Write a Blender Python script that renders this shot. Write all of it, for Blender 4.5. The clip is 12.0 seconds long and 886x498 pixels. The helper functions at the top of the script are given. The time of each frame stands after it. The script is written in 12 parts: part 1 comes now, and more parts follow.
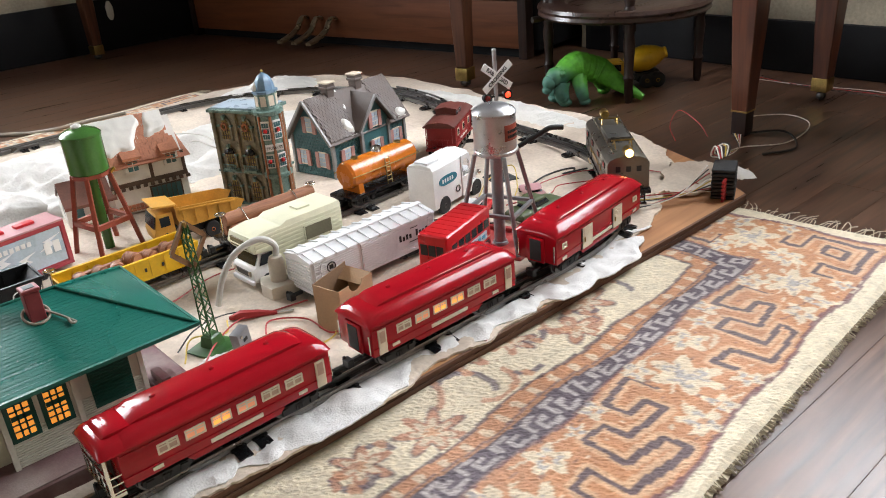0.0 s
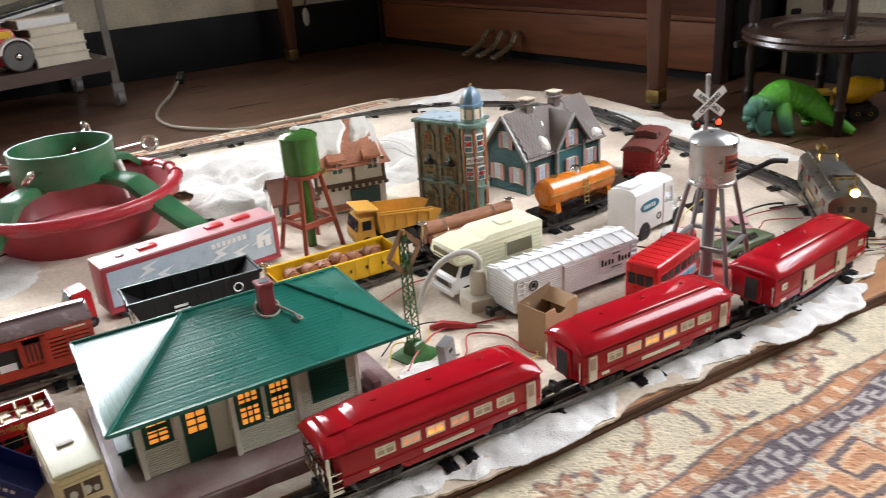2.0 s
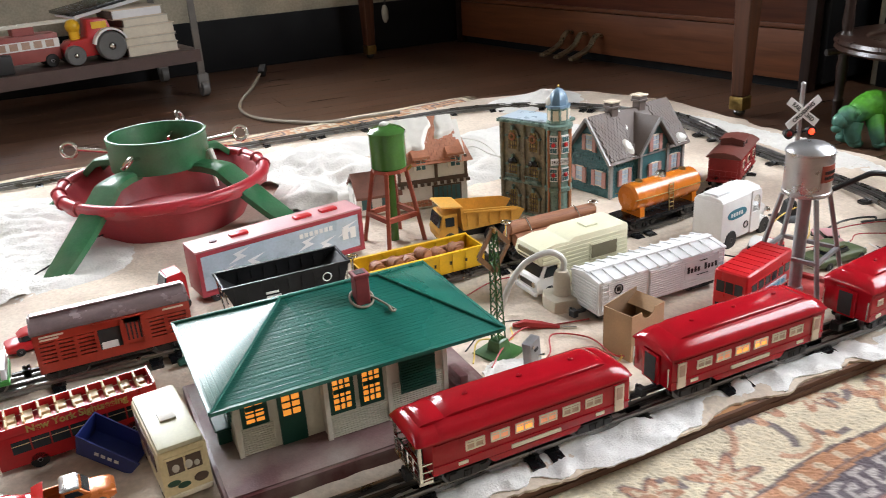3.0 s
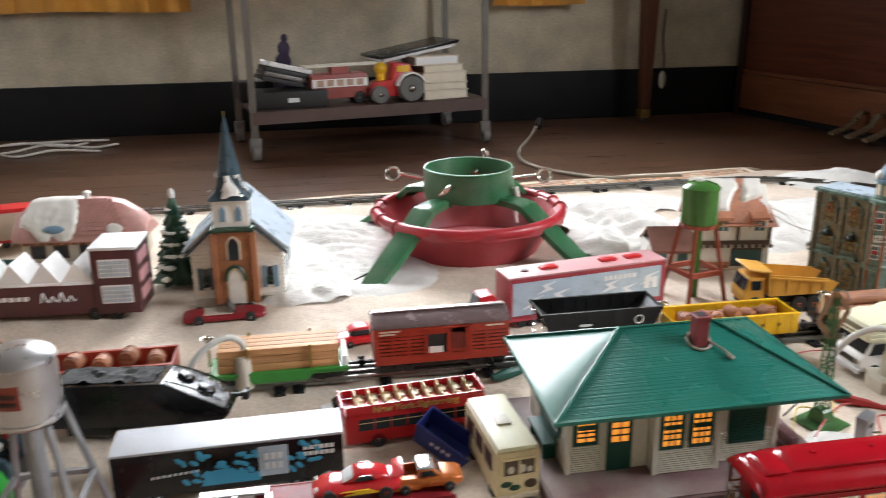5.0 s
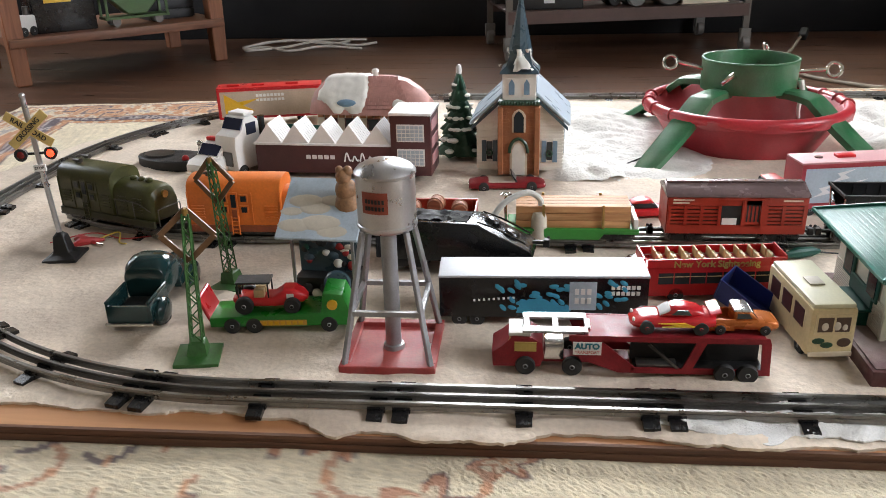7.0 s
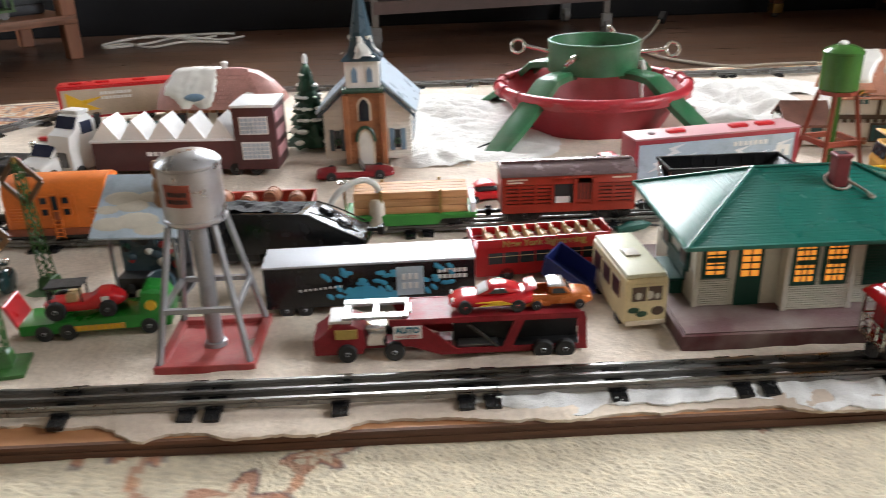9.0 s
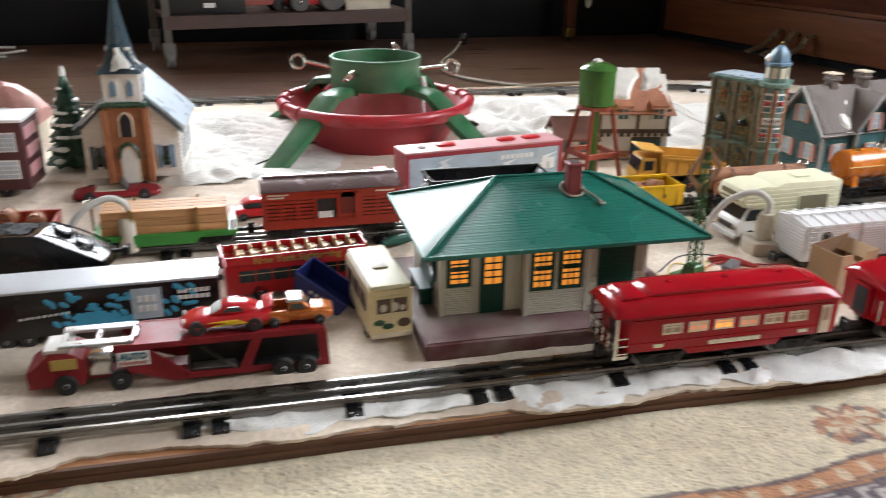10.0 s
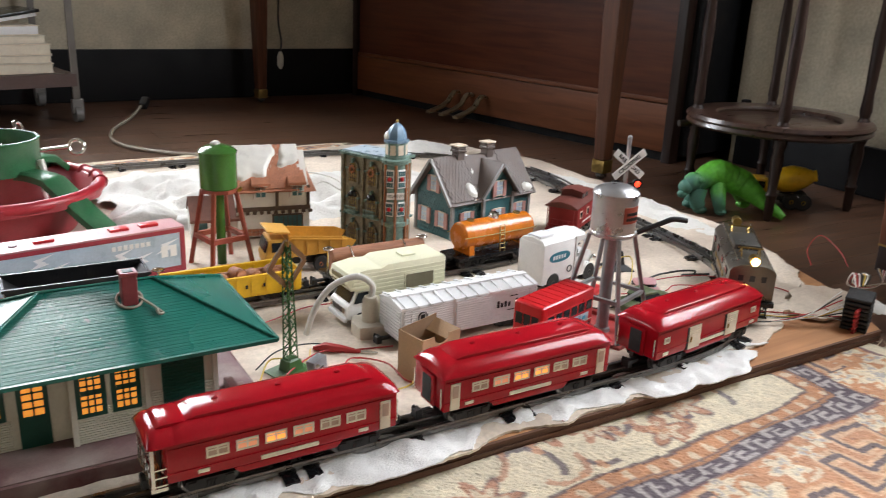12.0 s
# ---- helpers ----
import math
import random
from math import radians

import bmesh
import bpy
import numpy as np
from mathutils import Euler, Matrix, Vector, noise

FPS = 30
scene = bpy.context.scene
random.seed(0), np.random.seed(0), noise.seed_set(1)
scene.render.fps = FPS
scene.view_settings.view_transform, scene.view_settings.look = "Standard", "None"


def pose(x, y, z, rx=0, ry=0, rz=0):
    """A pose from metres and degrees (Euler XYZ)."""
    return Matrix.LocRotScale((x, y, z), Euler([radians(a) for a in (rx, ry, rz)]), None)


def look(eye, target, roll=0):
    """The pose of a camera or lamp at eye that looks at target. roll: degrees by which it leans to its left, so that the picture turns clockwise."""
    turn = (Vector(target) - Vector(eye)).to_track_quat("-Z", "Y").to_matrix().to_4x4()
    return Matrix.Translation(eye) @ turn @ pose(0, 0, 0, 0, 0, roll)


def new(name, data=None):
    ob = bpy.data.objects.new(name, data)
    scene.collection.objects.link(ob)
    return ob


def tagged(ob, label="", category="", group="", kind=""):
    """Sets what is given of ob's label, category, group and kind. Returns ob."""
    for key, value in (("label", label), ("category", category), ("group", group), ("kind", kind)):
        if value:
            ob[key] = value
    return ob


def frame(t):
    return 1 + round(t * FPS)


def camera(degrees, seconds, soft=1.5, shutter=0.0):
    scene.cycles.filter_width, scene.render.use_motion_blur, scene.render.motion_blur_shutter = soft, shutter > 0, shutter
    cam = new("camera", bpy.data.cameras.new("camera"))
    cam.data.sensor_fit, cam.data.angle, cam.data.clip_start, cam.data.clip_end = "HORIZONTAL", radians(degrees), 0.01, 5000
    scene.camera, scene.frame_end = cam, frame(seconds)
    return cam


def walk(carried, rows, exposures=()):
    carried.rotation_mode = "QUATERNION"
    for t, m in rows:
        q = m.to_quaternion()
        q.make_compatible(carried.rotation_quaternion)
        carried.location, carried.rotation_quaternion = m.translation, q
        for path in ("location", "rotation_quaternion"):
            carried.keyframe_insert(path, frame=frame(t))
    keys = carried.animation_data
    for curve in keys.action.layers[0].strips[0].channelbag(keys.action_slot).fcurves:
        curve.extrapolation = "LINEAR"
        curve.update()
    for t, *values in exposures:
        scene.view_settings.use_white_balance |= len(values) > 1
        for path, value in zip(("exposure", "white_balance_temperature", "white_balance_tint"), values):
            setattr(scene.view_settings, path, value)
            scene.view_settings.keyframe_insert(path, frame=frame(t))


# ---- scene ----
# ---- camera and its way ----
cam = camera(56.9, 12.0, soft=0.9, shutter=0.4)
PATH = [
    (0, (0.55, -0.713, 0.504), (1.724, 0.675, -0.33), -4.9),
    (0.5, (0.542, -0.7, 0.513), (1.704, 0.707, -0.305), -4.8),
    (1, (0.536, -0.677, 0.514), (1.654, 0.776, -0.286), -4.5),
    (1.5, (0.519, -0.66, 0.513), (1.547, 0.865, -0.272), -3.9),
    (2, (0.494, -0.655, 0.514), (1.398, 0.949, -0.266), -4.2),
    (2.5, (0.476, -0.652, 0.517), (1.302, 0.995, -0.261), -4.1),
    (4.5, (0.359, -0.635, 0.522), (0.88, 1.17, -0.165), -0.7),
    (5, (0.308, -0.647, 0.506), (0.614, 1.231, -0.109), -0.8),
    (5.5, (0.255, -0.659, 0.478), (0.379, 1.241, -0.135), -0.5),
    (6, (0.219, -0.676, 0.452), (0.208, 1.205, -0.229), -0.7),
    (6.5, (0.179, -0.709, 0.445), (-0.008, 1.139, -0.297), -1.5),
    (8.5, (0.218, -0.72, 0.422), (0.11, 1.116, -0.363), -2.6),
    (9, (0.269, -0.704, 0.425), (0.312, 1.134, -0.362), -1.9),
    (9.5, (0.315, -0.702, 0.403), (0.532, 1.135, -0.358), -0.2),
    (10, (0.369, -0.7, 0.409), (0.803, 1.106, -0.334), 0.8),
    (10.5, (0.44, -0.694, 0.422), (1.044, 1.074, -0.292), 0.8),
    (11, (0.508, -0.707, 0.44), (1.245, 1.02, -0.249), 1.0),
    (11.5, (0.561, -0.724, 0.455), (1.43, 0.948, -0.214), 1.5),
    (12, (0.577, -0.72, 0.459), (1.564, 0.904, -0.163), 2.5),
]
walk(cam, [(t, look(eye, target, roll)) for t, eye, target, roll in PATH],
     exposures=((0.0, 0.09), (2.5, 0.14), (4.5, 0.14), (5.5, 0.24), (6.5, 0.16), (9.5, 0.14), (10.5, 0.02), (12.0, 0.03)))

# ---- world, windows' light ----
world = bpy.data.worlds.new("sky")
scene.world = world
world.use_nodes = True
_n = world.node_tree.nodes
_sky = _n.new("ShaderNodeTexSky")
_sky.sky_type, _sky.sun_disc = "NISHITA", False
_sky.sun_elevation, _sky.sun_rotation = radians(35), radians(250)
world.node_tree.links.new(_sky.outputs[0], _n["Background"].inputs[0])
_n["Background"].inputs[1].default_value = 0.12


def window_lamp(name, eye, target, wide, high, watts, colour=(0.9, 0.935, 0.985), spread=180):
    data = bpy.data.lights.new(name, "AREA")
    data.shape, data.size, data.size_y, data.energy, data.color = "RECTANGLE", wide, high, watts, colour
    data.spread = radians(spread)
    ob = new(name, data)
    ob.matrix_world = look(eye, target)
    return ob


window_lamp("window_light_west", (-2.36, 1.72, 1.3), (0.0, 2.2, 0.5), 1.3, 1.25, 21)
window_lamp("window_light_east", (2.575, -0.3, 1.32), (0.9, -0.45, 0.1), 1.1, 1.1, 56)
window_lamp("window_light_north", (0.45, 2.58, 1.27), (0.45, 0.2, 0.0), 1.1, 1.25, 44, spread=112)

# ---- materials ----
def mat(name, col, rough=0.5, metal=0.0, var=0.12, scale=30.0, bump=0.0, bscale=300.0, coat=0.0, per=0.0, dust=0.0, dirt=(0.5, 0.46, 0.41)):
    """A plain finish: base colour with broad stains and fine grain, uneven gloss, fine relief."""
    m = bpy.data.materials.new(name)
    m.use_nodes = True
    nt = m.node_tree
    n, l = nt.nodes, nt.links
    b = n["Principled BSDF"]
    tc = n.new("ShaderNodeTexCoord")
    big = n.new("ShaderNodeTexNoise")
    big.inputs["Scale"].default_value, big.inputs["Detail"].default_value = scale, 6
    l.new(tc.outputs["Object"], big.inputs["Vector"])
    fine = n.new("ShaderNodeTexNoise")
    fine.inputs["Scale"].default_value, fine.inputs["Detail"].default_value = bscale, 3
    l.new(tc.outputs["Object"], fine.inputs["Vector"])
    ramp = n.new("ShaderNodeMapRange")
    ramp.inputs[1].default_value, ramp.inputs[2].default_value = 0.25, 0.75
    ramp.inputs[3].default_value, ramp.inputs[4].default_value = 1 - var, 1 + var
    l.new(big.outputs[0], ramp.inputs[0])
    mul = n.new("ShaderNodeMath")
    mul.operation = "MULTIPLY"
    l.new(ramp.outputs[0], mul.inputs[0])
    r2 = n.new("ShaderNodeMapRange")
    r2.inputs[1].default_value, r2.inputs[2].default_value = 0.3, 0.7
    r2.inputs[3].default_value, r2.inputs[4].default_value = 1 - var * 0.5, 1 + var * 0.5
    l.new(fine.outputs[0], r2.inputs[0])
    l.new(r2.outputs[0], mul.inputs[1])
    last = mul.outputs[0]
    if per:
        info = n.new("ShaderNodeObjectInfo")
        r3 = n.new("ShaderNodeMapRange")
        r3.inputs[3].default_value, r3.inputs[4].default_value = 1 - per, 1 + per
        l.new(info.outputs["Random"], r3.inputs[0])
        m3 = n.new("ShaderNodeMath")
        m3.operation = "MULTIPLY"
        l.new(last, m3.inputs[0]), l.new(r3.outputs[0], m3.inputs[1])
        last = m3.outputs[0]
    vm = n.new("ShaderNodeVectorMath")
    vm.operation = "SCALE"
    vm.inputs[0].default_value = col
    l.new(last, vm.inputs["Scale"])
    colour = vm.outputs[0]
    if dust:
        d = n.new("ShaderNodeTexNoise")
        d.inputs["Scale"].default_value, d.inputs["Detail"].default_value = scale * 0.7, 8
        l.new(tc.outputs["Object"], d.inputs["Vector"])
        dr = n.new("ShaderNodeMapRange")
        dr.inputs[1].default_value, dr.inputs[2].default_value, dr.inputs[4].default_value = 0.42, 0.72, dust
        l.new(d.outputs[0], dr.inputs[0])
        mx = n.new("ShaderNodeMix")
        mx.data_type = "RGBA"
        mx.inputs[7].default_value = (*dirt, 1)
        l.new(dr.outputs[0], mx.inputs[0]), l.new(colour, mx.inputs[6])
        colour = mx.outputs[2]
    l.new(colour, b.inputs["Base Color"])
    rr = n.new("ShaderNodeMapRange")
    rr.inputs[1].default_value, rr.inputs[2].default_value = 0.3, 0.7
    rr.inputs[3].default_value, rr.inputs[4].default_value = rough * 0.8, min(1, rough * 1.25)
    l.new(big.outputs[0], rr.inputs[0]), l.new(rr.outputs[0], b.inputs["Roughness"])
    b.inputs["Metallic"].default_value, b.inputs["Coat Weight"].default_value = metal, coat
    b.inputs["Coat Roughness"].default_value = 0.08
    if bump:
        bp = n.new("ShaderNodeBump")
        bp.inputs["Strength"].default_value, bp.inputs["Distance"].default_value = min(1, bump), 0.001 * max(1, bump)
        l.new(fine.outputs[0], bp.inputs["Height"]), l.new(bp.outputs[0], b.inputs["Normal"])
    return m


def shingled(m, wide, high):
    """Adds the relief of staggered shingles to a roof's material, by its own x + y and height."""
    n, l = m.node_tree.nodes, m.node_tree.links
    tc, sep, com = n.new("ShaderNodeTexCoord"), n.new("ShaderNodeSeparateXYZ"), n.new("ShaderNodeCombineXYZ")
    add = n.new("ShaderNodeMath")
    l.new(tc.outputs["Object"], sep.inputs[0])
    l.new(sep.outputs[0], add.inputs[0]), l.new(sep.outputs[1], add.inputs[1])
    l.new(add.outputs[0], com.inputs[0]), l.new(sep.outputs[2], com.inputs[1])
    br = n.new("ShaderNodeTexBrick")
    br.inputs["Scale"].default_value, br.inputs["Brick Width"].default_value, br.inputs["Row Height"].default_value = 1.0, wide, high
    br.inputs["Mortar Size"].default_value, br.inputs["Mortar Smooth"].default_value = high * 0.12, 0.6
    br.inputs["Color1"].default_value, br.inputs["Color2"].default_value, br.inputs["Mortar"].default_value = (1, 1, 1, 1), (0.75, 0.75, 0.75, 1), (0, 0, 0, 1)
    l.new(com.outputs[0], br.inputs["Vector"])
    b = n["Principled BSDF"]
    bp = n.new("ShaderNodeBump")
    bp.inputs["Strength"].default_value, bp.inputs["Distance"].default_value = 0.35, 0.0006
    l.new(br.outputs["Color"], bp.inputs["Height"])
    if b.inputs["Normal"].links:
        l.new(b.inputs["Normal"].links[0].from_socket, bp.inputs["Normal"])
    l.new(bp.outputs[0], b.inputs["Normal"])
    return m


def glow(name, col, strength):
    m = mat(name, col, 0.4)
    b = m.node_tree.nodes["Principled BSDF"]
    b.inputs["Emission Color"].default_value, b.inputs["Emission Strength"].default_value = (*col, 1), strength
    return m


def clear(name, col=(0.95, 0.97, 1.0), rough=0.03):
    m = bpy.data.materials.new(name)
    m.use_nodes = True
    b = m.node_tree.nodes["Principled BSDF"]
    b.inputs["Base Color"].default_value, b.inputs["Roughness"].default_value = (*col, 1), rough
    b.inputs["Transmission Weight"].default_value, b.inputs["IOR"].default_value = 1.0, 1.3
    return m


def wood(name, dark, light, rough=0.35, scale=6.0, axis=0, per=0.15, coat=0.0, stretch=14.0):
    """Long grain along one axis, in two scales, a little different from piece to piece."""
    m = bpy.data.materials.new(name)
    m.use_nodes = True
    nt = m.node_tree
    n, l = nt.nodes, nt.links
    b = n["Principled BSDF"]
    tc, mp, info = n.new("ShaderNodeTexCoord"), n.new("ShaderNodeMapping"), n.new("ShaderNodeObjectInfo")
    s = [stretch] * 3
    s[axis] = 1.0
    mp.inputs["Scale"].default_value = s
    l.new(tc.outputs["Object"], mp.inputs[0])
    add = n.new("ShaderNodeVectorMath")
    sc = n.new("ShaderNodeVectorMath")
    sc.operation = "SCALE"
    sc.inputs[0].default_value = (13.0, 29.0, 7.0)
    l.new(info.outputs["Random"], sc.inputs["Scale"])
    l.new(mp.outputs[0], add.inputs[0]), l.new(sc.outputs[0], add.inputs[1])
    no = n.new("ShaderNodeTexNoise")
    no.inputs["Scale"].default_value, no.inputs["Detail"].default_value, no.inputs["Distortion"].default_value = scale, 8, 0.6
    l.new(add.outputs[0], no.inputs["Vector"])
    cr = n.new("ShaderNodeValToRGB")
    cr.color_ramp.elements[0].position, cr.color_ramp.elements[1].position = 0.3, 0.72
    cr.color_ramp.elements[0].color, cr.color_ramp.elements[1].color = (*dark, 1), (*light, 1)
    l.new(no.outputs[0], cr.inputs[0])
    r3 = n.new("ShaderNodeMapRange")
    r3.inputs[3].default_value, r3.inputs[4].default_value = 1 - per, 1 + per
    l.new(info.outputs["Random"], r3.inputs[0])
    vm = n.new("ShaderNodeVectorMath")
    vm.operation = "SCALE"
    l.new(cr.outputs[0], vm.inputs[0]), l.new(r3.outputs[0], vm.inputs["Scale"])
    l.new(vm.outputs[0], b.inputs["Base Color"])
    rr = n.new("ShaderNodeMapRange")
    rr.inputs[3].default_value, rr.inputs[4].default_value = rough * 0.75, min(1, rough * 1.4)
    l.new(no.outputs[0], rr.inputs[0]), l.new(rr.outputs[0], b.inputs["Roughness"])
    b.inputs["Coat Weight"].default_value = coat
    bp = n.new("ShaderNodeBump")
    bp.inputs["Strength"].default_value, bp.inputs["Distance"].default_value = 0.25, 0.001
    l.new(no.outputs[0], bp.inputs["Height"]), l.new(bp.outputs[0], b.inputs["Normal"])
    return m


M = {}
M["floor"] = wood("dark_floor_boards", (0.046, 0.022, 0.013), (0.15, 0.076, 0.046), 0.29, 5.0, 0, 0.18)
M["floor"].node_tree.nodes["Principled BSDF"].inputs["Specular IOR Level"].default_value = 0.42
M["mahogany"] = wood("mahogany", (0.05, 0.014, 0.008), (0.17, 0.05, 0.024), 0.3, 5.0, 1, 0.05, 0.15)
M["leg"] = wood("reddish_leg_wood", (0.05, 0.015, 0.008), (0.13, 0.042, 0.02), 0.3, 6.0, 2, 0.1, 0.2)
M["darkwood"] = wood("dark_turned_wood", (0.012, 0.006, 0.005), (0.034, 0.016, 0.011), 0.36, 6.0, 2, 0.1)
M["darkwood"].node_tree.nodes["Principled BSDF"].inputs["Specular IOR Level"].default_value = 0.35
M["table"] = wood("orange_brown_table_wood", (0.2, 0.075, 0.035), (0.36, 0.15, 0.075), 0.45, 6.0, 2, 0.08)
M["ply"] = wood("plywood", (0.33, 0.14, 0.055), (0.5, 0.25, 0.11), 0.55, 4.0, 0, 0.0)
M["plyedge"] = wood("plywood_edge", (0.06, 0.026, 0.014), (0.16, 0.072, 0.038), 0.7, 8.0, 0, 0.1)
M["wall"] = mat("mottled_cream_wallpaper", (0.46, 0.405, 0.305), 0.85, 0, 0.26, 9.0, 0.3, 120)
# the wallpaper darkened in its colour, for the dim recess behind the piano
M["alcove"] = mat("shaded_cream_wallpaper", (0.13, 0.112, 0.085), 0.85, 0, 0.26, 9.0, 0.3, 120)
M["ceil"] = mat("ceiling_paint", (0.42, 0.4, 0.37), 0.9, 0, 0.05, 3.0)
M["base"] = mat("near_black_baseboard", (0.006, 0.006, 0.007), 0.6, 0, 0.3, 8.0)
M["base"].node_tree.nodes["Principled BSDF"].inputs["Specular IOR Level"].default_value = 0.25
M["black"] = mat("black_enamel", (0.008, 0.008, 0.009), 0.24, 0, 0.3, 60, 0.1, 500)
M["blackmatt"] = mat("black_plastic", (0.01, 0.01, 0.0105), 0.5, 0, 0.3, 60, 0.2, 500)
M["steel"] = mat("tinned_rail_steel", (0.22, 0.215, 0.205), 0.3, 1.0, 0.2, 40, 0.1, 600)
M["dullsteel"] = mat("dull_grey_metal", (0.14, 0.133, 0.126), 0.38, 1.0, 0.25, 40, 0.1, 500)
M["chrome"] = mat("nickel", (0.7, 0.68, 0.64), 0.18, 1.0, 0.1, 60)
M["brass"] = mat("aged_brass", (0.42, 0.29, 0.1), 0.35, 1.0, 0.25, 60)
M["silver"] = mat("aluminium_paint", (0.5, 0.5, 0.51), 0.3, 0.85, 0.12, 60, 0.1, 700)
M["greyleg"] = mat("grey_metal_paint", (0.3, 0.3, 0.31), 0.36, 0.55, 0.14, 60, 0.1, 700)
M["snow"] = mat("grey_white_felt", (0.67, 0.57, 0.465), 0.95, 0, 0.2, 7.0, 1.2, 160, 0, 0, 0.55, (0.34, 0.25, 0.19))
M["foam"] = mat("crumbled_white_batting", (0.78, 0.77, 0.75), 0.95, 0, 0.12, 30.0, 1.0, 520)
M["cotton"] = mat("white_cotton_wool", (0.69, 0.67, 0.63), 0.98, 0, 0.06, 18, 1.5, 220)
M["carred"] = mat("glossy_red_enamel", (0.34, 0.005, 0.012), 0.15, 0, 0.08, 25, 0.0, 500, 0.0)
M["carred"].node_tree.nodes["Principled BSDF"].inputs["Specular IOR Level"].default_value = 0.38
M["redtoy"] = mat("red_plastic", (0.5, 0.012, 0.016), 0.32, 0, 0.1, 40)
M["maroon"] = mat("maroon_plastic", (0.10, 0.022, 0.026), 0.5, 0, 0.2, 30, 0.2, 400, 0, 0, 0.35)
M["chimneyred"] = mat("dull_maroon_plastic", (0.2, 0.032, 0.035), 0.45, 0, 0.12, 40)
M["basetop"] = mat("dusty_maroon_platform", (0.16, 0.085, 0.085), 0.65, 0, 0.25, 20, 0.3, 500, 0, 0, 0.5)
M["cream"] = mat("cream_plastic", (0.68, 0.65, 0.56), 0.5, 0, 0.08, 40)
M["camper"] = mat("pale_yellow_plastic", (0.71, 0.69, 0.5), 0.42, 0, 0.07, 40)
M["green"] = mat("sea_green_plastic", (0.01, 0.135, 0.1), 0.33, 0, 0.04, 6, 0.15, 700)
M["roofgreen"] = shingled(mat("sea_green_shingled_plastic", (0.01, 0.135, 0.1), 0.29, 0, 0.04, 6), 0.006, 0.0025)
M["roofgreen"].node_tree.nodes["Principled BSDF"].inputs["Specular IOR Level"].default_value = 0.72
M["dkgreen"] = mat("dark_green_plastic", (0.006, 0.07, 0.05), 0.4, 0, 0.12, 30)
M["tankgreen"] = mat("green_tank_enamel", (0.05, 0.15, 0.028), 0.2, 0, 0.12, 40)
M["standgreen"] = mat("scuffed_green_steel", (0.025, 0.135, 0.052), 0.36, 0, 0.22, 20, 0.2, 300, 0, 0, 0.12)
M["bowlred"] = mat("dusty_red_plastic", (0.33, 0.022, 0.032), 0.42, 0, 0.2, 14, 0.1, 300, 0, 0, 0.3, (0.42, 0.2, 0.19))
M["rust"] = mat("red_brown_tower_paint", (0.27, 0.055, 0.03), 0.45, 0, 0.2, 40)
M["orange"] = mat("orange_enamel", (0.62, 0.17, 0.012), 0.25, 0, 0.1, 40, 0, 400, 0.3)
M["orangetoy"] = mat("orange_plastic", (0.66, 0.16, 0.02), 0.45, 0, 0.14, 40)
M["yellow"] = mat("yellow_enamel", (0.72, 0.42, 0.015), 0.32, 0, 0.1, 40)
M["ochre"] = mat("ochre_yellow_plastic", (0.6, 0.31, 0.05), 0.42, 0, 0.15, 40)
M["log"] = wood("log_wood", (0.24, 0.09, 0.045), (0.42, 0.19, 0.1), 0.6, 20.0, 0, 0.2)
M["white"] = mat("white_enamel", (0.78, 0.77, 0.75), 0.35, 0, 0.06, 40)
M["whitegrey"] = mat("pale_grey_plastic", (0.77, 0.77, 0.78), 0.4, 0, 0.06, 40)
M["beige"] = mat("beige_plastic", (0.56, 0.51, 0.42), 0.5, 0, 0.1, 40)
M["card"] = mat("brown_cardboard", (0.42, 0.27, 0.15), 0.8, 0, 0.1, 30, 0.3, 400)
# the same cardboard with the box's inner shade put into its colour
M["cardshade"] = mat("cardboard_shaded_inside", (0.26, 0.165, 0.095), 0.85, 0, 0.1, 30)
M["glass"] = clear("clear_glass")
M["darkglass"] = mat("dark_toy_glass", (0.02, 0.025, 0.03), 0.12, 0, 0.1, 40)
M["navyglass"] = mat("dark_blue_toy_glass", (0.012, 0.018, 0.05), 0.12)
M["rubber"] = mat("rubber_tyre", (0.018, 0.018, 0.018), 0.7, 0, 0.2, 80)
M["amber"] = glow("lit_amber_window", (1.0, 0.36, 0.05), 0.62)
M["ambercar"] = glow("lit_carriage_window", (1.0, 0.34, 0.06), 1.0)
M["bulb"] = glow("lit_headlamp_bulb", (1.0, 0.5, 0.14), 14.0)
M["redlamp"] = glow("lit_red_signal_lens", (1.0, 0.03, 0.01), 5.0)
M["cream_trim"] = mat("cream_window_trim", (0.68, 0.58, 0.45), 0.45, 0, 0.08, 60)
M["loco"] = mat("dark_grey_green_enamel", (0.17, 0.155, 0.13), 0.3, 0.7, 0.14, 30, 0, 400, 0.25)
M["loco_roof"] = mat("gunmetal_roof", (0.13, 0.125, 0.115), 0.3, 0.6, 0.14, 30)
M["oliveloco"] = mat("olive_enamel", (0.05, 0.052, 0.012), 0.34, 0, 0.3, 40, 0.1, 300)
M["caboose"] = mat("dark_red_plastic", (0.33, 0.022, 0.022), 0.45, 0, 0.15, 40)
M["cabroof"] = mat("brown_red_roof_plastic", (0.14, 0.035, 0.025), 0.5, 0, 0.15, 40)
M["boxred"] = mat("orange_red_stock_car", (0.33, 0.032, 0.015), 0.36, 0, 0.15, 40)
M["pinkwhite"] = mat("printed_pink_white", (0.54, 0.28, 0.29), 0.45, 0, 0.1, 30)
M["brown"] = mat("dark_brown_plastic", (0.075, 0.022, 0.024), 0.4, 0, 0.15, 40)
M["blue"] = mat("navy_blue_plastic", (0.02, 0.035, 0.19), 0.4, 0, 0.15, 40)
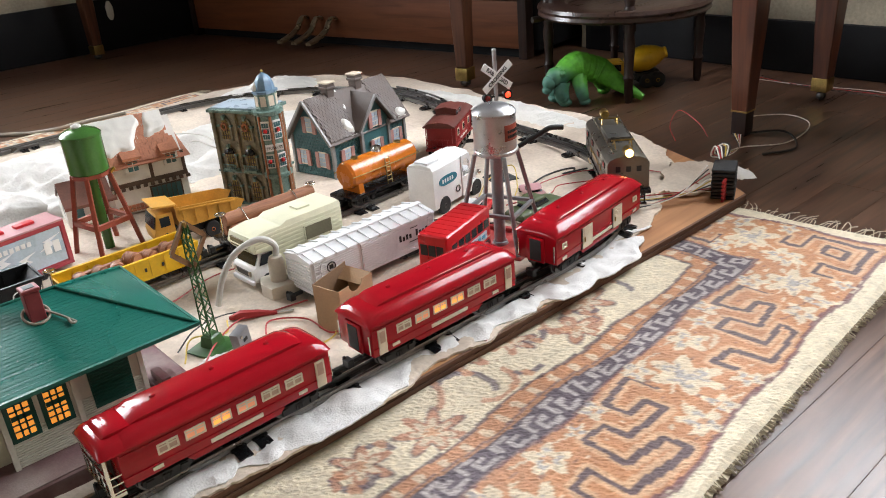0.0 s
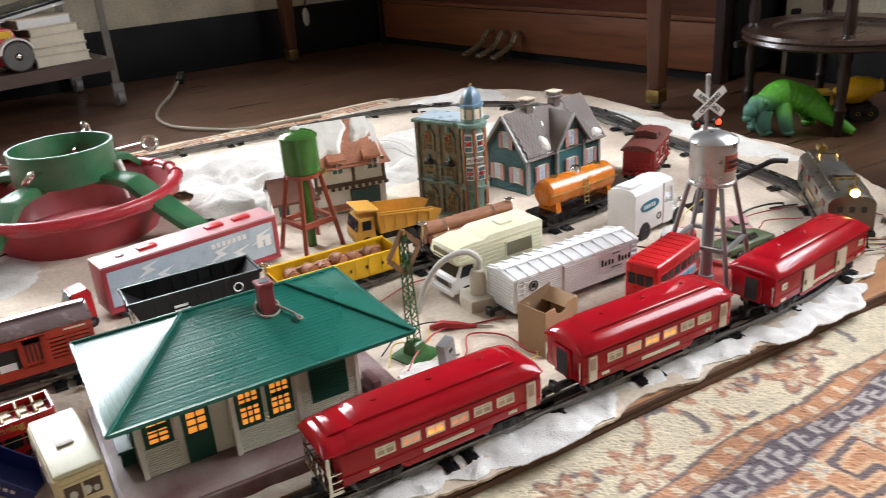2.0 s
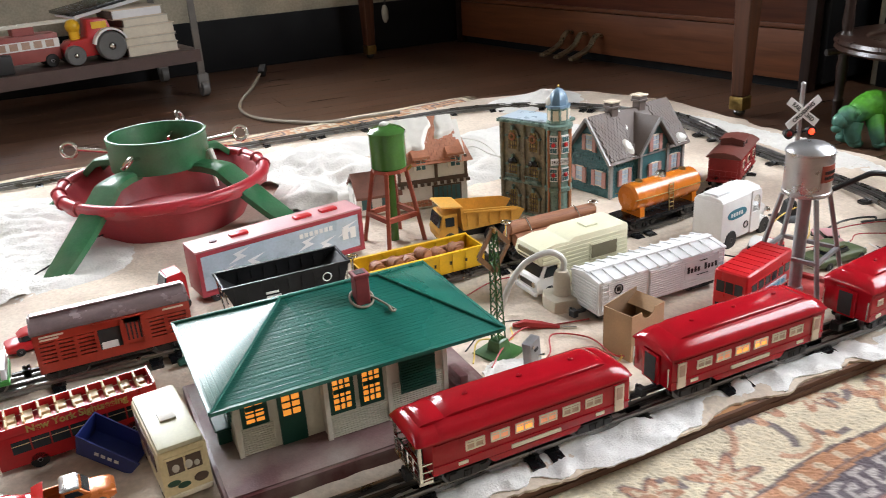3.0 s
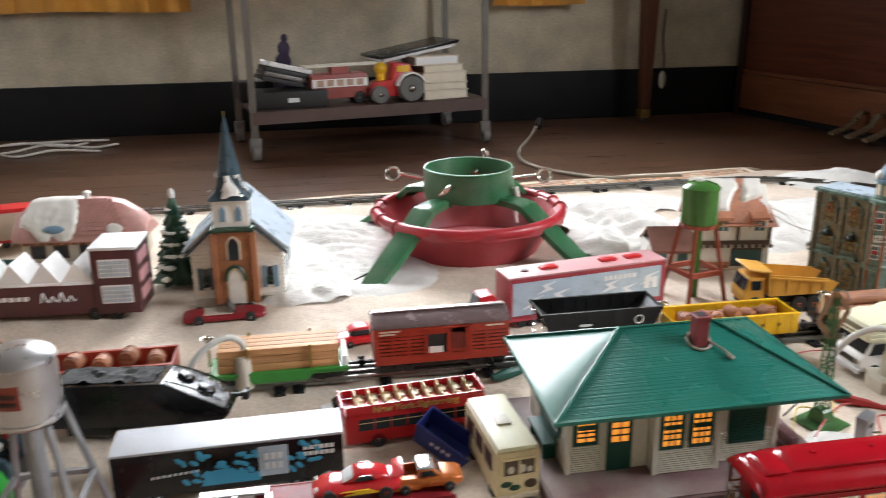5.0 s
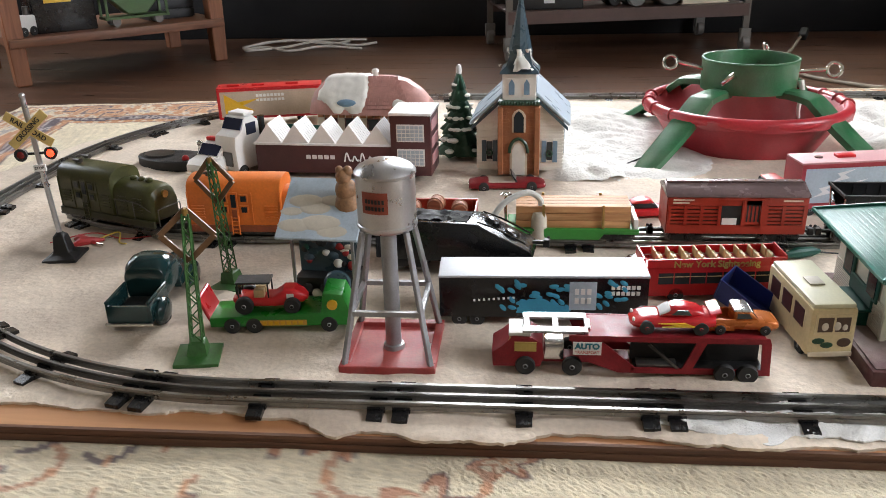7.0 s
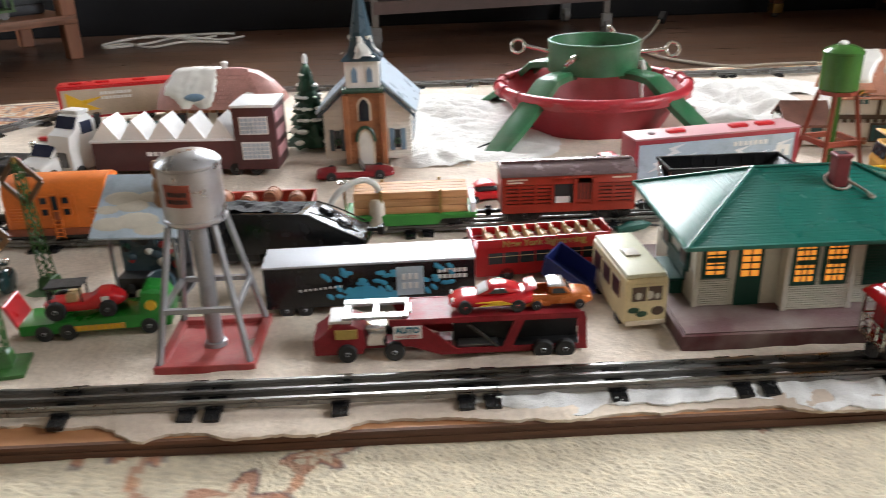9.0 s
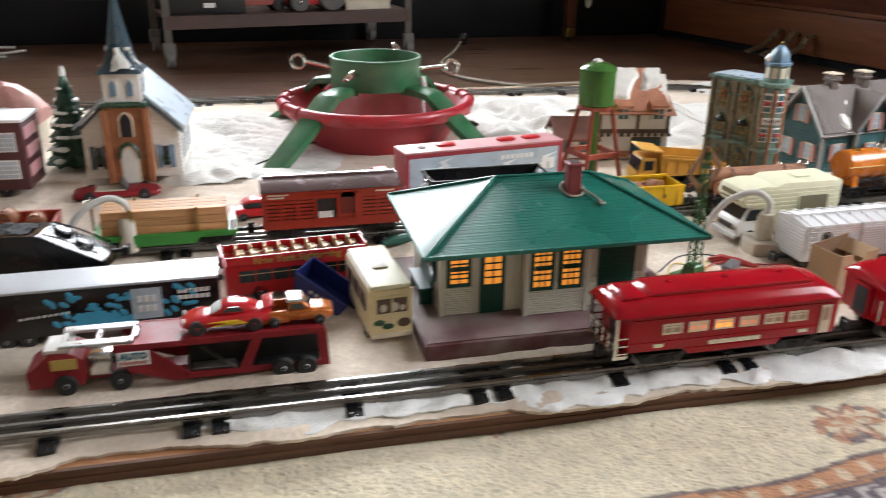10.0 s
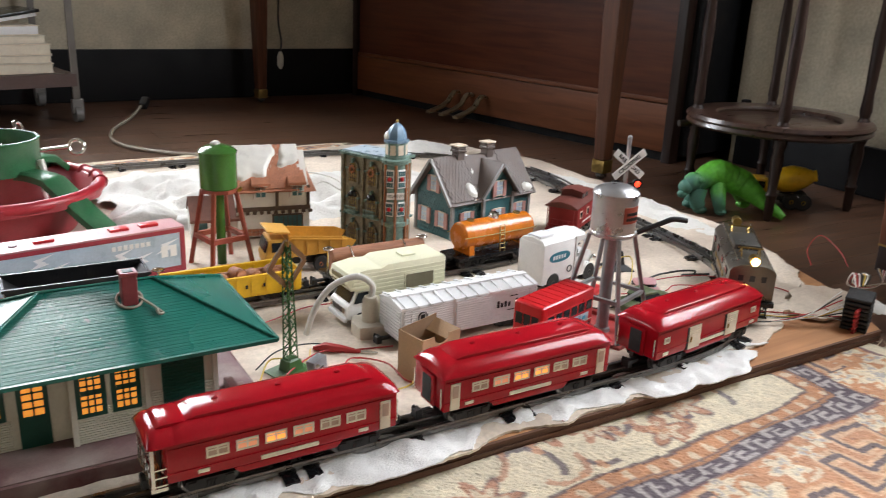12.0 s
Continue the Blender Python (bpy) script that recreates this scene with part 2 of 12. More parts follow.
M["brick"] = mat("model_brick_clay", (0.33, 0.13, 0.055), 0.6, 0, 0.2, 60, 0.6, 500)
M["bluegrey"] = mat("snowy_blue_grey_glaze", (0.42, 0.5, 0.57), 0.3, 0, 0.14, 30)
M["slateblue"] = mat("dark_blue_glaze", (0.05, 0.085, 0.11), 0.3, 0, 0.2, 40)
M["porcelain"] = mat("white_glazed_porcelain", (0.78, 0.76, 0.71), 0.3, 0, 0.06, 30)
M["teal"] = mat("teal_glaze", (0.045, 0.13, 0.14), 0.35, 0, 0.2, 60, 0.5, 300)
M["pgreen"] = mat("pale_green_glaze", (0.15, 0.235, 0.2), 0.3, 0, 0.4, 90, 0.5, 260)
M["olivebrown"] = mat("khaki_glaze", (0.2, 0.175, 0.115), 0.32, 0, 0.4, 70, 0.8, 220)
M["amberglass"] = mat("amber_painted_pane", (0.27, 0.2, 0.07), 0.25, 0, 0.5, 140)
M["roofbrown"] = mat("grey_brown_shingle_glaze", (0.14, 0.108, 0.094), 0.62, 0, 0.15, 60)
M["terra"] = mat("terracotta_glaze", (0.48, 0.2, 0.115), 0.5, 0, 0.2, 60)
M["pinkroof"] = mat("pink_brick_glaze", (0.47, 0.24, 0.21), 0.5, 0, 0.15, 60)
M["timber"] = mat("dark_timber_glaze", (0.09, 0.055, 0.035), 0.5, 0, 0.2, 60)
M["dblue"] = mat("dome_blue_glaze", (0.16, 0.26, 0.36), 0.35, 0, 0.15, 60)
M["firgreen"] = mat("dark_fir_glaze", (0.015, 0.06, 0.03), 0.35, 0, 0.2, 60)
M["paper"] = mat("book_paper", (0.7, 0.64, 0.52), 0.8, 0, 0.1, 40)
M["dino"] = mat("lime_green_rubber", (0.1, 0.4, 0.03), 0.5, 0, 0.3, 22, 1.0, 110)
M["curtain"] = mat("orange_yellow_curtain", (0.55, 0.26, 0.04), 0.85, 0, 0.25, 6, 0.4, 300)
M["cord"] = mat("grey_brown_cord", (0.3, 0.26, 0.2), 0.6)
M["wire_r"] = mat("red_wire", (0.4, 0.03, 0.03), 0.5)
M["wire_y"] = mat("yellow_wire", (0.6, 0.42, 0.06), 0.5)
M["wire_w"] = mat("white_wire", (0.7, 0.67, 0.62), 0.5)
M["wire_k"] = mat("black_wire", (0.02, 0.02, 0.02), 0.5)
M["ink"] = mat("black_print", (0.015, 0.015, 0.016), 0.5)
M["gold"] = mat("gold_print", (0.5, 0.36, 0.1), 0.4, 0.3)
M["tealprint"] = mat("teal_print", (0.02, 0.16, 0.22), 0.45)
M["cyan"] = mat("light_blue_print", (0.05, 0.32, 0.5), 0.45)
M["tyregrey"] = mat("grey_tyre", (0.12, 0.12, 0.115), 0.6)


# ---- shapes ----
def bm_new():
    return bmesh.new()


def box(bm, x0, y0, z0, x1, y1, z1, m=None):
    r = bmesh.ops.create_cube(bm, size=1.0)
    t = Matrix.LocRotScale(((x0 + x1) / 2, (y0 + y1) / 2, (z0 + z1) / 2), None, (abs(x1 - x0), abs(y1 - y0), abs(z1 - z0)))
    bmesh.ops.transform(bm, matrix=(m @ t) if m else t, verts=r["verts"])
    return r["verts"]


def rod(bm, a, b, r0, r1=None, seg=10):
    a, b = Vector(a), Vector(b)
    d = b - a
    r = bmesh.ops.create_cone(bm, cap_ends=True, segments=seg, radius1=r0, radius2=r0 if r1 is None else r1, depth=d.length)
    q = Vector((0, 0, 1)).rotation_difference(d.normalized()).to_matrix().to_4x4()
    bmesh.ops.transform(bm, matrix=Matrix.Translation((a + b) / 2) @ q, verts=r["verts"])
    return r["verts"]


def bar(bm, a, b, w, h=None):
    """A square bar from a to b."""
    a, b = Vector(a), Vector(b)
    d = b - a
    r = bmesh.ops.create_cube(bm, size=1.0)
    q = d.to_track_quat("Z", "Y").to_matrix().to_4x4()
    bmesh.ops.transform(bm, matrix=Matrix.Translation((a + b) / 2) @ q @ Matrix.Diagonal((w, h or w, d.length, 1)), verts=r["verts"])
    return r["verts"]


def ball(bm, c, r, sx=1, sy=1, sz=1, seg=12, m=None):
    v = bmesh.ops.create_uvsphere(bm, u_segments=seg, v_segments=max(6, seg * 2 // 3), radius=r)["verts"]
    t = Matrix.LocRotScale(c, None, (sx, sy, sz))
    bmesh.ops.transform(bm, matrix=(m @ t) if m else t, verts=v)
    return v


def lathe(bm, profile, seg=28, at=(0, 0, 0), close=False):
    """Turns (radius, height) pairs about the vertical."""
    rings = []
    for r, z in profile:
        rings.append([bm.verts.new((at[0] + r * math.cos(2 * math.pi * i / seg), at[1] + r * math.sin(2 * math.pi * i / seg), at[2] + z)) for i in range(seg)])
    pairs = list(zip(rings, rings[1:])) + ([(rings[-1], rings[0])] if close else [])
    for p, q in pairs:
        for i in range(seg):
            bm.faces.new((p[i], p[(i + 1) % seg], q[(i + 1) % seg], q[i]))
    if not close:
        for ring in (rings[0], rings[-1]):
            bm.faces.new(ring)
    bmesh.ops.recalc_face_normals(bm, faces=bm.faces[:])


def prism(bm, outline, t0, t1, axis="y", m=None):
    """A flat outline pushed through from t0 to t1. axis y: outline in x, z; axis x: in y, z; axis z: in x, y."""
    def put(p, t):
        v = {"y": (p[0], t, p[1]), "x": (t, p[0], p[1]), "z": (p[0], p[1], t)}[axis]
        return (m @ Vector(v)) if m else Vector(v)
    a = [bm.verts.new(put(p, t0)) for p in outline]
    b = [bm.verts.new(put(p, t1)) for p in outline]
    n = len(outline)
    made = [bm.faces.new(a), bm.faces.new(b[::-1])]
    made += [bm.faces.new((a[i], b[i], b[(i + 1) % n], a[(i + 1) % n])) for i in range(n)]
    bmesh.ops.recalc_face_normals(bm, faces=bm.faces[:])
    return a + b


def tube(bm, pts, r, seg=8, closed=False):
    """A round cord through points."""
    pts = [Vector(p) for p in pts]
    n = len(pts)
    rings, up = [], None
    for i, p in enumerate(pts):
        d = (pts[(i + 1) % n] - pts[i - 1]) if closed else (pts[min(i + 1, n - 1)] - pts[max(i - 1, 0)])
        d.normalize()
        if up is None:
            up = d.orthogonal().normalized()
        up = (up - d * up.dot(d)).normalized()
        side = d.cross(up)
        rad = r[i] if isinstance(r, (list, tuple)) else r
        rings.append([bm.verts.new(p + (up * math.cos(2 * math.pi * k / seg) + side * math.sin(2 * math.pi * k / seg)) * rad) for k in range(seg)])
    for i in range(n if closed else n - 1):
        p, q = rings[i], rings[(i + 1) % n]
        for k in range(seg):
            bm.faces.new((p[k], p[(k + 1) % seg], q[(k + 1) % seg], q[k]))
    if not closed:
        bm.faces.new(rings[0][::-1]), bm.faces.new(rings[-1])
    bmesh.ops.recalc_face_normals(bm, faces=bm.faces[:])


def smooth_path(pts, n=8):
    """A gliding line through points."""
    p = [Vector(v) for v in pts]
    p = [p[0] * 2 - p[1]] + p + [p[-1] * 2 - p[-2]]
    out = []
    for i in range(1, len(p) - 2):
        for k in range(n):
            t = k / n
            a, b, c, d = p[i - 1], p[i], p[i + 1], p[i + 2]
            out.append(0.5 * (2 * b + (c - a) * t + (2 * a - 5 * b + 4 * c - d) * t * t + (3 * b - a - 3 * c + d) * t ** 3))
    return out + [p[-2]]


def loft(bm, sections):
    """Skin through rings of equal length, ends closed."""
    rings = [[bm.verts.new(v) for v in s] for s in sections]
    n = len(rings[0])
    for p, q in zip(rings, rings[1:]):
        for i in range(n):
            bm.faces.new((p[i], p[(i + 1) % n], q[(i + 1) % n], q[i]))
    bm.faces.new(rings[0]), bm.faces.new(rings[-1][::-1])
    bmesh.ops.recalc_face_normals(bm, faces=bm.faces[:])


def bev(bm, w, seg=2, limit=25):
    e = [k for k in bm.edges if len(k.link_faces) == 2 and k.calc_face_angle(0) > radians(limit)]
    bmesh.ops.bevel(bm, geom=e, offset=w, segments=seg, affect="EDGES", clamp_overlap=True, profile=0.6)
    return bm


def finish(name, bm, limit=32):
    for f in bm.faces:
        f.smooth = True
    for e in bm.edges:
        e.smooth = not (len(e.link_faces) == 2 and e.calc_face_angle(0) > radians(limit))
    me = bpy.data.meshes.new(name)
    bm.to_mesh(me)
    bm.free()
    return me


# joined rests too small to pick apart
JOINED = {"brickwork", "tiles", "shingles", "board_siding", "side_ribs", "door_ribs", "end_ribs", "cornice", "rim_flute", "lettering", "printing", "muntins", "snow", "side_boards",
          "brick_plinth", "coal", "pattern", "garland_course"}


def part(name, bm, material, parent, label=""):
    ob = new(name, finish(name, bm))
    ob.data.materials.append(M[material] if isinstance(material, str) else material)
    ob.parent = parent
    if label:
        ob["label"] = label
    if name in JOINED:
        ob["kind"] = "stuff"
    return ob


def thing(name, label, category, m=None, group="", kind=""):
    ob = new(name)
    ob.empty_display_size = 0.02
    if m is not None:
        ob.matrix_basis = m
    return tagged(ob, label, category, group, kind)


def solo(name, bm, material, label, category, m=None, group="", kind=""):
    ob = new(name, finish(name, bm))
    ob.data.materials.append(M[material] if isinstance(material, str) else material)
    if m is not None:
        ob.matrix_basis = m
    return tagged(ob, label, category, group, kind)


def pbox(name, dims, material, parent, label="", b=0.0, m=None):
    bm = bm_new()
    box(bm, *dims, m)
    if b:
        bev(bm, b)
    return part(name, bm, material, parent, label)


def text(name, body, size, material, parent, m, label="", align="CENTER", bold=0.0):
    """Lettering in the built-in font, turned into a mesh."""
    cu = bpy.data.curves.new(name, "FONT")
    cu.body, cu.size, cu.extrude, cu.align_x, cu.align_y, cu.offset = body, size, 0.0002, align, "CENTER", bold
    tmp = bpy.data.objects.new(name, cu)
    scene.collection.objects.link(tmp)
    bpy.context.view_layer.update()
    me = bpy.data.meshes.new_from_object(tmp.evaluated_get(bpy.context.evaluated_depsgraph_get()))
    bpy.data.objects.remove(tmp)
    bpy.data.curves.remove(cu)
    me.materials.clear()
    me.materials.append(M[material])
    ob = new(name, me)
    ob.parent = parent
    ob.matrix_basis = m
    if label:
        ob["label"] = label
    return ob


def side_m(x, y, z, rz=0):
    """A pose for lettering that stands upright and faces -y before the turn rz."""
    return pose(x, y, z, 90, 0, rz)

# ---- the room ----
FLOOR = -0.027
X0, X1, XE, Y0, Y1, TOP = -2.4, 2.95, 2.6, -2.4, 2.62, 2.35


def wall_with_window(name, a, b, thick, opening, label):
    """A wall from a to b, seen from its inner side; opening: start and end along it, sill and head."""
    a, b = Vector((*a, 0)), Vector((*b, 0))
    d = (b - a)
    n = d.length
    m = Matrix.Translation((a.x, a.y, FLOOR)) @ Matrix.Rotation(math.atan2(d.y, d.x), 4, "Z")
    h = TOP - FLOOR
    bm = bm_new()
    if opening:
        s, e, lo, hi = opening
        box(bm, -0.05, -thick, 0, s, 0, h), box(bm, e, -thick, 0, n + 0.05, 0, h)
        box(bm, s, -thick, 0, e, 0, lo), box(bm, s, -thick, hi, e, 0, h)
    else:
        box(bm, -0.05, -thick, 0, n + 0.05, 0, h)
    w = solo(name, bm, "wall", label, "wall", m, kind="structure")
    if opening:
        win = thing("window_" + ({"west": "1", "east": "2", "north": "3"}[name[5:]]), "white painted sash window letting in daylight", "window", m, kind="structure")
        for nm, dims in (("window_frame", (s, -0.09, lo, s + 0.05, -0.04, hi)), ("window_frame", (e - 0.05, -0.09, lo, e, -0.04, hi)),
                         ("window_frame", (s + 0.05, -0.09, lo, e - 0.05, -0.04, lo + 0.05)), ("window_frame", (s + 0.05, -0.09, hi - 0.05, e - 0.05, -0.04, hi)),
                         ("meeting_rail", (s + 0.05, -0.085, (lo + hi) / 2 - 0.02, e - 0.05, -0.045, (lo + hi) / 2 + 0.02)),
                         ("window_sill", (s - 0.05, -0.03, lo - 0.03, e + 0.05, 0.06, lo))):
            pbox(nm, dims, "white", win, "", 0.004)
        for z0, z1 in ((lo + 0.05, (lo + hi) / 2 - 0.02), ((lo + hi) / 2 + 0.02, hi - 0.05)):
            p = pbox("pane", (s + 0.05, -0.068, z0, e - 0.05, -0.064, z1), "glass", win)
            p.visible_shadow = False
    return w


wall_with_window("wall_north", (X1, Y1), (X0, Y1), 0.12, (1.93, 3.02, 0.62, 1.95), "cream mottled wallpapered wall behind the train layout")
wall_with_window("wall_west", (X0, Y1), (X0, Y0), 0.12, (0.2, 1.6, 0.6, 1.95), "cream wallpapered wall with a window")
wall_with_window("wall_south", (X0, Y0), (XE, Y0), 0.12, None, "cream wallpapered wall behind the camera")
wall_with_window("wall_east", (XE, Y0), (XE, 0.9), 0.12, (1.5, 2.7, 0.72, 1.95), "pale wallpapered wall behind the round stand and bench")
# recess walls carry their shade in the base colour
wall_with_window("wall_alcove", (X1, 0.9), (X1, Y1), 0.12, None, "wallpapered wall of the recess behind the piano, coloured darker for shade").data.materials[0] = M["alcove"]
bm = bm_new()
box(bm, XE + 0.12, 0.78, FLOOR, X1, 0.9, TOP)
solo("wall_return", bm, "alcove", "short wall beside the piano recess, coloured darker for shade", "wall", kind="structure")
bm = bm_new()
box(bm, X0 - 0.12, Y0 - 0.12, TOP, X1 + 0.12, Y1 + 0.12, TOP + 0.1)
solo("ceiling", bm, "ceil", "plain off-white plaster ceiling", "ceiling", kind="structure")
for nm, dims in (("baseboard_north", (X0, Y1 - 0.02, FLOOR, X1, Y1 + 0.001, 0.165)), ("baseboard_east", (XE - 0.02, Y0, FLOOR, XE + 0.001, 0.9, 0.1)), ("baseboard_alcove", (X1 - 0.02, 0.92, FLOOR, X1 + 0.001, Y1 - 0.02, 0.165)), ("baseboard_return", (XE - 0.02, 0.899, FLOOR, X1, 0.92, 0.165)),
                 ("baseboard_west", (X0 - 0.001, Y0, FLOOR, X0 + 0.02, Y1 - 0.02, 0.165)), ("baseboard_south", (X0 + 0.02, Y0 - 0.001, FLOOR, XE - 0.02, Y0 + 0.02, 0.165))):
    bm = bm_new()
    box(bm, *dims)
    bev(bm, 0.004)
    solo(nm, bm, "base", "tall near-black painted baseboard", "baseboard", kind="structure")

# ---- the rug ----
RUG = pose(1.722, -0.375, FLOOR, 0, 0, 4.2)


def seg_dist(px, py, ax, ay, bx, by):
    dx, dy = bx - ax, by - ay
    t = np.clip(((px - ax) * dx + (py - ay) * dy) / (dx * dx + dy * dy), 0, 1)
    return np.hypot(px - ax - t * dx, py - ay - t * dy)


def rug_colours(u, v, uu, vv):
    """Colours of the knots. d: distance from the nearest edge; a: distance along that edge."""
    rng = np.random.default_rng(5)
    cream, orange, purple = np.array((0.66, 0.575, 0.42)), np.array((0.475, 0.23, 0.115)), np.array((0.095, 0.07, 0.085))
    pale, grey = np.array((0.64, 0.44, 0.28)), np.array((0.32, 0.30, 0.31))
    wob = 0.004 * np.sin(u * 31 + 3 * np.sin(v * 17)) + 0.003 * np.sin(v * 43 + u * 11)
    d = np.minimum(np.minimum(u, v), np.minimum(2.75 - u, 1.95 - v)) + wob
    a = np.where((v <= u) | (1.95 - v <= u), u, v) + 0.6 * wob
    c = np.tile(cream, u.shape + (1,))

    def lay(mask, col, k=1.0):
        c[mask] = c[mask] * (1 - k) + col * k
    main = (d > 0.034) & (d < 0.170)
    lay(main, orange)
    lay((np.abs(d - 0.034) < 0.0035) | (np.abs(d - 0.1705) < 0.0025), purple * np.array((1.5, 0.9, 0.9)), 0.85)
    # stepped hooks and flowers of the main border
    per = 0.27
    q, w = np.mod(a + 0.02, per), (d - 0.034) * 0.88
    near = np.full(u.shape, 9.0)
    hook = ((0.0, 0.075), (0.0, 0.105), (0.05, 0.105), (0.05, 0.075), (0.025, 0.075), (0.025, 0.055), (0.075, 0.055), (0.075, 0.085), (0.1, 0.085), (0.1, 0.035), (0.06, 0.035), (0.06, 0.015), (0.125, 0.015), (0.125, 0.055), (0.15, 0.055), (0.15, 0.035))
    for s in [p + r for p, r in zip(hook, hook[1:])]:
        near = np.minimum(near, seg_dist(q, w, s[0] * 1.25, s[1], s[2] * 1.25, s[3]))
    for cq, cw, r0, petals in ((0.23, 0.062, 0.036, 6), (0.17, 0.094, 0.024, 5), (0.262, 0.018, 0.02, 5), (0.255, 0.104, 0.022, 5), (0.03, 0.022, 0.024, 5), (0.2, 0.016, 0.016, 5), (0.08, 0.11, 0.018, 4), (0.12, 0.1, 0.014, 5)):
        ang, rr = np.arctan2(w - cw, q - cq), np.hypot(q - cq, w - cw)
        edge = r0 * (0.8 + 0.25 * np.cos(petals * ang + cq * 40))
        lay(main & (rr < edge), cream, 0.85)
        lay(main & (np.abs(rr - edge * 0.55) < 0.003) & (np.sin(3 * ang + cq * 9) > -0.2), grey, 0.8)
        lay(main & (rr < edge * 0.28), orange if r0 < 0.03 else grey, 0.8)
    swirl = np.sin(a * 95 + 6 * np.sin(d * 60)) * np.sin(d * 130 + 3 * np.sin(a * 33))
    lay(main & (swirl > 0.72) & (near > 0.014), cream, 0.7)
    lay(main & (swirl < -0.9) & (near > 0.014), purple, 0.5)
    lay(main & (near < 0.009), pale, 0.6)
    lay(main & (near < 0.0036), purple, 0.92)
    # dark band with a running key
    key = (d > 0.172) & (d < 0.203)
    lay(key, purple)
    kq, kw = np.mod(a, 0.042) / 0.042 * 8, (d - 0.172) / 0.031 * 6
    line = ((kw > 0.6) & (kw < 1.7) & (kq < 5)) | ((kq > 4) & (kq < 5.2) & (kw > 0.6) & (kw < 4.0)) | ((kw > 3.0) & (kw < 4.1) & (kq > 2) & (kq < 5)) | ((kw > 4.6) & (kw < 5.5) & (kq > 3.5)) | ((kq > 6.6) & (kw > 1.9) & (kw < 5.5))
    lay(key & line, np.array((0.44, 0.39, 0.37)), 0.85)
    # narrow guard
    guard = (d >= 0.203) & (d < 0.231)
    lay(guard, orange)
    lay(guard & (np.sin(a * 210) * np.cos((d - 0.217) * 130) > 0.45), cream, 0.7)
    lay(np.abs(d - 0.231) < 0.0025, purple, 0.8)
    lay(np.abs(d - 0.205) < 0.0018, orange * 0.7, 0.8)
    lay(np.abs(d - 0.2085) < 0.0015, purple, 0.7)
    # flowers and tendrils of the field
    field = d > 0.235
    for i in range(112):
        cu, cv = 0.26 + i * 0.0225 + rng.uniform(-0.02, 0.02), 0.262 + rng.uniform(0, 1) * (0.08 + 0.07 * i * 0.0225)
        if (0.84 < cu < 1.5 and abs(cu - 1.15) > 0.025) or cu < 0.34:
            continue
        ang, rr = np.arctan2(v - cv, u - cu), np.hypot(u - cu, v - cv)
        if i % 3 == 0:
            r0 = rng.uniform(0.03, 0.046) if rng.uniform() < 0.7 else 0.008
            edge = r0 * (0.75 + 0.3 * np.cos(rng.integers(5, 8) * ang + i))
            lay(field & (rr < edge), np.array((0.42, 0.19, 0.11)), 0.9)
            lay(field & (rr < edge * 0.62), cream, 0.75)
            lay(field & (rr < edge * 0.25), orange, 0.8)
            lay(field & (np.abs(rr - edge) < 0.0028) & (np.sin(2 * ang + i) > -0.3), purple, 0.6)
        else:
            turn, r1 = rng.uniform(0, 6.28), rng.uniform(0.015, 0.04)
            lay(field & (np.abs(rr - r1) < 0.0042) & (np.cos(ang - turn) > rng.uniform(-0.2, 0.6)), purple * 1.3 if i % 2 else np.array((0.45, 0.23, 0.14)), 0.85)
            lu, lv = cu + r1 * math.cos(turn), cv + r1 * math.sin(turn)
            lay(field & (np.hypot((u - lu) * 1.6, v - lv) < 0.009), np.array((0.55, 0.27, 0.14)), 0.7)
    worn = 0.5 + 0.5 * np.sin(u * 9 + 2 * np.sin(v * 13)) * np.sin(v * 21 + u * 5)
    c += (0.045 * worn * (1 - c).T.T.transpose(2, 0, 1)).transpose(1, 2, 0) if c.ndim == 3 else 0
    return np.clip(c * rng.normal(1, 0.065, u.shape)[..., None], 0.01, 0.9)


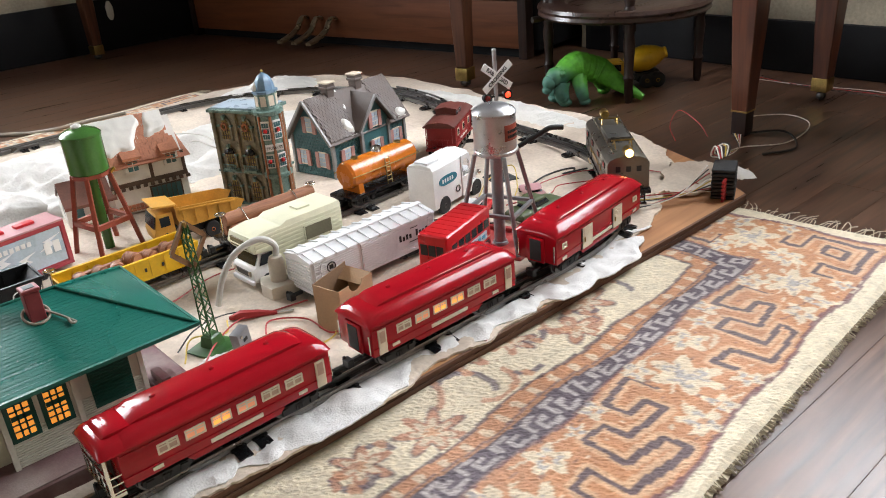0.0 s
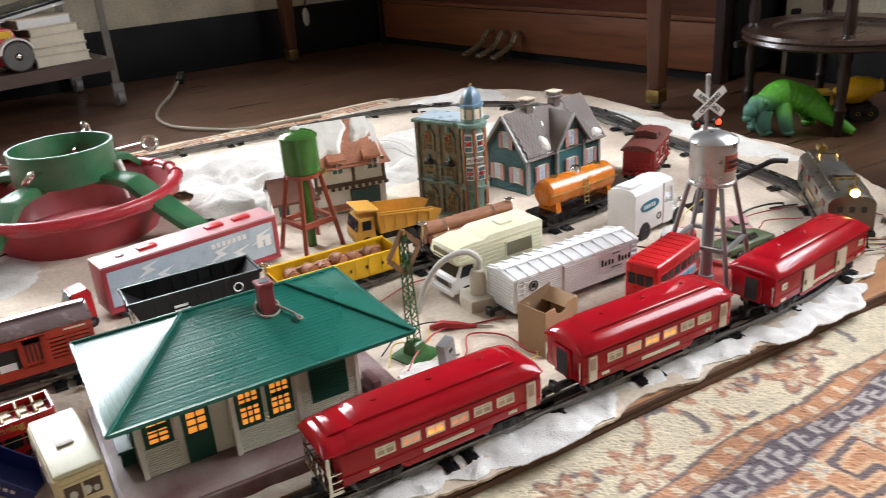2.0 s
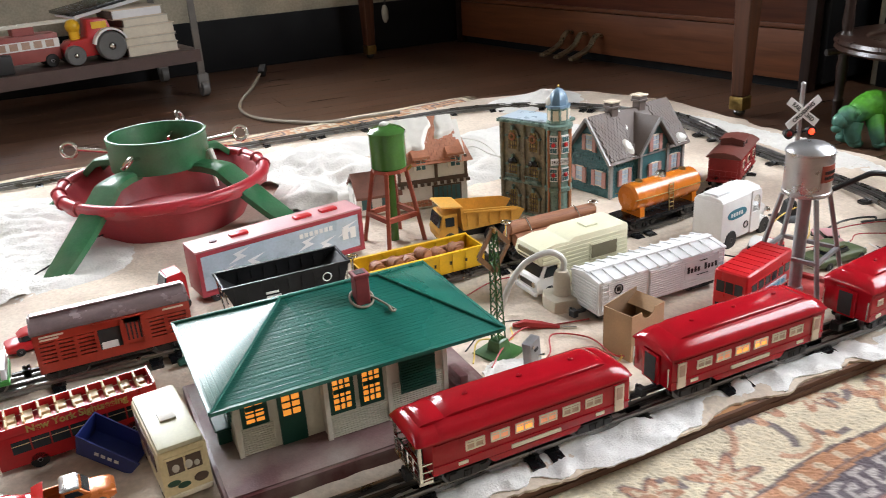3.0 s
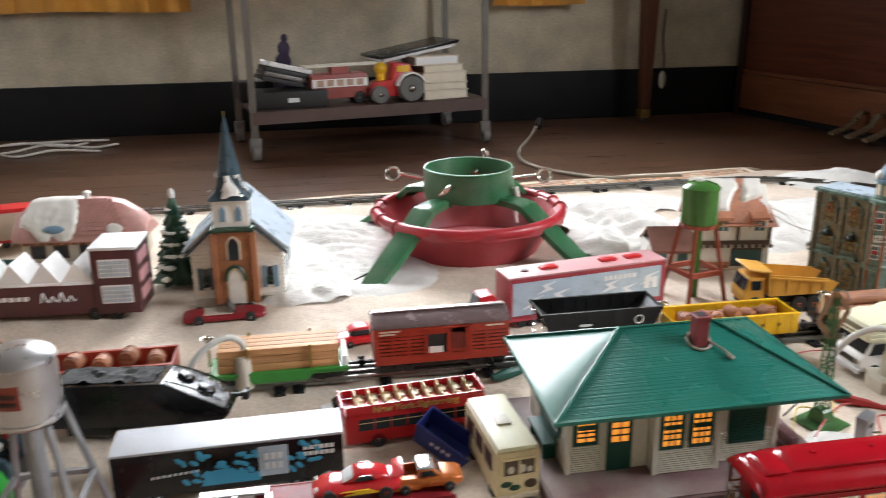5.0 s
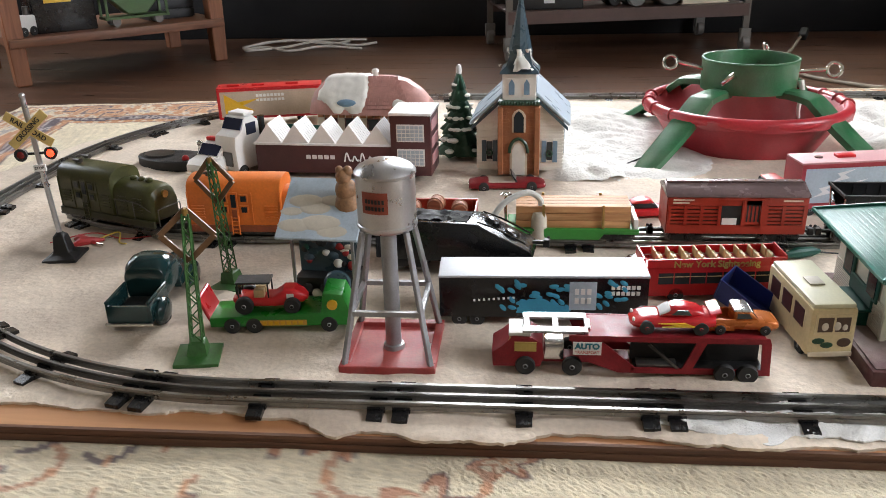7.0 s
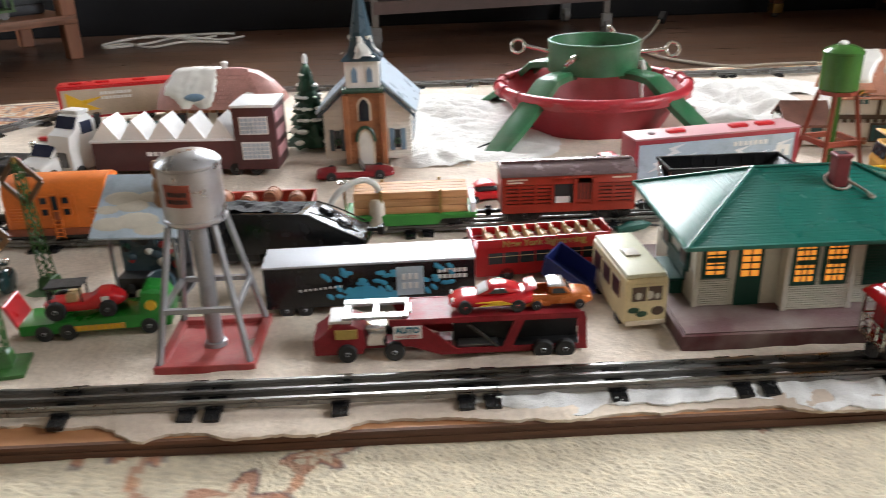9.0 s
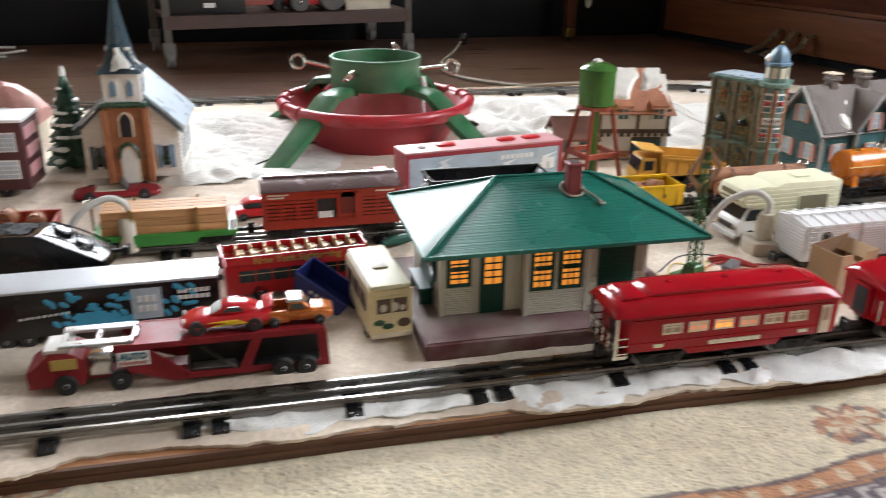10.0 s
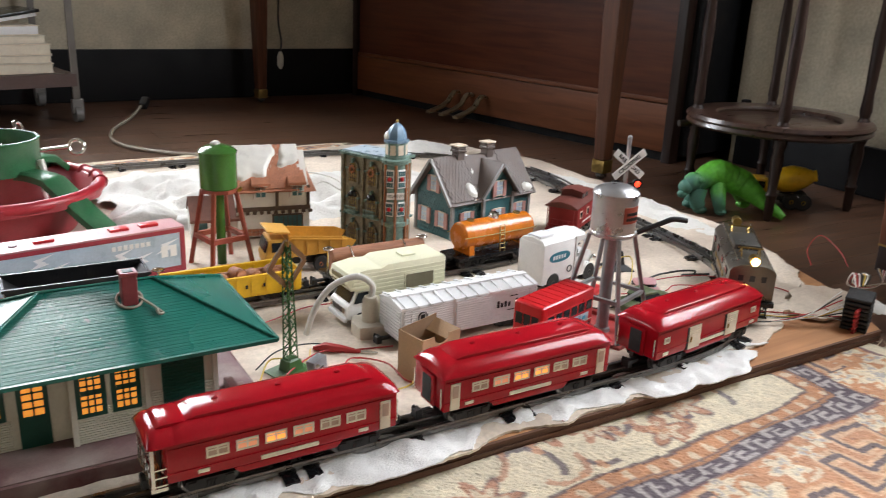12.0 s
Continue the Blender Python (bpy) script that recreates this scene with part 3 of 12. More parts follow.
def build_rug():
    us = np.r_[np.arange(0, 1.6, 0.0029), np.arange(1.6, 2.7501, 0.006)]
    vs = np.r_[np.arange(0, 0.41, 0.0029), np.arange(0.41, 0.56, 0.006), np.arange(0.56, 1.64, 0.03), np.arange(1.64, 1.9501, 0.006)]
    uu, vv = np.meshgrid(us, vs)
    ragged = 0.0015 * np.sin(us * 47) + 0.0015 * np.sin(us * 131 + 1) + 0.004 * np.sin(us * 5)
    pv = vv + np.where(vv < 0.05, (0.05 - vv) / 0.05, 0) * ragged[None, :]
    z = 0.007 + 0.0012 * np.sin(uu * 23 + np.sin(vv * 31) * 2) + 0.0008 * np.sin(vv * 57 + uu * 13) + np.random.default_rng(2).normal(0, 0.0003, uu.shape)
    edge = np.minimum(np.minimum(uu, vv), np.minimum(2.75 - uu, 1.95 - vv))
    z = np.where(edge < 0.012, z * (0.15 + 0.85 * edge / 0.012), z)
    verts = np.stack((-uu, pv, z), -1).reshape(-1, 3)
    nu, nv = len(us), len(vs)
    i = np.arange(nu * nv).reshape(nv, nu)
    quads = np.stack((i[:-1, :-1], i[1:, :-1], i[1:, 1:], i[:-1, 1:]), -1).reshape(-1, 4)[:, ::-1]
    me = bpy.data.meshes.new("rug")
    me.from_pydata(verts.tolist(), [], quads[:, ::-1].tolist())
    col = me.attributes.new("knots", "FLOAT_COLOR", "POINT")
    rgb = rug_colours(uu, vv, us, vs).reshape(-1, 3)
    col.data.foreach_set("color", np.c_[rgb, np.ones(len(rgb))].astype(np.float32).ravel())
    m = mat("wool_pile", (0.6, 0.5, 0.4), 0.95, 0, 0.14, 60, 0.6, 800)
    nt = m.node_tree
    at = nt.nodes.new("ShaderNodeAttribute")
    at.attribute_name = "knots"
    vm = next(k for k in nt.nodes if k.bl_idname == "ShaderNodeVectorMath")
    nt.links.new(at.outputs["Color"], vm.inputs[0])
    me.materials.append(m)
    me.validate()
    rug = new("rug", me)
    rug.matrix_basis = RUG
    tagged(rug, "worn patterned wool rug in cream, orange and purple under the layout", "rug")
    bm = bm_new()
    rng = random.Random(4)
    for k in range(300):
        v = 1.95 * k / 300
        n = rng.uniform(0.012, 0.034)
        w = rng.uniform(-0.02, 0.02)
        tube(bm, [(-0.004, v, 0.003), (n * 0.5, v + w * 0.4, 0.0045), (n, v + w, 0.0025)], 0.0009, 3)
    for k in range(1100):
        u = 2.7 * k / 1100 + rng.uniform(-0.002, 0.002)
        n = rng.uniform(0.0, 0.0055)
        tube(bm, [(-u, 0.005, 0.005), (-u + rng.uniform(-0.006, 0.006), -n, 0.003)], 0.0008, 3)
    part("fringe", bm, mat("cream_wool_fringe", (0.46, 0.4, 0.3), 0.95, 0, 0.2, 60), rug, "cream knotted wool fringe")["kind"] = "stuff"


build_rug()

# ---- the board, its felt and its cotton ----
BOARD = ((-0.86, -0.101), (1.715, -0.101), (1.80, 0.03), (1.87, 0.22), (1.87, 1.2), (1.75, 1.38), (1.5, 1.38), (1.3, 1.355), (-0.3, 1.355), (-0.62, 1.12), (-0.80, 0.7))
bm = bm_new()
prism(bm, BOARD, -0.019, -0.0035, "z")
board = solo("layout_board", bm, "ply", "bare plywood board that carries the toy train layout", "board")
for k, (z0, z1) in enumerate(((-0.0195, -0.0152), (-0.0148, -0.0112), (-0.0108, -0.0072), (-0.0068, -0.0032))):
    pbox("veneer_layer", (-0.86, -0.1035 - 0.0012 * (k % 2), z0, 1.713, -0.1005, z1), "plyedge", board, "dark splintered plywood layer")


def fbm(x, y, s, o=4):
    return noise.fractal(Vector((x * s, y * s, 1.7)), 1.0, 2.0, o)


def inside(x, y, poly):
    hit = False
    for i in range(len(poly)):
        (ax, ay), (bx, by) = poly[i - 1], poly[i]
        if (ay > y) != (by > y) and x < (bx - ax) * (y - ay) / (by - ay) + ax:
            hit = not hit
    return hit


def soften_rim(bm, step):
    """Rounds the stepped outline of a grid of faces into a torn edge."""
    rng = random.Random(len(bm.verts))
    rim = [v for v in bm.verts if any(len(e.link_faces) == 1 for e in v.link_edges)]
    for k in range(5):
        mean = {}
        for v in rim:
            near = [e.other_vert(v).co for e in v.link_edges if len(e.link_faces) == 1]
            mean[v] = v.co * 0.4 + sum(near, Vector()) / len(near) * 0.6
        for v, c in mean.items():
            v.co = c
    for v in rim:
        v.co += Vector((rng.uniform(-0.22, 0.22) * step, rng.uniform(-0.22, 0.22) * step, rng.uniform(-0.1, 0.25) * step))


def sheet(name, poly, step, rag, hgt, material, label, thick=0.004, base=0.0, scale=9.0, rim=None):
    """A soft cloth sheet with a torn outline and folds."""
    xs = [p[0] for p in poly]
    ys = [p[1] for p in poly]
    bm = bm_new()
    grid = {}
    nx, ny = int((max(xs) - min(xs)) / step) + 3, int((max(ys) - min(ys)) / step) + 3

    def vert(i, j):
        if (i, j) not in grid:
            x, y = min(xs) + (i - 1) * step, min(ys) + (j - 1) * step
            z = base + hgt * max(0.05, 0.55 + fbm(x, y, scale)) + 0.001 * (0.5 + fbm(x, y, 60, 2))
            grid[i, j] = bm.verts.new((x + 0.3 * step * fbm(x, y, 40, 2), y + 0.3 * step * fbm(y, x, 43, 2), z))
        return grid[i, j]
    for i in range(nx):
        for j in range(ny):
            x, y = min(xs) + (i - 0.5) * step, min(ys) + (j - 0.5) * step
            wx, wy = x + rag * fbm(x + 7, y, 14), y + rag * fbm(x, y + 5, 14)
            if inside(wx, wy, poly):
                bm.faces.new((vert(i, j), vert(i + 1, j), vert(i + 1, j + 1), vert(i, j + 1)))
    soften_rim(bm, step)
    if rim is not None:
        edge = {v for v in bm.verts if any(len(e.link_faces) == 1 for e in v.link_edges)}
        inner_ring = {e.other_vert(v) for v in edge for e in v.link_edges} - edge
        for v in edge:
            v.co.z = rim + 0.25 * (v.co.z - rim)
        for v in inner_ring:
            v.co.z = rim + 0.7 * (v.co.z - rim)
    r = bmesh.ops.extrude_face_region(bm, geom=bm.faces[:])
    for v in r["geom"]:
        if isinstance(v, bmesh.types.BMVert):
            v.co.z -= thick
    bmesh.ops.recalc_face_normals(bm, faces=bm.faces[:])
    return solo(name, bm, material, label, "snow cloth", kind="stuff")


sheet("snow_felt", ((-0.93, -0.07), (-0.25, -0.07), (-0.03, -0.078), (0.0, -0.104), (1.33, -0.104), (1.41, -0.088), (1.47, -0.06), (1.58, -0.03), (1.70, 0.02), (1.83, 0.12), (1.92, 0.35), (1.96, 1.05), (1.86, 1.3), (1.6, 1.42), (1.42, 1.40), (1.2, 1.35), (-0.22, 1.352), (-0.52, 1.22), (-0.74, 0.9), (-0.84, 0.6)),
      0.006, 0.016, 0.0045, "snow", "grey-white felt sheet of pretend snow with a torn edge", 0.003, -0.0015, 9.0, -0.001)
sheet("foam_sheet", ((0.3, -0.085), (0.42, -0.094), (0.55, -0.09), (0.66, -0.099), (0.8, -0.093), (0.95, -0.101), (1.1, -0.096), (1.22, -0.106), (1.36, -0.113), (1.43, -0.106), (1.47, -0.085), (1.44, -0.06), (1.52, -0.046), (1.38, -0.034), (1.0, -0.028), (0.34, -0.034)), 0.004, 0.034, 0.0055, "foam", "strip of crumbled white batting along the front track", 0.0016, 0.0008, 34.0, 0.0006)
sheet("snow_felt", ((1.58, 0.0), (1.74, -0.07), (1.79, -0.05), (1.80, 0.03), (1.73, 0.07)), 0.009, 0.03, 0.012, "snow", "crumpled scrap of grey-white felt beside the wiring block", 0.004, 0.0)


def wad(name, cx, cy, rx, ry, h, seed, label, step=0.006, lumps=16.0):
    """A heap of cotton wool: folds and lumps that fall off to a torn rim."""
    bm = bm_new()
    grid = {}
    n, k = int(rx / step) + 2, int(ry / step) + 2

    def vert(i, j):
        if (i, j) not in grid:
            x, y = i * step, j * step
            d = math.hypot(x / rx, y / ry)
            f = max(0.0, 1 - d * d)
            a = fbm(x + seed, y + seed * 2, lumps * 0.7, 2)
            ridge = 1 - abs(fbm(x + seed * 3, y, lumps * 0.6, 2)) * 2.2
            wisp = 1 - abs(fbm(x * 0.45 + seed, y + 0.4 * x + seed, 30, 4)) * 2.6
            z = h * f ** 0.7 * max(0.1, 0.55 + 0.45 * a + 0.25 * ridge) + 0.004 * f ** 0.5 * max(-0.4, wisp) + 0.004 * f * fbm(x + seed, y, 80, 3)
            grid[i, j] = bm.verts.new((cx + x, cy + y, max(-0.001, z - 0.002)))
        return grid[i, j]
    for i in range(-n, n):
        for j in range(-k, k):
            x, y = (i + 0.5) * step, (j + 0.5) * step
            if math.hypot(x / rx, y / ry) + 0.35 * fbm(x + seed, y, 12, 3) < 1:
                bm.faces.new((vert(i, j), vert(i + 1, j), vert(i + 1, j + 1), vert(i, j + 1)))
    soften_rim(bm, step)
    return solo(name, bm, "cotton", label, "cotton snow", kind="stuff")


wad("cotton_snow", 0.30, 0.98, 0.26, 0.24, 0.026, 1.0, "white cotton wool snow spread beside the church")
wad("cotton_snow", 0.29, 0.70, 0.09, 0.075, 0.024, 15.0, "pulled tuft of white cotton wool at the church corner", 0.006, 26.0)
wad("cotton_snow", 0.38, 0.78, 0.16, 0.14, 0.022, 8.0, "white cotton wool snow pulled into strands")
wad("cotton_snow", 0.93, 0.98, 0.15, 0.22, 0.055, 2.0, "heaped white cotton wool snow behind the green tower")
wad("cotton_snow", 0.86, 0.84, 0.07, 0.10, 0.045, 5.0, "heaped white cotton wool snow beside the tree stand")
wad("cotton_snow", 1.20, 0.88, 0.16, 0.16, 0.055, 3.0, "heaped white cotton wool snow between the houses")
wad("cotton_snow", 1.42, 0.95, 0.20, 0.16, 0.03, 4.0, "white cotton wool snow behind the grey-roofed house")
wad("cotton_snow", 1.0, 1.13, 0.22, 0.10, 0.03, 6.0, "white cotton wool snow beside the back track")
wad("cotton_snow", 1.86, 0.62, 0.05, 0.33, 0.02, 11.0, "soft edge of felt beside the curved track")
wad("cotton_snow", 1.66, 1.28, 0.16, 0.1, 0.03, 12.0, "crumpled white felt edge behind the curved track")
wad("cotton_snow", 1.76, -0.06, 0.03, 0.035, 0.03, 13.0, "ball of cotton wool by the wiring block")

# ---- the tracks ----
YF, YB, XR, XL, R = -0.052, 1.30, 1.32, -0.09, 0.60
# runs of the outer loop: length, turn in degrees
RUNS = [(0.41 * radians(82), 82), (0.504, 0), (0.439 * radians(98), 98), (1.361 - XL, 0), (R * math.pi / 2, 90), (YB - YF - 2 * R, 0), (R * math.pi / 2, 90), (XR - XL, 0)]
LOOP = sum(n for n, turn in RUNS)


def oval(s):
    """Place and heading on the outer loop, s metres on from the front straight's right end."""
    s %= LOOP
    x, y, h = XR, YF, 0.0
    for n, turn in RUNS:
        k = min(s, n)
        t = radians(turn) * k / n
        if turn:
            r = n / radians(turn)
            x, y = x + r * (math.sin(h + t) - math.sin(h)), y + r * (math.cos(h) - math.cos(h + t))
        else:
            x, y = x + k * math.cos(h), y + k * math.sin(h)
        h += t
        s -= k
        if s <= 0:
            break
    return x, y, h


YI, RI, XA, XB = 0.36, 0.55, -0.22, 1.28


def inner(s):
    """Place and heading on the inner line; s = 0 at the right end of its straight, growing to the right."""
    if s > 0:
        t = s / RI
        return XB + RI * math.sin(t), YI + RI * (1 - math.cos(t)), t
    if s > XA - XB:
        return XB + s, YI, 0.0
    t = (XA - XB - s) / RI
    return XA - RI * math.sin(t), YI + RI * (1 - math.cos(t)), -t


def rail_profile(bm, path, off, closed):
    """One tubular rail: a round head on a pinched web, offset sideways from the line."""
    shape = ((-0.0016, 0.0), (0.0016, 0.0), (0.0008, 0.004), (0.0024, 0.0062), (0.0018, 0.0086), (-0.0018, 0.0086), (-0.0024, 0.0062), (-0.0008, 0.004))
    rings = []
    for x, y, h in path:
        nx, ny = -math.sin(h), math.cos(h)
        rings.append([bm.verts.new((x + nx * (off + p), y + ny * (off + p), 0.0045 + z)) for p, z in shape])
    k = len(shape)
    for i in range(len(rings) - (0 if closed else 1)):
        p, q = rings[i], rings[(i + 1) % len(rings)]
        for j in range(k):
            bm.faces.new((p[j], q[j], q[(j + 1) % k], p[(j + 1) % k]))
    bmesh.ops.recalc_face_normals(bm, faces=bm.faces[:])


def tie_mesh():
    bm = bm_new()
    prism(bm, ((-0.034, 0.0), (0.034, 0.0), (0.034, 0.0045), (0.025, 0.0062), (-0.025, 0.0062), (-0.034, 0.0045)), -0.0075, 0.0075, "x")
    for y in (-0.0159, 0.0, 0.0159):
        box(bm, -0.0085, y - 0.0042, 0.003, 0.0085, y + 0.0042, 0.0078)
    return finish("tie", bm)


def lay_track(name, fn, s0, s1, label, first, closed=False):
    tr = thing(name, label, "toy track")
    n = int((s1 - s0) / 0.02)
    path = [fn(s0 + (s1 - s0) * i / n) for i in range(n if closed else n + 1)]
    for off, nm, mt in ((-0.0159, "rail", "steel"), (0.0159, "rail", "steel"), (0.0, "centre_rail", "dullsteel")):
        bm = bm_new()
        rail_profile(bm, path, off, closed)
        part(nm, bm, mt, tr)
    me = tie_mesh()
    me.materials.append(M["black"])
    s, k = first, 0
    while s < s1 - 0.01:
        for ds in ((-0.012, 0.012) if k % 2 == 0 else (0.0,)):
            x, y, h = fn(s + ds)
            t = new("tie", me)
            t.parent = tr
            t.matrix_basis = pose(x, y, -0.0005, 0, 0, math.degrees(h))
        s, k = s + 0.127, k + 1
    return tr


lay_track("outer_track", oval, 0, LOOP, "oval of three-rail tinplate toy track with black ties", -0.11, True)
lay_track("inner_track", inner, -1.82, 0.9, "three-rail tinplate siding with black ties", -1.78)

# ---- rolling stock ----
def wheel_mesh(r=0.0095, w=0.006):
    bm = bm_new()
    rod(bm, (0, -w / 2, 0), (0, w / 2, 0), r, seg=16)
    rod(bm, (0, w / 2 - 0.001, 0), (0, w / 2 + 0.0015, 0), r * 1.15, seg=16)
    rod(bm, (0, -w / 2 - 0.0006, 0), (0, -w / 2 + 0.001, 0), r * 0.35, seg=8)
    me = finish("wheel", bm)
    me.materials.append(M["dullsteel"])
    return me


WHEEL = wheel_mesh()
RAILTOP = 0.0131


def truck(parent, x, material="blackmatt", gap=0.033, shiny=False):
    bm = bm_new()
    for s in (-1, 1):
        y = s * 0.0225
        prism(bm, ((-gap / 2 - 0.008, 0.0235), (-gap / 2 - 0.006, 0.0275), (gap / 2 + 0.006, 0.0275), (gap / 2 + 0.008, 0.0235), (gap / 2 + 0.004, 0.0185), (0.006, 0.0175), (-0.006, 0.0175), (-gap / 2 - 0.004, 0.0185)), y - 0.0022, y + 0.0022)
        for k in (-gap / 2, gap / 2):
            box(bm, k - 0.004, y - 0.0035, 0.019, k + 0.004, y + 0.0035, 0.0262)
        for k in (-0.0035, 0, 0.0035):
            box(bm, k - 0.001, y - 0.0034, 0.0185, k + 0.001, y + 0.0034, 0.025)
    box(bm, -0.006, -0.02, 0.024, 0.006, 0.02, 0.03)
    t = part("truck", bm, material, parent)
    t.location = (x, 0, 0)
    for k in (-gap / 2, gap / 2):
        for s in (-1, 1):
            w = new("wheel", WHEEL)
            w.parent = t
            w.matrix_basis = pose(k, s * 0.0155, RAILTOP + 0.0092, 0, 0, 0 if s < 0 else 180)
    return t


def coupler(parent, x, sgn, material="blackmatt"):
    bm = bm_new()
    box(bm, x, -0.003, 0.022, x + sgn * 0.016, 0.003, 0.026)
    box(bm, x + sgn * 0.014, -0.006, 0.019, x + sgn * 0.022, 0.006, 0.029)
    rod(bm, (x + sgn * 0.02, 0.004, 0.018), (x + sgn * 0.02, 0.004, 0.031), 0.0022, seg=8)
    part("coupler", bev(bm, 0.0008, 1), material, parent)


def on_line(fn, s, half=0.07, flip=False):
    """A pose for a car whose two trucks stand on the line."""
    a, b = fn(s - half), fn(s + half)
    h = math.degrees(math.atan2(b[1] - a[1], b[0] - a[0])) + (180 if flip else 0)
    return pose((a[0] + b[0]) / 2, (a[1] + b[1]) / 2, 0, 0, 0, h)


def car_roof(bm, n, w, eave, top, ends=0.026):
    """A tinplate carriage roof: rounded sides and hipped ends under a raised deck with sharp edges."""
    k, h = top - eave, w / 2
    half = [(h, 0.0), (h, 0.0016), (h * 0.94, k * 0.24), (h * 0.82, k * 0.46), (h * 0.66, k * 0.62), (h * 0.4, k * 0.7)]
    prof = [(-y, z) for y, z in half] + [(0, k * 0.72)] + [(y, z) for y, z in half[::-1]]
    secs = []
    for i in range(13):
        x, f = -n / 2, 0.0
        side = -1 if i < 6.5 else 1
        j = i if side < 0 else 12 - i
        f = math.sin(min(1.0, j / 5) * math.pi / 2) if j < 6 else 1.0
        x = side * (n / 2 - ends * (1 - math.cos(min(1.0, j / 5) * math.pi / 2)) - (0.03 if j == 6 else 0))
        secs.append([(x, y * (0.9 + 0.1 * f), eave + z * (0.1 + 0.9 * f)) for y, z in prof])
    secs.sort(key=lambda q: q[0][0])
    loft(bm, secs)
    d = h * 0.56
    deck = [(-d, k * 0.6), (-d, k * 0.86), (-d * 0.9, k * 0.91), (-d * 0.5, k * 0.97), (0, k), (d * 0.5, k * 0.97), (d * 0.9, k * 0.91), (d, k * 0.86), (d, k * 0.6)]
    secs = []
    for x, f in ((-n / 2 + ends * 0.45, 0.0), (-n / 2 + ends * 1.05, 0.8), (-n / 2 + ends * 1.3, 1.0), (n / 2 - ends * 1.3, 1.0), (n / 2 - ends * 1.05, 0.8), (n / 2 - ends * 0.45, 0.0)):
        secs.append([(x, y * (0.8 + 0.2 * f), eave + k * 0.56 * (0.75 + 0.25 * f) + (z - k * 0.6) * f) for y, z in deck])
    loft(bm, secs)


def side_window(parent, x, s, z0, z1, w, half, lit, split=True):
    """One carriage window: cream frame and bar, pane behind. Frame > pane."""
    y = s * half
    bm = bm_new()
    t = 0.0017
    for a in ((x - w / 2, z0, x + w / 2, z0 + t), (x - w / 2, z1 - t, x + w / 2, z1), (x - w / 2, z0 + t, x - w / 2 + t, z1 - t), (x + w / 2 - t, z0 + t, x + w / 2, z1 - t)):
        box(bm, a[0], y - 0.0012 * s, a[1], a[2], y + 0.0009 * s, a[3])
    if split:
        box(bm, x - 0.0009, y - 0.0012 * s, z0 + t, x + 0.0009, y + 0.0006 * s, z1 - t)
        box(bm, x - w / 2 + t, y - 0.0012 * s, (z0 * 0.35 + z1 * 0.65) - 0.0007, x + w / 2 - t, y + 0.0005 * s, (z0 * 0.35 + z1 * 0.65) + 0.0007)
    f = part("window", bm, "cream_trim", parent)
    pbox("pane", (x - w / 2 + t, y - 0.001 * s, z0 + t, x + w / 2 - t, y + 0.0002 * s, z1 - t), "ambercar" if lit == 2 else ("amber_dim" if lit == 1 else "cream_dim"), f)


M["amber_dim"] = glow("faintly_lit_window", (0.75, 0.3, 0.16), 0.35)
M["cream_dim"] = mat("dull_window_sheet", (0.42, 0.27, 0.2), 0.35, 0, 0.15, 60)


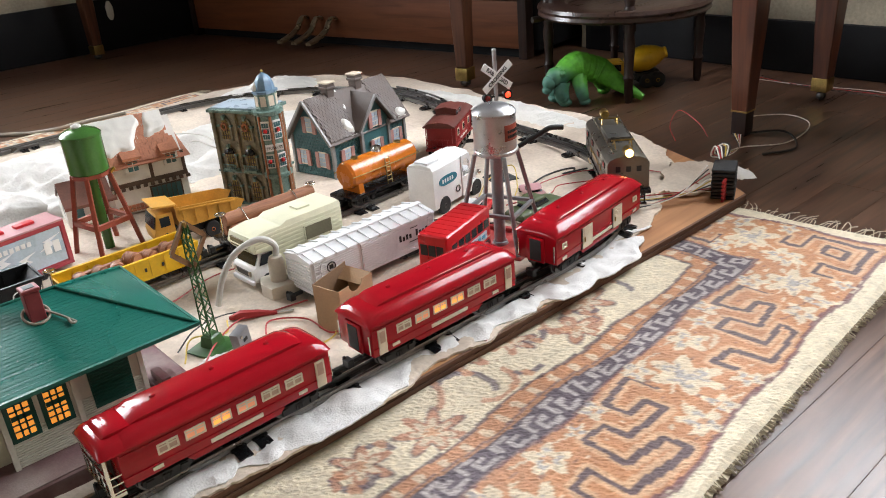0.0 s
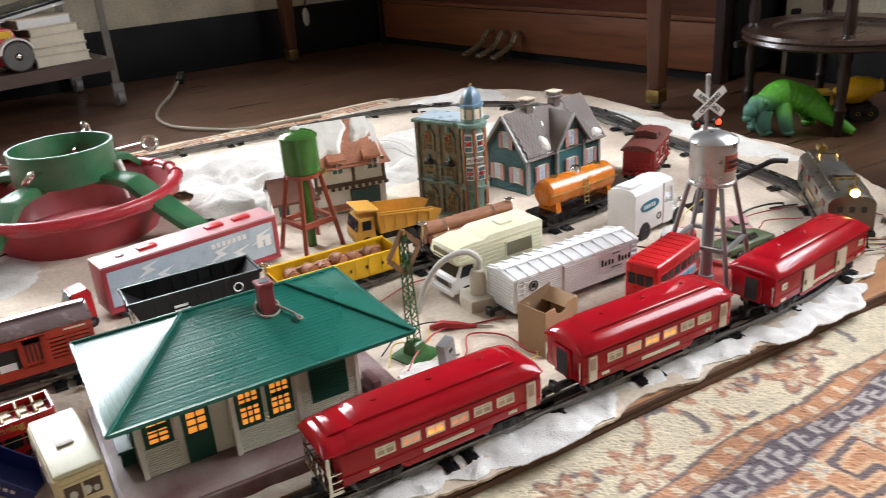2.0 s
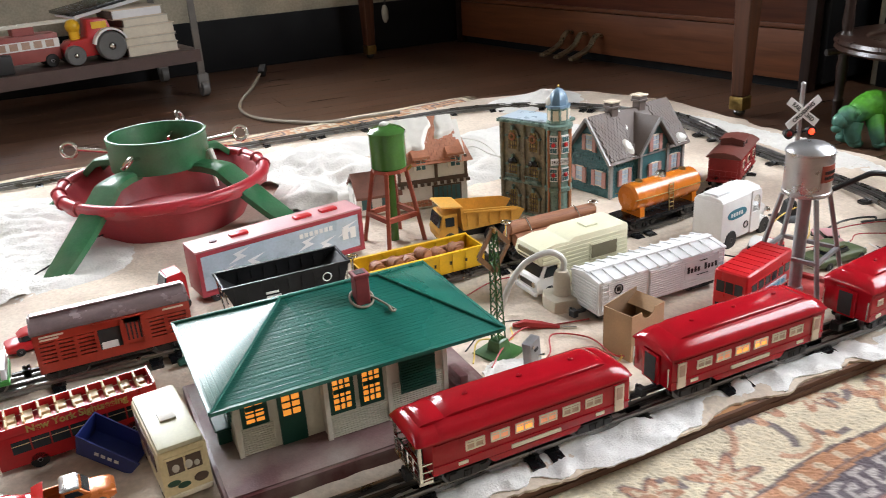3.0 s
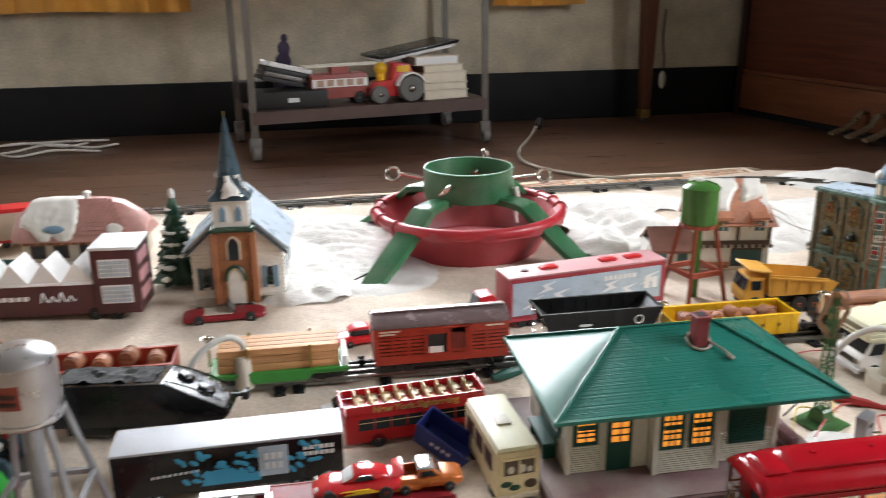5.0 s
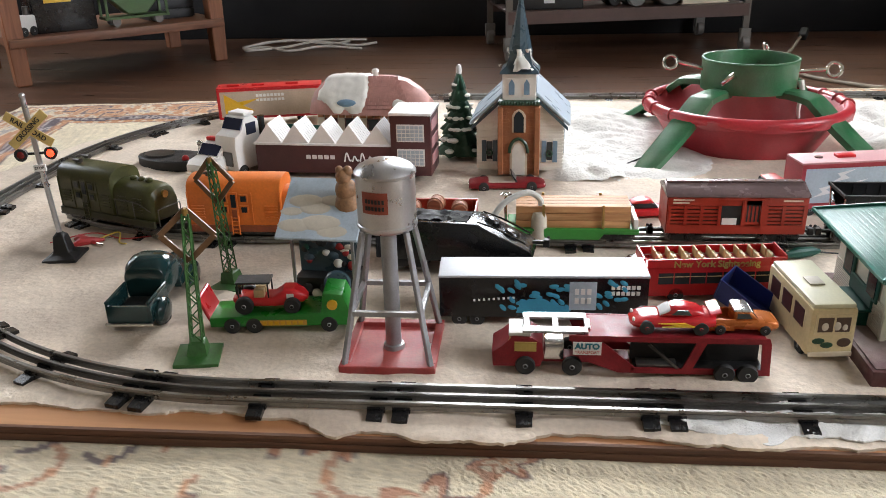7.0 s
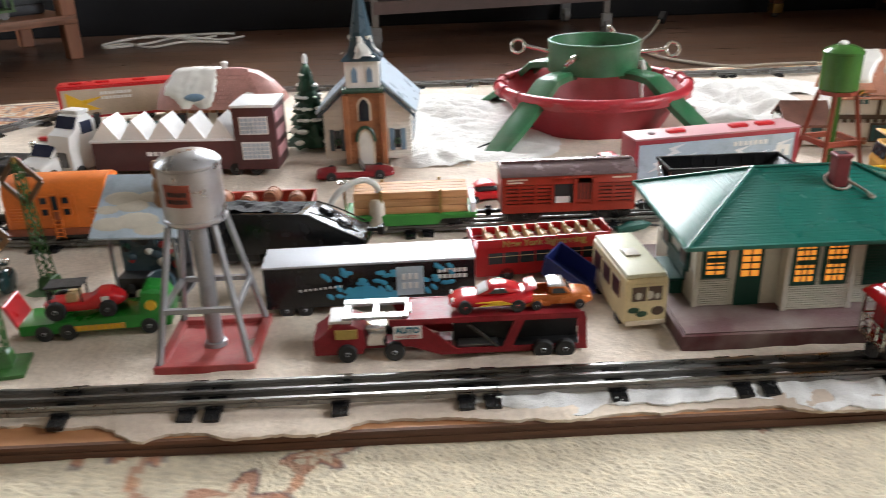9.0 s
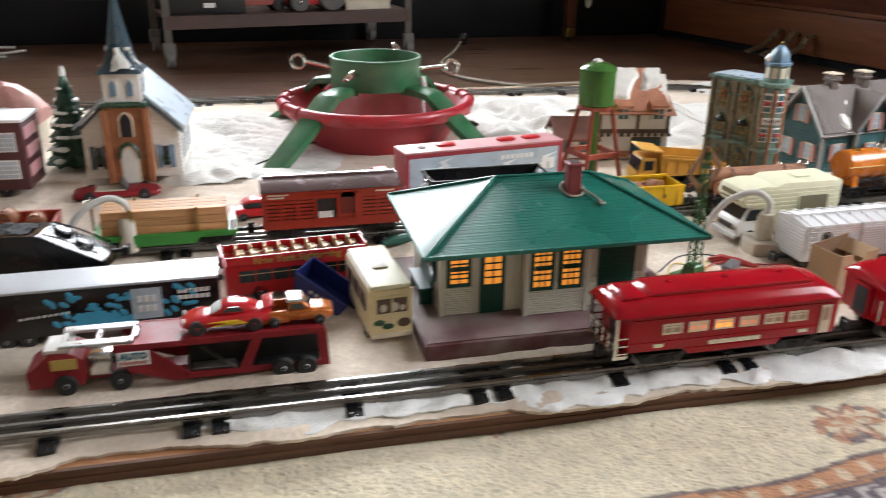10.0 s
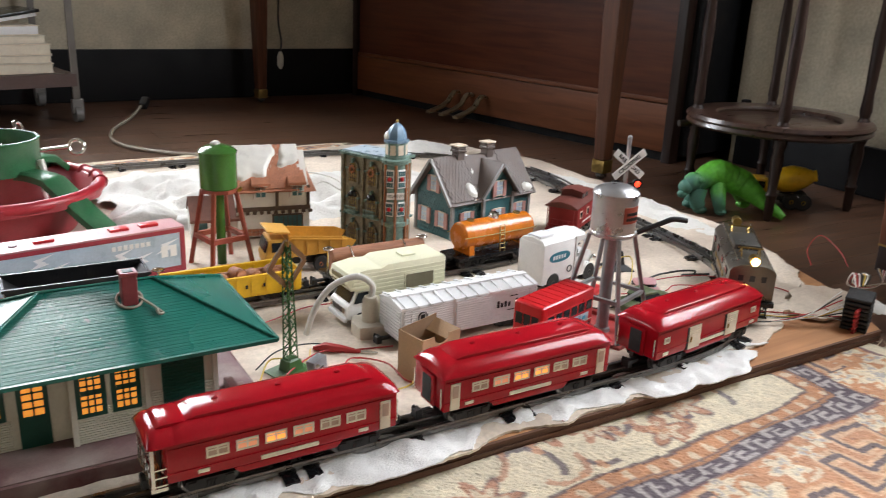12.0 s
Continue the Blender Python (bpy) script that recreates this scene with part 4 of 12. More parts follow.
def carriage(name, m, label, kind):
    n, w, half = 0.222, 0.064, 0.031
    car = thing(name, label, "toy train car", m, "cars of the red passenger train")
    bm = bm_new()
    box(bm, -n / 2, -half, 0.0345, n / 2, half, 0.0745)
    prism(bm, ((-0.054, 0.0345), (-0.047, 0.0275), (0.047, 0.0275), (0.054, 0.0345)), -half, -half + 0.004)
    prism(bm, ((-0.054, 0.0345), (-0.047, 0.0275), (0.047, 0.0275), (0.054, 0.0345)), half - 0.004, half)
    part("body", bev(bm, 0.0015), "carred", car)
    bm = bm_new()
    car_roof(bm, n + 0.006, w + 0.005, 0.0725, 0.0925)
    for x in (-0.06, 0.0, 0.06):
        ball(bm, (x, 0, 0.0924), 0.0022, 1.4, 1, 0.7, 8)
    part("roof", bm, "carred", car, "glossy red ribbed roof")
    for s in (-1, 1):
        bm = bm_new()
        box(bm, -n / 2 + 0.002, s * (half - 0.001), 0.0672, n / 2 - 0.002, s * (half + 0.0011), 0.0684)
        part("letter_board_rib", bm, "carred", car)
        bm = bm_new()
        box(bm, -n / 2, s * (half + 0.0004) - 0.0006, 0.0435, n / 2, s * (half + 0.0004) + 0.0006, 0.0447)
        part("belt_rib", bm, "carred", car)
        bm = bm_new()
        box(bm, -0.028, s * (half - 0.0008), 0.0365, 0.028, s * (half + 0.0012), 0.0405)
        part("name_board", bm, "cream_trim", car, "cream name strip")
        if kind == "baggage":
            for x in (-0.037, 0.043):
                d = pbox("door", (x - 0.012, s * (half - 0.001), 0.034, x + 0.012, s * (half + 0.0014), 0.064), "cream_trim", car, "cream sliding baggage door")
                pbox("door_gap", (x - 0.012 - 0.0028, s * (half - 0.001), 0.034, x - 0.0122, s * (half + 0.0008), 0.064), "blackmatt", d)
                for k in range(4):
                    pbox("louvre", (x - 0.009, s * half, 0.0515 + k * 0.003, x + 0.009, s * (half + 0.0021), 0.053 + k * 0.003), "cream_trim", d)
                pbox("handle", (x - 0.009, s * half, 0.044, x - 0.0075, s * (half + 0.003), 0.05), "brass", d)
            for x in (-0.093, 0.093):
                side_window(car, x, s, 0.053, 0.061, 0.011, half, 0, False)
                pbox("number_plate", (x - 0.005, s * (half - 0.001), 0.0375, x + 0.005, s * (half + 0.0009), 0.0415), "cream_trim", car)
        else:
            for k, lit in zip(range(6), (0, 1, 2, 2, 0, 0) if kind == "parlor" else (0, 1, 2, 1, 0, 0)):
                side_window(car, -0.067 + k * 0.0268, s, 0.0515, 0.0625, 0.0205, half, lit)
            for x in ((-0.098, 0.098) if kind == "parlor" else (0.098,)):
                d = pbox("door", (x - 0.0055, s * (half - 0.001), 0.036, x + 0.0055, s * (half + 0.0013), 0.066), "cream_trim", car, "cream end door")
                pbox("pane", (x - 0.0035, s * half, 0.05, x + 0.0035, s * (half + 0.0018), 0.0635), "cream_dim", d)
            for x in (-0.08, 0.075):
                pbox("number_plate", (x - 0.005, s * (half - 0.001), 0.0385, x + 0.005, s * (half + 0.0009), 0.042), "cream_trim", car)
    for e in (-1, 1):
        if kind == "observation" and e < 0:
            bm = bm_new()
            for y in (-0.026, -0.013, 0, 0.013, 0.026):
                rod(bm, (-n / 2 - 0.012, y, 0.032), (-n / 2 - 0.012, y, 0.05), 0.001, seg=6)
            for z in (0.034, 0.042, 0.05):
                bar(bm, (-n / 2 - 0.012, -0.029, z), (-n / 2 - 0.012, 0.029, z), 0.0016)
            for y in (-0.029, 0.029):
                bar(bm, (-n / 2 - 0.012, y, 0.031), (-n / 2 - 0.012, y, 0.073), 0.003)
                for z in (0.034, 0.042, 0.05):
                    bar(bm, (-n / 2 - 0.012, y, z), (-n / 2, y, z), 0.0014)
            part("railing", bm, "chrome", car, "nickel platform railing")
            pbox("platform", (-n / 2 - 0.014, -0.03, 0.0285, -n / 2, 0.03, 0.032), "chrome", car)
            pbox("rear_door", (-n / 2 - 0.0012, -0.008, 0.035, -n / 2, 0.008, 0.066), "blackmatt", car)
            bm = bm_new()
            car_roof(bm, 0.05, w + 0.0036, 0.0722, 0.0895, 0.012)
            r = part("platform_roof", bm, "carred", car)
            r.location = (-n / 2 + 0.009, 0, 0)
        else:
            f = pbox("end_frame", (e * n / 2, -0.0135, 0.0345, e * (n / 2 + 0.003), 0.0135, 0.0695), "carred", car, "", 0.001)
            pbox("doorway", (e * (n / 2 + 0.002), -0.0085, 0.037, e * (n / 2 + 0.0036), 0.0085, 0.066), "rubber", f, "dark end doorway")
            for y in (-0.028, 0.028):
                bm = bm_new()
                rod(bm, (e * (n / 2 + 0.002), y, 0.039), (e * (n / 2 + 0.002), y, 0.062), 0.0009, seg=6)
                part("grab_rail", bm, "chrome", f)
        coupler(car, e * (n / 2 - 0.004), e)
    truck(car, -0.072), truck(car, 0.072)
    pbox("underframe", (-0.045, -0.014, 0.02, 0.045, 0.014, 0.031), "blackmatt", car, "", 0.002)
    return car


S0 = -(XR - 0.807)
carriage("observation_car", on_line(oval, S0), "glossy red tinplate observation car with lit windows on the front track", "observation")
carriage("passenger_car", on_line(oval, S0 + 0.277), "glossy red tinplate passenger car with cream-framed lit windows", "parlor")
carriage("baggage_car", on_line(oval, S0 + 0.567), "glossy red tinplate baggage car with cream sliding doors", "baggage")


def boxcab(m):
    n, half = 0.226, 0.0325
    lo = thing("electric_locomotive", "dark grey-green tinplate boxcab locomotive with lit brass headlamps", "toy locomotive", m)
    bm = bm_new()
    prof = [(-half, 0.036), (half, 0.036), (half, 0.078), (half - 0.004, 0.084), (half - 0.014, 0.0885), (0, 0.0905), (-half + 0.014, 0.0885), (-half + 0.004, 0.084), (-half, 0.078)]
    prism(bm, prof, -n / 2, n / 2, "x")
    part("cab", bev(bm, 0.002, 2, 50), "loco", lo)
    bm = bm_new()
    prism(bm, ((-0.02, 0.087), (-0.018, 0.0965), (0.018, 0.0965), (0.02, 0.087)), -0.036, 0.036, "x")
    part("roof_hatch", bev(bm, 0.0012), "loco_roof", lo, "raised gunmetal roof hatch")
    for s in (-1, 1):
        bm = bm_new()
        bar(bm, (-n / 2 + 0.01, s * 0.022, 0.0925), (n / 2 - 0.01, s * 0.022, 0.0925), 0.0014)
        for k in range(6):
            bar(bm, (-n / 2 + 0.014 + k * 0.0396, s * 0.022, 0.086), (-n / 2 + 0.014 + k * 0.0396, s * 0.022, 0.0925), 0.0014)
        part("roof_rail", bm, "chrome", lo, "thin nickel roof rail")
        for x in (-0.083, -0.03, 0.03, 0.083):
            f = pbox("window", (x - 0.0085, s * (half - 0.001), 0.0645, x + 0.0085, s * (half + 0.0012), 0.074), "black", lo, "", 0.0006)
            pbox("pane", (x - 0.0065, s * half, 0.066, x + 0.0065, s * (half + 0.0016), 0.0725), "redpane", f)
        for x in (-0.088, 0.088):
            for k in range(5):
                pbox("louvre", (x - 0.009, s * (half - 0.0006), 0.046 + 0.0032 * k, x + 0.009, s * (half + 0.0011), 0.0476 + 0.0032 * k), "loco", lo)
        pbox("name_plate", (-0.028, s * (half - 0.0005), 0.049, 0.028, s * (half + 0.0012), 0.0555), "brass", lo, "brass name plate")
        for x in (-0.048, 0.048):
            pbox("number_plate", (x - 0.007, s * (half - 0.0005), 0.049, x + 0.007, s * (half + 0.0012), 0.0555), "brass", lo)
    pbox("frame", (-n / 2 - 0.006, -half - 0.002, 0.029, n / 2 + 0.006, half + 0.002, 0.036), "black", lo, "", 0.001)
    for s in (-1, 1):
        bm = bm_new()
        prism(bm, ((-0.1, 0.029), (-0.092, 0.016), (-0.06, 0.016), (-0.052, 0.022), (-0.022, 0.022), (-0.014, 0.016), (0.014, 0.016), (0.022, 0.022), (0.052, 0.022), (0.06, 0.016), (0.092, 0.016), (0.1, 0.029)), s * 0.027 - 0.0018, s * 0.027 + 0.0018)
        fr = part("side_frame", bm, "black", lo)
        for x in (-0.079, 0.079):
            pbox("journal_box", (x - 0.014, s * 0.0285, 0.018, x + 0.014, s * 0.0285 + s * 0.003, 0.0235), "brass", fr, "brass journal box")
        for x in (-0.036, 0.036):
            bm = bm_new()
            prism(bm, ((x - 0.012, 0.0285), (x, 0.0185), (x + 0.012, 0.0285), (x, 0.0245)), s * 0.0285, s * 0.0315)
            part("step", bm, "chrome", fr)
    for x in (-0.075, -0.037, 0.037, 0.075):
        for s in (-1, 1):
            w = new("wheel", WHEEL)
            w.parent = lo
            w.matrix_basis = pose(x, s * 0.0155, RAILTOP + 0.0092, 0, 0, 0 if s < 0 else 180)
    for e in (-1, 1):
        bm = bm_new()
        rod(bm, (e * (n / 2 - 0.014), 0, 0.096), (e * (n / 2 + 0.004), 0, 0.096), 0.0075, seg=16)
        box(bm, e * (n / 2 - 0.012), -0.003, 0.086, e * (n / 2 - 0.004), 0.003, 0.091)
        h = part("headlamp", bev(bm, 0.0008, 1), "brass", lo, "lit brass headlamp")
        bm = bm_new()
        ball(bm, (e * (n / 2 + 0.0055), 0, 0.096), 0.0062, 0.7, seg=12)
        part("bulb", bm, "bulb", h)
        bm = bm_new()
        for k in (-1, 1):
            tube(bm, smooth_path([(e * 0.05, k * 0.013, 0.089), (e * 0.062, k * 0.013, 0.1), (e * 0.074, k * 0.013, 0.089)], 4), 0.0011, 6)
        bar(bm, (e * 0.062, -0.018, 0.1), (e * 0.062, 0.018, 0.1), 0.0022)
        part("pantograph", bm, "brass", lo, "small brass pantograph")
        bm = bm_new()
        for k in range(7):
            y = -0.024 + k * 0.008
            bar(bm, (e * (n / 2 + 0.006), y, 0.03), (e * (n / 2 + 0.014 - abs(y) * 0.2), y, 0.016), 0.0022)
        bar(bm, (e * (n / 2 + 0.013), -0.026, 0.0165), (e * (n / 2 + 0.013), 0.026, 0.0165), 0.0025)
        part("pilot", bm, "black", lo, "black slatted pilot")
        for y in (-0.016, 0.0, 0.016):
            pbox("end_window", (e * (n / 2 - 0.0005), y - 0.0036, 0.065, e * (n / 2 + 0.001), y + 0.0036, 0.0735), "darkglass", lo)
        coupler(lo, e * (n / 2 + 0.004), e)
    return lo


M["redpane"] = glow("dim_red_lit_pane", (0.22, 0.015, 0.012), 0.05)
boxcab(on_line(oval, S0 + 0.85))


M["mauveroof"] = mat("mauve_brown_lacquer", (0.17, 0.115, 0.115), 0.24, 0.3, 0.15, 40)


def stock_car(m):
    n, half = 0.178, 0.029
    c = thing("stock_car", "orange-red slatted toy stock car with a mauve roof", "toy train car", m, "cars on the inner track")
    # solid black core gives the shade seen between the slats
    pbox("body", (-n / 2, -half + 0.001, 0.03, n / 2, half - 0.001, 0.081), "blackmatt", c, "black core standing in for the car's shaded inside", 0.001)
    for e in (-1, 1):
        pbox("end_wall", (e * (n / 2 - 0.0012), -half, 0.03, e * (n / 2 + 0.0016), half, 0.081), "boxred", c)
    bm = bm_new()
    prism(bm, ((-half - 0.003, 0.081), (half + 0.003, 0.081), (half + 0.001, 0.085), (0, 0.0945), (-half - 0.001, 0.085)), -n / 2 - 0.003, n / 2 + 0.003, "x")
    box(bm, -n / 2, -0.005, 0.093, n / 2, 0.005, 0.0958)
    part("roof", bev(bm, 0.0008, 1), "mauveroof", c, "mauve-brown lacquered roof")
    for s in (-1, 1):
        pbox("sill_board", (-n / 2, s * (half - 0.0005), 0.03, n / 2, s * (half + 0.0012), 0.0425), "boxred", c)
        pbox("letter_board", (-n / 2, s * (half - 0.0005), 0.0695, n / 2, s * (half + 0.0012), 0.081), "boxred", c)
        for i in range(5):
            for x0, x1 in ((-n / 2 + 0.004, -0.068), (-0.064, -0.047), (-0.043, -0.024), (0.04, 0.058), (0.062, n / 2 - 0.004)):
                pbox("slat", (x0, s * (half - 0.0005), 0.0442 + i * 0.0052, x1, s * (half + 0.0014), 0.0476 + i * 0.0052), "boxred", c)
        for x in (-n / 2 + 0.002, -0.066, -0.045, -0.022, 0.038, 0.06, n / 2 - 0.002):
            pbox("post", (x - 0.002, s * (half - 0.0005), 0.042, x + 0.002, s * (half + 0.002), 0.07), "boxred", c)
        # near-black plate for the open door's shade, white patch for its bright gap
        d = pbox("doorway", (-0.02, s * (half - 0.0008), 0.0425, 0.006, s * (half + 0.0006), 0.0755), "rubber", c, "dark plate standing in for the shade of the open doorway")
        pbox("patch", (-0.018, s * (half - 0.0005), 0.0428, 0.001, s * (half + 0.001), 0.052), "white", d, "white patch drawn as a bright gap low in the doorway")
        sd = pbox("sliding_door", (0.006, s * (half - 0.0005), 0.041, 0.036, s * (half + 0.0012), 0.077), "boxred", c)
        for k in range(6):
            if k in (0, 5):
                pbox("door_stile", (0.0065 + k * 0.0049, s * half, 0.0415, 0.0115 + k * 0.0049, s * (half + 0.0026), 0.0765), "boxred", sd)
            else:
                pbox("door_slot", (0.0078 + k * 0.0049, s * half, 0.047, 0.0098 + k * 0.0049, s * (half + 0.0016), 0.071), "rubber", sd)
        for x0, x1, z in ((-0.083, -0.056, 0.076), (-0.083, -0.062, 0.0722), (0.058, 0.083, 0.0755)):
            pbox("lettering_bar", (x0, s * half, z, x1, s * (half + 0.0018), z + 0.0022), "cream_trim", c)
        pbox("door_track", (-0.024, s * half, 0.0775, 0.04, s * (half + 0.003), 0.0792), "boxred", c)
    pbox("underframe", (-n / 2 + 0.01, -0.02, 0.022, n / 2 - 0.01, 0.02, 0.03), "black", c)
    truck(c, -0.062, "black"), truck(c, 0.062, "black")
    coupler(c, -n / 2, -1), coupler(c, n / 2, 1)


stock_car(on_line(inner, 0.465 - XB))


def barrel(parent, x, y, z, r=0.0115, h=0.024, lie=True):
    bm = bm_new()
    lathe(bm, ((r * 0.82, -h / 2), (r, -h * 0.15), (r, h * 0.15), (r * 0.82, h / 2)), 16)
    for k in (-0.3, 0.3):
        lathe(bm, ((r * 0.96, h * k - 0.0012), (r * 1.03, h * k - 0.0012), (r * 1.03, h * k + 0.0012), (r * 0.96, h * k + 0.0012)), 16, close=True)
    ob = part("barrel", bm, "log", parent)
    ob.matrix_basis = pose(x, y, z, 90 if lie else 0, 0, random.uniform(-25, 25))
    return ob


def brake_stand(parent, x, y, z0, z1):
    """A nickel post with a little hand wheel on top."""
    bm = bm_new()
    rod(bm, (x, y, z0), (x, y, z1), 0.0022, 0.0018, 10)
    post = part("brake_post", bm, "chrome", parent, "nickel brake post")
    bm = bm_new()
    tube(bm, [(x + 0.0075 * math.cos(i * 0.524), y + 0.0075 * math.sin(i * 0.524), z1) for i in range(12)], 0.0012, 6, True)
    for i in range(3):
        a = i * 1.047
        bar(bm, (x - 0.007 * math.cos(a), y - 0.007 * math.sin(a), z1), (x + 0.007 * math.cos(a), y + 0.007 * math.sin(a), z1), 0.0012)
    part("brake_wheel", bm, "chrome", post)


def flat_car(name, m, label, n, body, kind):
    c = thing(name, label, "toy train car", m, "cars on the inner track")
    half = 0.028
    if kind == "lumber":
        bm = bm_new()
        box(bm, -n / 2, -half, 0.026, n / 2, half, 0.034)
        for s in (-1, 1):
            prism(bm, ((-n / 2, 0.03), (-0.045, 0.03), (-0.035, 0.0185), (0.035, 0.0185), (0.045, 0.03), (n / 2, 0.03), (n / 2, 0.034), (-n / 2, 0.034)), s * (half - 0.0015), s * (half + 0.0015))
        part("deck", bev(bm, 0.0008, 1), body, c, "grass-green pressed deck")
        for i in range(3):
            for j in range(4):
                pbox("plank", (-n / 2 + 0.012, -0.024 + j * 0.0122, 0.034 + i * 0.0105, n / 2 - 0.012, -0.0125 + j * 0.0122, 0.0438 + i * 0.0105), "plank", c, "", 0.0006)
        for x in (-0.04, 0.04):
            for s in (-1, 1):
                pbox("stake", (x - 0.0018, s * 0.0265 - 0.0012, 0.03, x + 0.0018, s * 0.0265 + 0.0012, 0.068), "brass", c)
        pbox("end_stop", (n / 2 - 0.008, -half, 0.034, n / 2 - 0.002, half, 0.048), "whitegrey", c, "", 0.001)
    if kind == "gondola":
        bm = bm_new()
        box(bm, -n / 2, -half, 0.026, n / 2, half, 0.0285)
        for s in (-1, 1):
            box(bm, -n / 2, s * (half - 0.0012), 0.0285, n / 2, s * (half + 0.0012), 0.056)
            box(bm, s * n / 2 - 0.0012, -half, 0.0285, s * n / 2 + 0.0012, half, 0.056)
            box(bm, -n / 2 - 0.001, s * (half - 0.0025), 0.0545, n / 2 + 0.001, s * (half + 0.0025), 0.0575)
            for k in range(9):
                x = -n / 2 + 0.008 + k * (n - 0.016) / 8
                box(bm, x - 0.0015, s * (half - 0.0022), 0.03, x + 0.0015, s * (half + 0.0022), 0.054)
        part("body", bm, body, c)
    brake_stand(c, -n / 2 - 0.003, 0.012, 0.03, 0.07)
    truck(c, -n * 0.33, "black"), truck(c, n * 0.33, "black")
    coupler(c, -n / 2, -1), coupler(c, n / 2, 1)
    return c


M["plank"] = wood("pale_lumber", (0.44, 0.2, 0.075), (0.66, 0.37, 0.17), 0.6, 14.0, 0, 0.12)
M["grassgreen"] = mat("grass_green_enamel", (0.04, 0.26, 0.04), 0.35)
flat_car("lumber_car", on_line(inner, 0.252 - XB), "green toy flatcar loaded with stacked planks", 0.178, "grassgreen", "lumber")
_g = flat_car("gondola_car", on_line(inner, 0.03 - XB), "red toy gondola carrying wooden barrels", 0.178, "boxred", "gondola")
for k in range(5):
    barrel(_g, -0.066 + k * 0.033, random.uniform(-0.008, 0.008), 0.0515 + 0.006 * (k % 2))
_g = flat_car("gondola_car", on_line(inner, 0.885 - XB), "yellow toy gondola carrying wooden barrels", 0.186, "yellow", "gondola")
for k in range(6):
    barrel(_g, -0.062 + k * 0.024, random.uniform(-0.008, 0.008), 0.044 + 0.005 * (k % 2), 0.0105, 0.022)
pbox("loose_beam", (-0.07, 0.008, 0.045, 0.08, 0.016, 0.052), "log", _g, "loose dark beam", 0.001)
bm = bm_new()
for i in range(6):
    box(bm, -0.062 + i * 0.025 - 0.0014, -0.0305, 0.0395, -0.062 + i * 0.025 + 0.0014, -0.0292, 0.0445)
part("lettering", bm, "ink", _g, "spaced black letters")


M["hopperblack"] = mat("satin_black_plastic", (0.01, 0.01, 0.011), 0.5, 0, 0.3, 60, 0.1, 500)
M["hopperblack"].node_tree.nodes["Principled BSDF"].inputs["Specular IOR Level"].default_value = 0.3


def hopper(m):
    n, half = 0.17, 0.029
    c = thing("hopper_car", "black toy hopper car with white printing", "toy train car", m, "cars on the inner track")
    bm = bm_new()
    for s in (-1, 1):
        prism(bm, ((-n / 2, 0.082), (-n / 2 + 0.012, 0.05), (-0.05, 0.03), (0.05, 0.03), (n / 2 - 0.012, 0.05), (n / 2, 0.082)), s * (half - 0.0012), s * (half + 0.0012))
        box(bm, -n / 2 - 0.002, s * (half - 0.002), 0.08, n / 2 + 0.002, s * (half + 0.002), 0.084)
        for k in range(9):
            x = -n / 2 + 0.014 + k * (n - 0.028) / 8
            box(bm, x - 0.0012, s * (half - 0.002), 0.04 if abs(x) < 0.06 else 0.052, x + 0.0012, s * (half + 0.002), 0.08)
        v = [bm.verts.new(p) for p in ((s * n / 2, -half, 0.082), (s * n / 2, half, 0.082), (s * 0.03, half, 0.034), (s * 0.03, -half, 0.034))]
        bm.faces.new(v)
        box(bm, s * n / 2 - 0.0012, -half, 0.08, s * n / 2 + 0.0012, half, 0.084)
    box(bm, -0.04, -half, 0.032, 0.04, half, 0.035)
    part("body", bm, "hopperblack", c)
    for s in (-1, 1):
        for e in (-1, 1):
            bm = bm_new()
            rod(bm, (e * (n / 2 - 0.006), s * 0.027, 0.028), (e * (n / 2 - 0.001), s * 0.027, 0.079), 0.0011, seg=6)
            for z in (0.04, 0.05, 0.06, 0.07):
                rod(bm, (e * (n / 2 - 0.004), s * 0.027, z), (e * (n / 2 - 0.004), s * 0.017, z), 0.0009, seg=6)
            part("ladder", bm, "chrome", c)
        bm = bm_new()
        for k in range(4):
            box(bm, -0.032, s * (half + 0.002) - 0.0005, 0.045 + 0.006 * k, -0.012 - 0.003 * (k % 2), s * (half + 0.002) + 0.0007, 0.048 + 0.006 * k)
        for k in range(2):
            box(bm, 0.04, s * (half + 0.002) - 0.0005, 0.047 + 0.006 * k, 0.062, s * (half + 0.002) + 0.0007, 0.05 + 0.006 * k)
        tube(bm, [(0.052 + 0.006 * math.cos(a / 10 * 6.283), s * (half + 0.0024), 0.068 + 0.006 * math.sin(a / 10 * 6.283)) for a in range(10)], 0.0009, 5, True)
        part("printing", bm, "white", c, "white printed marks")
    bm = bm_new()
    tube(bm, [(0.03 + 0.008 * math.cos(a / 14 * 6.283), -half - 0.004, 0.034 + 0.008 * math.sin(a / 14 * 6.283)) for a in range(14)], 0.001, 5, True)
    part("brake_wheel", bm, "chrome", c)
    pbox("centre_sill", (-n / 2, -0.008, 0.024, n / 2, 0.008, 0.031), "black", c)
    truck(c, -0.062, "black"), truck(c, 0.062, "black")
    coupler(c, -n / 2, -1), coupler(c, n / 2, 1)


hopper(on_line(inner, 0.685 - XB))


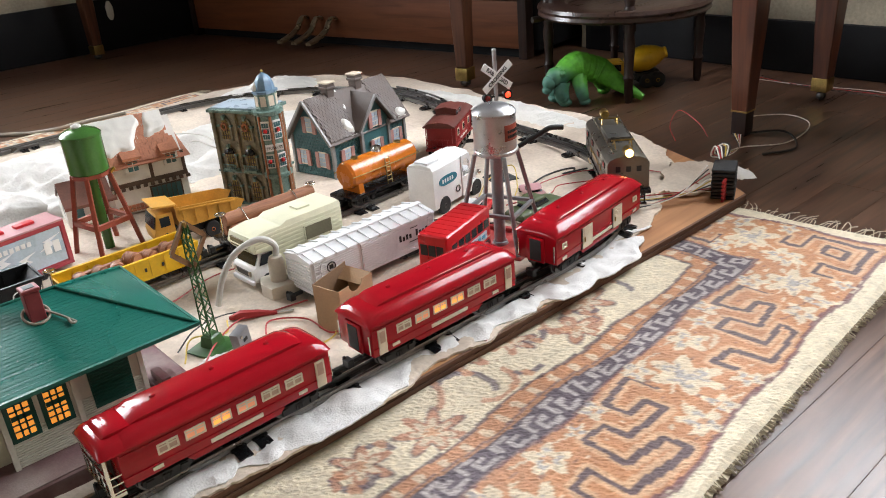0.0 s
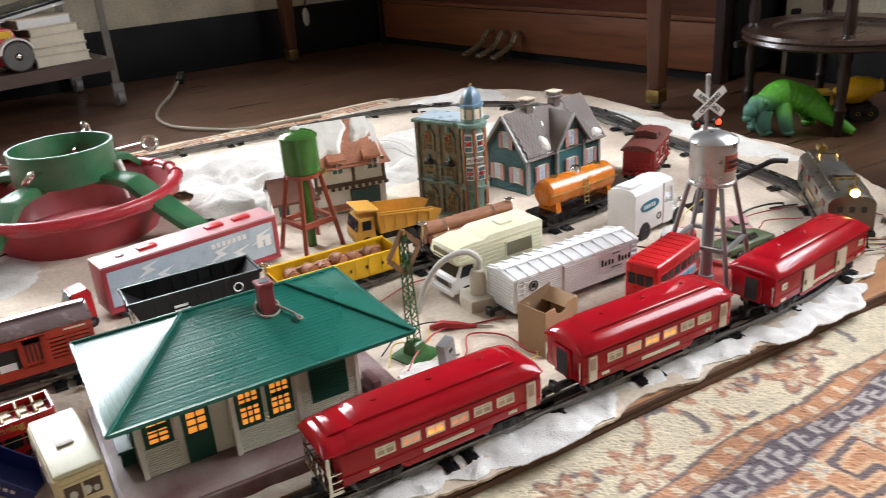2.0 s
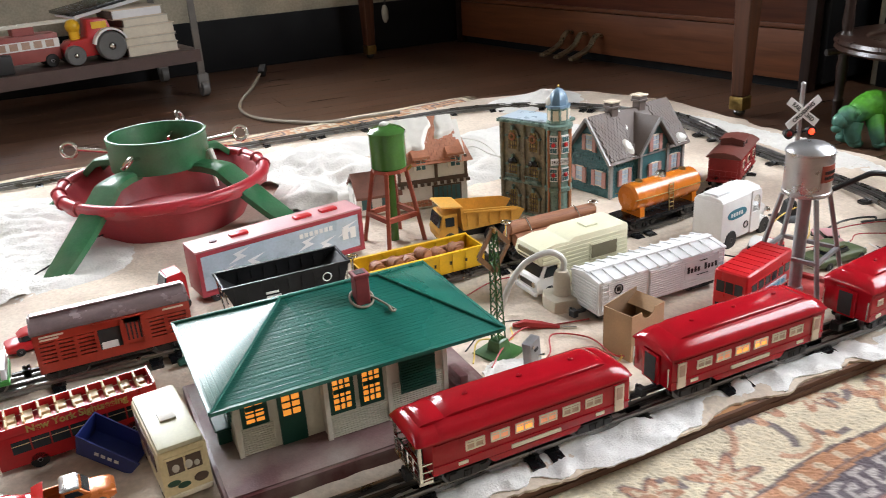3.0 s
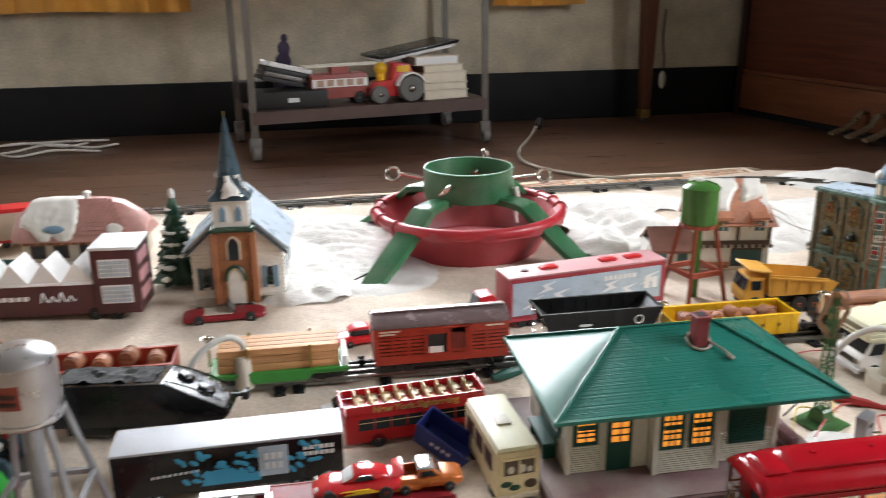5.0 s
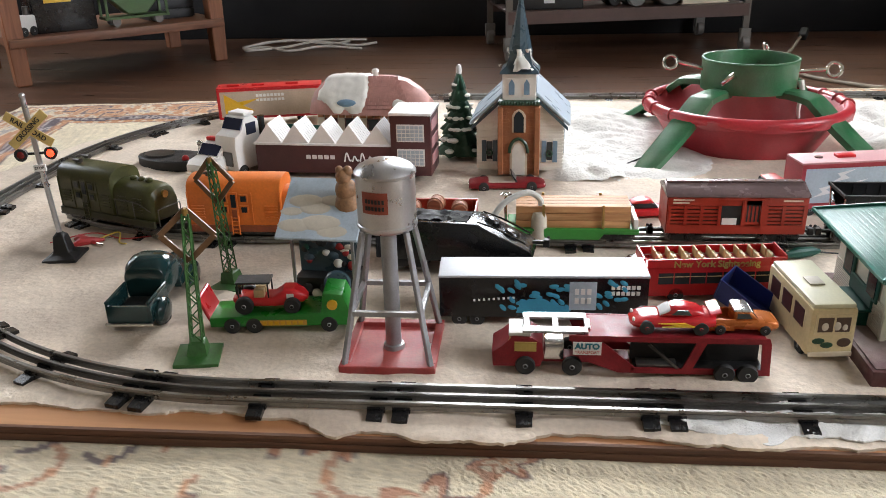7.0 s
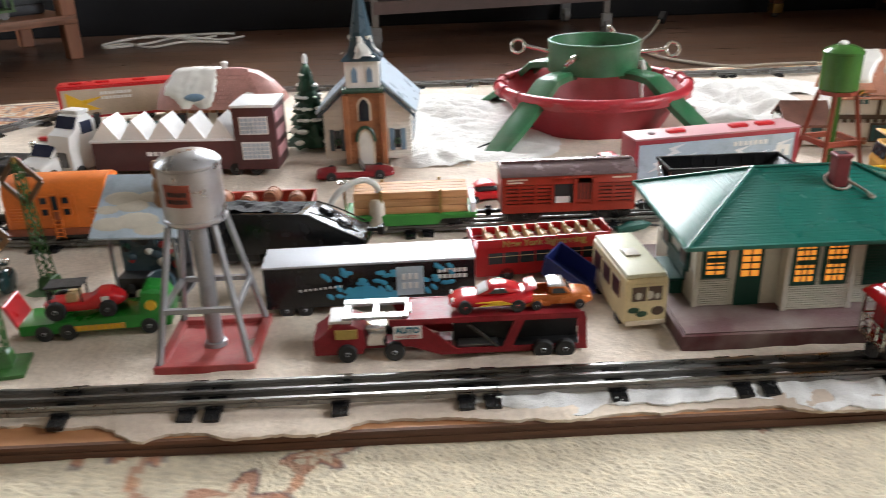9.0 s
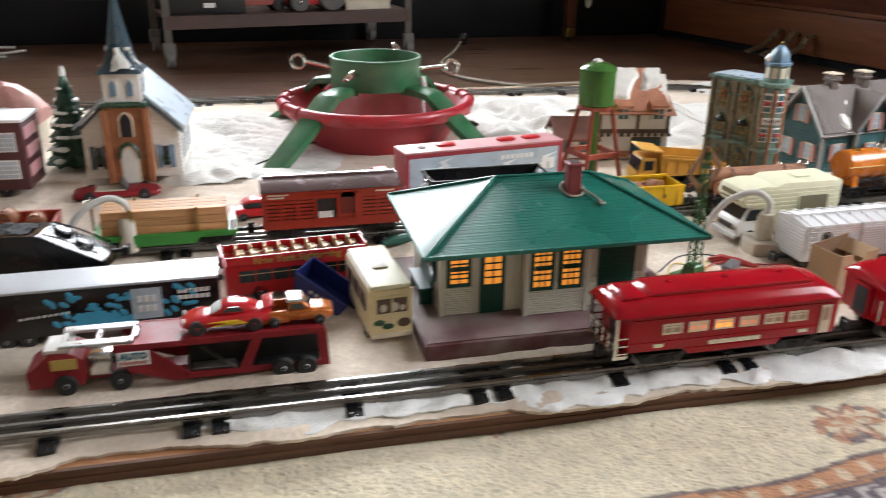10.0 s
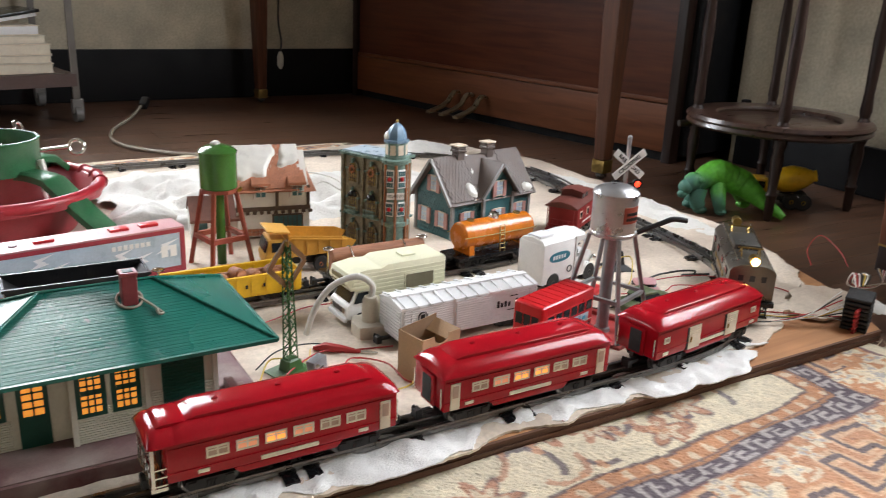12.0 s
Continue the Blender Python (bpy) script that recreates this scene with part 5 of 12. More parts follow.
def log_car(m):
    n = 0.17
    c = thing("log_car", "black toy flatcar carrying three brown logs", "toy train car", m, "cars on the inner track")
    pbox("deck", (-n / 2, -0.026, 0.027, n / 2, 0.026, 0.033), "black", c, "", 0.001)
    for y, z in ((-0.011, 0.0425), (0.011, 0.043), (0.0, 0.0605)):
        bm = bm_new()
        rod(bm, (-0.075 + random.uniform(-0.006, 0.006), y, z), (0.082, y, z), 0.0105, 0.0098, 14)
        for v in bm.verts:
            v.co.y += 0.0007 * math.sin(v.co.x * 90 + z * 300)
        part("log", bev(bm, 0.0008, 1, 60), "log", c)
    for x in (-0.045, 0.045):
        bm = bm_new()
        tube(bm, smooth_path([(x, -0.026, 0.033), (x, -0.0265, 0.047), (x, 0.0, 0.0725), (x, 0.0245, 0.05), (x, 0.0265, 0.033)], 4), 0.0009, 5)
        part("load_chain", bm, "chrome", c)
    brake_stand(c, -n / 2 + 0.006, 0.0, 0.033, 0.072)
    brake_stand(c, n / 2 - 0.004, 0.0, 0.033, 0.072)
    truck(c, -0.055, "black"), truck(c, 0.055, "black")
    coupler(c, -n / 2, -1), coupler(c, n / 2, 1)


log_car(on_line(inner, 1.112 - XB))


def tank_car(m):
    n = 0.172
    c = thing("tank_car", "orange toy tank car on a black frame", "toy train car", m, "cars on the inner track")
    bm = bm_new()
    prof = [(0.001, -0.078), (0.012, -0.0775), (0.02, -0.0755), (0.0232, -0.071), (0.0238, -0.06), (0.0238, 0.06), (0.0232, 0.071), (0.02, 0.0755), (0.012, 0.0775), (0.001, 0.078)]
    lathe(bm, prof, 32)
    bmesh.ops.transform(bm, matrix=pose(0, 0, 0.064, 0, 90, 0), verts=bm.verts[:])
    part("tank", bm, "orange", c)
    bm = bm_new()
    lathe(bm, ((0.009, 0.084), (0.009, 0.0915), (0.0075, 0.0945), (0.003, 0.0965)), 20)
    part("dome", bm, "chrome", c, "nickel dome")
    for x in (-0.05, 0.05):
        bm = bm_new()
        lathe(bm, ((0.0065, -0.002), (0.006, 0.003)), 14, (x, 0, 0.0875))
        part("hatch", bm, "brass", c)
    for x in (-0.06, 0.06):
        bm = bm_new()
        prism(bm, ((-0.022, 0.034), (0.022, 0.034), (0.02, 0.05), (-0.02, 0.05)), x - 0.005, x + 0.005, "x")
        part("saddle", bm, "orange", c)
    pbox("frame", (-n / 2 - 0.004, -0.027, 0.0275, n / 2 + 0.004, 0.027, 0.034), "black", c, "", 0.001)
    for s in (-1, 1):
        bm = bm_new()
        for k in (-0.005, 0.005):
            rod(bm, (k, s * 0.027, 0.034), (k, s * 0.024, 0.08), 0.001, seg=6)
        for i in range(6):
            rod(bm, (-0.005, s * (0.0268 - 0.0004 * i), 0.04 + 0.0075 * i), (0.005, s * (0.0268 - 0.0004 * i), 0.04 + 0.0075 * i), 0.0009, seg=6)
        part("ladder", bm, "brass", c)
        bm = bm_new()
        tube(bm, smooth_path([(-0.078, s * 0.0235, 0.066), (-0.04, s * 0.0252, 0.066), (0.04, s * 0.0252, 0.066), (0.078, s * 0.0235, 0.066)], 6), 0.0009, 5)
        part("handrail", bm, "brass", c)
    truck(c, -0.058, "black"), truck(c, 0.058, "black")
    coupler(c, -n / 2, -1), coupler(c, n / 2, 1)


tank_car(on_line(inner, 1.335 - XB))


def caboose(m):
    n, half = 0.15, 0.028
    c = thing("caboose", "dark red toy caboose with a raised cupola", "toy train car", m, "cars on the inner track")
    pbox("body", (-n / 2 + 0.016, -half, 0.03, n / 2 - 0.016, half, 0.073), "caboose", c, "", 0.0008)
    bm = bm_new()
    w = half + 0.003
    prism(bm, [(-w, 0.073), (-w, 0.0755), (-w * 0.6, 0.082), (0, 0.0845), (w * 0.6, 0.082), (w, 0.0755), (w, 0.073)], -n / 2, n / 2, "x")
    part("roof", bev(bm, 0.0006, 1), "cabroof", c)
    bm = bm_new()
    box(bm, -0.016, -0.02, 0.078, 0.022, 0.02, 0.092)
    prism(bm, [(-0.023, 0.092), (-0.022, 0.094), (0, 0.0985), (0.022, 0.094), (0.023, 0.092)], -0.019, 0.025, "x")
    cu = part("cupola", bm, "cabroof", c)
    for s in (-1, 1):
        for x in (-0.04, 0.0, 0.04):
            f = pbox("window", (x - 0.006, s * (half - 0.0008), 0.05, x + 0.006, s * (half + 0.0014), 0.064), "cream_trim", c)
            pbox("pane", (x - 0.0042, s * half, 0.052, x + 0.0042, s * (half + 0.0018), 0.062), "darkglass", f)
        for x in (-0.008, 0.013):
            pbox("cupola_window", (x - 0.006, s * 0.02 - 0.0008, 0.0815, x + 0.006, s * 0.02 + 0.001, 0.089), "darkglass", cu)
        bm = bm_new()
        for k in range(14):
            x = -n / 2 + 0.018 + k * (n - 0.036) / 13
            box(bm, x - 0.0004, s * (half - 0.0005), 0.031, x + 0.0004, s * (half + 0.0008), 0.073)
        part("side_boards", bm, "caboose", c)
        bm = bm_new()
        for i in range(3):
            box(bm, -0.025 + i * 0.018, s * (half - 0.0005), 0.039, -0.012 + i * 0.018, s * (half + 0.0011), 0.042)
        part("lettering", bm, "white", c)
    for e in (-1, 1):
        pbox("platform", (e * (n / 2 - 0.016), -half, 0.028, e * n / 2, half, 0.031), "caboose", c)
        bm = bm_new()
        for k in range(6):
            y = -0.025 + k * 0.01
            bar(bm, (e * (n / 2 - 0.001), y, 0.03), (e * (n / 2 - 0.001), y, 0.0735 if k in (0, 5) else 0.05), 0.0014)
        for z in (0.04, 0.05):
            bar(bm, (e * (n / 2 - 0.001), -0.025, z), (e * (n / 2 - 0.001), 0.025, z), 0.0014)
        part("railing", bm, "caboose", c)
        coupler(c, e * n / 2, e)
    truck(c, -0.045, "black"), truck(c, 0.045, "black")


caboose(on_line(inner, 1.592 - XB, 0.05))


def boxcar(m):
    n, half = 0.218, 0.03
    c = thing("boxcar", "silver-white toy boxcar with black printing, parked on the felt", "toy train car", m)
    pbox("body", (-n / 2, -half, 0.026, n / 2, half, 0.071), "whitegrey", c, "", 0.0008)
    bm = bm_new()
    prism(bm, ((-half - 0.001, 0.071), (half + 0.001, 0.071), (half, 0.0735), (0, 0.0795), (-half, 0.0735)), -n / 2 - 0.001, n / 2 + 0.001, "x")
    box(bm, -n / 2, -0.005, 0.0785, n / 2, 0.005, 0.0812)
    for k in range(12):
        x = -n / 2 + 0.006 + k * (n - 0.012) / 11
        for s in (-1, 1):
            prism(bm, ((x - 0.0017, 0), (x + 0.0017, 0), (x + 0.0017, 0.0022), (x - 0.0017, 0.0022)), 0, 0.028, "y", Matrix.Translation((0, s * 0.005, 0.0782)) @ Matrix.Rotation(-s * 0.205, 4, "X") @ Matrix.Diagonal((1, s, 1, 1)))
    part("roof", bm, "whitegrey", c)
    for s in (-1, 1):
        bm = bm_new()
        for k in range(13):
            z = 0.03 + k * 0.0031
            for x0, x1 in ((-n / 2 + 0.003, -0.03), (0.03, n / 2 - 0.003)):
                box(bm, x0, s * (half - 0.0004), z, x1, s * (half + 0.0006), z + 0.0014)
        part("side_ribs", bm, "whitegrey", c)
        d = pbox("door", (-0.027, s * (half - 0.0004), 0.028, 0.027, s * (half + 0.002), 0.0705), "whitegrey", c)
        bm = bm_new()
        for k in range(12):
            box(bm, -0.026, s * (half + 0.001), 0.03 + k * 0.0033, 0.026, s * (half + 0.0028), 0.0315 + k * 0.0033)
        part("door_ribs", bm, "whitegrey", d)
        for e in (-1, 1):
            bm = bm_new()
            for x in (e * (n / 2 - 0.004), e * (n / 2 - 0.014)):
                rod(bm, (x, s * (half + 0.0015), 0.029), (x, s * (half + 0.0015), 0.07), 0.0008, seg=6)
            for k in range(6):
                rod(bm, (e * (n / 2 - 0.004), s * (half + 0.0015), 0.032 + k * 0.0068), (e * (n / 2 - 0.014), s * (half + 0.0015), 0.032 + k * 0.0068), 0.0007, seg=6)
            part("ladder", bm, "whitegrey", c)
        pbox("plain_panel", (0.036, s * half, 0.04, 0.1, s * (half + 0.001), 0.066), "whitegrey", c)
        bm = bm_new()
        for k, w in enumerate((0.006, 0.004, 0.005, 0.004, 0.0, 0.006, 0.004, 0.004, 0.005)):
            if w:
                x = 0.042 + k * 0.0062
                box(bm, x - 0.0019, s * (half + 0.0008), 0.0485, x + 0.0019, s * (half + 0.0014), 0.0485 + w * 1.6)
        part("lettering", bm, "ink", c, "row of black letters")
        bm = bm_new()
        for k, w in enumerate((0.014, 0.02)):
            box(bm, 0.068 - w / 2, s * (half + 0.001), 0.0425 - k * 0.02 + 0.02, 0.068 + w / 2, s * (half + 0.0014), 0.0437 - k * 0.02 + 0.02)
        tube(bm, [(-0.078 + 0.0065 * math.cos(a / 16 * 6.283), s * (half + 0.0012), 0.058 + 0.0065 * math.sin(a / 16 * 6.283)) for a in range(16)], 0.0009, 5, True)
        box(bm, -0.081, s * (half + 0.0008), 0.055, -0.075, s * (half + 0.0013), 0.061)
        part("printing", bm, "ink", c, "black round emblem and bars")
    for e in (-1, 1):
        bm = bm_new()
        for k in range(9):
            box(bm, e * (n / 2 - 0.0006), -half + 0.004, 0.03 + k * 0.0044, e * (n / 2 + 0.0012), half - 0.004, 0.0322 + k * 0.0044)
        part("end_ribs", bm, "whitegrey", c)
        coupler(c, e * n / 2, e)
    tr = [truck(c, -0.075), truck(c, 0.075)]
    pbox("underframe", (-n / 2 + 0.004, -0.02, 0.021, n / 2 - 0.004, 0.02, 0.026), "blackmatt", c)


boxcar(pose(1.142, 0.158, -0.0115, 0, 0, 1.5))


M["coal"] = mat("rough_black_coal", (0.012, 0.012, 0.012), 0.75, 0, 0.4, 120, 1.0, 400)


def tender(m):
    c = thing("tender", "black die-cast toy tender loaded with coal, lying tilted", "toy tender", m)
    bm = bm_new()
    prism(bm, ((-0.1, 0.0), (0.09, 0.0), (0.104, 0.012), (0.1, 0.02), (0.03, 0.0525), (-0.1, 0.052)), -0.03, 0.03)
    part("body", bev(bm, 0.002), "black", c)
    bm = bm_new()
    grid = {}
    for i in range(22):
        for j in range(11):
            grid[i, j] = bm.verts.new((-0.092 + i * 0.0053, -0.023 + j * 0.0046, 0.053 + 0.006 * abs(noise.noise(Vector((i * 0.9, j * 0.9, 3)))) + 0.003 * noise.noise(Vector((i * 2.1, j * 1.9, 8)))))
    for i in range(21):
        for j in range(10):
            bm.faces.new((grid[i, j], grid[i + 1, j], grid[i + 1, j + 1], grid[i, j + 1]))
    bmesh.ops.recalc_face_normals(bm, faces=bm.faces[:])
    part("coal", bm, "coal", c, "black coal load")
    bm = bm_new()
    for x, z, y in ((0.047, 0.0445, 0.008), (0.073, 0.0325, -0.004)):
        k = len(bm.verts)
        lathe(bm, ((0.0105, 0.0), (0.0105, 0.004), (0.0085, 0.006), (0.004, 0.0068), (0.0005, 0.007)), 18)
        bm.verts.ensure_lookup_table()
        bmesh.ops.transform(bm, matrix=pose(x, y, z, 0, 25, 0), verts=bm.verts[k:])
    for y in (-0.024, 0.024):
        tube(bm, smooth_path([(0.032, y, 0.054), (0.06, y, 0.0445), (0.094, y, 0.028)], 5), 0.0012, 5)
    part("hatch", bm, "black", c)
    for x in (-0.06, 0.06):
        for y in (-0.021, 0.021):
            pbox("side_frame", (x - 0.026, y - 0.003, -0.012, x + 0.026, y + 0.003, -0.002), "blackmatt", c, "", 0.001)
    for x in (-0.075, -0.045, 0.045, 0.075):
        for y in (-0.0155, 0.0155):
            w = new("wheel", WHEEL)
            w.parent = c
            w.matrix_basis = pose(x, y, -0.0085, 0, 0, 0 if y < 0 else 180)
    coupler(c, 0.1, 1)
    coupler(c, -0.1, -1)


tender(pose(0.097, 0.268, 0.021, -4, 0, -7))


def diesel(name, label, m, paint, n, hood, nose):
    """A cab-and-hood switcher: rounded roof, tall door windows, louvred panels, walkway and rails."""
    half = 0.029
    c = thing(name, label, "toy locomotive", m)
    w, x0, x1 = half, -n / 2, n / 2 - hood

    def section(w, z1):
        return [(-w, 0.034), (w, 0.034), (w, z1 - 0.018), (w * 0.94, z1 - 0.0105), (w * 0.78, z1 - 0.005), (w * 0.45, z1 - 0.0012), (0, z1), (-w * 0.45, z1 - 0.0012), (-w * 0.78, z1 - 0.005), (-w * 0.94, z1 - 0.0105), (-w, z1 - 0.018)]
    bm = bm_new()
    prism(bm, section(w, 0.103), x0, x1, "x")
    cab = part("cab", bev(bm, 0.002, 2, 40), paint, c)
    w2 = half * 0.9
    bm = bm_new()
    secs = []
    for f, k in ((0.0, 1.0), (0.55, 1.0), (0.8, 0.97), (0.93, 0.88), (1.0, 0.7)) if nose else ((0.0, 1.0), (0.9, 1.0), (1.0, 0.95)):
        secs.append([(x1 + hood * f, y * (0.55 + 0.45 * k), 0.034 + (z - 0.034) * k) for y, z in section(w2, 0.086)])
    loft(bm, secs)
    hd = part("hood", bm, paint, c)
    xc = (x0 + x1) / 2
    for s in (-1, 1):
        dr = pbox("cab_door", (xc - 0.0055, s * (half - 0.0008), 0.04, xc + 0.0055, s * (half + 0.0013), 0.084), paint, cab)
        pbox("pane", (xc - 0.0036, s * half, 0.062, xc + 0.0036, s * (half + 0.0019), 0.081), "darkglass", dr)
        pbox("door_panel", (xc - 0.0036, s * half, 0.043, xc + 0.0036, s * (half + 0.0019), 0.0595), "skirtbrown" if not nose else "olivedark", dr)
        for x in (xc - 0.0145, xc + 0.0145):
            for z in (0.054, 0.07):
                f = pbox("window", (x - 0.0058, s * (half - 0.0008), z - 0.001, x + 0.0058, s * (half + 0.0012), z + 0.011), paint, cab)
                pbox("pane", (x - 0.004, s * half, z + 0.001, x + 0.004, s * (half + 0.0018), z + 0.009), "darkglass", f)
        for x in (x0 + 0.001, xc - 0.0255, xc + 0.0255, x1 - 0.002):
            pbox("panel_joint", (x - 0.0006, s * (half - 0.0008), 0.037, x + 0.0006, s * (half + 0.0009), 0.084), paint, cab)
        for xa in (x0 + 0.006, x1 - 0.024):
            for k in range(5):
                pbox("louvre", (xa, s * (half - 0.0005), 0.046 + k * 0.0042, xa + 0.018, s * (half + 0.0012), 0.0478 + k * 0.0042), paint, cab)
        for xa in (x1 + 0.008, x1 + hood * 0.5):
            for k in range(6):
                pbox("louvre", (xa, s * (w2 - 0.0006), 0.044 + k * 0.0042, xa + hood * 0.24, s * (w2 + 0.0012), 0.0458 + k * 0.0042), paint, hd)
        pbox("skirt", (x0 - 0.003, s * (half - 0.002), 0.026, n / 2 + 0.003, s * (half + 0.0022), 0.036), "skirtbrown" if not nose else "olivedark", c, "", 0.0008)
        bm = bm_new()
        for k in (0, 0.01):
            rod(bm, (xc - 0.005 + k, s * (half + 0.003), 0.022), (xc - 0.005 + k, s * (half + 0.003), 0.05), 0.0009, seg=6)
        for k in range(5):
            rod(bm, (xc - 0.005, s * (half + 0.003), 0.025 + k * 0.0055), (xc + 0.005, s * (half + 0.003), 0.025 + k * 0.0055), 0.0008, seg=6)
        part("ladder", bm, paint, c)
        bm = bm_new()
        tube(bm, smooth_path([(x1 + 0.004, s * (w2 + 0.004), 0.062), (x1 + hood * 0.6, s * (w2 + 0.004), 0.062), (n / 2 - 0.004, s * (w2 + 0.002), 0.05)], 4), 0.0009, 5)
        for x in (x1 + 0.006, x1 + hood * 0.55):
            rod(bm, (x, s * (w2 + 0.004), 0.034), (x, s * (w2 + 0.004), 0.062), 0.0007, seg=6)
        part("handrail", bm, "dullsteel", c)
    pbox("frame", (x0 - 0.006, -half - 0.001, 0.0235, n / 2 + 0.006, half + 0.001, 0.027), "black", c, "", 0.001)
    bm = bm_new()
    rod(bm, (n / 2 - 0.006, 0, 0.07), (n / 2 + 0.002, 0, 0.07), 0.0055, seg=14)
    part("headlamp", bm, "brass", hd, "dull brass headlamp")
    bm = bm_new()
    for x, y in ((x0 + 0.02, 0.012), (x0 + 0.026, -0.01)):
        rod(bm, (x, y, 0.099), (x, y, 0.106), 0.0016, seg=8)
        rod(bm, (x - 0.008, y, 0.106), (x + 0.01, y, 0.106), 0.0016, 0.0034, 10)
    part("horn", bm, "dullsteel", cab)
    bm = bm_new()
    for k in range(3):
        lathe(bm, ((0.0055, 0.0), (0.0055, 0.0035), (0.0035, 0.005)), 12, (x1 + hood * (0.25 + 0.2 * k), 0, 0.0855))
    part("stack_cap", bm, paint, hd)
    for y in (-0.022, 0.022):
        bm = bm_new()
        rod(bm, (x0 - 0.005, y, 0.026), (x0 - 0.005, y, 0.06), 0.0009, seg=6)
        part("grab_rail", bm, "dullsteel", c)
    bm = bm_new()
    tube(bm, [(n / 2 + 0.005, -0.022, 0.026), (n / 2 + 0.005, -0.022, 0.052), (n / 2 + 0.005, 0.022, 0.052), (n / 2 + 0.005, 0.022, 0.026)], 0.0009, 6)
    part("end_rail", bm, "dullsteel", c)
    truck(c, x0 + 0.032, "black"), truck(c, n / 2 - 0.032, "black")
    coupler(c, n / 2, 1), coupler(c, x0, -1)


M["skirtbrown"] = mat("dark_orange_brown_skirt", (0.24, 0.055, 0.018), 0.5, 0, 0.2, 50)
M["olivedark"] = mat("dark_olive_skirt", (0.03, 0.03, 0.01), 0.5, 0, 0.25, 50)
diesel("switcher_locomotive", "orange toy switcher locomotive with small dark windows", on_line(inner, -0.19 - XB, 0.05), "orangetoy", 0.19, 0.055, False)
diesel("switcher_locomotive", "dull olive-green toy switcher locomotive on the curved inner track", on_line(inner, -0.424 - XB, 0.05), "oliveloco", 0.185, 0.075, True)

# ---- the station ----
def station(m):
    st = thing("toy_station", "toy station with a green hipped roof, cream walls and lit windows", "toy building", m)
    bm = bm_new()
    box(bm, 0, 0, 0, 0.312, 0.236, 0.0175)
    base = part("platform", bev(bm, 0.002), "maroon", st, "dusty maroon platform base")
    pbox("platform_top", (0.004, 0.004, 0.0175, 0.308, 0.232, 0.0188), "basetop", base, "dusty maroon platform surface")
    bm = bm_new()
    for k in range(3):
        box(bm, 0.258 + 0.006 * k, 0.045, 0.0188, 0.302 - 0.011 * k, 0.075, 0.0188 + 0.0085 * (k + 1))
    part("steps", bev(bm, 0.0007, 1), "maroon", base)
    z0, z1 = 0.0185, 0.108
    for dims in ((0.03, 0.062, z0, 0.1175, 0.2, z1), (0.118, 0.045, z0, 0.1845, 0.2, z1), (0.185, 0.055, z0, 0.256, 0.2, z1)):
        pbox("wall", dims, "cream", st)
    for k in range(14):
        z = z0 + 0.0012 + k * 0.0026
        pbox("clapboard", (0.1165, 0.0435, z, 0.1865, 0.046, z + 0.0018), "cream", st)
        pbox("clapboard", (0.1865, 0.0535, z, 0.2575, 0.056, z + 0.0018), "cream", st)
        pbox("clapboard", (0.2545, 0.056, z, 0.2575, 0.2, z + 0.0018), "cream", st)
        if k < 12:
            pbox("clapboard", (0.0285, 0.0605, z, 0.0665, 0.063, z + 0.0018), "cream", st)
        pbox("clapboard", (0.0285, 0.063, z, 0.031, 0.2, z + 0.0018), "cream", st)
    for x, y in ((0.0285, 0.0605), (0.1165, 0.0435), (0.1845, 0.0435), (0.2545, 0.0535)):
        pbox("corner_board", (x - 0.0004, y - 0.0008, z0, x + 0.0046, y + 0.004, z1), "cream", st)

    def window(x, y, w, h, z, cols, rows, door=False):
        w, h, z = w - 0.003, h - 0.004, z + 0.002
        f = pbox("door" if door else "window", (x - w / 2 - 0.0046, y - 0.002, z - 0.005, x + w / 2 + 0.0046, y + 0.001, z + h + 0.005), "dkgreen", st, "dark green door with a lit pane" if door else "", 0.0006)
        zz = z + (h * 0.42 if door else 0)
        pbox("pane", (x - w / 2, y - 0.0026, zz, x + w / 2, y - 0.0019, z + h), "amber", f, "lit amber pane")
        bm = bm_new()
        for i in range(1, cols):
            xx = x - w / 2 + w * i / cols
            box(bm, xx - 0.0009, y - 0.0034, zz, xx + 0.0009, y - 0.0024, z + h)
        for i in range(1, rows):
            q = zz + (z + h - zz) * i / rows
            box(bm, x - w / 2, y - 0.0034, q - (0.0026 if i == rows // 2 and not door else 0.0008), x + w / 2, y - 0.0024, q + (0.0026 if i == rows // 2 and not door else 0.0008))
        part("muntins", bm, "dkgreen", f)
    window(0.049, 0.062, 0.021, 0.037, 0.054, 2, 6)
    window(0.086, 0.062, 0.021, 0.073, 0.0215, 2, 5, True)
    window(0.135, 0.045, 0.021, 0.047, 0.05, 3, 6)
    window(0.167, 0.045, 0.021, 0.047, 0.05, 3, 6)
    bm = bm_new()
    box(bm, 0.203, 0.053, 0.04, 0.245, 0.0555, 0.098)
    fd = part("freight_door", bm, "dkgreen", st, "dark green slatted freight door")
    for k in range(16):
        pbox("slat", (0.2045, 0.052, 0.043 + k * 0.0033, 0.2435, 0.054, 0.0448 + k * 0.0033), "dkgreen", fd)
    bm = bm_new()
    for x in (0.22, 0.22 + 0.02):
        box(bm, x - 0.008, 0.0522, 0.0985, x + 0.008, 0.0535, 0.1015)
    part("transom_pane", bm, "amber", st, "lit amber transom")
    # hipped roof in overlapping courses
    ex0, ex1, ey0, ey1, rx0, rx1, ry, ez, rz = 0.003, 0.313, 0.02, 0.227, 0.105, 0.215, 0.1285, 0.1035, 0.1485
    bm = bm_new()
    n = 26

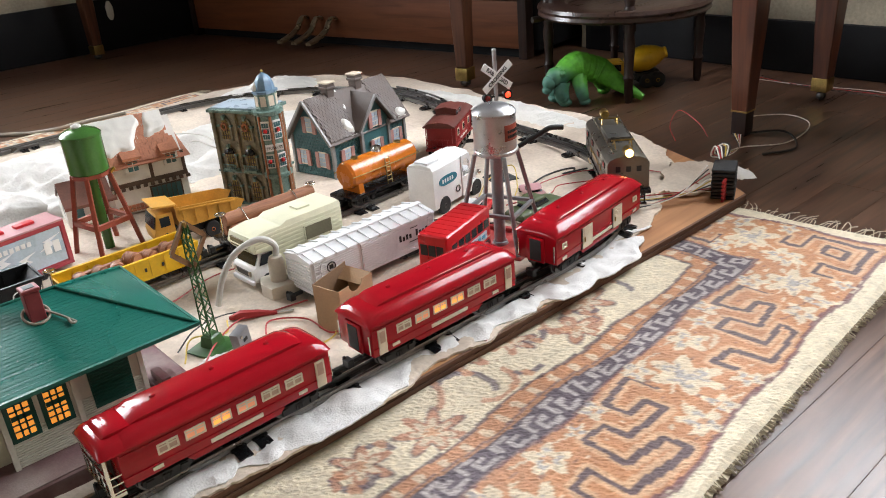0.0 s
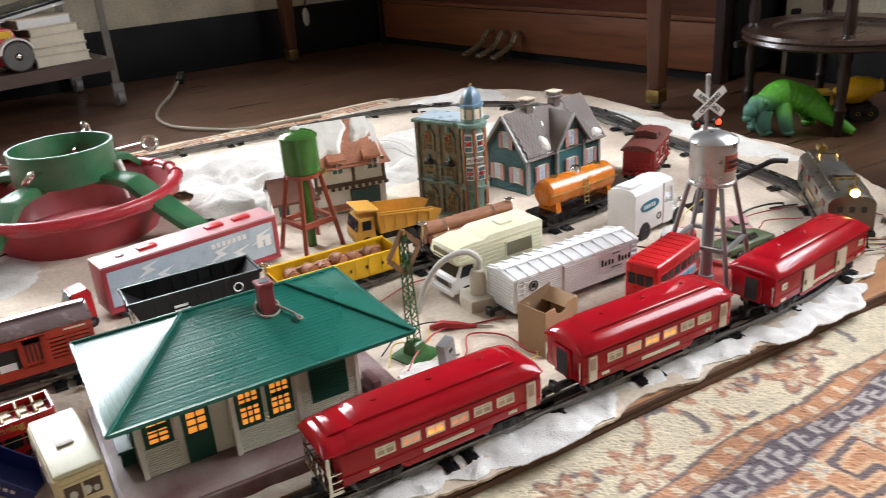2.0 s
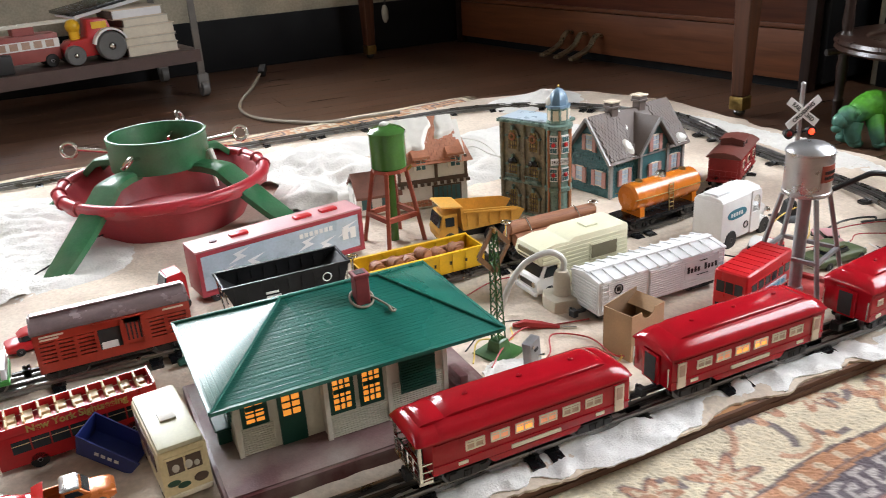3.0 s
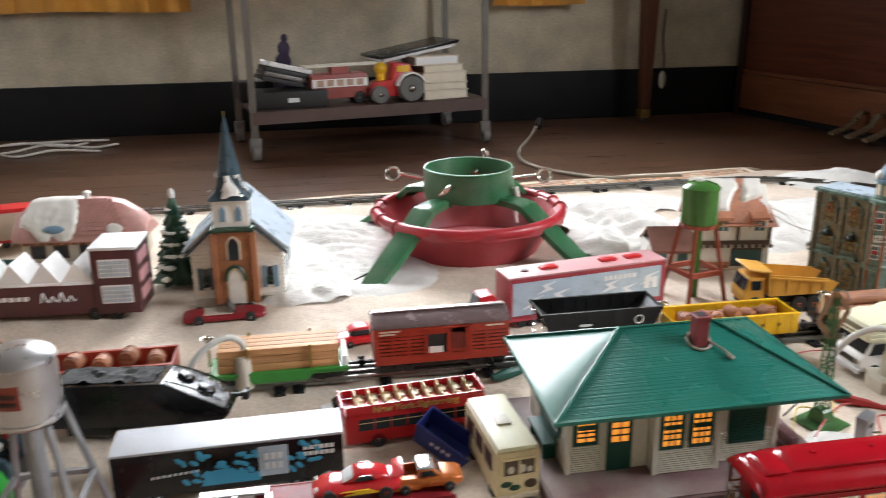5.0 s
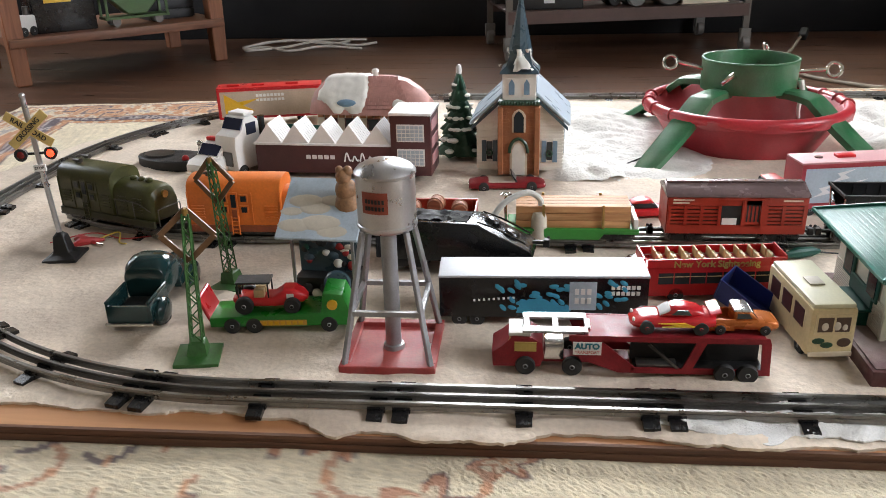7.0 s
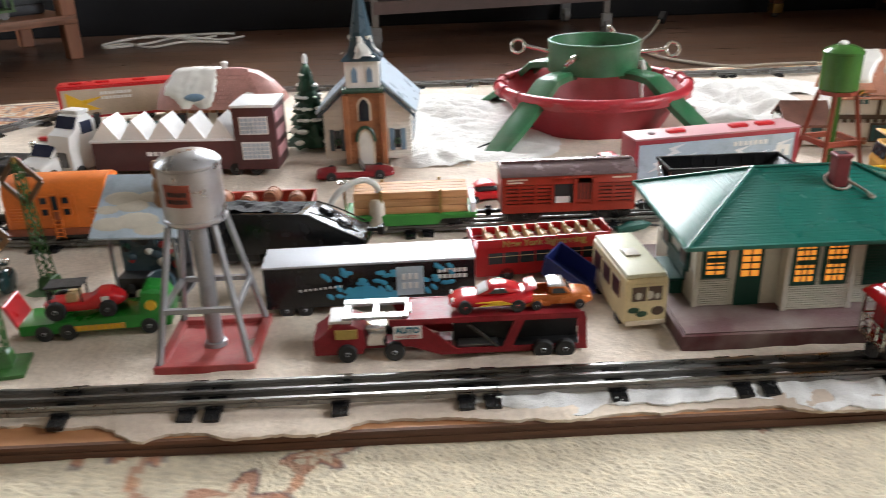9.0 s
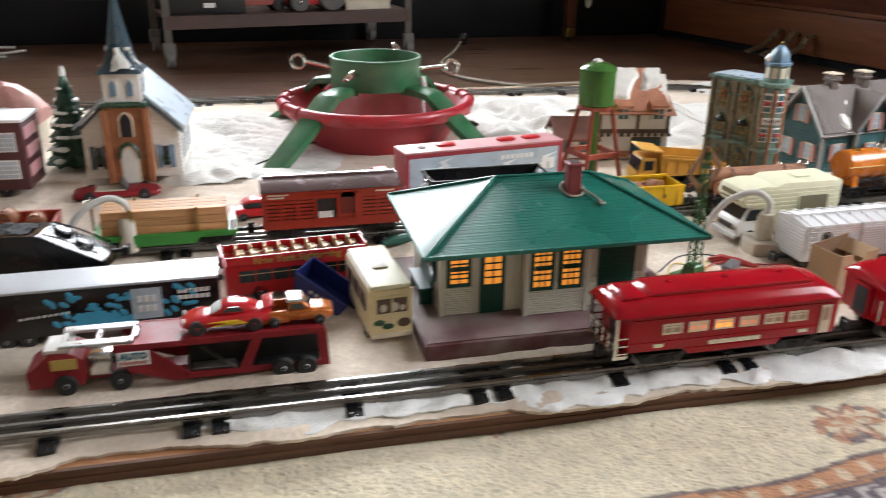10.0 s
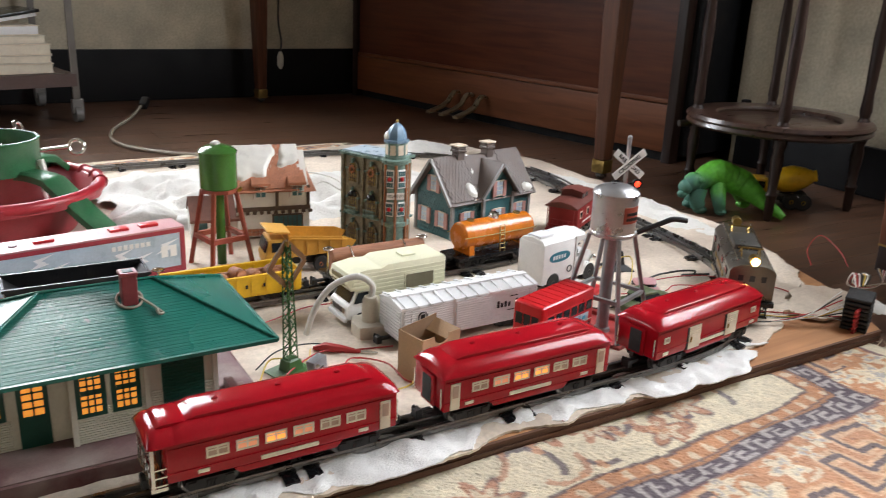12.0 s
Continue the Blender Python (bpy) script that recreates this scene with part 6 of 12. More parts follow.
    def ring(t, dz):
        x0, x1 = ex0 + (rx0 - ex0) * t, ex1 + (rx1 - ex1) * t
        y0, y1 = ey0 + (ry - ey0) * t, ey1 + (ry - ey1) * t
        z = ez + (rz - ez) * t + dz
        return [bm.verts.new(p) for p in ((x0, y0, z), (x1, y0, z), (x1, y1, z), (x0, y1, z))]
    chain = [ring(0, -0.003)]
    for k in range(n):
        chain += [ring(k / n, 0.00016), ring((k + 1) / n * 0.999, 0.0)]
    for p, q in zip(chain, chain[1:]):
        for i in range(4):
            bm.faces.new((p[i], p[(i + 1) % 4], q[(i + 1) % 4], q[i]))
    bm.faces.new(chain[0][::-1]), bm.faces.new(chain[-1])
    bmesh.ops.recalc_face_normals(bm, faces=bm.faces[:])
    roof = part("roof", bm, "roofgreen", st, "sea-green shingled hipped roof")
    bm = bm_new()
    for p, q in (((ex0, ey0, ez), (rx0, ry, rz)), ((ex1, ey0, ez), (rx1, ry, rz)), ((ex0, ey1, ez), (rx0, ry, rz)), ((ex1, ey1, ez), (rx1, ry, rz)), ((rx0, ry, rz), (rx1, ry, rz))):
        rod(bm, Vector(p) + Vector((0, 0, 0.001)), Vector(q) + Vector((0, 0, 0.001)), 0.0016, seg=8)
    for p, q in (((ex0, ey0), (ex1, ey0)), ((ex1, ey0), (ex1, ey1)), ((ex1, ey1), (ex0, ey1)), ((ex0, ey1), (ex0, ey0))):
        bar(bm, (*p, ez), (*q, ez), 0.003, 0.0035)
    part("ridge_cap", bm, "green", roof)
    bm = bm_new()
    cx, cy, cz = 0.186, 0.102, 0.137
    box(bm, cx - 0.0075, cy - 0.0075, cz - 0.006, cx + 0.0075, cy + 0.0075, cz + 0.03)
    box(bm, cx - 0.0088, cy - 0.0088, cz + 0.0285, cx + 0.0088, cy + 0.0088, cz + 0.0325)
    ch = part("chimney", bev(bm, 0.0008, 1), "chimneyred", roof, "maroon plastic chimney")
    pbox("flue", (cx - 0.005, cy - 0.005, cz + 0.0325, cx + 0.005, cy + 0.005, cz + 0.033), "blackmatt", ch)
    bm = bm_new()
    pts = [(cx + 0.0125 * math.cos(a * 0.6 + 1.2), cy + 0.0125 * math.sin(a * 0.6 + 1.2), cz + 0.0022 + 0.0052 * math.sin(a * 0.6 + 1.2)) for a in range(12)]
    tube(bm, smooth_path(pts + [(cx + 0.017, cy - 0.012, cz - 0.001), (cx + 0.024, cy - 0.022, cz - 0.0055), (cx + 0.027, cy - 0.027, cz - 0.0075), (cx + 0.023, cy - 0.028, cz - 0.0075), (cx + 0.022, cy - 0.022, cz - 0.0045)], 3), 0.0014, 6)
    part("twine", bm, "cord", roof, "loop of rusty twine")
    for y in (0.095, 0.16):
        f = pbox("window", (0.0265, y - 0.014, 0.05, 0.0292, y + 0.014, 0.098), "dkgreen", st, "", 0.0006)
        pbox("pane", (0.0258, y - 0.01, 0.054, 0.0268, y + 0.01, 0.094), "darkglass", f)
    # bench at the end wall
    bm = bm_new()
    box(bm, 0.012, 0.09, 0.036, 0.03, 0.15, 0.039)
    box(bm, 0.026, 0.09, 0.04, 0.0295, 0.15, 0.058)
    for y in (0.095, 0.145):
        box(bm, 0.014, y - 0.0015, 0.0185, 0.028, y + 0.0015, 0.036)
    part("bench", bev(bm, 0.0007, 1), "dkgreen", st, "small dark green bench")


station(pose(0.5205, 0.0, 0))


# ---- water towers ----
M["towerred"] = mat("dusty_red_plastic_base", (0.33, 0.03, 0.028), 0.4, 0, 0.25, 30, 0.1, 300, 0, 0, 0.35, (0.45, 0.25, 0.22))


def tank_label(tank, start):
    """A curved printed plate on a tank, from the angle start on."""
    bm = bm_new()
    pts = [(math.cos(radians(start + i * 6.5)), math.sin(radians(start + i * 6.5))) for i in range(9)]
    v0 = [bm.verts.new((x * 0.0308, y * 0.0308, 0.166)) for x, y in pts]
    v1 = [bm.verts.new((x * 0.0308, y * 0.0308, 0.188)) for x, y in pts]
    for i in range(8):
        bm.faces.new((v0[i], v0[i + 1], v1[i + 1], v1[i]))
    r = bmesh.ops.extrude_face_region(bm, geom=bm.faces[:])
    for v in r["geom"]:
        if isinstance(v, bmesh.types.BMVert):
            v.co.x *= 0.97
            v.co.y *= 0.97
    lb = part("label_plate", bm, "rust", tank, "faded red printed label")
    bm = bm_new()
    for z in (0.172, 0.179):
        for i in range(1, 7):
            a = radians(start + i * 6.5 + 2)
            bar(bm, (0.0311 * math.cos(a), 0.0311 * math.sin(a), z), (0.0311 * math.cos(a + 0.07), 0.0311 * math.sin(a + 0.07), z), 0.0012, 0.004)
    part("lettering", bm, "ink", lb)


def water_tower(m, label, labelled=True):
    t = thing("toy_water_tower", label, "toy water tower", m, "silver water towers")
    bm = bm_new()
    for a, b in (((-0.05, -0.054, 0), (0.05, -0.044, 0.009)), ((-0.05, 0.044, 0), (0.05, 0.054, 0.009)), ((-0.05, -0.044, 0), (-0.041, 0.044, 0.009)), ((0.041, -0.044, 0), (0.05, 0.044, 0.009))):
        box(bm, *a, *b)
    base = part("base", bev(bm, 0.0008, 1), "towerred", t, "red plastic base frame")
    pbox("base_floor", (-0.045, -0.049, 0.0005, 0.045, 0.049, 0.0035), "towerred", base)
    bm = bm_new()
    lathe(bm, [(r * 0.95, z) for r, z in ((0.022, 0.141), (0.0305, 0.1435), (0.0325, 0.146), (0.0325, 0.149), (0.0315, 0.15), (0.0315, 0.199), (0.0328, 0.2), (0.0328, 0.2025), (0.029, 0.207), (0.02, 0.2115), (0.008, 0.2142), (0.0005, 0.2145))], 40)
    tank = part("tank", bm, "silver", t)
    if labelled:
        tank_label(tank, -130)
    for sx in (-1, 1):
        for sy in (-1, 1):
            bm = bm_new()
            bar(bm, (sx * 0.045, sy * 0.048, 0.006), (sx * 0.022, sy * 0.022, 0.145), 0.0055)
            part("leg", bev(bm, 0.0008, 1), "greyleg", t)
    for z, f in ((0.062, 0.40),):
        q = [((0.045 - 0.023 * f) * a, (0.048 - 0.026 * f) * b, z) for a, b in ((-1, -1), (1, -1), (1, 1), (-1, 1))]
        for i in range(4):
            bm = bm_new()
            bar(bm, q[i], q[(i + 1) % 4], 0.005)
            part("cross_bar", bm, "greyleg", t)
    bm = bm_new()
    rod(bm, (0, 0, 0.002), (0, 0, 0.145), 0.0085, seg=16)
    lathe(bm, ((0.012, 0.003), (0.011, 0.008), (0.0065, 0.009)), 16)
    part("pipe", bm, "greyleg", t, "grey standpipe")
    return t


water_tower(pose(0.046, 0.054, 0, 0, 0, 0), "silver toy water tower on grey legs with a red base")
tower = water_tower(pose(1.322, 0.068, 0, 0, 0, 200), "silver toy water tower with a black spout beside the double-decker bus", False)
bm = bm_new()
rod(bm, (-0.019, 0.023, 0.1455), (-0.047, 0.056, 0.165), 0.0036, seg=10)
tube(bm, smooth_path([(-0.046, 0.055, 0.1645), (-0.051, 0.061, 0.1675), (-0.057, 0.068, 0.1675), (-0.064, 0.076, 0.166)], 4), 0.0038, 10)
spout = part("spout", bm, "blackmatt", tower, "black pivoting spout")
bm = bm_new()
ball(bm, (-0.02, 0.0235, 0.1455), 0.005, 1, 1, 1, 10)
part("pivot", bm, "silver", spout)
tank_label(next(k for k in tower.children if k.name.startswith("tank")), 52)


def green_tower(m):
    t = thing("wooden_water_tower", "green-tanked toy water tower on rust-red legs", "toy water tower", m)
    bm = bm_new()
    lathe(bm, ((0.034, 0.132), (0.0365, 0.134), (0.0365, 0.188), (0.038, 0.1885), (0.038, 0.1915), (0.032, 0.196), (0.02, 0.2), (0.006, 0.2022), (0.0005, 0.2025)), 40)
    part("tank", bm, "tankgreen", t, "glossy green tank")
    bm = bm_new()
    ball(bm, (-0.004, 0.0, 0.2035), 0.0075, 1.4, 1, 0.6)
    part("snow_cap", bm, "cotton", t, "dab of cotton snow")
    bm = bm_new()
    lathe(bm, ((0.037, 0.126), (0.037, 0.132), (0.0, 0.132)), 8)
    part("deck", bm, "rust", t)
    for sx in (-1, 1):
        for sy in (-1, 1):
            bm = bm_new()
            bar(bm, (sx * 0.046, sy * 0.046, 0), (sx * 0.024, sy * 0.024, 0.128), 0.008)
            part("leg", bev(bm, 0.0008, 1), "rust", t)
    for z in (0.052,):
        f = z / 0.128
        q = [((0.046 - 0.022 * f) * a, (0.046 - 0.022 * f) * b, z) for a, b in ((-1, -1), (1, -1), (1, 1), (-1, 1))]
        for i in range(4):
            bm = bm_new()
            bar(bm, q[i], q[(i + 1) % 4], 0.008)
            part("cross_bar", bm, "rust", t)
    bm = bm_new()
    rod(bm, (0, 0, 0), (0, 0, 0.128), 0.0095, seg=16)
    part("pipe", bm, "tankgreen", t, "green standpipe")
    bm = bm_new()
    tube(bm, [(0.026, -0.028, 0.128), (0.032, -0.034, 0.134)], 0.003, 8)
    part("spout_lug", bm, "brass", t)


green_tower(pose(0.925, 0.548, 0, 0, 0, 12) @ Matrix.Diagonal((0.8, 0.8, 1.0, 1)))


# ---- glazed village houses ----
def gable_house(bm, x0, x1, y0, y1, eave, ridge, over=0.006, t=0.004):
    """The two slopes of a saddle roof with its ridge along x."""
    ym = (y0 + y1) / 2
    for s, ye in ((-1, y0), (1, y1)):
        d = Vector((0, ym - ye, ridge - eave))
        lo = Vector((0, ye, eave)) - d.normalized() * over
        n = Vector((0, -d.z, d.y)).normalized() if s < 0 else Vector((0, d.z, -d.y)).normalized()
        n = n if n.z > 0 else -n
        pts = [lo, Vector((0, ym, ridge)), Vector((0, ym, ridge)) + n * t, lo + n * t]
        prism(bm, [(p.y, p.z) for p in pts], x0 - over, x1 + over, "x")


def shingles(bm, x0, x1, y0, y1, eave, ridge, rows, cols, front=True):
    """Rows of small shingles laid on one slope of a saddle roof."""
    ym = (y0 + y1) / 2
    ye = y0 if front else y1
    rng = random.Random(3)
    for r in range(rows):
        f = r / rows
        y, z = ye + (ym - ye) * f, eave + (ridge - eave) * f
        a = math.atan2(ridge - eave, abs(ym - ye)) * (1 if front else -1)
        for c in range(cols):
            w = (x1 - x0) / cols
            xx = x0 + w * (c + 0.5 * (r % 2))
            if xx + w * 0.94 > x1:
                continue
            m = pose(xx + w / 2, y, z + 0.0042 + rng.uniform(0, 0.0004), math.degrees(a), 0, 0)
            box(bm, -w * 0.46, -0.001, -0.0004, w * 0.46, (0.9 / rows) * math.hypot(ym - ye, ridge - eave), 0.0009, m)


def slope_snow(bm, surface, u0, u1, v0, v1, nu, nv, cover, thick, seed):
    """Mounds of glazed snow lying on a roof. surface(u, v) gives a point; cover(u, v) says how much snow lies there."""
    grid = {}
    for i in range(nu + 1):
        for j in range(nv + 1):
            u, v = u0 + (u1 - u0) * i / nu, v0 + (v1 - v0) * j / nv
            p = Vector(surface(u, v))
            n = (Vector(surface(u + 1e-3, v)) - p).cross(Vector(surface(u, v + 1e-3)) - p).normalized()
            c = cover(u, v) + 0.5 * noise.fractal(Vector((u * 24 + seed, v * 1.7 + seed, seed)), 1.0, 2.0, 3)
            k = max(0.0, min(1.0, c * 3))
            k = k * k * (3 - 2 * k)
            grid[i, j] = (bm.verts.new(p + n * (thick * k * (0.8 + 0.3 * noise.noise(Vector((u * 60, v * 6, seed)))) - 0.0025 * (1 - k))), k)
    for i in range(nu):
        for j in range(nv):
            q = [grid[i, j], grid[i + 1, j], grid[i + 1, j + 1], grid[i, j + 1]]
            if max(k for v, k in q) > 0:
                bm.faces.new([v for v, k in q])
    for v in [v for v, k in grid.values() if not v.link_faces]:
        bm.verts.remove(v)


def church(m):
    c = thing("ceramic_church", "white glazed model church with a brick tower and blue steeple", "model church", m)
    h, w, d = 0.088, 0.148, 0.15
    bm = bm_new()
    prism(bm, ((-w / 2, 0), (w / 2, 0), (w / 2, h), (0, 0.155), (-w / 2, h)), 0, d)
    part("nave", bm, "porcelain", c, "white boarded nave")
    bm = bm_new()
    for k in range(20):
        z = 0.004 + k * 0.0062
        hw = w / 2 if z < h else (w / 2) * (0.155 - z) / (0.155 - h)
        for s in (-1, 1):
            box(bm, s * 0.031, -0.0012, z, s * max(hw, 0.032), 0.001, z + 0.0042)
        if z < h - 0.006:
            for s in (-1, 1):
                box(bm, s * w / 2 - 0.001, 0.0, z, s * w / 2 + 0.0014, d, z + 0.0042)
    part("board_siding", bm, "porcelain", c)
    bm = bm_new()
    for s in (-1, 1):
        a, b = Vector((0, 0, 0.159)), Vector((s * (w / 2 + 0.01), 0, h - 0.007))
        nrm = Vector((s * (a.z - b.z), 0, abs(b.x))).normalized() * 0.005
        prism(bm, [(p.x, p.z) for p in (a, b, b + nrm, a + nrm)], -0.007, d + 0.006)
    rf = part("roof", bev(bm, 0.001, 1), "bluegrey", c, "snow-dusted pale blue roof")
    bm = bm_new()
    for s in (-1, 1):
        a, b = Vector((0, 0, 0.156)), Vector((s * (w / 2 + 0.009), 0, h - 0.009))
        prism(bm, [(p.x, p.z) for p in (a, b, b - Vector((0, 0, 0.006)), a - Vector((0, 0, 0.006)))], -0.0085, -0.004)
    part("verge", bm, "slateblue", rf)
    # tower
    bm = bm_new()
    box(bm, -0.03, -0.028, 0, 0.03, 0.02, 0.125)
    for s in (-1, 1):
        box(bm, s * 0.031 - 0.0045, -0.033, 0, s * 0.031 + 0.0045, -0.02, 0.118)
    tw = part("tower", bev(bm, 0.0008, 1), "brick", c, "brown brick tower")
    bm = bm_new()
    for k in range(20):
        for j in range(6):
            x = -0.029 + j * 0.0098 + (0.0049 if k % 2 else 0)
            z = 0.003 + k * 0.006
            if abs(x + 0.004) < 0.016 and (z < 0.064 or 0.072 < z < 0.112):
                continue
            box(bm, x, -0.0292, z, x + 0.0086, -0.027, z + 0.0046)
    part("brickwork", bm, "brick", tw)

    def arch(z0, z1, hw, y, name, material, frame, parent):
        o = [(-hw, z0), (hw, z0), (hw, z1 - hw * 1.3), (hw * 0.6, z1 - hw * 0.45), (0, z1), (-hw * 0.6, z1 - hw * 0.45), (-hw, z1 - hw * 1.3)]
        b = bm_new()
        prism(b, [(x * 1.35, z if z == z0 else z + 0.003) for x, z in o], y - 0.001, y + 0.001)
        f = part(name, b, frame, parent)
        b = bm_new()
        prism(b, o, y - 0.002, y)
        part("leaf" if name == "door" else "pane", b, material, f)
        return f
    dr = arch(0.0, 0.058, 0.011, -0.029, "door", "porcelain", "cream_trim", tw)
    bm = bm_new()
    tube(bm, [(0.0155 * math.cos(radians(a)), -0.0315, 0.04 + 0.0245 * math.sin(radians(a))) for a in range(0, 181, 15)], 0.0028, 6)
    part("garland", bm, "firgreen", dr, "dark green garland")
    arch(0.075, 0.112, 0.0085, -0.029, "arched_window", "darkglass", "cream_trim", tw)
    bm = bm_new()
    box(bm, -0.0345, -0.034, 0.122, 0.0345, 0.024, 0.129)
    for k in range(14):
        ball(bm, (-0.032 + k * 0.0049, -0.034, 0.126 + 0.001 * (k % 2)), 0.0032, seg=6)
    part("garland_course", bm, "firgreen", tw, "dark green garland course")
    bm = bm_new()
    box(bm, -0.028, -0.0265, 0.129, 0.028, 0.022, 0.174)
    bel = part("belfry", bev(bm, 0.001, 1), "porcelain", c, "white belfry")
    for x in (-0.0125, 0.0125):
        f = pbox("louvre_window", (x - 0.007, -0.0275, 0.138, x + 0.007, -0.026, 0.166), "porcelain", bel)
        bm = bm_new()
        prism(bm, ((x - 0.0048, 0.139), (x + 0.0048, 0.139), (x + 0.0048, 0.157), (x, 0.165), (x - 0.0048, 0.157)), -0.0283, -0.0265)
        part("pane", bm, "dblue", f)
    for s in (-1, 1):
        pbox("side_pane", (s * 0.028 - 0.0008, -0.009, 0.14, s * 0.028 + 0.0008, 0.003, 0.164), "dblue", bel)
    bm = bm_new()
    lathe(bm, ((0.046, 0.174), (0.044, 0.178), (0.031, 0.186), (0.0255, 0.198), (0.0225, 0.21)), 4)
    bmesh.ops.transform(bm, matrix=pose(0, -0.002, 0, 0, 0, 45), verts=bm.verts[:])
    lathe(bm, ((0.0205, 0.205), (0.012, 0.245), (0.004, 0.288), (0.0012, 0.302)), 8, (0, -0.002, 0))
    sp = part("spire", bm, "slateblue", c, "dark blue eight-sided spire")
    bm = bm_new()
    rod(bm, (0, -0.002, 0.3), (0, -0.002, 0.311), 0.0012, seg=6)
    part("finial", bm, "brass", sp)
    bm = bm_new()

    def cone(u, v):
        r = 0.0405 - 0.0165 * min(1.0, v * 1.6) - 0.006 * v
        return r * math.sin(u), -0.002 - r * math.cos(u), 0.179 + 0.033 * v
    slope_snow(bm, cone, -1.9, 1.9, 0.05, 1.0, 40, 16, lambda u, v: 0.45 * math.sin(u * 2.3 + 0.8) + 0.3 * math.sin(u * 5 + v * 3) - 0.12, 0.0055, 2.0)
    part("snow", bm, "porcelain", sp, "dabs of glazed snow")
    for s in (-1, 1):
        x = s * 0.052
        f = pbox("shuttered_window", (x - 0.012, -0.0022, 0.018, x + 0.012, 0.0, 0.056), "porcelain", c)
        for k in (-1, 1):
            pbox("shutter", (x + k * 0.0095 - 0.004, -0.0036, 0.016, x + k * 0.0095 + 0.004, -0.0012, 0.054), "slateblue" if s < 0 else "dblue", f)
        pbox("pane", (x - 0.005, -0.003, 0.02, x + 0.005, -0.0015, 0.052), "darkglass", f)
        bm = bm_new()
        tube(bm, [(x + 0.0045 * math.cos(a), -0.0045, 0.032 + 0.0045 * math.sin(a)) for a in [i * 0.524 for i in range(12)]], 0.0018, 5, True)
        part("wreath", bm, "firgreen", f)
        for k in range(3):
            y = 0.03 + k * 0.042
            f2 = pbox("side_window", (s * w / 2 - 0.001, y - 0.009, 0.022, s * w / 2 + 0.0025, y + 0.009, 0.062), "porcelain", c)
            pbox("pane", (s * w / 2, y - 0.006, 0.025, s * w / 2 + 0.0032, y + 0.006, 0.058), "dblue", f2)


church(pose(0.178, 0.675, 0.012, 0, 0, -3))


def fir(m):
    t = thing("ceramic_fir_tree", "dark green glazed fir tree with white snow patches", "model tree", m)
    bm = bm_new()
    rod(bm, (0, 0, 0), (0, 0, 0.03), 0.008, 0.006, 10)
    part("trunk", bm, "timber", t)
    bm, sn = bm_new(), bm_new()
    rng = random.Random(9)
    tiers = 7
    for k in range(tiers):
        z, r = 0.018 + k * 0.0175, 0.036 * (1 - k / (tiers + 0.6)) + 0.004
        seg = 22
        low = [bm.verts.new((r * (1 + 0.16 * math.sin(i * 2.1 + k * 3) + rng.uniform(-0.06, 0.06)) * math.cos(i * 6.283 / seg), r * (1 + 0.16 * math.cos(i * 1.7 + k)) * math.sin(i * 6.283 / seg), z - 0.004 - 0.003 * (i % 2))) for i in range(seg)]
        top = bm.verts.new((0, 0, z + 0.03))
        cen = bm.verts.new((0, 0, z + 0.004))
        for i in range(seg):
            bm.faces.new((low[i], low[(i + 1) % seg], top)), bm.faces.new((low[(i + 1) % seg], low[i], cen))
        for i in range(9):
            a = rng.uniform(0, 6.28)
            ball(sn, (r * 0.86 * math.cos(a), r * 0.86 * math.sin(a), z + 0.002), rng.uniform(0.0045, 0.0075) * (1 - k * 0.07), 1.2, 1.2, 0.6, 8)
    ball(sn, (0, 0, 0.148), 0.006, 0.8, 0.8, 1.6, 8)
    part("crown", bm, "firgreen", t)
    part("snow", sn, "porcelain", t, "white glazed snow patches")


fir(pose(0.066, 0.79, 0.0) @ Matrix.Scale(1.13, 4))


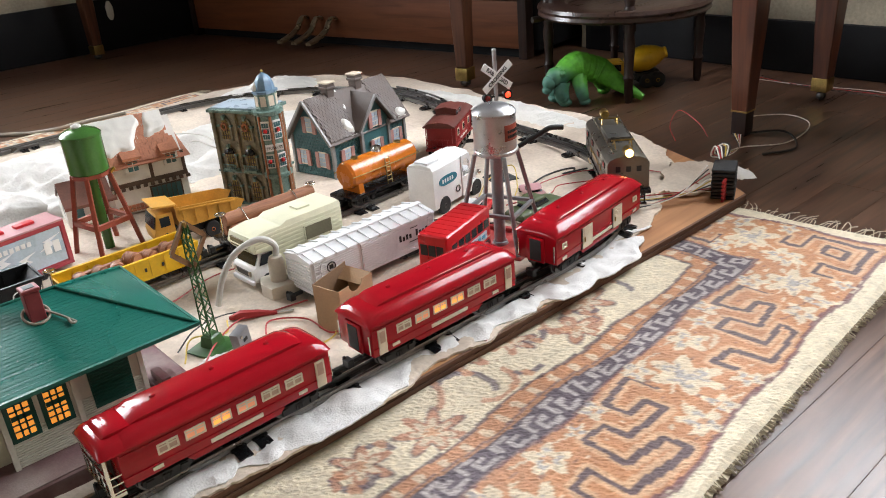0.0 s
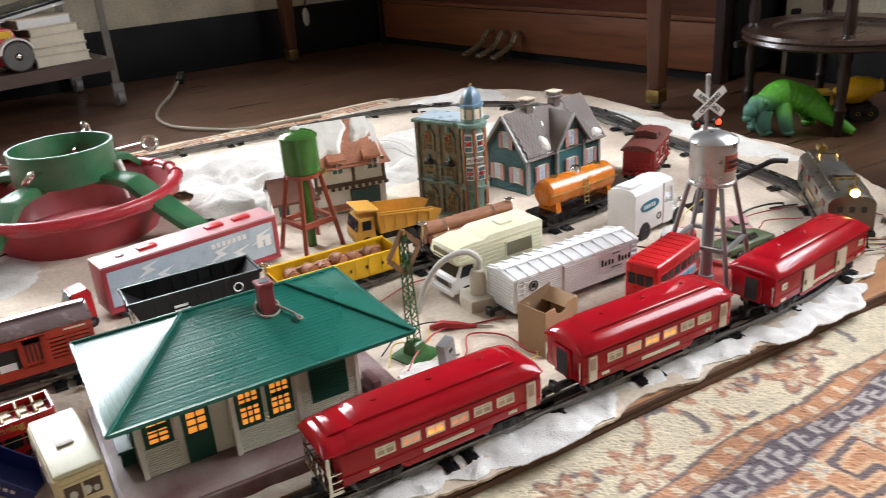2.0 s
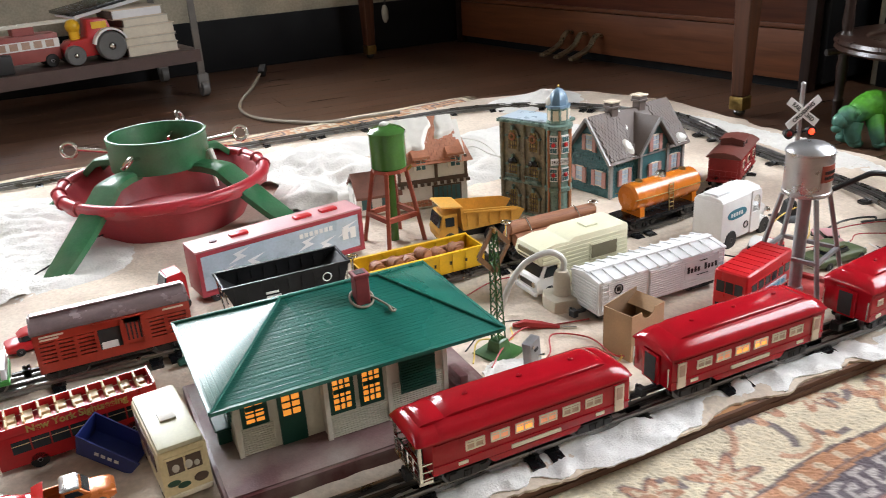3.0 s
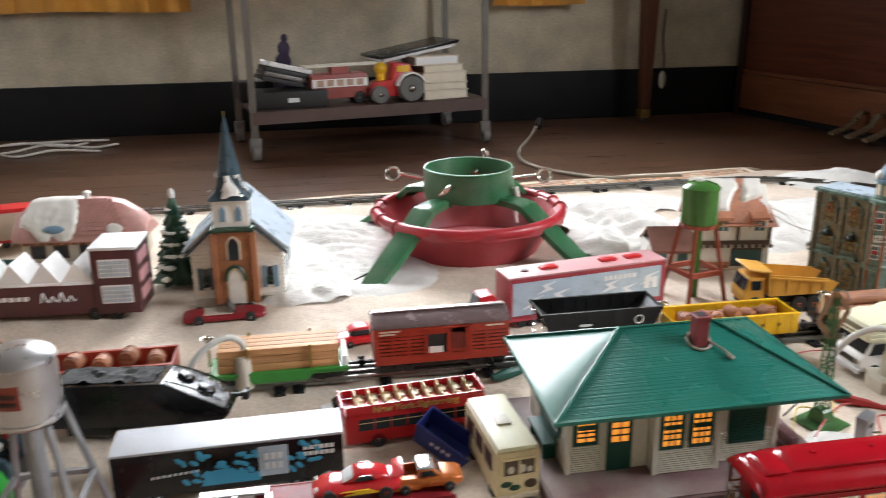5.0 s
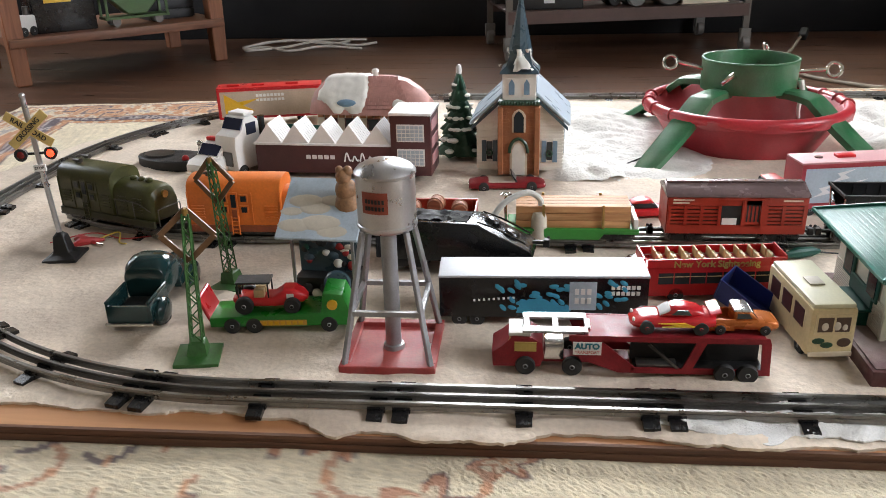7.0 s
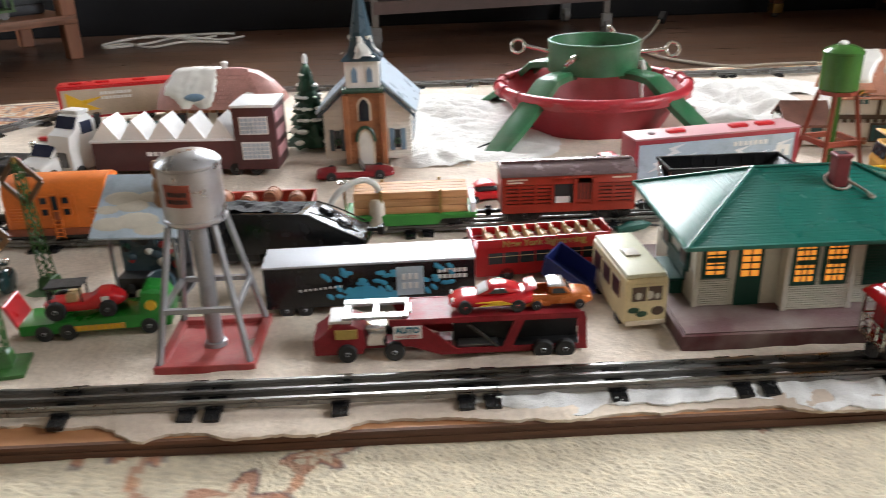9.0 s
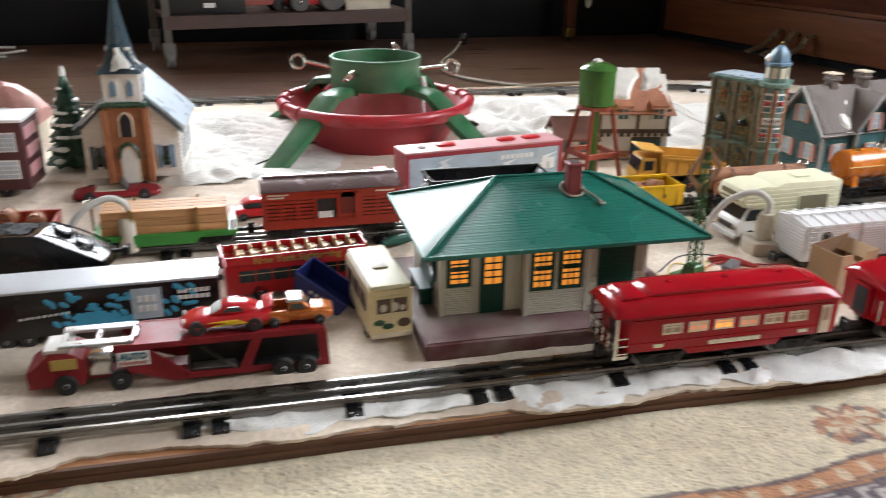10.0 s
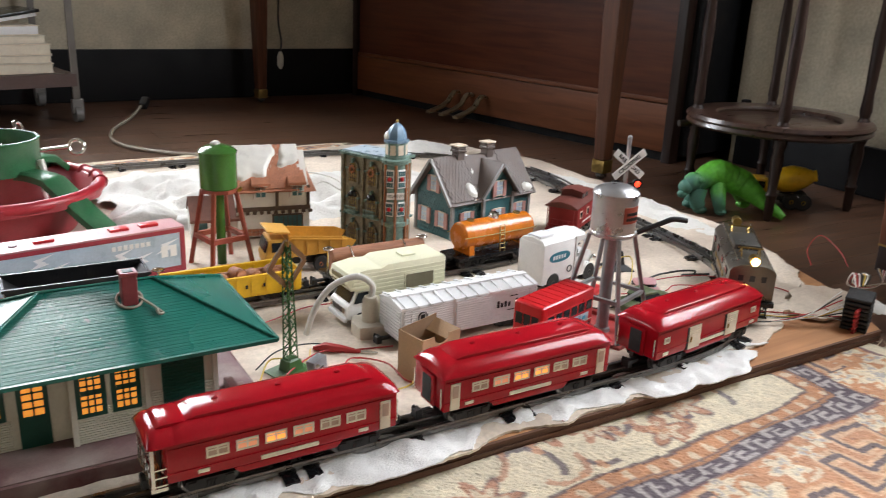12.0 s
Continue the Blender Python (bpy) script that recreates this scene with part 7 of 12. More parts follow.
def bakery(m):
    c = thing("ceramic_bakery", "pink-roofed glazed model bakery capped with snow", "model house", m)
    bm = bm_new()
    box(bm, -0.125, -0.05, 0, 0.125, 0.06, 0.055)
    part("wall", bev(bm, 0.004), "beige", c)
    bm = bm_new()
    secs = []
    for x, k in ((-0.14, 0.55), (-0.12, 0.8), (-0.09, 0.95), (0.0, 1.0), (0.05, 1.0), (0.09, 0.9), (0.125, 0.62), (0.142, 0.32)):
        secs.append([(x, y * (0.75 + 0.25 * k), 0.05 + (z - 0.05) * k) for y, z in ((-0.066, 0.05), (-0.062, 0.066), (-0.04, 0.105), (-0.015, 0.13), (0.012, 0.132), (0.045, 0.105), (0.07, 0.06), (0.07, 0.05))])
    loft(bm, secs)
    rf = part("roof", bm, "pinkroof", c, "pink tiled roof with rounded ends")
    bm = bm_new()
    for r in range(9):
        f = r / 9
        for k in range(11):
            x = 0.0 + k * 0.0105 + (0.005 if r % 2 else 0)
            if x > 0.115 - 0.01 * r * 0.6:
                continue
            kk = 1.0 if x < 0.06 else 1.0 - (x - 0.06) * 5.2
            box(bm, 0, -0.0006, 0, 0.0094, 0.0005, 0.0078, pose(x, -0.0655 + 0.047 * f, 0.05 + (0.062 + 0.07 * f - 0.05 + 0.004) * kk, -32, 0, 0))
    part("tiles", bm, "pinkroof", rf)
    bm = bm_new()

    def skin(u, v):
        k = float(np.interp(u, (-0.14, -0.12, -0.09, 0.0, 0.05, 0.09, 0.125, 0.142), (0.55, 0.8, 0.95, 1.0, 1.0, 0.9, 0.62, 0.32)))
        y, z = float(np.interp(v, (0, 0.1, 0.55, 0.85, 1), (-0.066, -0.062, -0.04, -0.015, 0.012))), float(np.interp(v, (0, 0.1, 0.55, 0.85, 1), (0.05, 0.066, 0.105, 0.13, 0.132)))
        return u, y * (0.75 + 0.25 * k), 0.05 + (z - 0.05) * k
    slope_snow(bm, skin, -0.135, 0.135, 0.02, 1.0, 56, 30, lambda u, v: max(0.65 - ((u + 0.055) / 0.06) ** 2 * 0.5 - ((v - 0.62) / 0.5) ** 2 * 0.4, 0.5 - ((u - 0.088) / 0.03) ** 2 - ((v - 0.2) / 0.25) ** 2), 0.009, 7.0)
    part("snow", bm, "porcelain", rf, "thick white glazed snow")
    bm = bm_new()
    ball(bm, (-0.045, -0.062, 0.078), 0.022, 1.1, 0.4, 0.42, 14)
    part("awning", bm, "dblue", c, "small blue awning")
    bm = bm_new()
    lathe(bm, ((0.007, 0.12), (0.007, 0.14), (0.009, 0.141), (0.008, 0.146), (0.003, 0.149)), 12, (0.012, 0.0, 0))
    part("chimney", bm, "porcelain", c)
    bm = bm_new()
    for k in range(14):
        box(bm, -0.12 + k * 0.0175, -0.0585, 0.042, -0.1065 + k * 0.0175, -0.051, 0.052)
    part("cornice", bm, "brick", c)
    for x in (-0.09, -0.04, 0.015, 0.07):
        f = pbox("window", (x - 0.016, -0.0525, 0.01, x + 0.016, -0.05, 0.04), "brown", c)
        pbox("pane", (x - 0.012, -0.0535, 0.013, x + 0.012, -0.051, 0.037), "darkglass", f)


bakery(pose(-0.135, 0.99, 0.005, 0, 0, -6) @ Matrix.Scale(0.88, 4))


M["wingbrown"] = mat("dark_terracotta_glaze", (0.2, 0.085, 0.06), 0.5, 0, 0.2, 60)


def half_timbered(m):
    c = thing("ceramic_inn", "half-timbered glazed model inn with a snowy tiled roof", "model house", m)
    bm = bm_new()
    box(bm, -0.065, -0.045, 0, 0.075, 0.05, 0.1)
    prism(bm, ((-0.045, 0.1), (0.05, 0.1), (0.0025, 0.16)), -0.063, 0.073, "x")
    box(bm, -0.15, -0.04, 0, -0.065, 0.05, 0.045)
    part("wall", bm, "porcelain", c, "white plaster walls")
    bm = bm_new()
    gable_house(bm, -0.068, 0.046, -0.048, 0.053, 0.096, 0.163, 0.008, 0.005)
    # the half-hipped end, drawn down over the gable
    q = [bm.verts.new(p) for p in ((0.05, -0.056, 0.088), (0.05, 0.0025, 0.168), (0.05, 0.061, 0.088), (0.088, -0.052, 0.088), (0.066, 0.0025, 0.152), (0.088, 0.057, 0.088))]
    for f in ((0, 3, 4, 1), (1, 4, 5, 2), (3, 5, 4), (0, 1, 2), (0, 2, 5, 3)):
        bm.faces.new([q[i] for i in f])
    bmesh.ops.recalc_face_normals(bm, faces=bm.faces[:])
    rf = part("roof", bm, "terra", c, "terracotta tiled roof with a half-hipped end")
    bm = bm_new()
    shingles(bm, -0.072, 0.06, -0.054, 0.059, 0.094, 0.168, 11, 13)
    part("tiles", bm, "terra", rf)
    bm = bm_new()

    def skin(u, v):
        k = max(0.0, (u - 0.05) / 0.036)
        return u, -0.058 + 0.0605 * v, 0.0935 + 0.0765 * v * (1 - 0.32 * k * k) + 0.006 * math.sin(v * 3.1)
    slope_snow(bm, skin, -0.078, 0.058, -0.02, 1.0, 46, 30,
               lambda u, v: max(min((0.006 - u - 0.03 * (0.6 - v)) * 34, (v - 0.22) * 5), min((u - 0.022) * 40, (v - 0.5 - 6 * max(0.0, u - 0.05)) * 5), -0.9) + 0.02, 0.005, 3.0)
    part("snow", bm, "porcelain", rf, "thick glazed snow on the roof")
    for x in (-0.02, 0.05):
        bm = bm_new()
        box(bm, x - 0.0135, -0.053, 0.078, x + 0.0135, -0.03, 0.108)
        dm = part("dormer", bm, "porcelain", c)
        bm = bm_new()
        prism(bm, ((-0.06, 0.104), (-0.02, 0.124), (-0.02, 0.128), (-0.06, 0.109)), x - 0.017, x + 0.017, "x")
        part("dormer_roof", bm, "terra", dm)
        pbox("pane", (x - 0.009, -0.0545, 0.082, x + 0.009, -0.052, 0.1), "teal", dm)
        bm = bm_new()
        box(bm, x - 0.0008, -0.0555, 0.082, x + 0.0008, -0.0535, 0.1), box(bm, x - 0.009, -0.0555, 0.0905, x + 0.009, -0.0535, 0.0915)
        part("muntins", bm, "porcelain", dm)
    for dims in [(-0.067, -0.0475, 0.052, 0.077, -0.044, 0.06)] + [(x - 0.003, -0.0475, 0.06, x + 0.003, -0.044, 0.1) for x in (-0.063, 0.012, 0.073)]:
        pbox("timber", dims, "timber", c, "dark timber beam")
    for k in range(11):
        pbox("corbel", (-0.062 + k * 0.0135, -0.05, 0.046, -0.055 + k * 0.0135, -0.044, 0.052), "timber", c)
    f = pbox("shop_front", (0.002, -0.0472, 0.008, 0.062, -0.044, 0.044), "timber", c)
    pbox("pane", (0.005, -0.0482, 0.011, 0.059, -0.046, 0.041), "teal", f)
    bm = bm_new()
    for k in range(1, 6):
        box(bm, 0.005 + k * 0.009 - 0.0006, -0.049, 0.011, 0.005 + k * 0.009 + 0.0006, -0.0475, 0.041)
    part("muntins", bm, "timber", f)
    bm = bm_new()
    prism(bm, ((-0.052, 0.036), (0.006, 0.07), (0.058, 0.036), (0.058, 0.04), (0.006, 0.075), (-0.052, 0.041)), -0.152, -0.06, "x")
    wr = part("wing_roof", bm, "wingbrown", c, "low brown tiled wing roof")
    bm = bm_new()
    for r in range(7):
        for k in range(11):
            box(bm, 0, -0.0006, 0, 0.0082, 0.0006, 0.009, pose(-0.152 + k * 0.0083 + (0.0044 if r % 2 else 0), -0.051 + r * 0.0082, 0.041 + r * 0.0048, -59, 0, 0))
    part("tiles", bm, "wingbrown", wr)
    for x in (-0.13, -0.09):
        pbox("wing_window", (x - 0.01, -0.0415, 0.012, x + 0.01, -0.039, 0.034), "teal", c)
    bm = bm_new()
    for k in range(16):
        box(bm, -0.06 + (k % 8) * 0.0075, -0.0485, 0.004 + (k // 8) * 0.007, -0.0535 + (k % 8) * 0.0075, -0.044, 0.0095 + (k // 8) * 0.007)
    part("brick_plinth", bm, "terra", c)


half_timbered(pose(1.055, 0.70, 0.004, 0, 0, -10) @ Matrix.Scale(0.93, 4))


def museum(m):
    c = thing("ceramic_museum", "tall glazed model museum with a blue-domed corner turret", "model building", m)
    # the long wall runs along x, the turret stands at its right end
    bm = bm_new()
    box(bm, -0.13, 0.0, 0, 0.0, 0.062, 0.18)
    part("wall", bm, "olivebrown", c, "brown-green glazed walls")
    bm = bm_new()
    box(bm, -0.137, -0.007, 0.178, 0.006, 0.068, 0.184)
    box(bm, -0.135, -0.005, 0.064, 0.004, 0.066, 0.0685)
    box(bm, -0.134, -0.004, 0.0, 0.003, 0.065, 0.006)
    part("cornice", bev(bm, 0.001, 1), "pgreen", c, "pale green cornices")
    pbox("snow_roof", (-0.13, 0.0, 0.184, 0.0, 0.062, 0.1865), "bluegrey", c, "pale snowy flat roof", 0.001)
    for row, (z0, z1) in enumerate(((0.008, 0.055), (0.074, 0.115), (0.125, 0.17))):
        for k in range(2):
            x = -0.098 + k * 0.052
            o = [(x - 0.015, z0), (x + 0.015, z0), (x + 0.015, z1 - 0.016), (x + 0.0105, z1 - 0.005), (x, z1), (x - 0.0105, z1 - 0.005), (x - 0.015, z1 - 0.016)]
            bm = bm_new()
            prism(bm, o, -0.0035, 0.001)
            f = part("arched_window", bm, "olivebrown", c)
            bm = bm_new()
            prism(bm, [(x + (p - x) * 0.68, z0 + 0.004 + (q - z0) * 0.84) for p, q in o], -0.0043, -0.003)
            part("pane", bm, "amberglass", f)
            bm = bm_new()
            for i in (-1, 0, 1):
                box(bm, x + i * 0.006 - 0.0006, -0.0055, z0 + 0.004, x + i * 0.006 + 0.0006, -0.004, z1 - 0.008)
            for i in range(3):
                box(bm, x - 0.01, -0.0055, z0 + 0.01 + i * 0.01, x + 0.01, -0.004, z0 + 0.0112 + i * 0.01)
            part("muntins", bm, "timber", f)
            if row == 2:
                bm = bm_new()
                tube(bm, [(x + 0.0062 * math.cos(i * 0.524), -0.006, z1 - 0.017 + 0.0062 * math.sin(i * 0.524)) for i in range(12)], 0.0022, 6, True)
                part("wreath", bm, "brick", f, "brown wreath")
            for sx in (-1, 1):
                pbox("impost", (x + sx * 0.0155 - 0.003, -0.0065, z1 - 0.018, x + sx * 0.0155 + 0.003, 0.0, z1 - 0.0145), "pgreen", f)
            bm = bm_new()
            box(bm, x - 0.0025, -0.0075, z1 - 0.005, x + 0.0025, 0.0, z1 + 0.0035)
            part("keystone", bm, "pgreen", f)
            if row == 1:
                bm = bm_new()
                ball(bm, (x, -0.003, z1 - 0.012), 0.0125, 1, 0.7, 0.85, 12)
                bmesh.ops.bisect_plane(bm, geom=bm.verts[:] + bm.edges[:] + bm.faces[:], plane_co=(x, 0, z1 - 0.013), plane_no=(0, 0, 1), clear_inner=True)
                bmesh.ops.holes_fill(bm, edges=bm.edges[:])
                part("awning", bm, "black", f, "rounded dark awning")
                bm = bm_new()
                box(bm, x - 0.016, -0.012, z0 - 0.004, x + 0.016, 0, z0 - 0.001)
                for i in range(7):
                    box(bm, x - 0.015 + i * 0.0049, -0.0115, z0 - 0.001, x - 0.0138 + i * 0.0049, -0.0103, z0 + 0.007)
                box(bm, x - 0.016, -0.012, z0 + 0.007, x + 0.016, -0.01, z0 + 0.0085)
                part("balcony", bm, "pgreen", f)
    for x in (-0.127, -0.072, -0.02):
        bm = bm_new()
        box(bm, x - 0.004, -0.005, 0.006, x + 0.004, 0.0, 0.178)
        part("pilaster", bev(bm, 0.0008, 1), "olivebrown", c)
    bm = bm_new()
    lathe(bm, ((0.024, 0.0), (0.024, 0.06), (0.028, 0.062), (0.028, 0.069), (0.0245, 0.071), (0.0245, 0.176), (0.029, 0.178), (0.029, 0.184), (0.0225, 0.186), (0.0225, 0.19)), 12, (0.004, 0.012, 0))
    tr = part("turret", bm, "pgreen", c, "pale green round corner turret")
    bm = bm_new()
    for a in range(4):
        q = radians(-100 + a * 52)
        rod(bm, (0.004 + 0.0255 * math.cos(q), 0.012 + 0.0255 * math.sin(q), 0.008), (0.004 + 0.0255 * math.cos(q), 0.012 + 0.0255 * math.sin(q), 0.176), 0.0028, seg=8)
    part("column", bm, "brick", tr)
    for z0, z1 in ((0.082, 0.108), (0.134, 0.168)):
        for a in (-74, -22):
            q = radians(a)
            mm = Matrix.Translation((0.004, 0.012, 0)) @ Matrix.Rotation(q + math.pi / 2, 4, "Z")
            bm = bm_new()
            box(bm, -0.008, -0.0262, z0, 0.008, -0.024, z1, mm)
            f = part("turret_window", bm, "white", tr)
            bm = bm_new()
            for i in range(3):
                for j in range(3):
                    box(bm, -0.0068 + i * 0.0047, -0.0268, z0 + 0.002 + j * (z1 - z0 - 0.003) / 3, -0.0028 + i * 0.0047, -0.0255, z0 + 0.002 + (j + 0.8) * (z1 - z0 - 0.003) / 3, mm)
            part("pane", bm, "teal", f)
            bm = bm_new()
            ball(bm, mm @ Vector((0.0, -0.028, (z0 + z1) / 2)), 0.0042, seg=8)
            part("bow", bm, "redtoy", f)
    mm = Matrix.Translation((0.004, 0.012, 0)) @ Matrix.Rotation(radians(-48) + math.pi / 2, 4, "Z")
    bm = bm_new()
    box(bm, -0.017, -0.0275, 0.114, 0.017, -0.0245, 0.126, mm)
    sg = part("sign", bm, "white", tr, "white sign board")
    text("lettering", "MUSEUM", 0.0078, "ink", sg, mm @ pose(0, -0.0279, 0.12, 90, 0, 0))
    bm = bm_new()
    lathe(bm, ((0.021, 0.19), (0.021, 0.214), (0.0245, 0.215), (0.0245, 0.219), (0.0195, 0.22), (0.0185, 0.229), (0.015, 0.238), (0.009, 0.245), (0.002, 0.249)), 8, (0.004, 0.012, 0))
    cu = part("cupola", bm, "dblue", c, "faceted blue dome")
    bm = bm_new()
    lathe(bm, ((0.0218, 0.188), (0.0218, 0.216)), 8, (0.004, 0.012, 0))
    dr = part("drum", bm, "pgreen", cu)
    for a in range(8):
        q = radians(22.5 + a * 45)
        mm = Matrix.Translation((0.004, 0.012, 0)) @ Matrix.Rotation(q, 4, "Z")
        bm = bm_new()
        box(bm, 0.0198, -0.0055, 0.193, 0.0208, 0.0055, 0.211, mm)
        part("drum_window", bm, "cream_trim", dr)
    bm = bm_new()
    ball(bm, (0.004, 0.012, 0.252), 0.0028, seg=8)
    part("finial", bm, "gold", cu)
    bm = bm_new()
    ball(bm, (-0.008, 0.004, 0.224), 0.012, 0.9, 0.9, 0.9, 10)
    part("snow", bm, "porcelain", cu)


museum(pose(1.194, 0.476, 0.002, 0, 0, -66) @ Matrix.Diagonal((0.82, 0.93, 0.93, 1)))


M["trimgrey"] = mat("grey_trim_glaze", (0.27, 0.26, 0.25), 0.4, 0, 0.15, 60)


def victorian(m):
    c = thing("ceramic_cottage", "teal glazed model cottage with a grey-brown shingled roof", "model house", m)
    L, D = 0.20, 0.105
    bm = bm_new()
    box(bm, -L / 2, -D / 2, 0, L / 2, D / 2, 0.078)
    prism(bm, ((-D / 2, 0.078), (D / 2, 0.078), (0, 0.138)), -L / 2, L / 2, "x")
    prism(bm, ((-0.03, 0.0), (0.045, 0.0), (0.045, 0.085), (0.0075, 0.13), (-0.03, 0.085)), -D / 2 - 0.008, 0)
    part("wall", bm, "teal", c, "teal brick walls")
    bm = bm_new()
    for r in range(12):
        for k in range(14):
            y = -D / 2 + 0.002 + k * 0.0074 + (0.0037 if r % 2 else 0)
            if y < D / 2 - 0.007:
                box(bm, -L / 2 - 0.001, y, 0.003 + r * 0.0063, -L / 2 + 0.001, y + 0.0064, 0.008 + r * 0.0063)
    for r in range(12):
        for k in range(25):
            x = -L / 2 + 0.002 + k * 0.0078 + (0.0039 if r % 2 else 0)
            if x < L / 2 - 0.008 and not (-0.035 < x < 0.043):
                box(bm, x, -D / 2 - 0.001, 0.003 + r * 0.0063, x + 0.0068, -D / 2 + 0.001, 0.008 + r * 0.0063)
    part("brickwork", bm, "teal", c)
    bm = bm_new()
    gable_house(bm, -L / 2, L / 2, -D / 2, D / 2, 0.074, 0.141, 0.011, 0.004)
    prism(bm, ((-0.04, 0.076), (0.0075, 0.133), (0.0075, 0.138), (-0.044, 0.077)), -D / 2 - 0.018, 0.0)
    prism(bm, ((0.055, 0.076), (0.0075, 0.133), (0.0075, 0.138), (0.059, 0.077)), -D / 2 - 0.018, 0.0)
    rf = part("roof", bm, "roofbrown", c, "grey-brown shingled roof")
    bm = bm_new()
    shingles(bm, -L / 2 - 0.008, -0.03, -D / 2 - 0.007, D / 2 + 0.007, 0.07, 0.1435, 13, 10)
    shingles(bm, 0.046, L / 2 + 0.008, -D / 2 - 0.007, D / 2 + 0.007, 0.07, 0.1435, 13, 9)
    part("shingles", bm, "roofbrown", rf)
    for a, b in (((-L / 2 - 0.0125, -D / 2 - 0.008, 0.068), (-L / 2 - 0.0125, 0, 0.145)), ((-L / 2 - 0.0125, D / 2 + 0.008, 0.068), (-L / 2 - 0.0125, 0, 0.145)),
                 ((0.0575, -D / 2 - 0.019, 0.075), (0.0075, -D / 2 - 0.019, 0.136)), ((-0.0425, -D / 2 - 0.019, 0.075), (0.0075, -D / 2 - 0.019, 0.136))):
        bm = bm_new()
        bar(bm, a, b, 0.004, 0.005)
        part("barge_board", bm, "trimgrey", c, "pale trim board")
    for x, y in ((-L / 2, -D / 2), (-L / 2, D / 2), (L / 2, -D / 2), (-0.03, -D / 2 - 0.008), (0.045, -D / 2 - 0.008)):
        pbox("corner_board", (x - 0.003, y - 0.003, 0, x + 0.003, y + 0.003, 0.078), "trimgrey", c)

    def win(mm, z):
        b = bm_new()
        box(b, -0.011, -0.003, z, 0.011, 0.001, z + 0.03, mm)
        f = part("window", b, "cream_trim", c)
        b = bm_new()
        for s in (-1, 1):
            box(b, s * 0.013 - 0.0042, -0.0045, z - 0.001, s * 0.013 + 0.0042, -0.001, z + 0.029, mm)
        part("shutter", b, "pinkroof", f, "dusty pink shutters")
        b = bm_new()
        for i in range(2):
            for j in range(3):
                box(b, -0.008 + i * 0.0084, -0.0038, z + 0.003 + j * 0.0087, -0.0006 + i * 0.0084, -0.0025, z + 0.0103 + j * 0.0087, mm)
        part("pane", b, "bluegrey", f)
    left = Matrix.Translation((-L / 2, 0, 0)) @ Matrix.Rotation(-math.pi / 2, 4, "Z")
    for y in (-0.025, 0.025):
        win(left @ Matrix.Translation((y, 0, 0)), 0.02)
    win(left, 0.084)
    win(Matrix.Translation((0.0075, -D / 2 - 0.008, 0)), 0.074)
    win(Matrix.Translation((0.0075, -D / 2 - 0.008, 0)), 0.02)
    for x in (-0.066, 0.072):
        win(Matrix.Translation((x, -D / 2, 0)), 0.022)
    for x in (-0.045, 0.03):
        bm = bm_new()
        box(bm, x - 0.009, -0.009, 0.125, x + 0.009, 0.009, 0.155)
        box(bm, x - 0.0115, -0.0115, 0.153, x + 0.0115, 0.0115, 0.158)
        box(bm, x - 0.0105, -0.0105, 0.158, x + 0.0105, 0.0105, 0.164)
        ch = part("chimney", bev(bm, 0.001, 1), "roofbrown", rf)
        pbox("cap", (x - 0.012, -0.012, 0.164, x + 0.012, 0.012, 0.167), "cream_trim", ch, "", 0.001)
    bm = bm_new()
    slope_snow(bm, lambda u, v: (u, (-D / 2 - 0.01) * (1 - v), 0.0735 + 0.0735 * v), -0.105, 0.11, 0.0, 1.0, 60, 30,
               lambda u, v: max(0.35 - ((u + 0.052 + 0.012 * (v - 0.2)) / 0.011) ** 2 * 0.4 - ((v - 0.2) / 0.2) ** 2 * 0.4, 0.3 - ((u + 0.028) / 0.009) ** 2 * 0.4 - ((v - 0.8) / 0.3) ** 2 * 0.4, 0.3 - ((u - 0.09) / 0.014) ** 2 * 0.4 - ((v - 0.1) / 0.12) ** 2 * 0.4), 0.005, 5.0)
    part("snow", bm, "porcelain", rf, "white glazed snow")


victorian(pose(1.43, 0.578, 0.002, 0, 0, 10))

# ---- toy vehicles ----
def tyre(parent, x, y, z, r, w, material="rubber", rim="silver"):
    bm = bm_new()
    lathe(bm, ((r * 0.62, -w / 2), (r * 0.9, -w / 2), (r, -w * 0.3), (r, w * 0.3), (r * 0.9, w / 2), (r * 0.62, w / 2)), 18)
    bmesh.ops.transform(bm, matrix=Matrix.Rotation(math.pi / 2, 4, "X"), verts=bm.verts[:])
    t = part("wheel", bm, material, parent)
    t.location = (x, y, z)
    bm = bm_new()
    lathe(bm, ((r * 0.6, -w * 0.46), (r * 0.25, -w * 0.5), (r * 0.2, -w * 0.58), (r * 0.2, w * 0.58), (r * 0.25, w * 0.5), (r * 0.6, w * 0.46)), 14)
    bmesh.ops.transform(bm, matrix=Matrix.Rotation(math.pi / 2, 4, "X"), verts=bm.verts[:])
    part("rim", bm, rim, t)
    return t


def side_body(bm, outline, half, tuck=0.12, b=0.0015):
    """A body from its side outline (x, z), narrower towards the top."""
    v = prism(bm, outline, -half, half)
    zs = [p[1] for p in outline]
    z0, z1 = min(zs), max(zs)
    for k in v:
        k.co.y *= 1 - tuck * ((k.co.z - z0) / (z1 - z0)) ** 2
    bev(bm, b, 2)


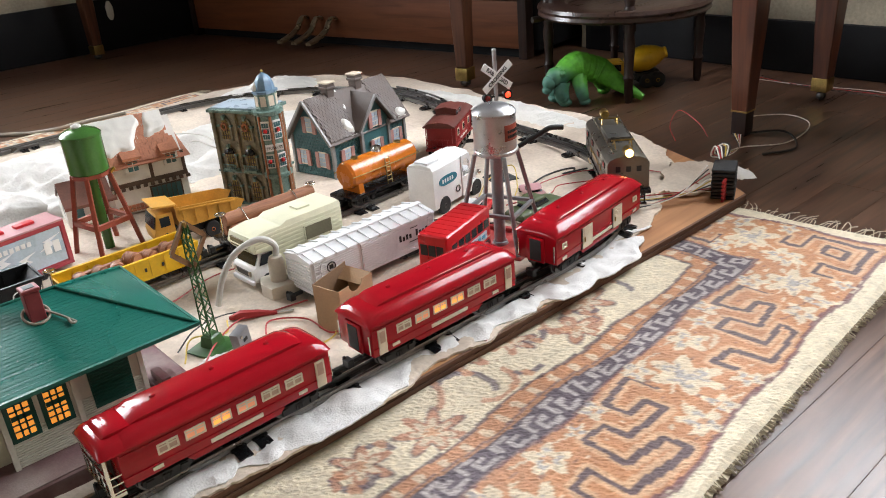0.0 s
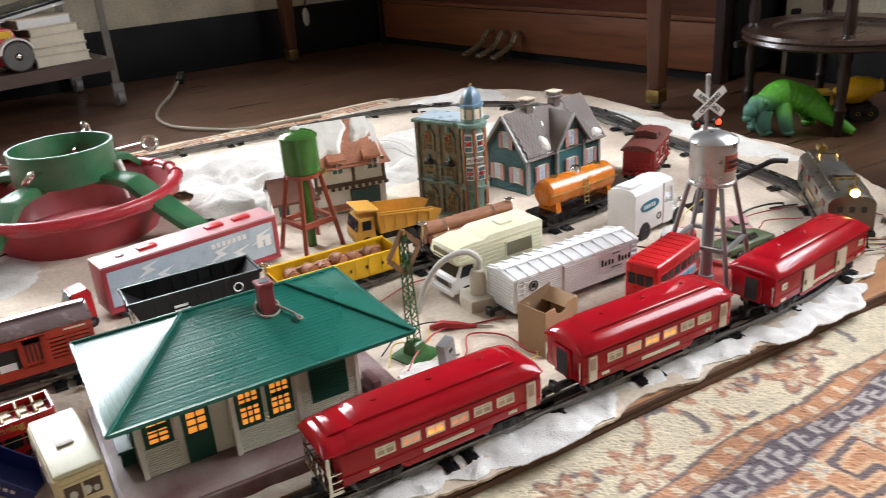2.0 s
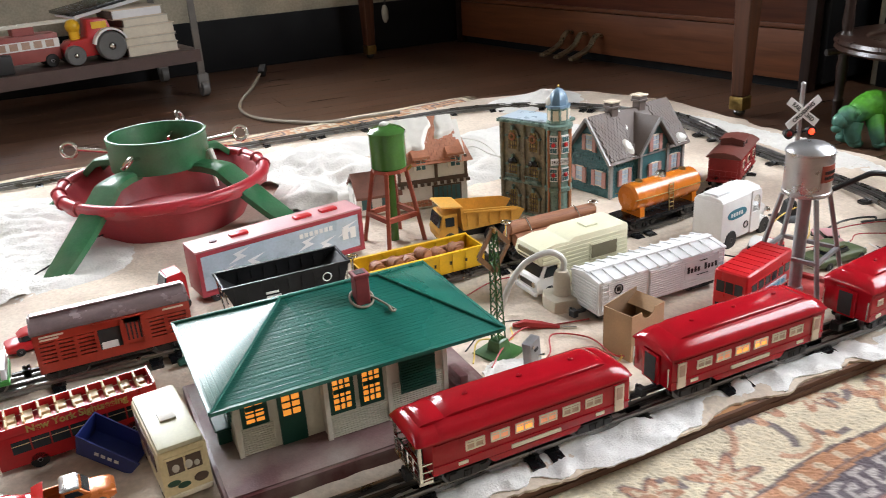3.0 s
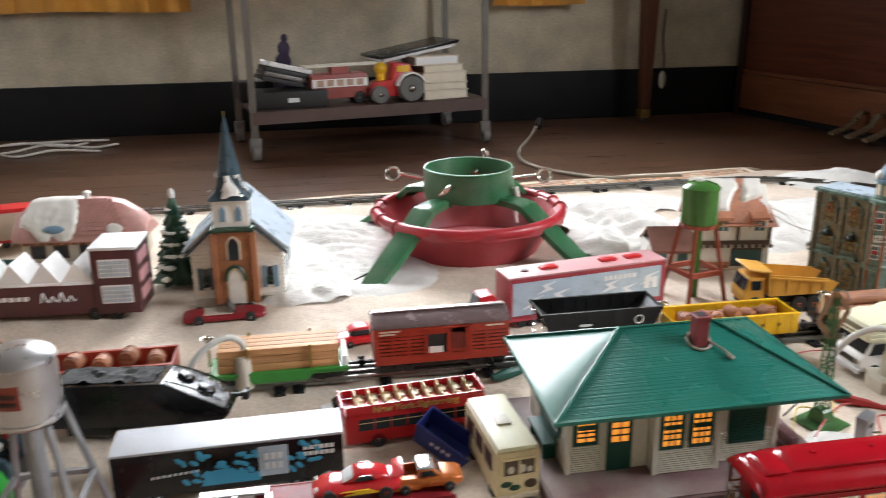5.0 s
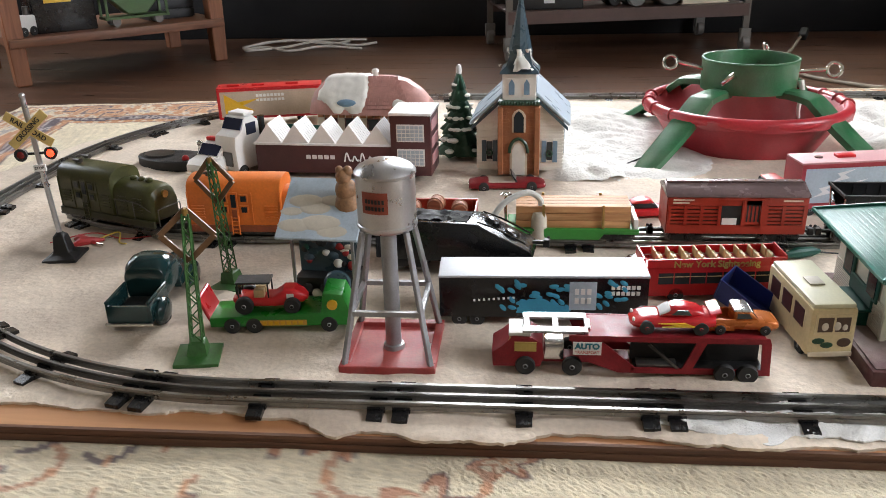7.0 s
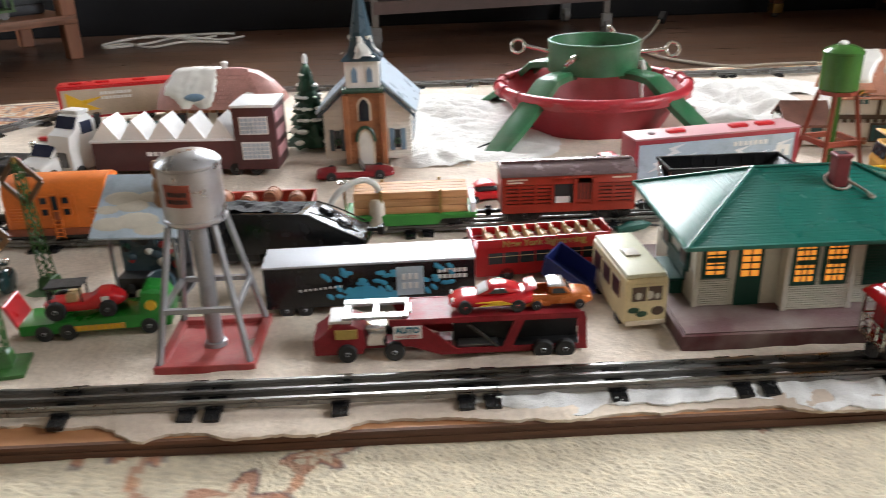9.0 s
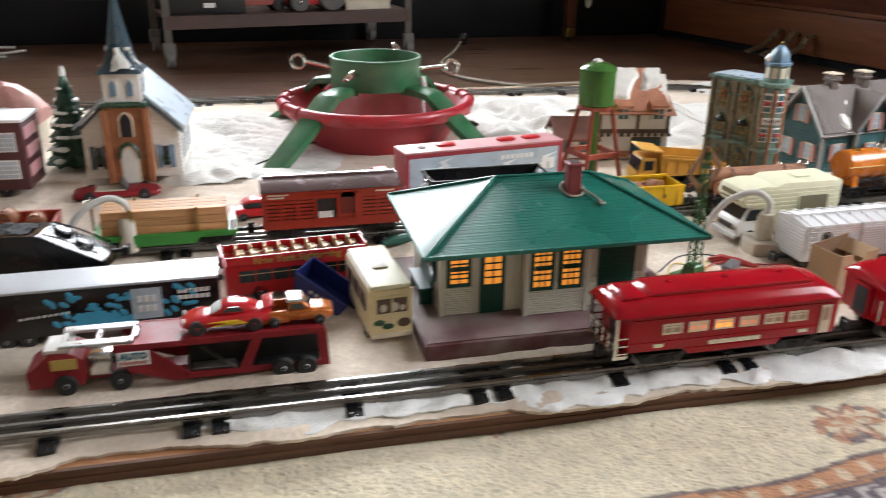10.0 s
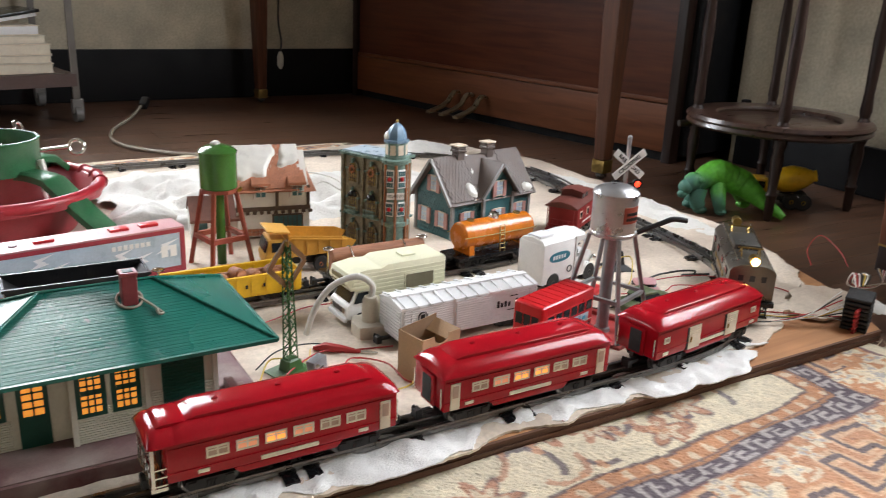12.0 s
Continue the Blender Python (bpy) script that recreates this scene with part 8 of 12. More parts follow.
def shell(bm, stations, e=0.55, seg=20):
    """A rounded skin through stations: place along x, half width, bottom, top."""
    secs = []
    for x, w, z0, z1 in stations:
        ring = []
        for i in range(seg):
            a = (i + 0.5) * 2 * math.pi / seg
            c, s = math.cos(a), math.sin(a)
            ring.append((x, w * math.copysign(abs(c) ** e, c), (z0 + z1) / 2 + (z1 - z0) / 2 * math.copysign(abs(s) ** e, s)))
        secs.append(ring)
    loft(bm, secs)


def toy_car(name, label, m, n, w, h, paint, roof=None, wheel=0.0, glass="darkglass", open_top=False, parts=()):
    """A small die-cast car that looks to +x."""
    c = thing(name, label, "toy car", m)
    r = wheel or h * 0.2
    hh = w / 2
    z0, zb = r * 0.55, h * 0.56
    bm = bm_new()
    shell(bm, [(n * a, hh * b, z0 + h * c, zb * d) for a, b, c, d in ((-0.5, 0.72, 0.1, 0.84), (-0.48, 0.88, 0.04, 0.95), (-0.4, 0.97, 0.0, 1.02), (-0.3, 1.0, 0, 1.06), (-0.18, 0.96, 0, 1.0), (0.0, 0.95, 0, 0.98), (0.18, 0.97, 0, 0.98),
               (0.3, 1.0, 0, 0.98), (0.4, 0.96, 0, 0.9), (0.47, 0.84, 0.02, 0.76), (0.495, 0.66, 0.06, 0.66), (0.5, 0.5, 0.1, 0.6))])
    part("body", bm, paint, c)
    if not open_top:
        bm = bm_new()
        shell(bm, [(n * a, hh * b, zb * 0.85, c) for a, b, c in ((-0.33, 0.55, zb * 0.98), (-0.27, 0.66, zb * 1.1), (-0.2, 0.72, h * 0.9), (-0.1, 0.75, h * 0.94), (0.02, 0.75, h * 0.93), (0.09, 0.7, h * 0.83), (0.17, 0.6, zb * 1.0))])
        part("windows", bm, glass, c).name = "window_band"
        bm = bm_new()
        shell(bm, [(n * a, hh * b, h * 0.76, h * c) for a, b, c in ((-0.3, 0.5, 0.8 + 0.01), (-0.22, 0.66, 0.94), (-0.1, 0.74, 1.0), (0.01, 0.74, 0.985), (0.07, 0.64, 0.9))])
        part("roof", bm, roof or paint, c)
    else:
        pbox("cockpit", (-n * 0.25, -hh * 0.7, zb * 0.85, n * 0.1, hh * 0.7, zb * 1.03), "beige", c, "pale open cockpit", 0.001)
        bm = bm_new()
        prism(bm, ((n * 0.1, zb), (n * 0.13, zb), (n * 0.06, h), (n * 0.045, h)), -hh * 0.7, hh * 0.7)
        part("windscreen", bm, "darkglass", c)
    for x in (-n * 0.31, n * 0.31):
        for s in (-1, 1):
            tyre(c, x, s * (hh - r * 0.3), r, r, r * 0.7)
    for s in (-1, 1):
        bm = bm_new()
        ball(bm, (n / 2 - n * 0.02, s * hh * 0.65, zb * 0.7), h * 0.07, 0.6, 1, 1, 8)
        part("headlight", bm, "white", c)
    pbox("bumper", (-n / 2 - 0.001, -hh * 0.85, z0, -n / 2 + 0.002, hh * 0.85, z0 + h * 0.1), "chrome", c)
    return c


# the white delivery truck
def delivery_truck(m):
    c = thing("toy_delivery_truck", "white toy delivery truck with a teal oval sign", "toy truck", m)
    hh = 0.03
    bm = bm_new()
    box(bm, -0.075, -hh, 0.016, 0.012, hh, 0.092)
    part("cargo_box", bev(bm, 0.003), "white", c)
    bm = bm_new()
    prism(bm, [(-hh + 0.001, 0.09), (-hh + 0.006, 0.097), (0, 0.101), (hh - 0.006, 0.097), (hh - 0.001, 0.09)], -0.074, 0.042, "x")
    part("roof", bev(bm, 0.001, 1), "white", c)
    pbox("roof_hatch", (-0.07, -0.015, 0.099, -0.035, 0.015, 0.1035), "whitegrey", c, "", 0.001)
    bm = bm_new()
    for s in (-1, 1):
        prism(bm, ((0.012, 0.016), (0.04, 0.016), (0.04, 0.05), (0.036, 0.05), (0.034, 0.053), (0.012, 0.053)), s * (hh - 0.0015), s * (hh + 0.0015))
        arc = [(0.0265 + 0.0115 * math.cos(radians(a)), 0.073 + 0.012 * math.sin(radians(a))) for a in range(0, 181, 15)]
        prism(bm, [(0.0385, 0.0525), (0.042, 0.0525), (0.042, 0.083), (0.038, 0.094), (0.012, 0.094), (0.012, 0.0525), (0.0146, 0.0525)] + arc[::-1], s * (hh - 0.0015), s * (hh + 0.0012))
    box(bm, 0.036, -hh, 0.03, 0.041, hh, 0.055)
    part("cab", bm, "white", c)
    bm = bm_new()
    prism(bm, ((0.04, 0.02), (0.078, 0.022), (0.08, 0.048), (0.074, 0.053), (0.04, 0.057)), -0.017, 0.017)
    part("hood", bev(bm, 0.003), "white", c)
    for s in (-1, 1):
        bm = bm_new()
        pts = [(0.058 + 0.019 * math.cos(radians(a)), 0.016 + 0.019 * math.sin(radians(a))) for a in range(10, 171, 16)]
        prism(bm, pts + [(0.058 + 0.0165 * math.cos(radians(a)), 0.0165 + 0.0165 * math.sin(radians(a))) for a in range(170, 9, -16)], s * 0.018, s * 0.031)
        part("fender", bm, "white", c)
        bm = bm_new()
        n = 28
        prism(bm, [(-0.031 + 0.028 * math.cos(i / n * 6.283), 0.064 + 0.0105 * math.sin(i / n * 6.283) * (1 + 0.12 * math.cos(2 * i / n * 6.283))) for i in range(n)], s * (hh - 0.0005), s * (hh + 0.0009))
        sg = part("oval_sign", bm, "tealprint", c, "teal oval sign")
        bm = bm_new()
        for k in range(5):
            box(bm, -0.048 + k * 0.0075 - 0.002, s * (hh + 0.0006), 0.0605, -0.048 + k * 0.0075 + 0.002, s * (hh + 0.0014), 0.0675)
        part("lettering", bm, "white", sg)
        bm = bm_new()
        tube(bm, [(-0.002 + 0.006 * math.cos(a * 0.524), s * (hh + 0.0006), 0.036 + 0.006 * math.sin(a * 0.524)) for a in range(12)], 0.0011, 5, True)
        part("emblem", bm, "ink", c)
        for x in (-0.045, 0.058):
            tyre(c, x, s * 0.0275, 0.0175, 0.0175, 0.008, "rubber", "dullsteel")
    pbox("chassis", (-0.07, -0.02, 0.011, 0.075, 0.02, 0.018), "black", c)
    pbox("windscreen", (0.0385, -hh + 0.003, 0.056, 0.0395, hh - 0.003, 0.088), "glass", c)
    bm = bm_new()
    tube(bm, [(0.033, 0.009 * math.cos(a * 0.524) - 0.01, 0.06 + 0.009 * math.sin(a * 0.524)) for a in range(12)], 0.0009, 5, True)
    part("steering_wheel", bm, "black", c)
    for s in (-1, 1):
        bm = bm_new()
        ball(bm, (0.079, s * 0.022, 0.04), 0.0055, seg=10)
        part("headlamp", bm, "chrome", c)


delivery_truck(pose(1.388, 0.257, 0, 0, 0, 12) @ Matrix.Scale(0.88, 4))


def camper(m):
    c = thing("toy_motorhome", "pale yellow toy motorhome with a white cab", "toy motorhome", m)
    hh = 0.034
    bm = bm_new()
    prism(bm, ((-0.092, 0.022), (0.052, 0.022), (0.052, 0.062), (0.085, 0.066), (0.092, 0.078), (0.086, 0.094), (0.055, 0.099), (0.03, 0.0975), (0.018, 0.103), (-0.09, 0.103), (-0.092, 0.099)), -hh, hh)
    b = part("coach", bev(bm, 0.002), "camper", c, "pale yellow ribbed coach body")
    for s in (-1, 1):
        for k in range(10):
            z = 0.028 + k * 0.0068
            pbox("side_rib", (-0.089, s * (hh - 0.0004), z, 0.05 if z < 0.066 else 0.082, s * (hh + 0.0009), z + 0.0036), "camper", b)
        f = pbox("window", (-0.07, s * (hh - 0.0002), 0.054, -0.012, s * (hh + 0.0016), 0.083), "camper", c)
        pbox("pane", (-0.067, s * hh, 0.057, -0.015, s * (hh + 0.0022), 0.08), "camper_pane", f)
    pbox("roof_vent", (-0.045, -0.012, 0.1, -0.02, 0.012, 0.106), "camper", c, "", 0.001)
    bm = bm_new()
    side_body(bm, [(0.045, 0.016), (0.09, 0.016), (0.092, 0.034), (0.089, 0.04), (0.084, 0.043), (0.074, 0.064), (0.045, 0.064)], hh * 0.93, 0.1, 0.002)
    cab = part("cab", bm, "white", c, "white van cab")
    for s in (-1, 1):
        bm = bm_new()
        prism(bm, ((0.052, 0.043), (0.078, 0.043), (0.07, 0.06), (0.052, 0.06)), s * hh * 0.86, s * hh * 0.935)
        part("side_window", bm, "darkglass", cab)
        bm = bm_new()
        rod(bm, (0.0905, s * 0.022, 0.031), (0.093, s * 0.022, 0.031), 0.0048, seg=12)
        part("headlamp", bm, "chrome", cab)
        for x in (-0.052, 0.066):
            tyre(c, x, s * 0.0285, 0.0135, 0.0135, 0.008)
        pbox("cab_over_window", (0.0845, -0.024, 0.074, 0.0912, 0.024, 0.088), "camper_pane", c) if s < 0 else None
    bm = bm_new()
    prism(bm, ((0.0825, 0.044), (0.0845, 0.044), (0.0762, 0.0625), (0.0742, 0.0625)), -hh * 0.78, hh * 0.78)
    part("windscreen", bm, "darkglass", cab)
    pbox("bumper", (0.09, -hh * 0.9, 0.013, 0.095, hh * 0.9, 0.02), "whitegrey", cab, "", 0.001)
    pbox("grille", (0.0905, -hh * 0.5, 0.026, 0.0928, hh * 0.5, 0.035), "dullsteel", cab)
    bm = bm_new()
    for k, p in enumerate((((0.02, 0.046), (0.013, 0.03)), ((0.013, 0.03), (0.006, 0.042)), ((0.006, 0.042), (-0.001, 0.03)), ((-0.001, 0.03), (-0.008, 0.046)))):
        bar(bm, (p[0][0] + 0.015, -hh - 0.0012, p[0][1]), (p[1][0] + 0.015, -hh - 0.0012, p[1][1]), 0.0012, 0.0032)
    part("painted_mark", bm, "grassgreen", c, "green painted zigzag")


M["camper_pane"] = mat("smoky_tan_pane", (0.2, 0.18, 0.12), 0.2)
camper(pose(1.078, 0.252, 0, 0, 0, 182) @ Matrix.Scale(0.85, 4))


def double_decker(m):
    c = thing("toy_double_decker", "red toy double-decker bus with a pale poster", "toy bus", m)
    n, hh, h = 0.118, 0.0225, 0.086
    bm = bm_new()
    box(bm, -n / 2, -hh, 0.009, n / 2, hh, h)
    part("body", bev(bm, 0.005, 3), "redtoy", c)
    for z0, z1 in ((0.026, 0.041), (0.057, 0.072)):
        for s in (-1, 1):
            for k in range(6):
                x = -n / 2 + 0.012 + k * 0.0172
                f = pbox("window", (x - 0.0015, s * (hh - 0.0004), z0, x + 0.0145, s * (hh + 0.0006), z1), "redtoy", c)
                pbox("pane", (x, s * hh, z0 + 0.0015, x + 0.013, s * (hh + 0.0009), z1 - 0.0015), "darkglass", f)
        for e in (-1, 1):
            for k in (-1, 0, 1):
                pbox("end_pane", (e * (n / 2 - 0.0004), k * 0.012 - 0.0052, z0, e * (n / 2 + 0.0007), k * 0.012 + 0.0052, z1), "darkglass", c)
    for s in (-1, 1):
        pb = pbox("poster", (-0.03, s * hh, 0.0435, 0.045, s * (hh + 0.0012), 0.0545), "bluegrey", c, "pale blue printed poster strip")
        bm = bm_new()
        for k in range(6):
            box(bm, -0.024 + k * 0.011, s * (hh + 0.001), 0.047, -0.017 + k * 0.011, s * (hh + 0.0017), 0.0515)
        part("lettering", bm, "cyan", pb)
        pbox("band", (-n / 2 + 0.004, s * hh, 0.0425, n / 2 - 0.004, s * (hh + 0.0008), 0.0437), "cream_trim", c)
        for x in (-0.036, 0.036):
            tyre(c, x, s * (hh - 0.003), 0.0105, 0.0105, 0.006)
    bm = bm_new()
    for k in range(8):
        box(bm, -n / 2 + 0.01 + k * 0.0135, -hh + 0.003, h - 0.001, -n / 2 + 0.0115 + k * 0.0135, hh - 0.003, h + 0.0006)
    part("roof_rib", bm, "redtoy", c)
    bm = bm_new()
    for s in (-1, 1):
        rod(bm, (-n / 2 - 0.001, s * 0.015, 0.021), (-n / 2 + 0.001, s * 0.015, 0.021), 0.003, seg=10)
    part("tail_lamp", bm, "orangetoy", c)


double_decker(pose(1.212, 0.042, 0, 0, 0, 17))


def tour_bus(m):
    c = thing("toy_tour_bus", "red open-top toy sightseeing bus with tan seats", "toy bus", m)
    n, hh = 0.165, 0.021
    bm = bm_new()
    box(bm, -n / 2, -hh, 0.008, n / 2, hh, 0.046)
    part("body", bev(bm, 0.003), "redtoy", c)
    bm = bm_new()
    for s in (-1, 1):
        box(bm, -n / 2 + 0.002, s * (hh - 0.0009), 0.046, n / 2 - 0.002, s * (hh + 0.0009), 0.056)
        box(bm, s * n / 2 - 0.003, -hh, 0.046, s * n / 2 - 0.001, hh, 0.058)
    part("parapet", bm, "redtoy", c)
    for k in range(9):
        for s in (-1, 1):
            bm = bm_new()
            box(bm, -0.066 + k * 0.0165, s * 0.0105 - 0.008, 0.046, -0.057 + k * 0.0165, s * 0.0105 + 0.008, 0.05)
            box(bm, -0.068 + k * 0.0165, s * 0.0105 - 0.008, 0.046, -0.0655 + k * 0.0165, s * 0.0105 + 0.008, 0.0575)
            part("seat", bev(bm, 0.0006, 1), "tanseat", c)
    for s in (-1, 1):
        for k in range(7):
            pbox("window", (-0.067 + k * 0.019, s * (hh - 0.0004), 0.0245, -0.0495 + k * 0.019, s * (hh + 0.0006), 0.0385), "darkglass", c)
            pbox("window_bar", (-0.067 + k * 0.019, s * hh, 0.0335, -0.0495 + k * 0.019, s * (hh + 0.001), 0.0343), "tanseat", c)
        text("lettering", "New York Sightseeing", 0.0112, "gold", c, side_m(0.0, s * (hh + 0.0012), 0.0495, 0 if s < 0 else 180), "gold painted words", "CENTER", 0.0003)
        for x in (-0.045, 0.05):
            tyre(c, x, s * (hh - 0.003), 0.0098, 0.0098, 0.006)
    pbox("windscreen", (n / 2 - 0.0003, -hh + 0.003, 0.026, n / 2 + 0.0006, hh - 0.003, 0.042), "darkglass", c)


M["tanseat"] = mat("cream_tan_plastic_seat", (0.55, 0.4, 0.21), 0.5)
tour_bus(pose(0.408, 0.205, 0, 0, 0, 5))


def box_trailer(name, label, m, n, h, side, top, trim, detail, group=""):
    """A road trailer with printed sides: n long, h high."""
    c = thing(name, label, "toy truck trailer", m, group)
    hh = 0.026
    pbox("box", (-n / 2, -hh, 0.012, n / 2, hh, h - 0.003), side, c, "", 0.0012)
    pbox("roof", (-n / 2 - 0.0006, -hh - 0.0006, h - 0.003, n / 2 + 0.0006, hh + 0.0006, h), top, c, "", 0.001)
    if trim:
        for s in (-1, 1):
            for dims in ((-n / 2, s * (hh - 0.0005), 0.012, n / 2, s * (hh + 0.001), 0.017), (-n / 2, s * (hh - 0.0005), h - 0.008, n / 2, s * (hh + 0.001), h - 0.003),
                         (-n / 2, s * (hh - 0.0005), 0.017, -n / 2 + 0.006, s * (hh + 0.001), h - 0.008), (n / 2 - 0.006, s * (hh - 0.0005), 0.017, n / 2, s * (hh + 0.001), h - 0.008)):
                pbox("edge_trim", dims, trim, c)
    for x in (-n / 2 + 0.022, -n / 2 + 0.042, n / 2 - 0.05):
        for s in (-1, 1):
            tyre(c, x, s * (hh - 0.004), 0.0088, 0.0088, 0.006)
    detail(c, hh)
    return c


M["paleroof"] = mat("pale_silver_roof", (0.5, 0.52, 0.56), 0.42, 0.2, 0.06, 40)


def candy_print(c, hh):
    rng = random.Random(21)
    bm = bm_new()
    for k in range(46):
        x, z = rng.uniform(-0.06, 0.09), rng.uniform(0.022, 0.056)
        if 0.03 < x < 0.058:
            continue
        bm2 = rng.uniform(-0.6, 0.6)
        ball(bm, (0, 0, 0), 0.0052, 1, 0.1, 0.52, 10, pose(x, -hh - 0.0003, z, 0, math.degrees(bm2) + 25, 0))
    part("pattern", bm, "cyan", c, "light blue printed sweets")
    pl = pbox("plate", (0.029, -hh - 0.0008, 0.022, 0.059, -hh, 0.056), "bluegrey", c, "pale blue printed square")
    bm = bm_new()
    for z in (0.034, 0.045):
        for k in range(3):
            box(bm, 0.035 + k * 0.0068, -hh - 0.0014, z - 0.004, 0.0395 + k * 0.0068, -hh - 0.0006, z + 0.003)
    part("lettering", bm, "white", pl)
    bm = bm_new()
    prism(bm, ((-0.03, 0.018), (0.03, 0.018), (0.028, 0.026), (0.012, 0.028), (0.002, 0.035), (-0.016, 0.035), (-0.026, 0.027)), -hh - 0.0007, -hh)
    part("printed_car", bm, "cyan", c, "printed light blue car")
    bm = bm_new()
    for k in range(9):
        box(bm, -0.078 + k * 0.0055, -hh - 0.0006, 0.032 + 0.0004 * k, -0.0755 + k * 0.0055, -hh, 0.0345 + 0.0004 * k)
    for k in range(6):
        for z in (0.04, 0.047):
            box(bm, 0.075 + k * 0.0055, -hh - 0.0006, z, 0.079 + k * 0.0055, -hh, z + 0.0045)
    part("lettering", bm, "white", c)


box_trailer("toy_trailer", "black toy trailer printed with light blue sweets", pose(0.206, 0.138, 0, 0, 0, 1.5), 0.232, 0.0635, "black", "paleroof", None, candy_print)


M["dullpink"] = mat("dull_pinkish_red_plastic", (0.36, 0.045, 0.06), 0.4, 0, 0.15, 40)


def racing_print(c, hh):
    for s in (-1, 1):
        pn = pbox("side_panel", (-0.13, s * (hh - 0.0004), 0.021, 0.128, s * (hh + 0.0008), 0.074), "bluegrey", c, "pale blue printed side")
        bm = bm_new()
        for k, (x, z) in enumerate(((-0.115, 0.03), (-0.09, 0.052), (-0.07, 0.036), (0.02, 0.04), (0.05, 0.03), (0.09, 0.045))):
            prism(bm, ((x, z), (x + 0.028, z + 0.006), (x + 0.019, z + 0.012), (x + 0.036, z + 0.02), (x + 0.008, z + 0.014), (x + 0.014, z + 0.008)), s * hh, s * (hh + 0.0013))
        part("pattern", bm, "whitegrey", pn)
        bm = bm_new()
        for k in range(7):
            box(bm, 0.028 + k * 0.0085 - 0.003, s * hh, 0.06, 0.028 + k * 0.0085 + 0.003, s * (hh + 0.0014), 0.067)
        for k in range(2):
            box(bm, 0.098 + k * 0.014, s * hh, 0.038, 0.108 + k * 0.014, s * (hh + 0.0014), 0.056)
        part("lettering", bm, "white", pn)
    for x in (-0.06, 0.045, 0.09):
        pbox("roof_vent", (x - 0.014, -0.007, 0.083, x + 0.014, 0.007, 0.0875), "redtoy", c, "red roof vent", 0.0015)
    bm = bm_new()
    lathe(bm, ((0.006, 0.0825), (0.006, 0.085), (0.004, 0.0855)), 12, (-0.1, 0.0, 0))
    part("roof_cap", bm, "brown", c)


box_trailer("toy_trailer", "pink-roofed toy race trailer with red trim and pale printed sides", pose(0.722, 0.525, 0, 0, 0, 9), 0.272, 0.0835, "dullpink", "pinkwhite", "dullpink", racing_print, "race trailers")


def yellow_print(c, hh):
    bm = bm_new()
    prism(bm, ((-0.1, 0.025), (-0.035, 0.03), (-0.06, 0.042), (-0.02, 0.058), (-0.07, 0.05), (-0.1, 0.068)), -hh - 0.0008, -hh)
    part("pattern", bm, "yellow", c, "yellow printed flash")
    bm = bm_new()
    for z in (0.05, 0.06):
        for k in range(8):
            box(bm, -0.03 + k * 0.008, -hh - 0.0008, z, -0.024 + k * 0.008, -hh, z + 0.006)
    part("lettering", bm, "white", c)
    for x in (-0.08, -0.025, 0.05):
        pbox("roof_vent", (x - 0.014, -0.007, 0.08, x + 0.014, 0.007, 0.085), "redtoy", c, "red roof vent", 0.0015)


M["trailer_pale"] = mat("pale_tan_print", (0.5, 0.4, 0.31), 0.45)
box_trailer("toy_trailer", "tan and red toy race trailer with a yellow flash", pose(-0.385, 1.085, 0.004, 0, 0, 12), 0.23, 0.0815, "trailer_pale", "redtoy", "redtoy", yellow_print, "race trailers")

# red tractor in front of the race trailer
_t = thing("toy_tractor_unit", "small red toy tractor unit beside the race trailer", "toy truck", pose(0.552, 0.498, 0, 0, 0, 189))
bm = bm_new()
side_body(bm, [(-0.02, 0.012), (0.026, 0.012), (0.028, 0.03), (0.012, 0.036), (0.006, 0.056), (-0.016, 0.058), (-0.02, 0.05)], 0.02, 0.15, 0.003)
part("cab", bm, "redtoy", _t)
bm = bm_new()
prism(bm, ((0.0115, 0.037), (0.0135, 0.037), (0.0085, 0.054), (0.0065, 0.054)), -0.015, 0.015)
part("windscreen", bm, "darkglass", _t)
for x in (-0.012, 0.018):
    for s in (-1, 1):
        tyre(_t, x, s * 0.0175, 0.0085, 0.0085, 0.006)


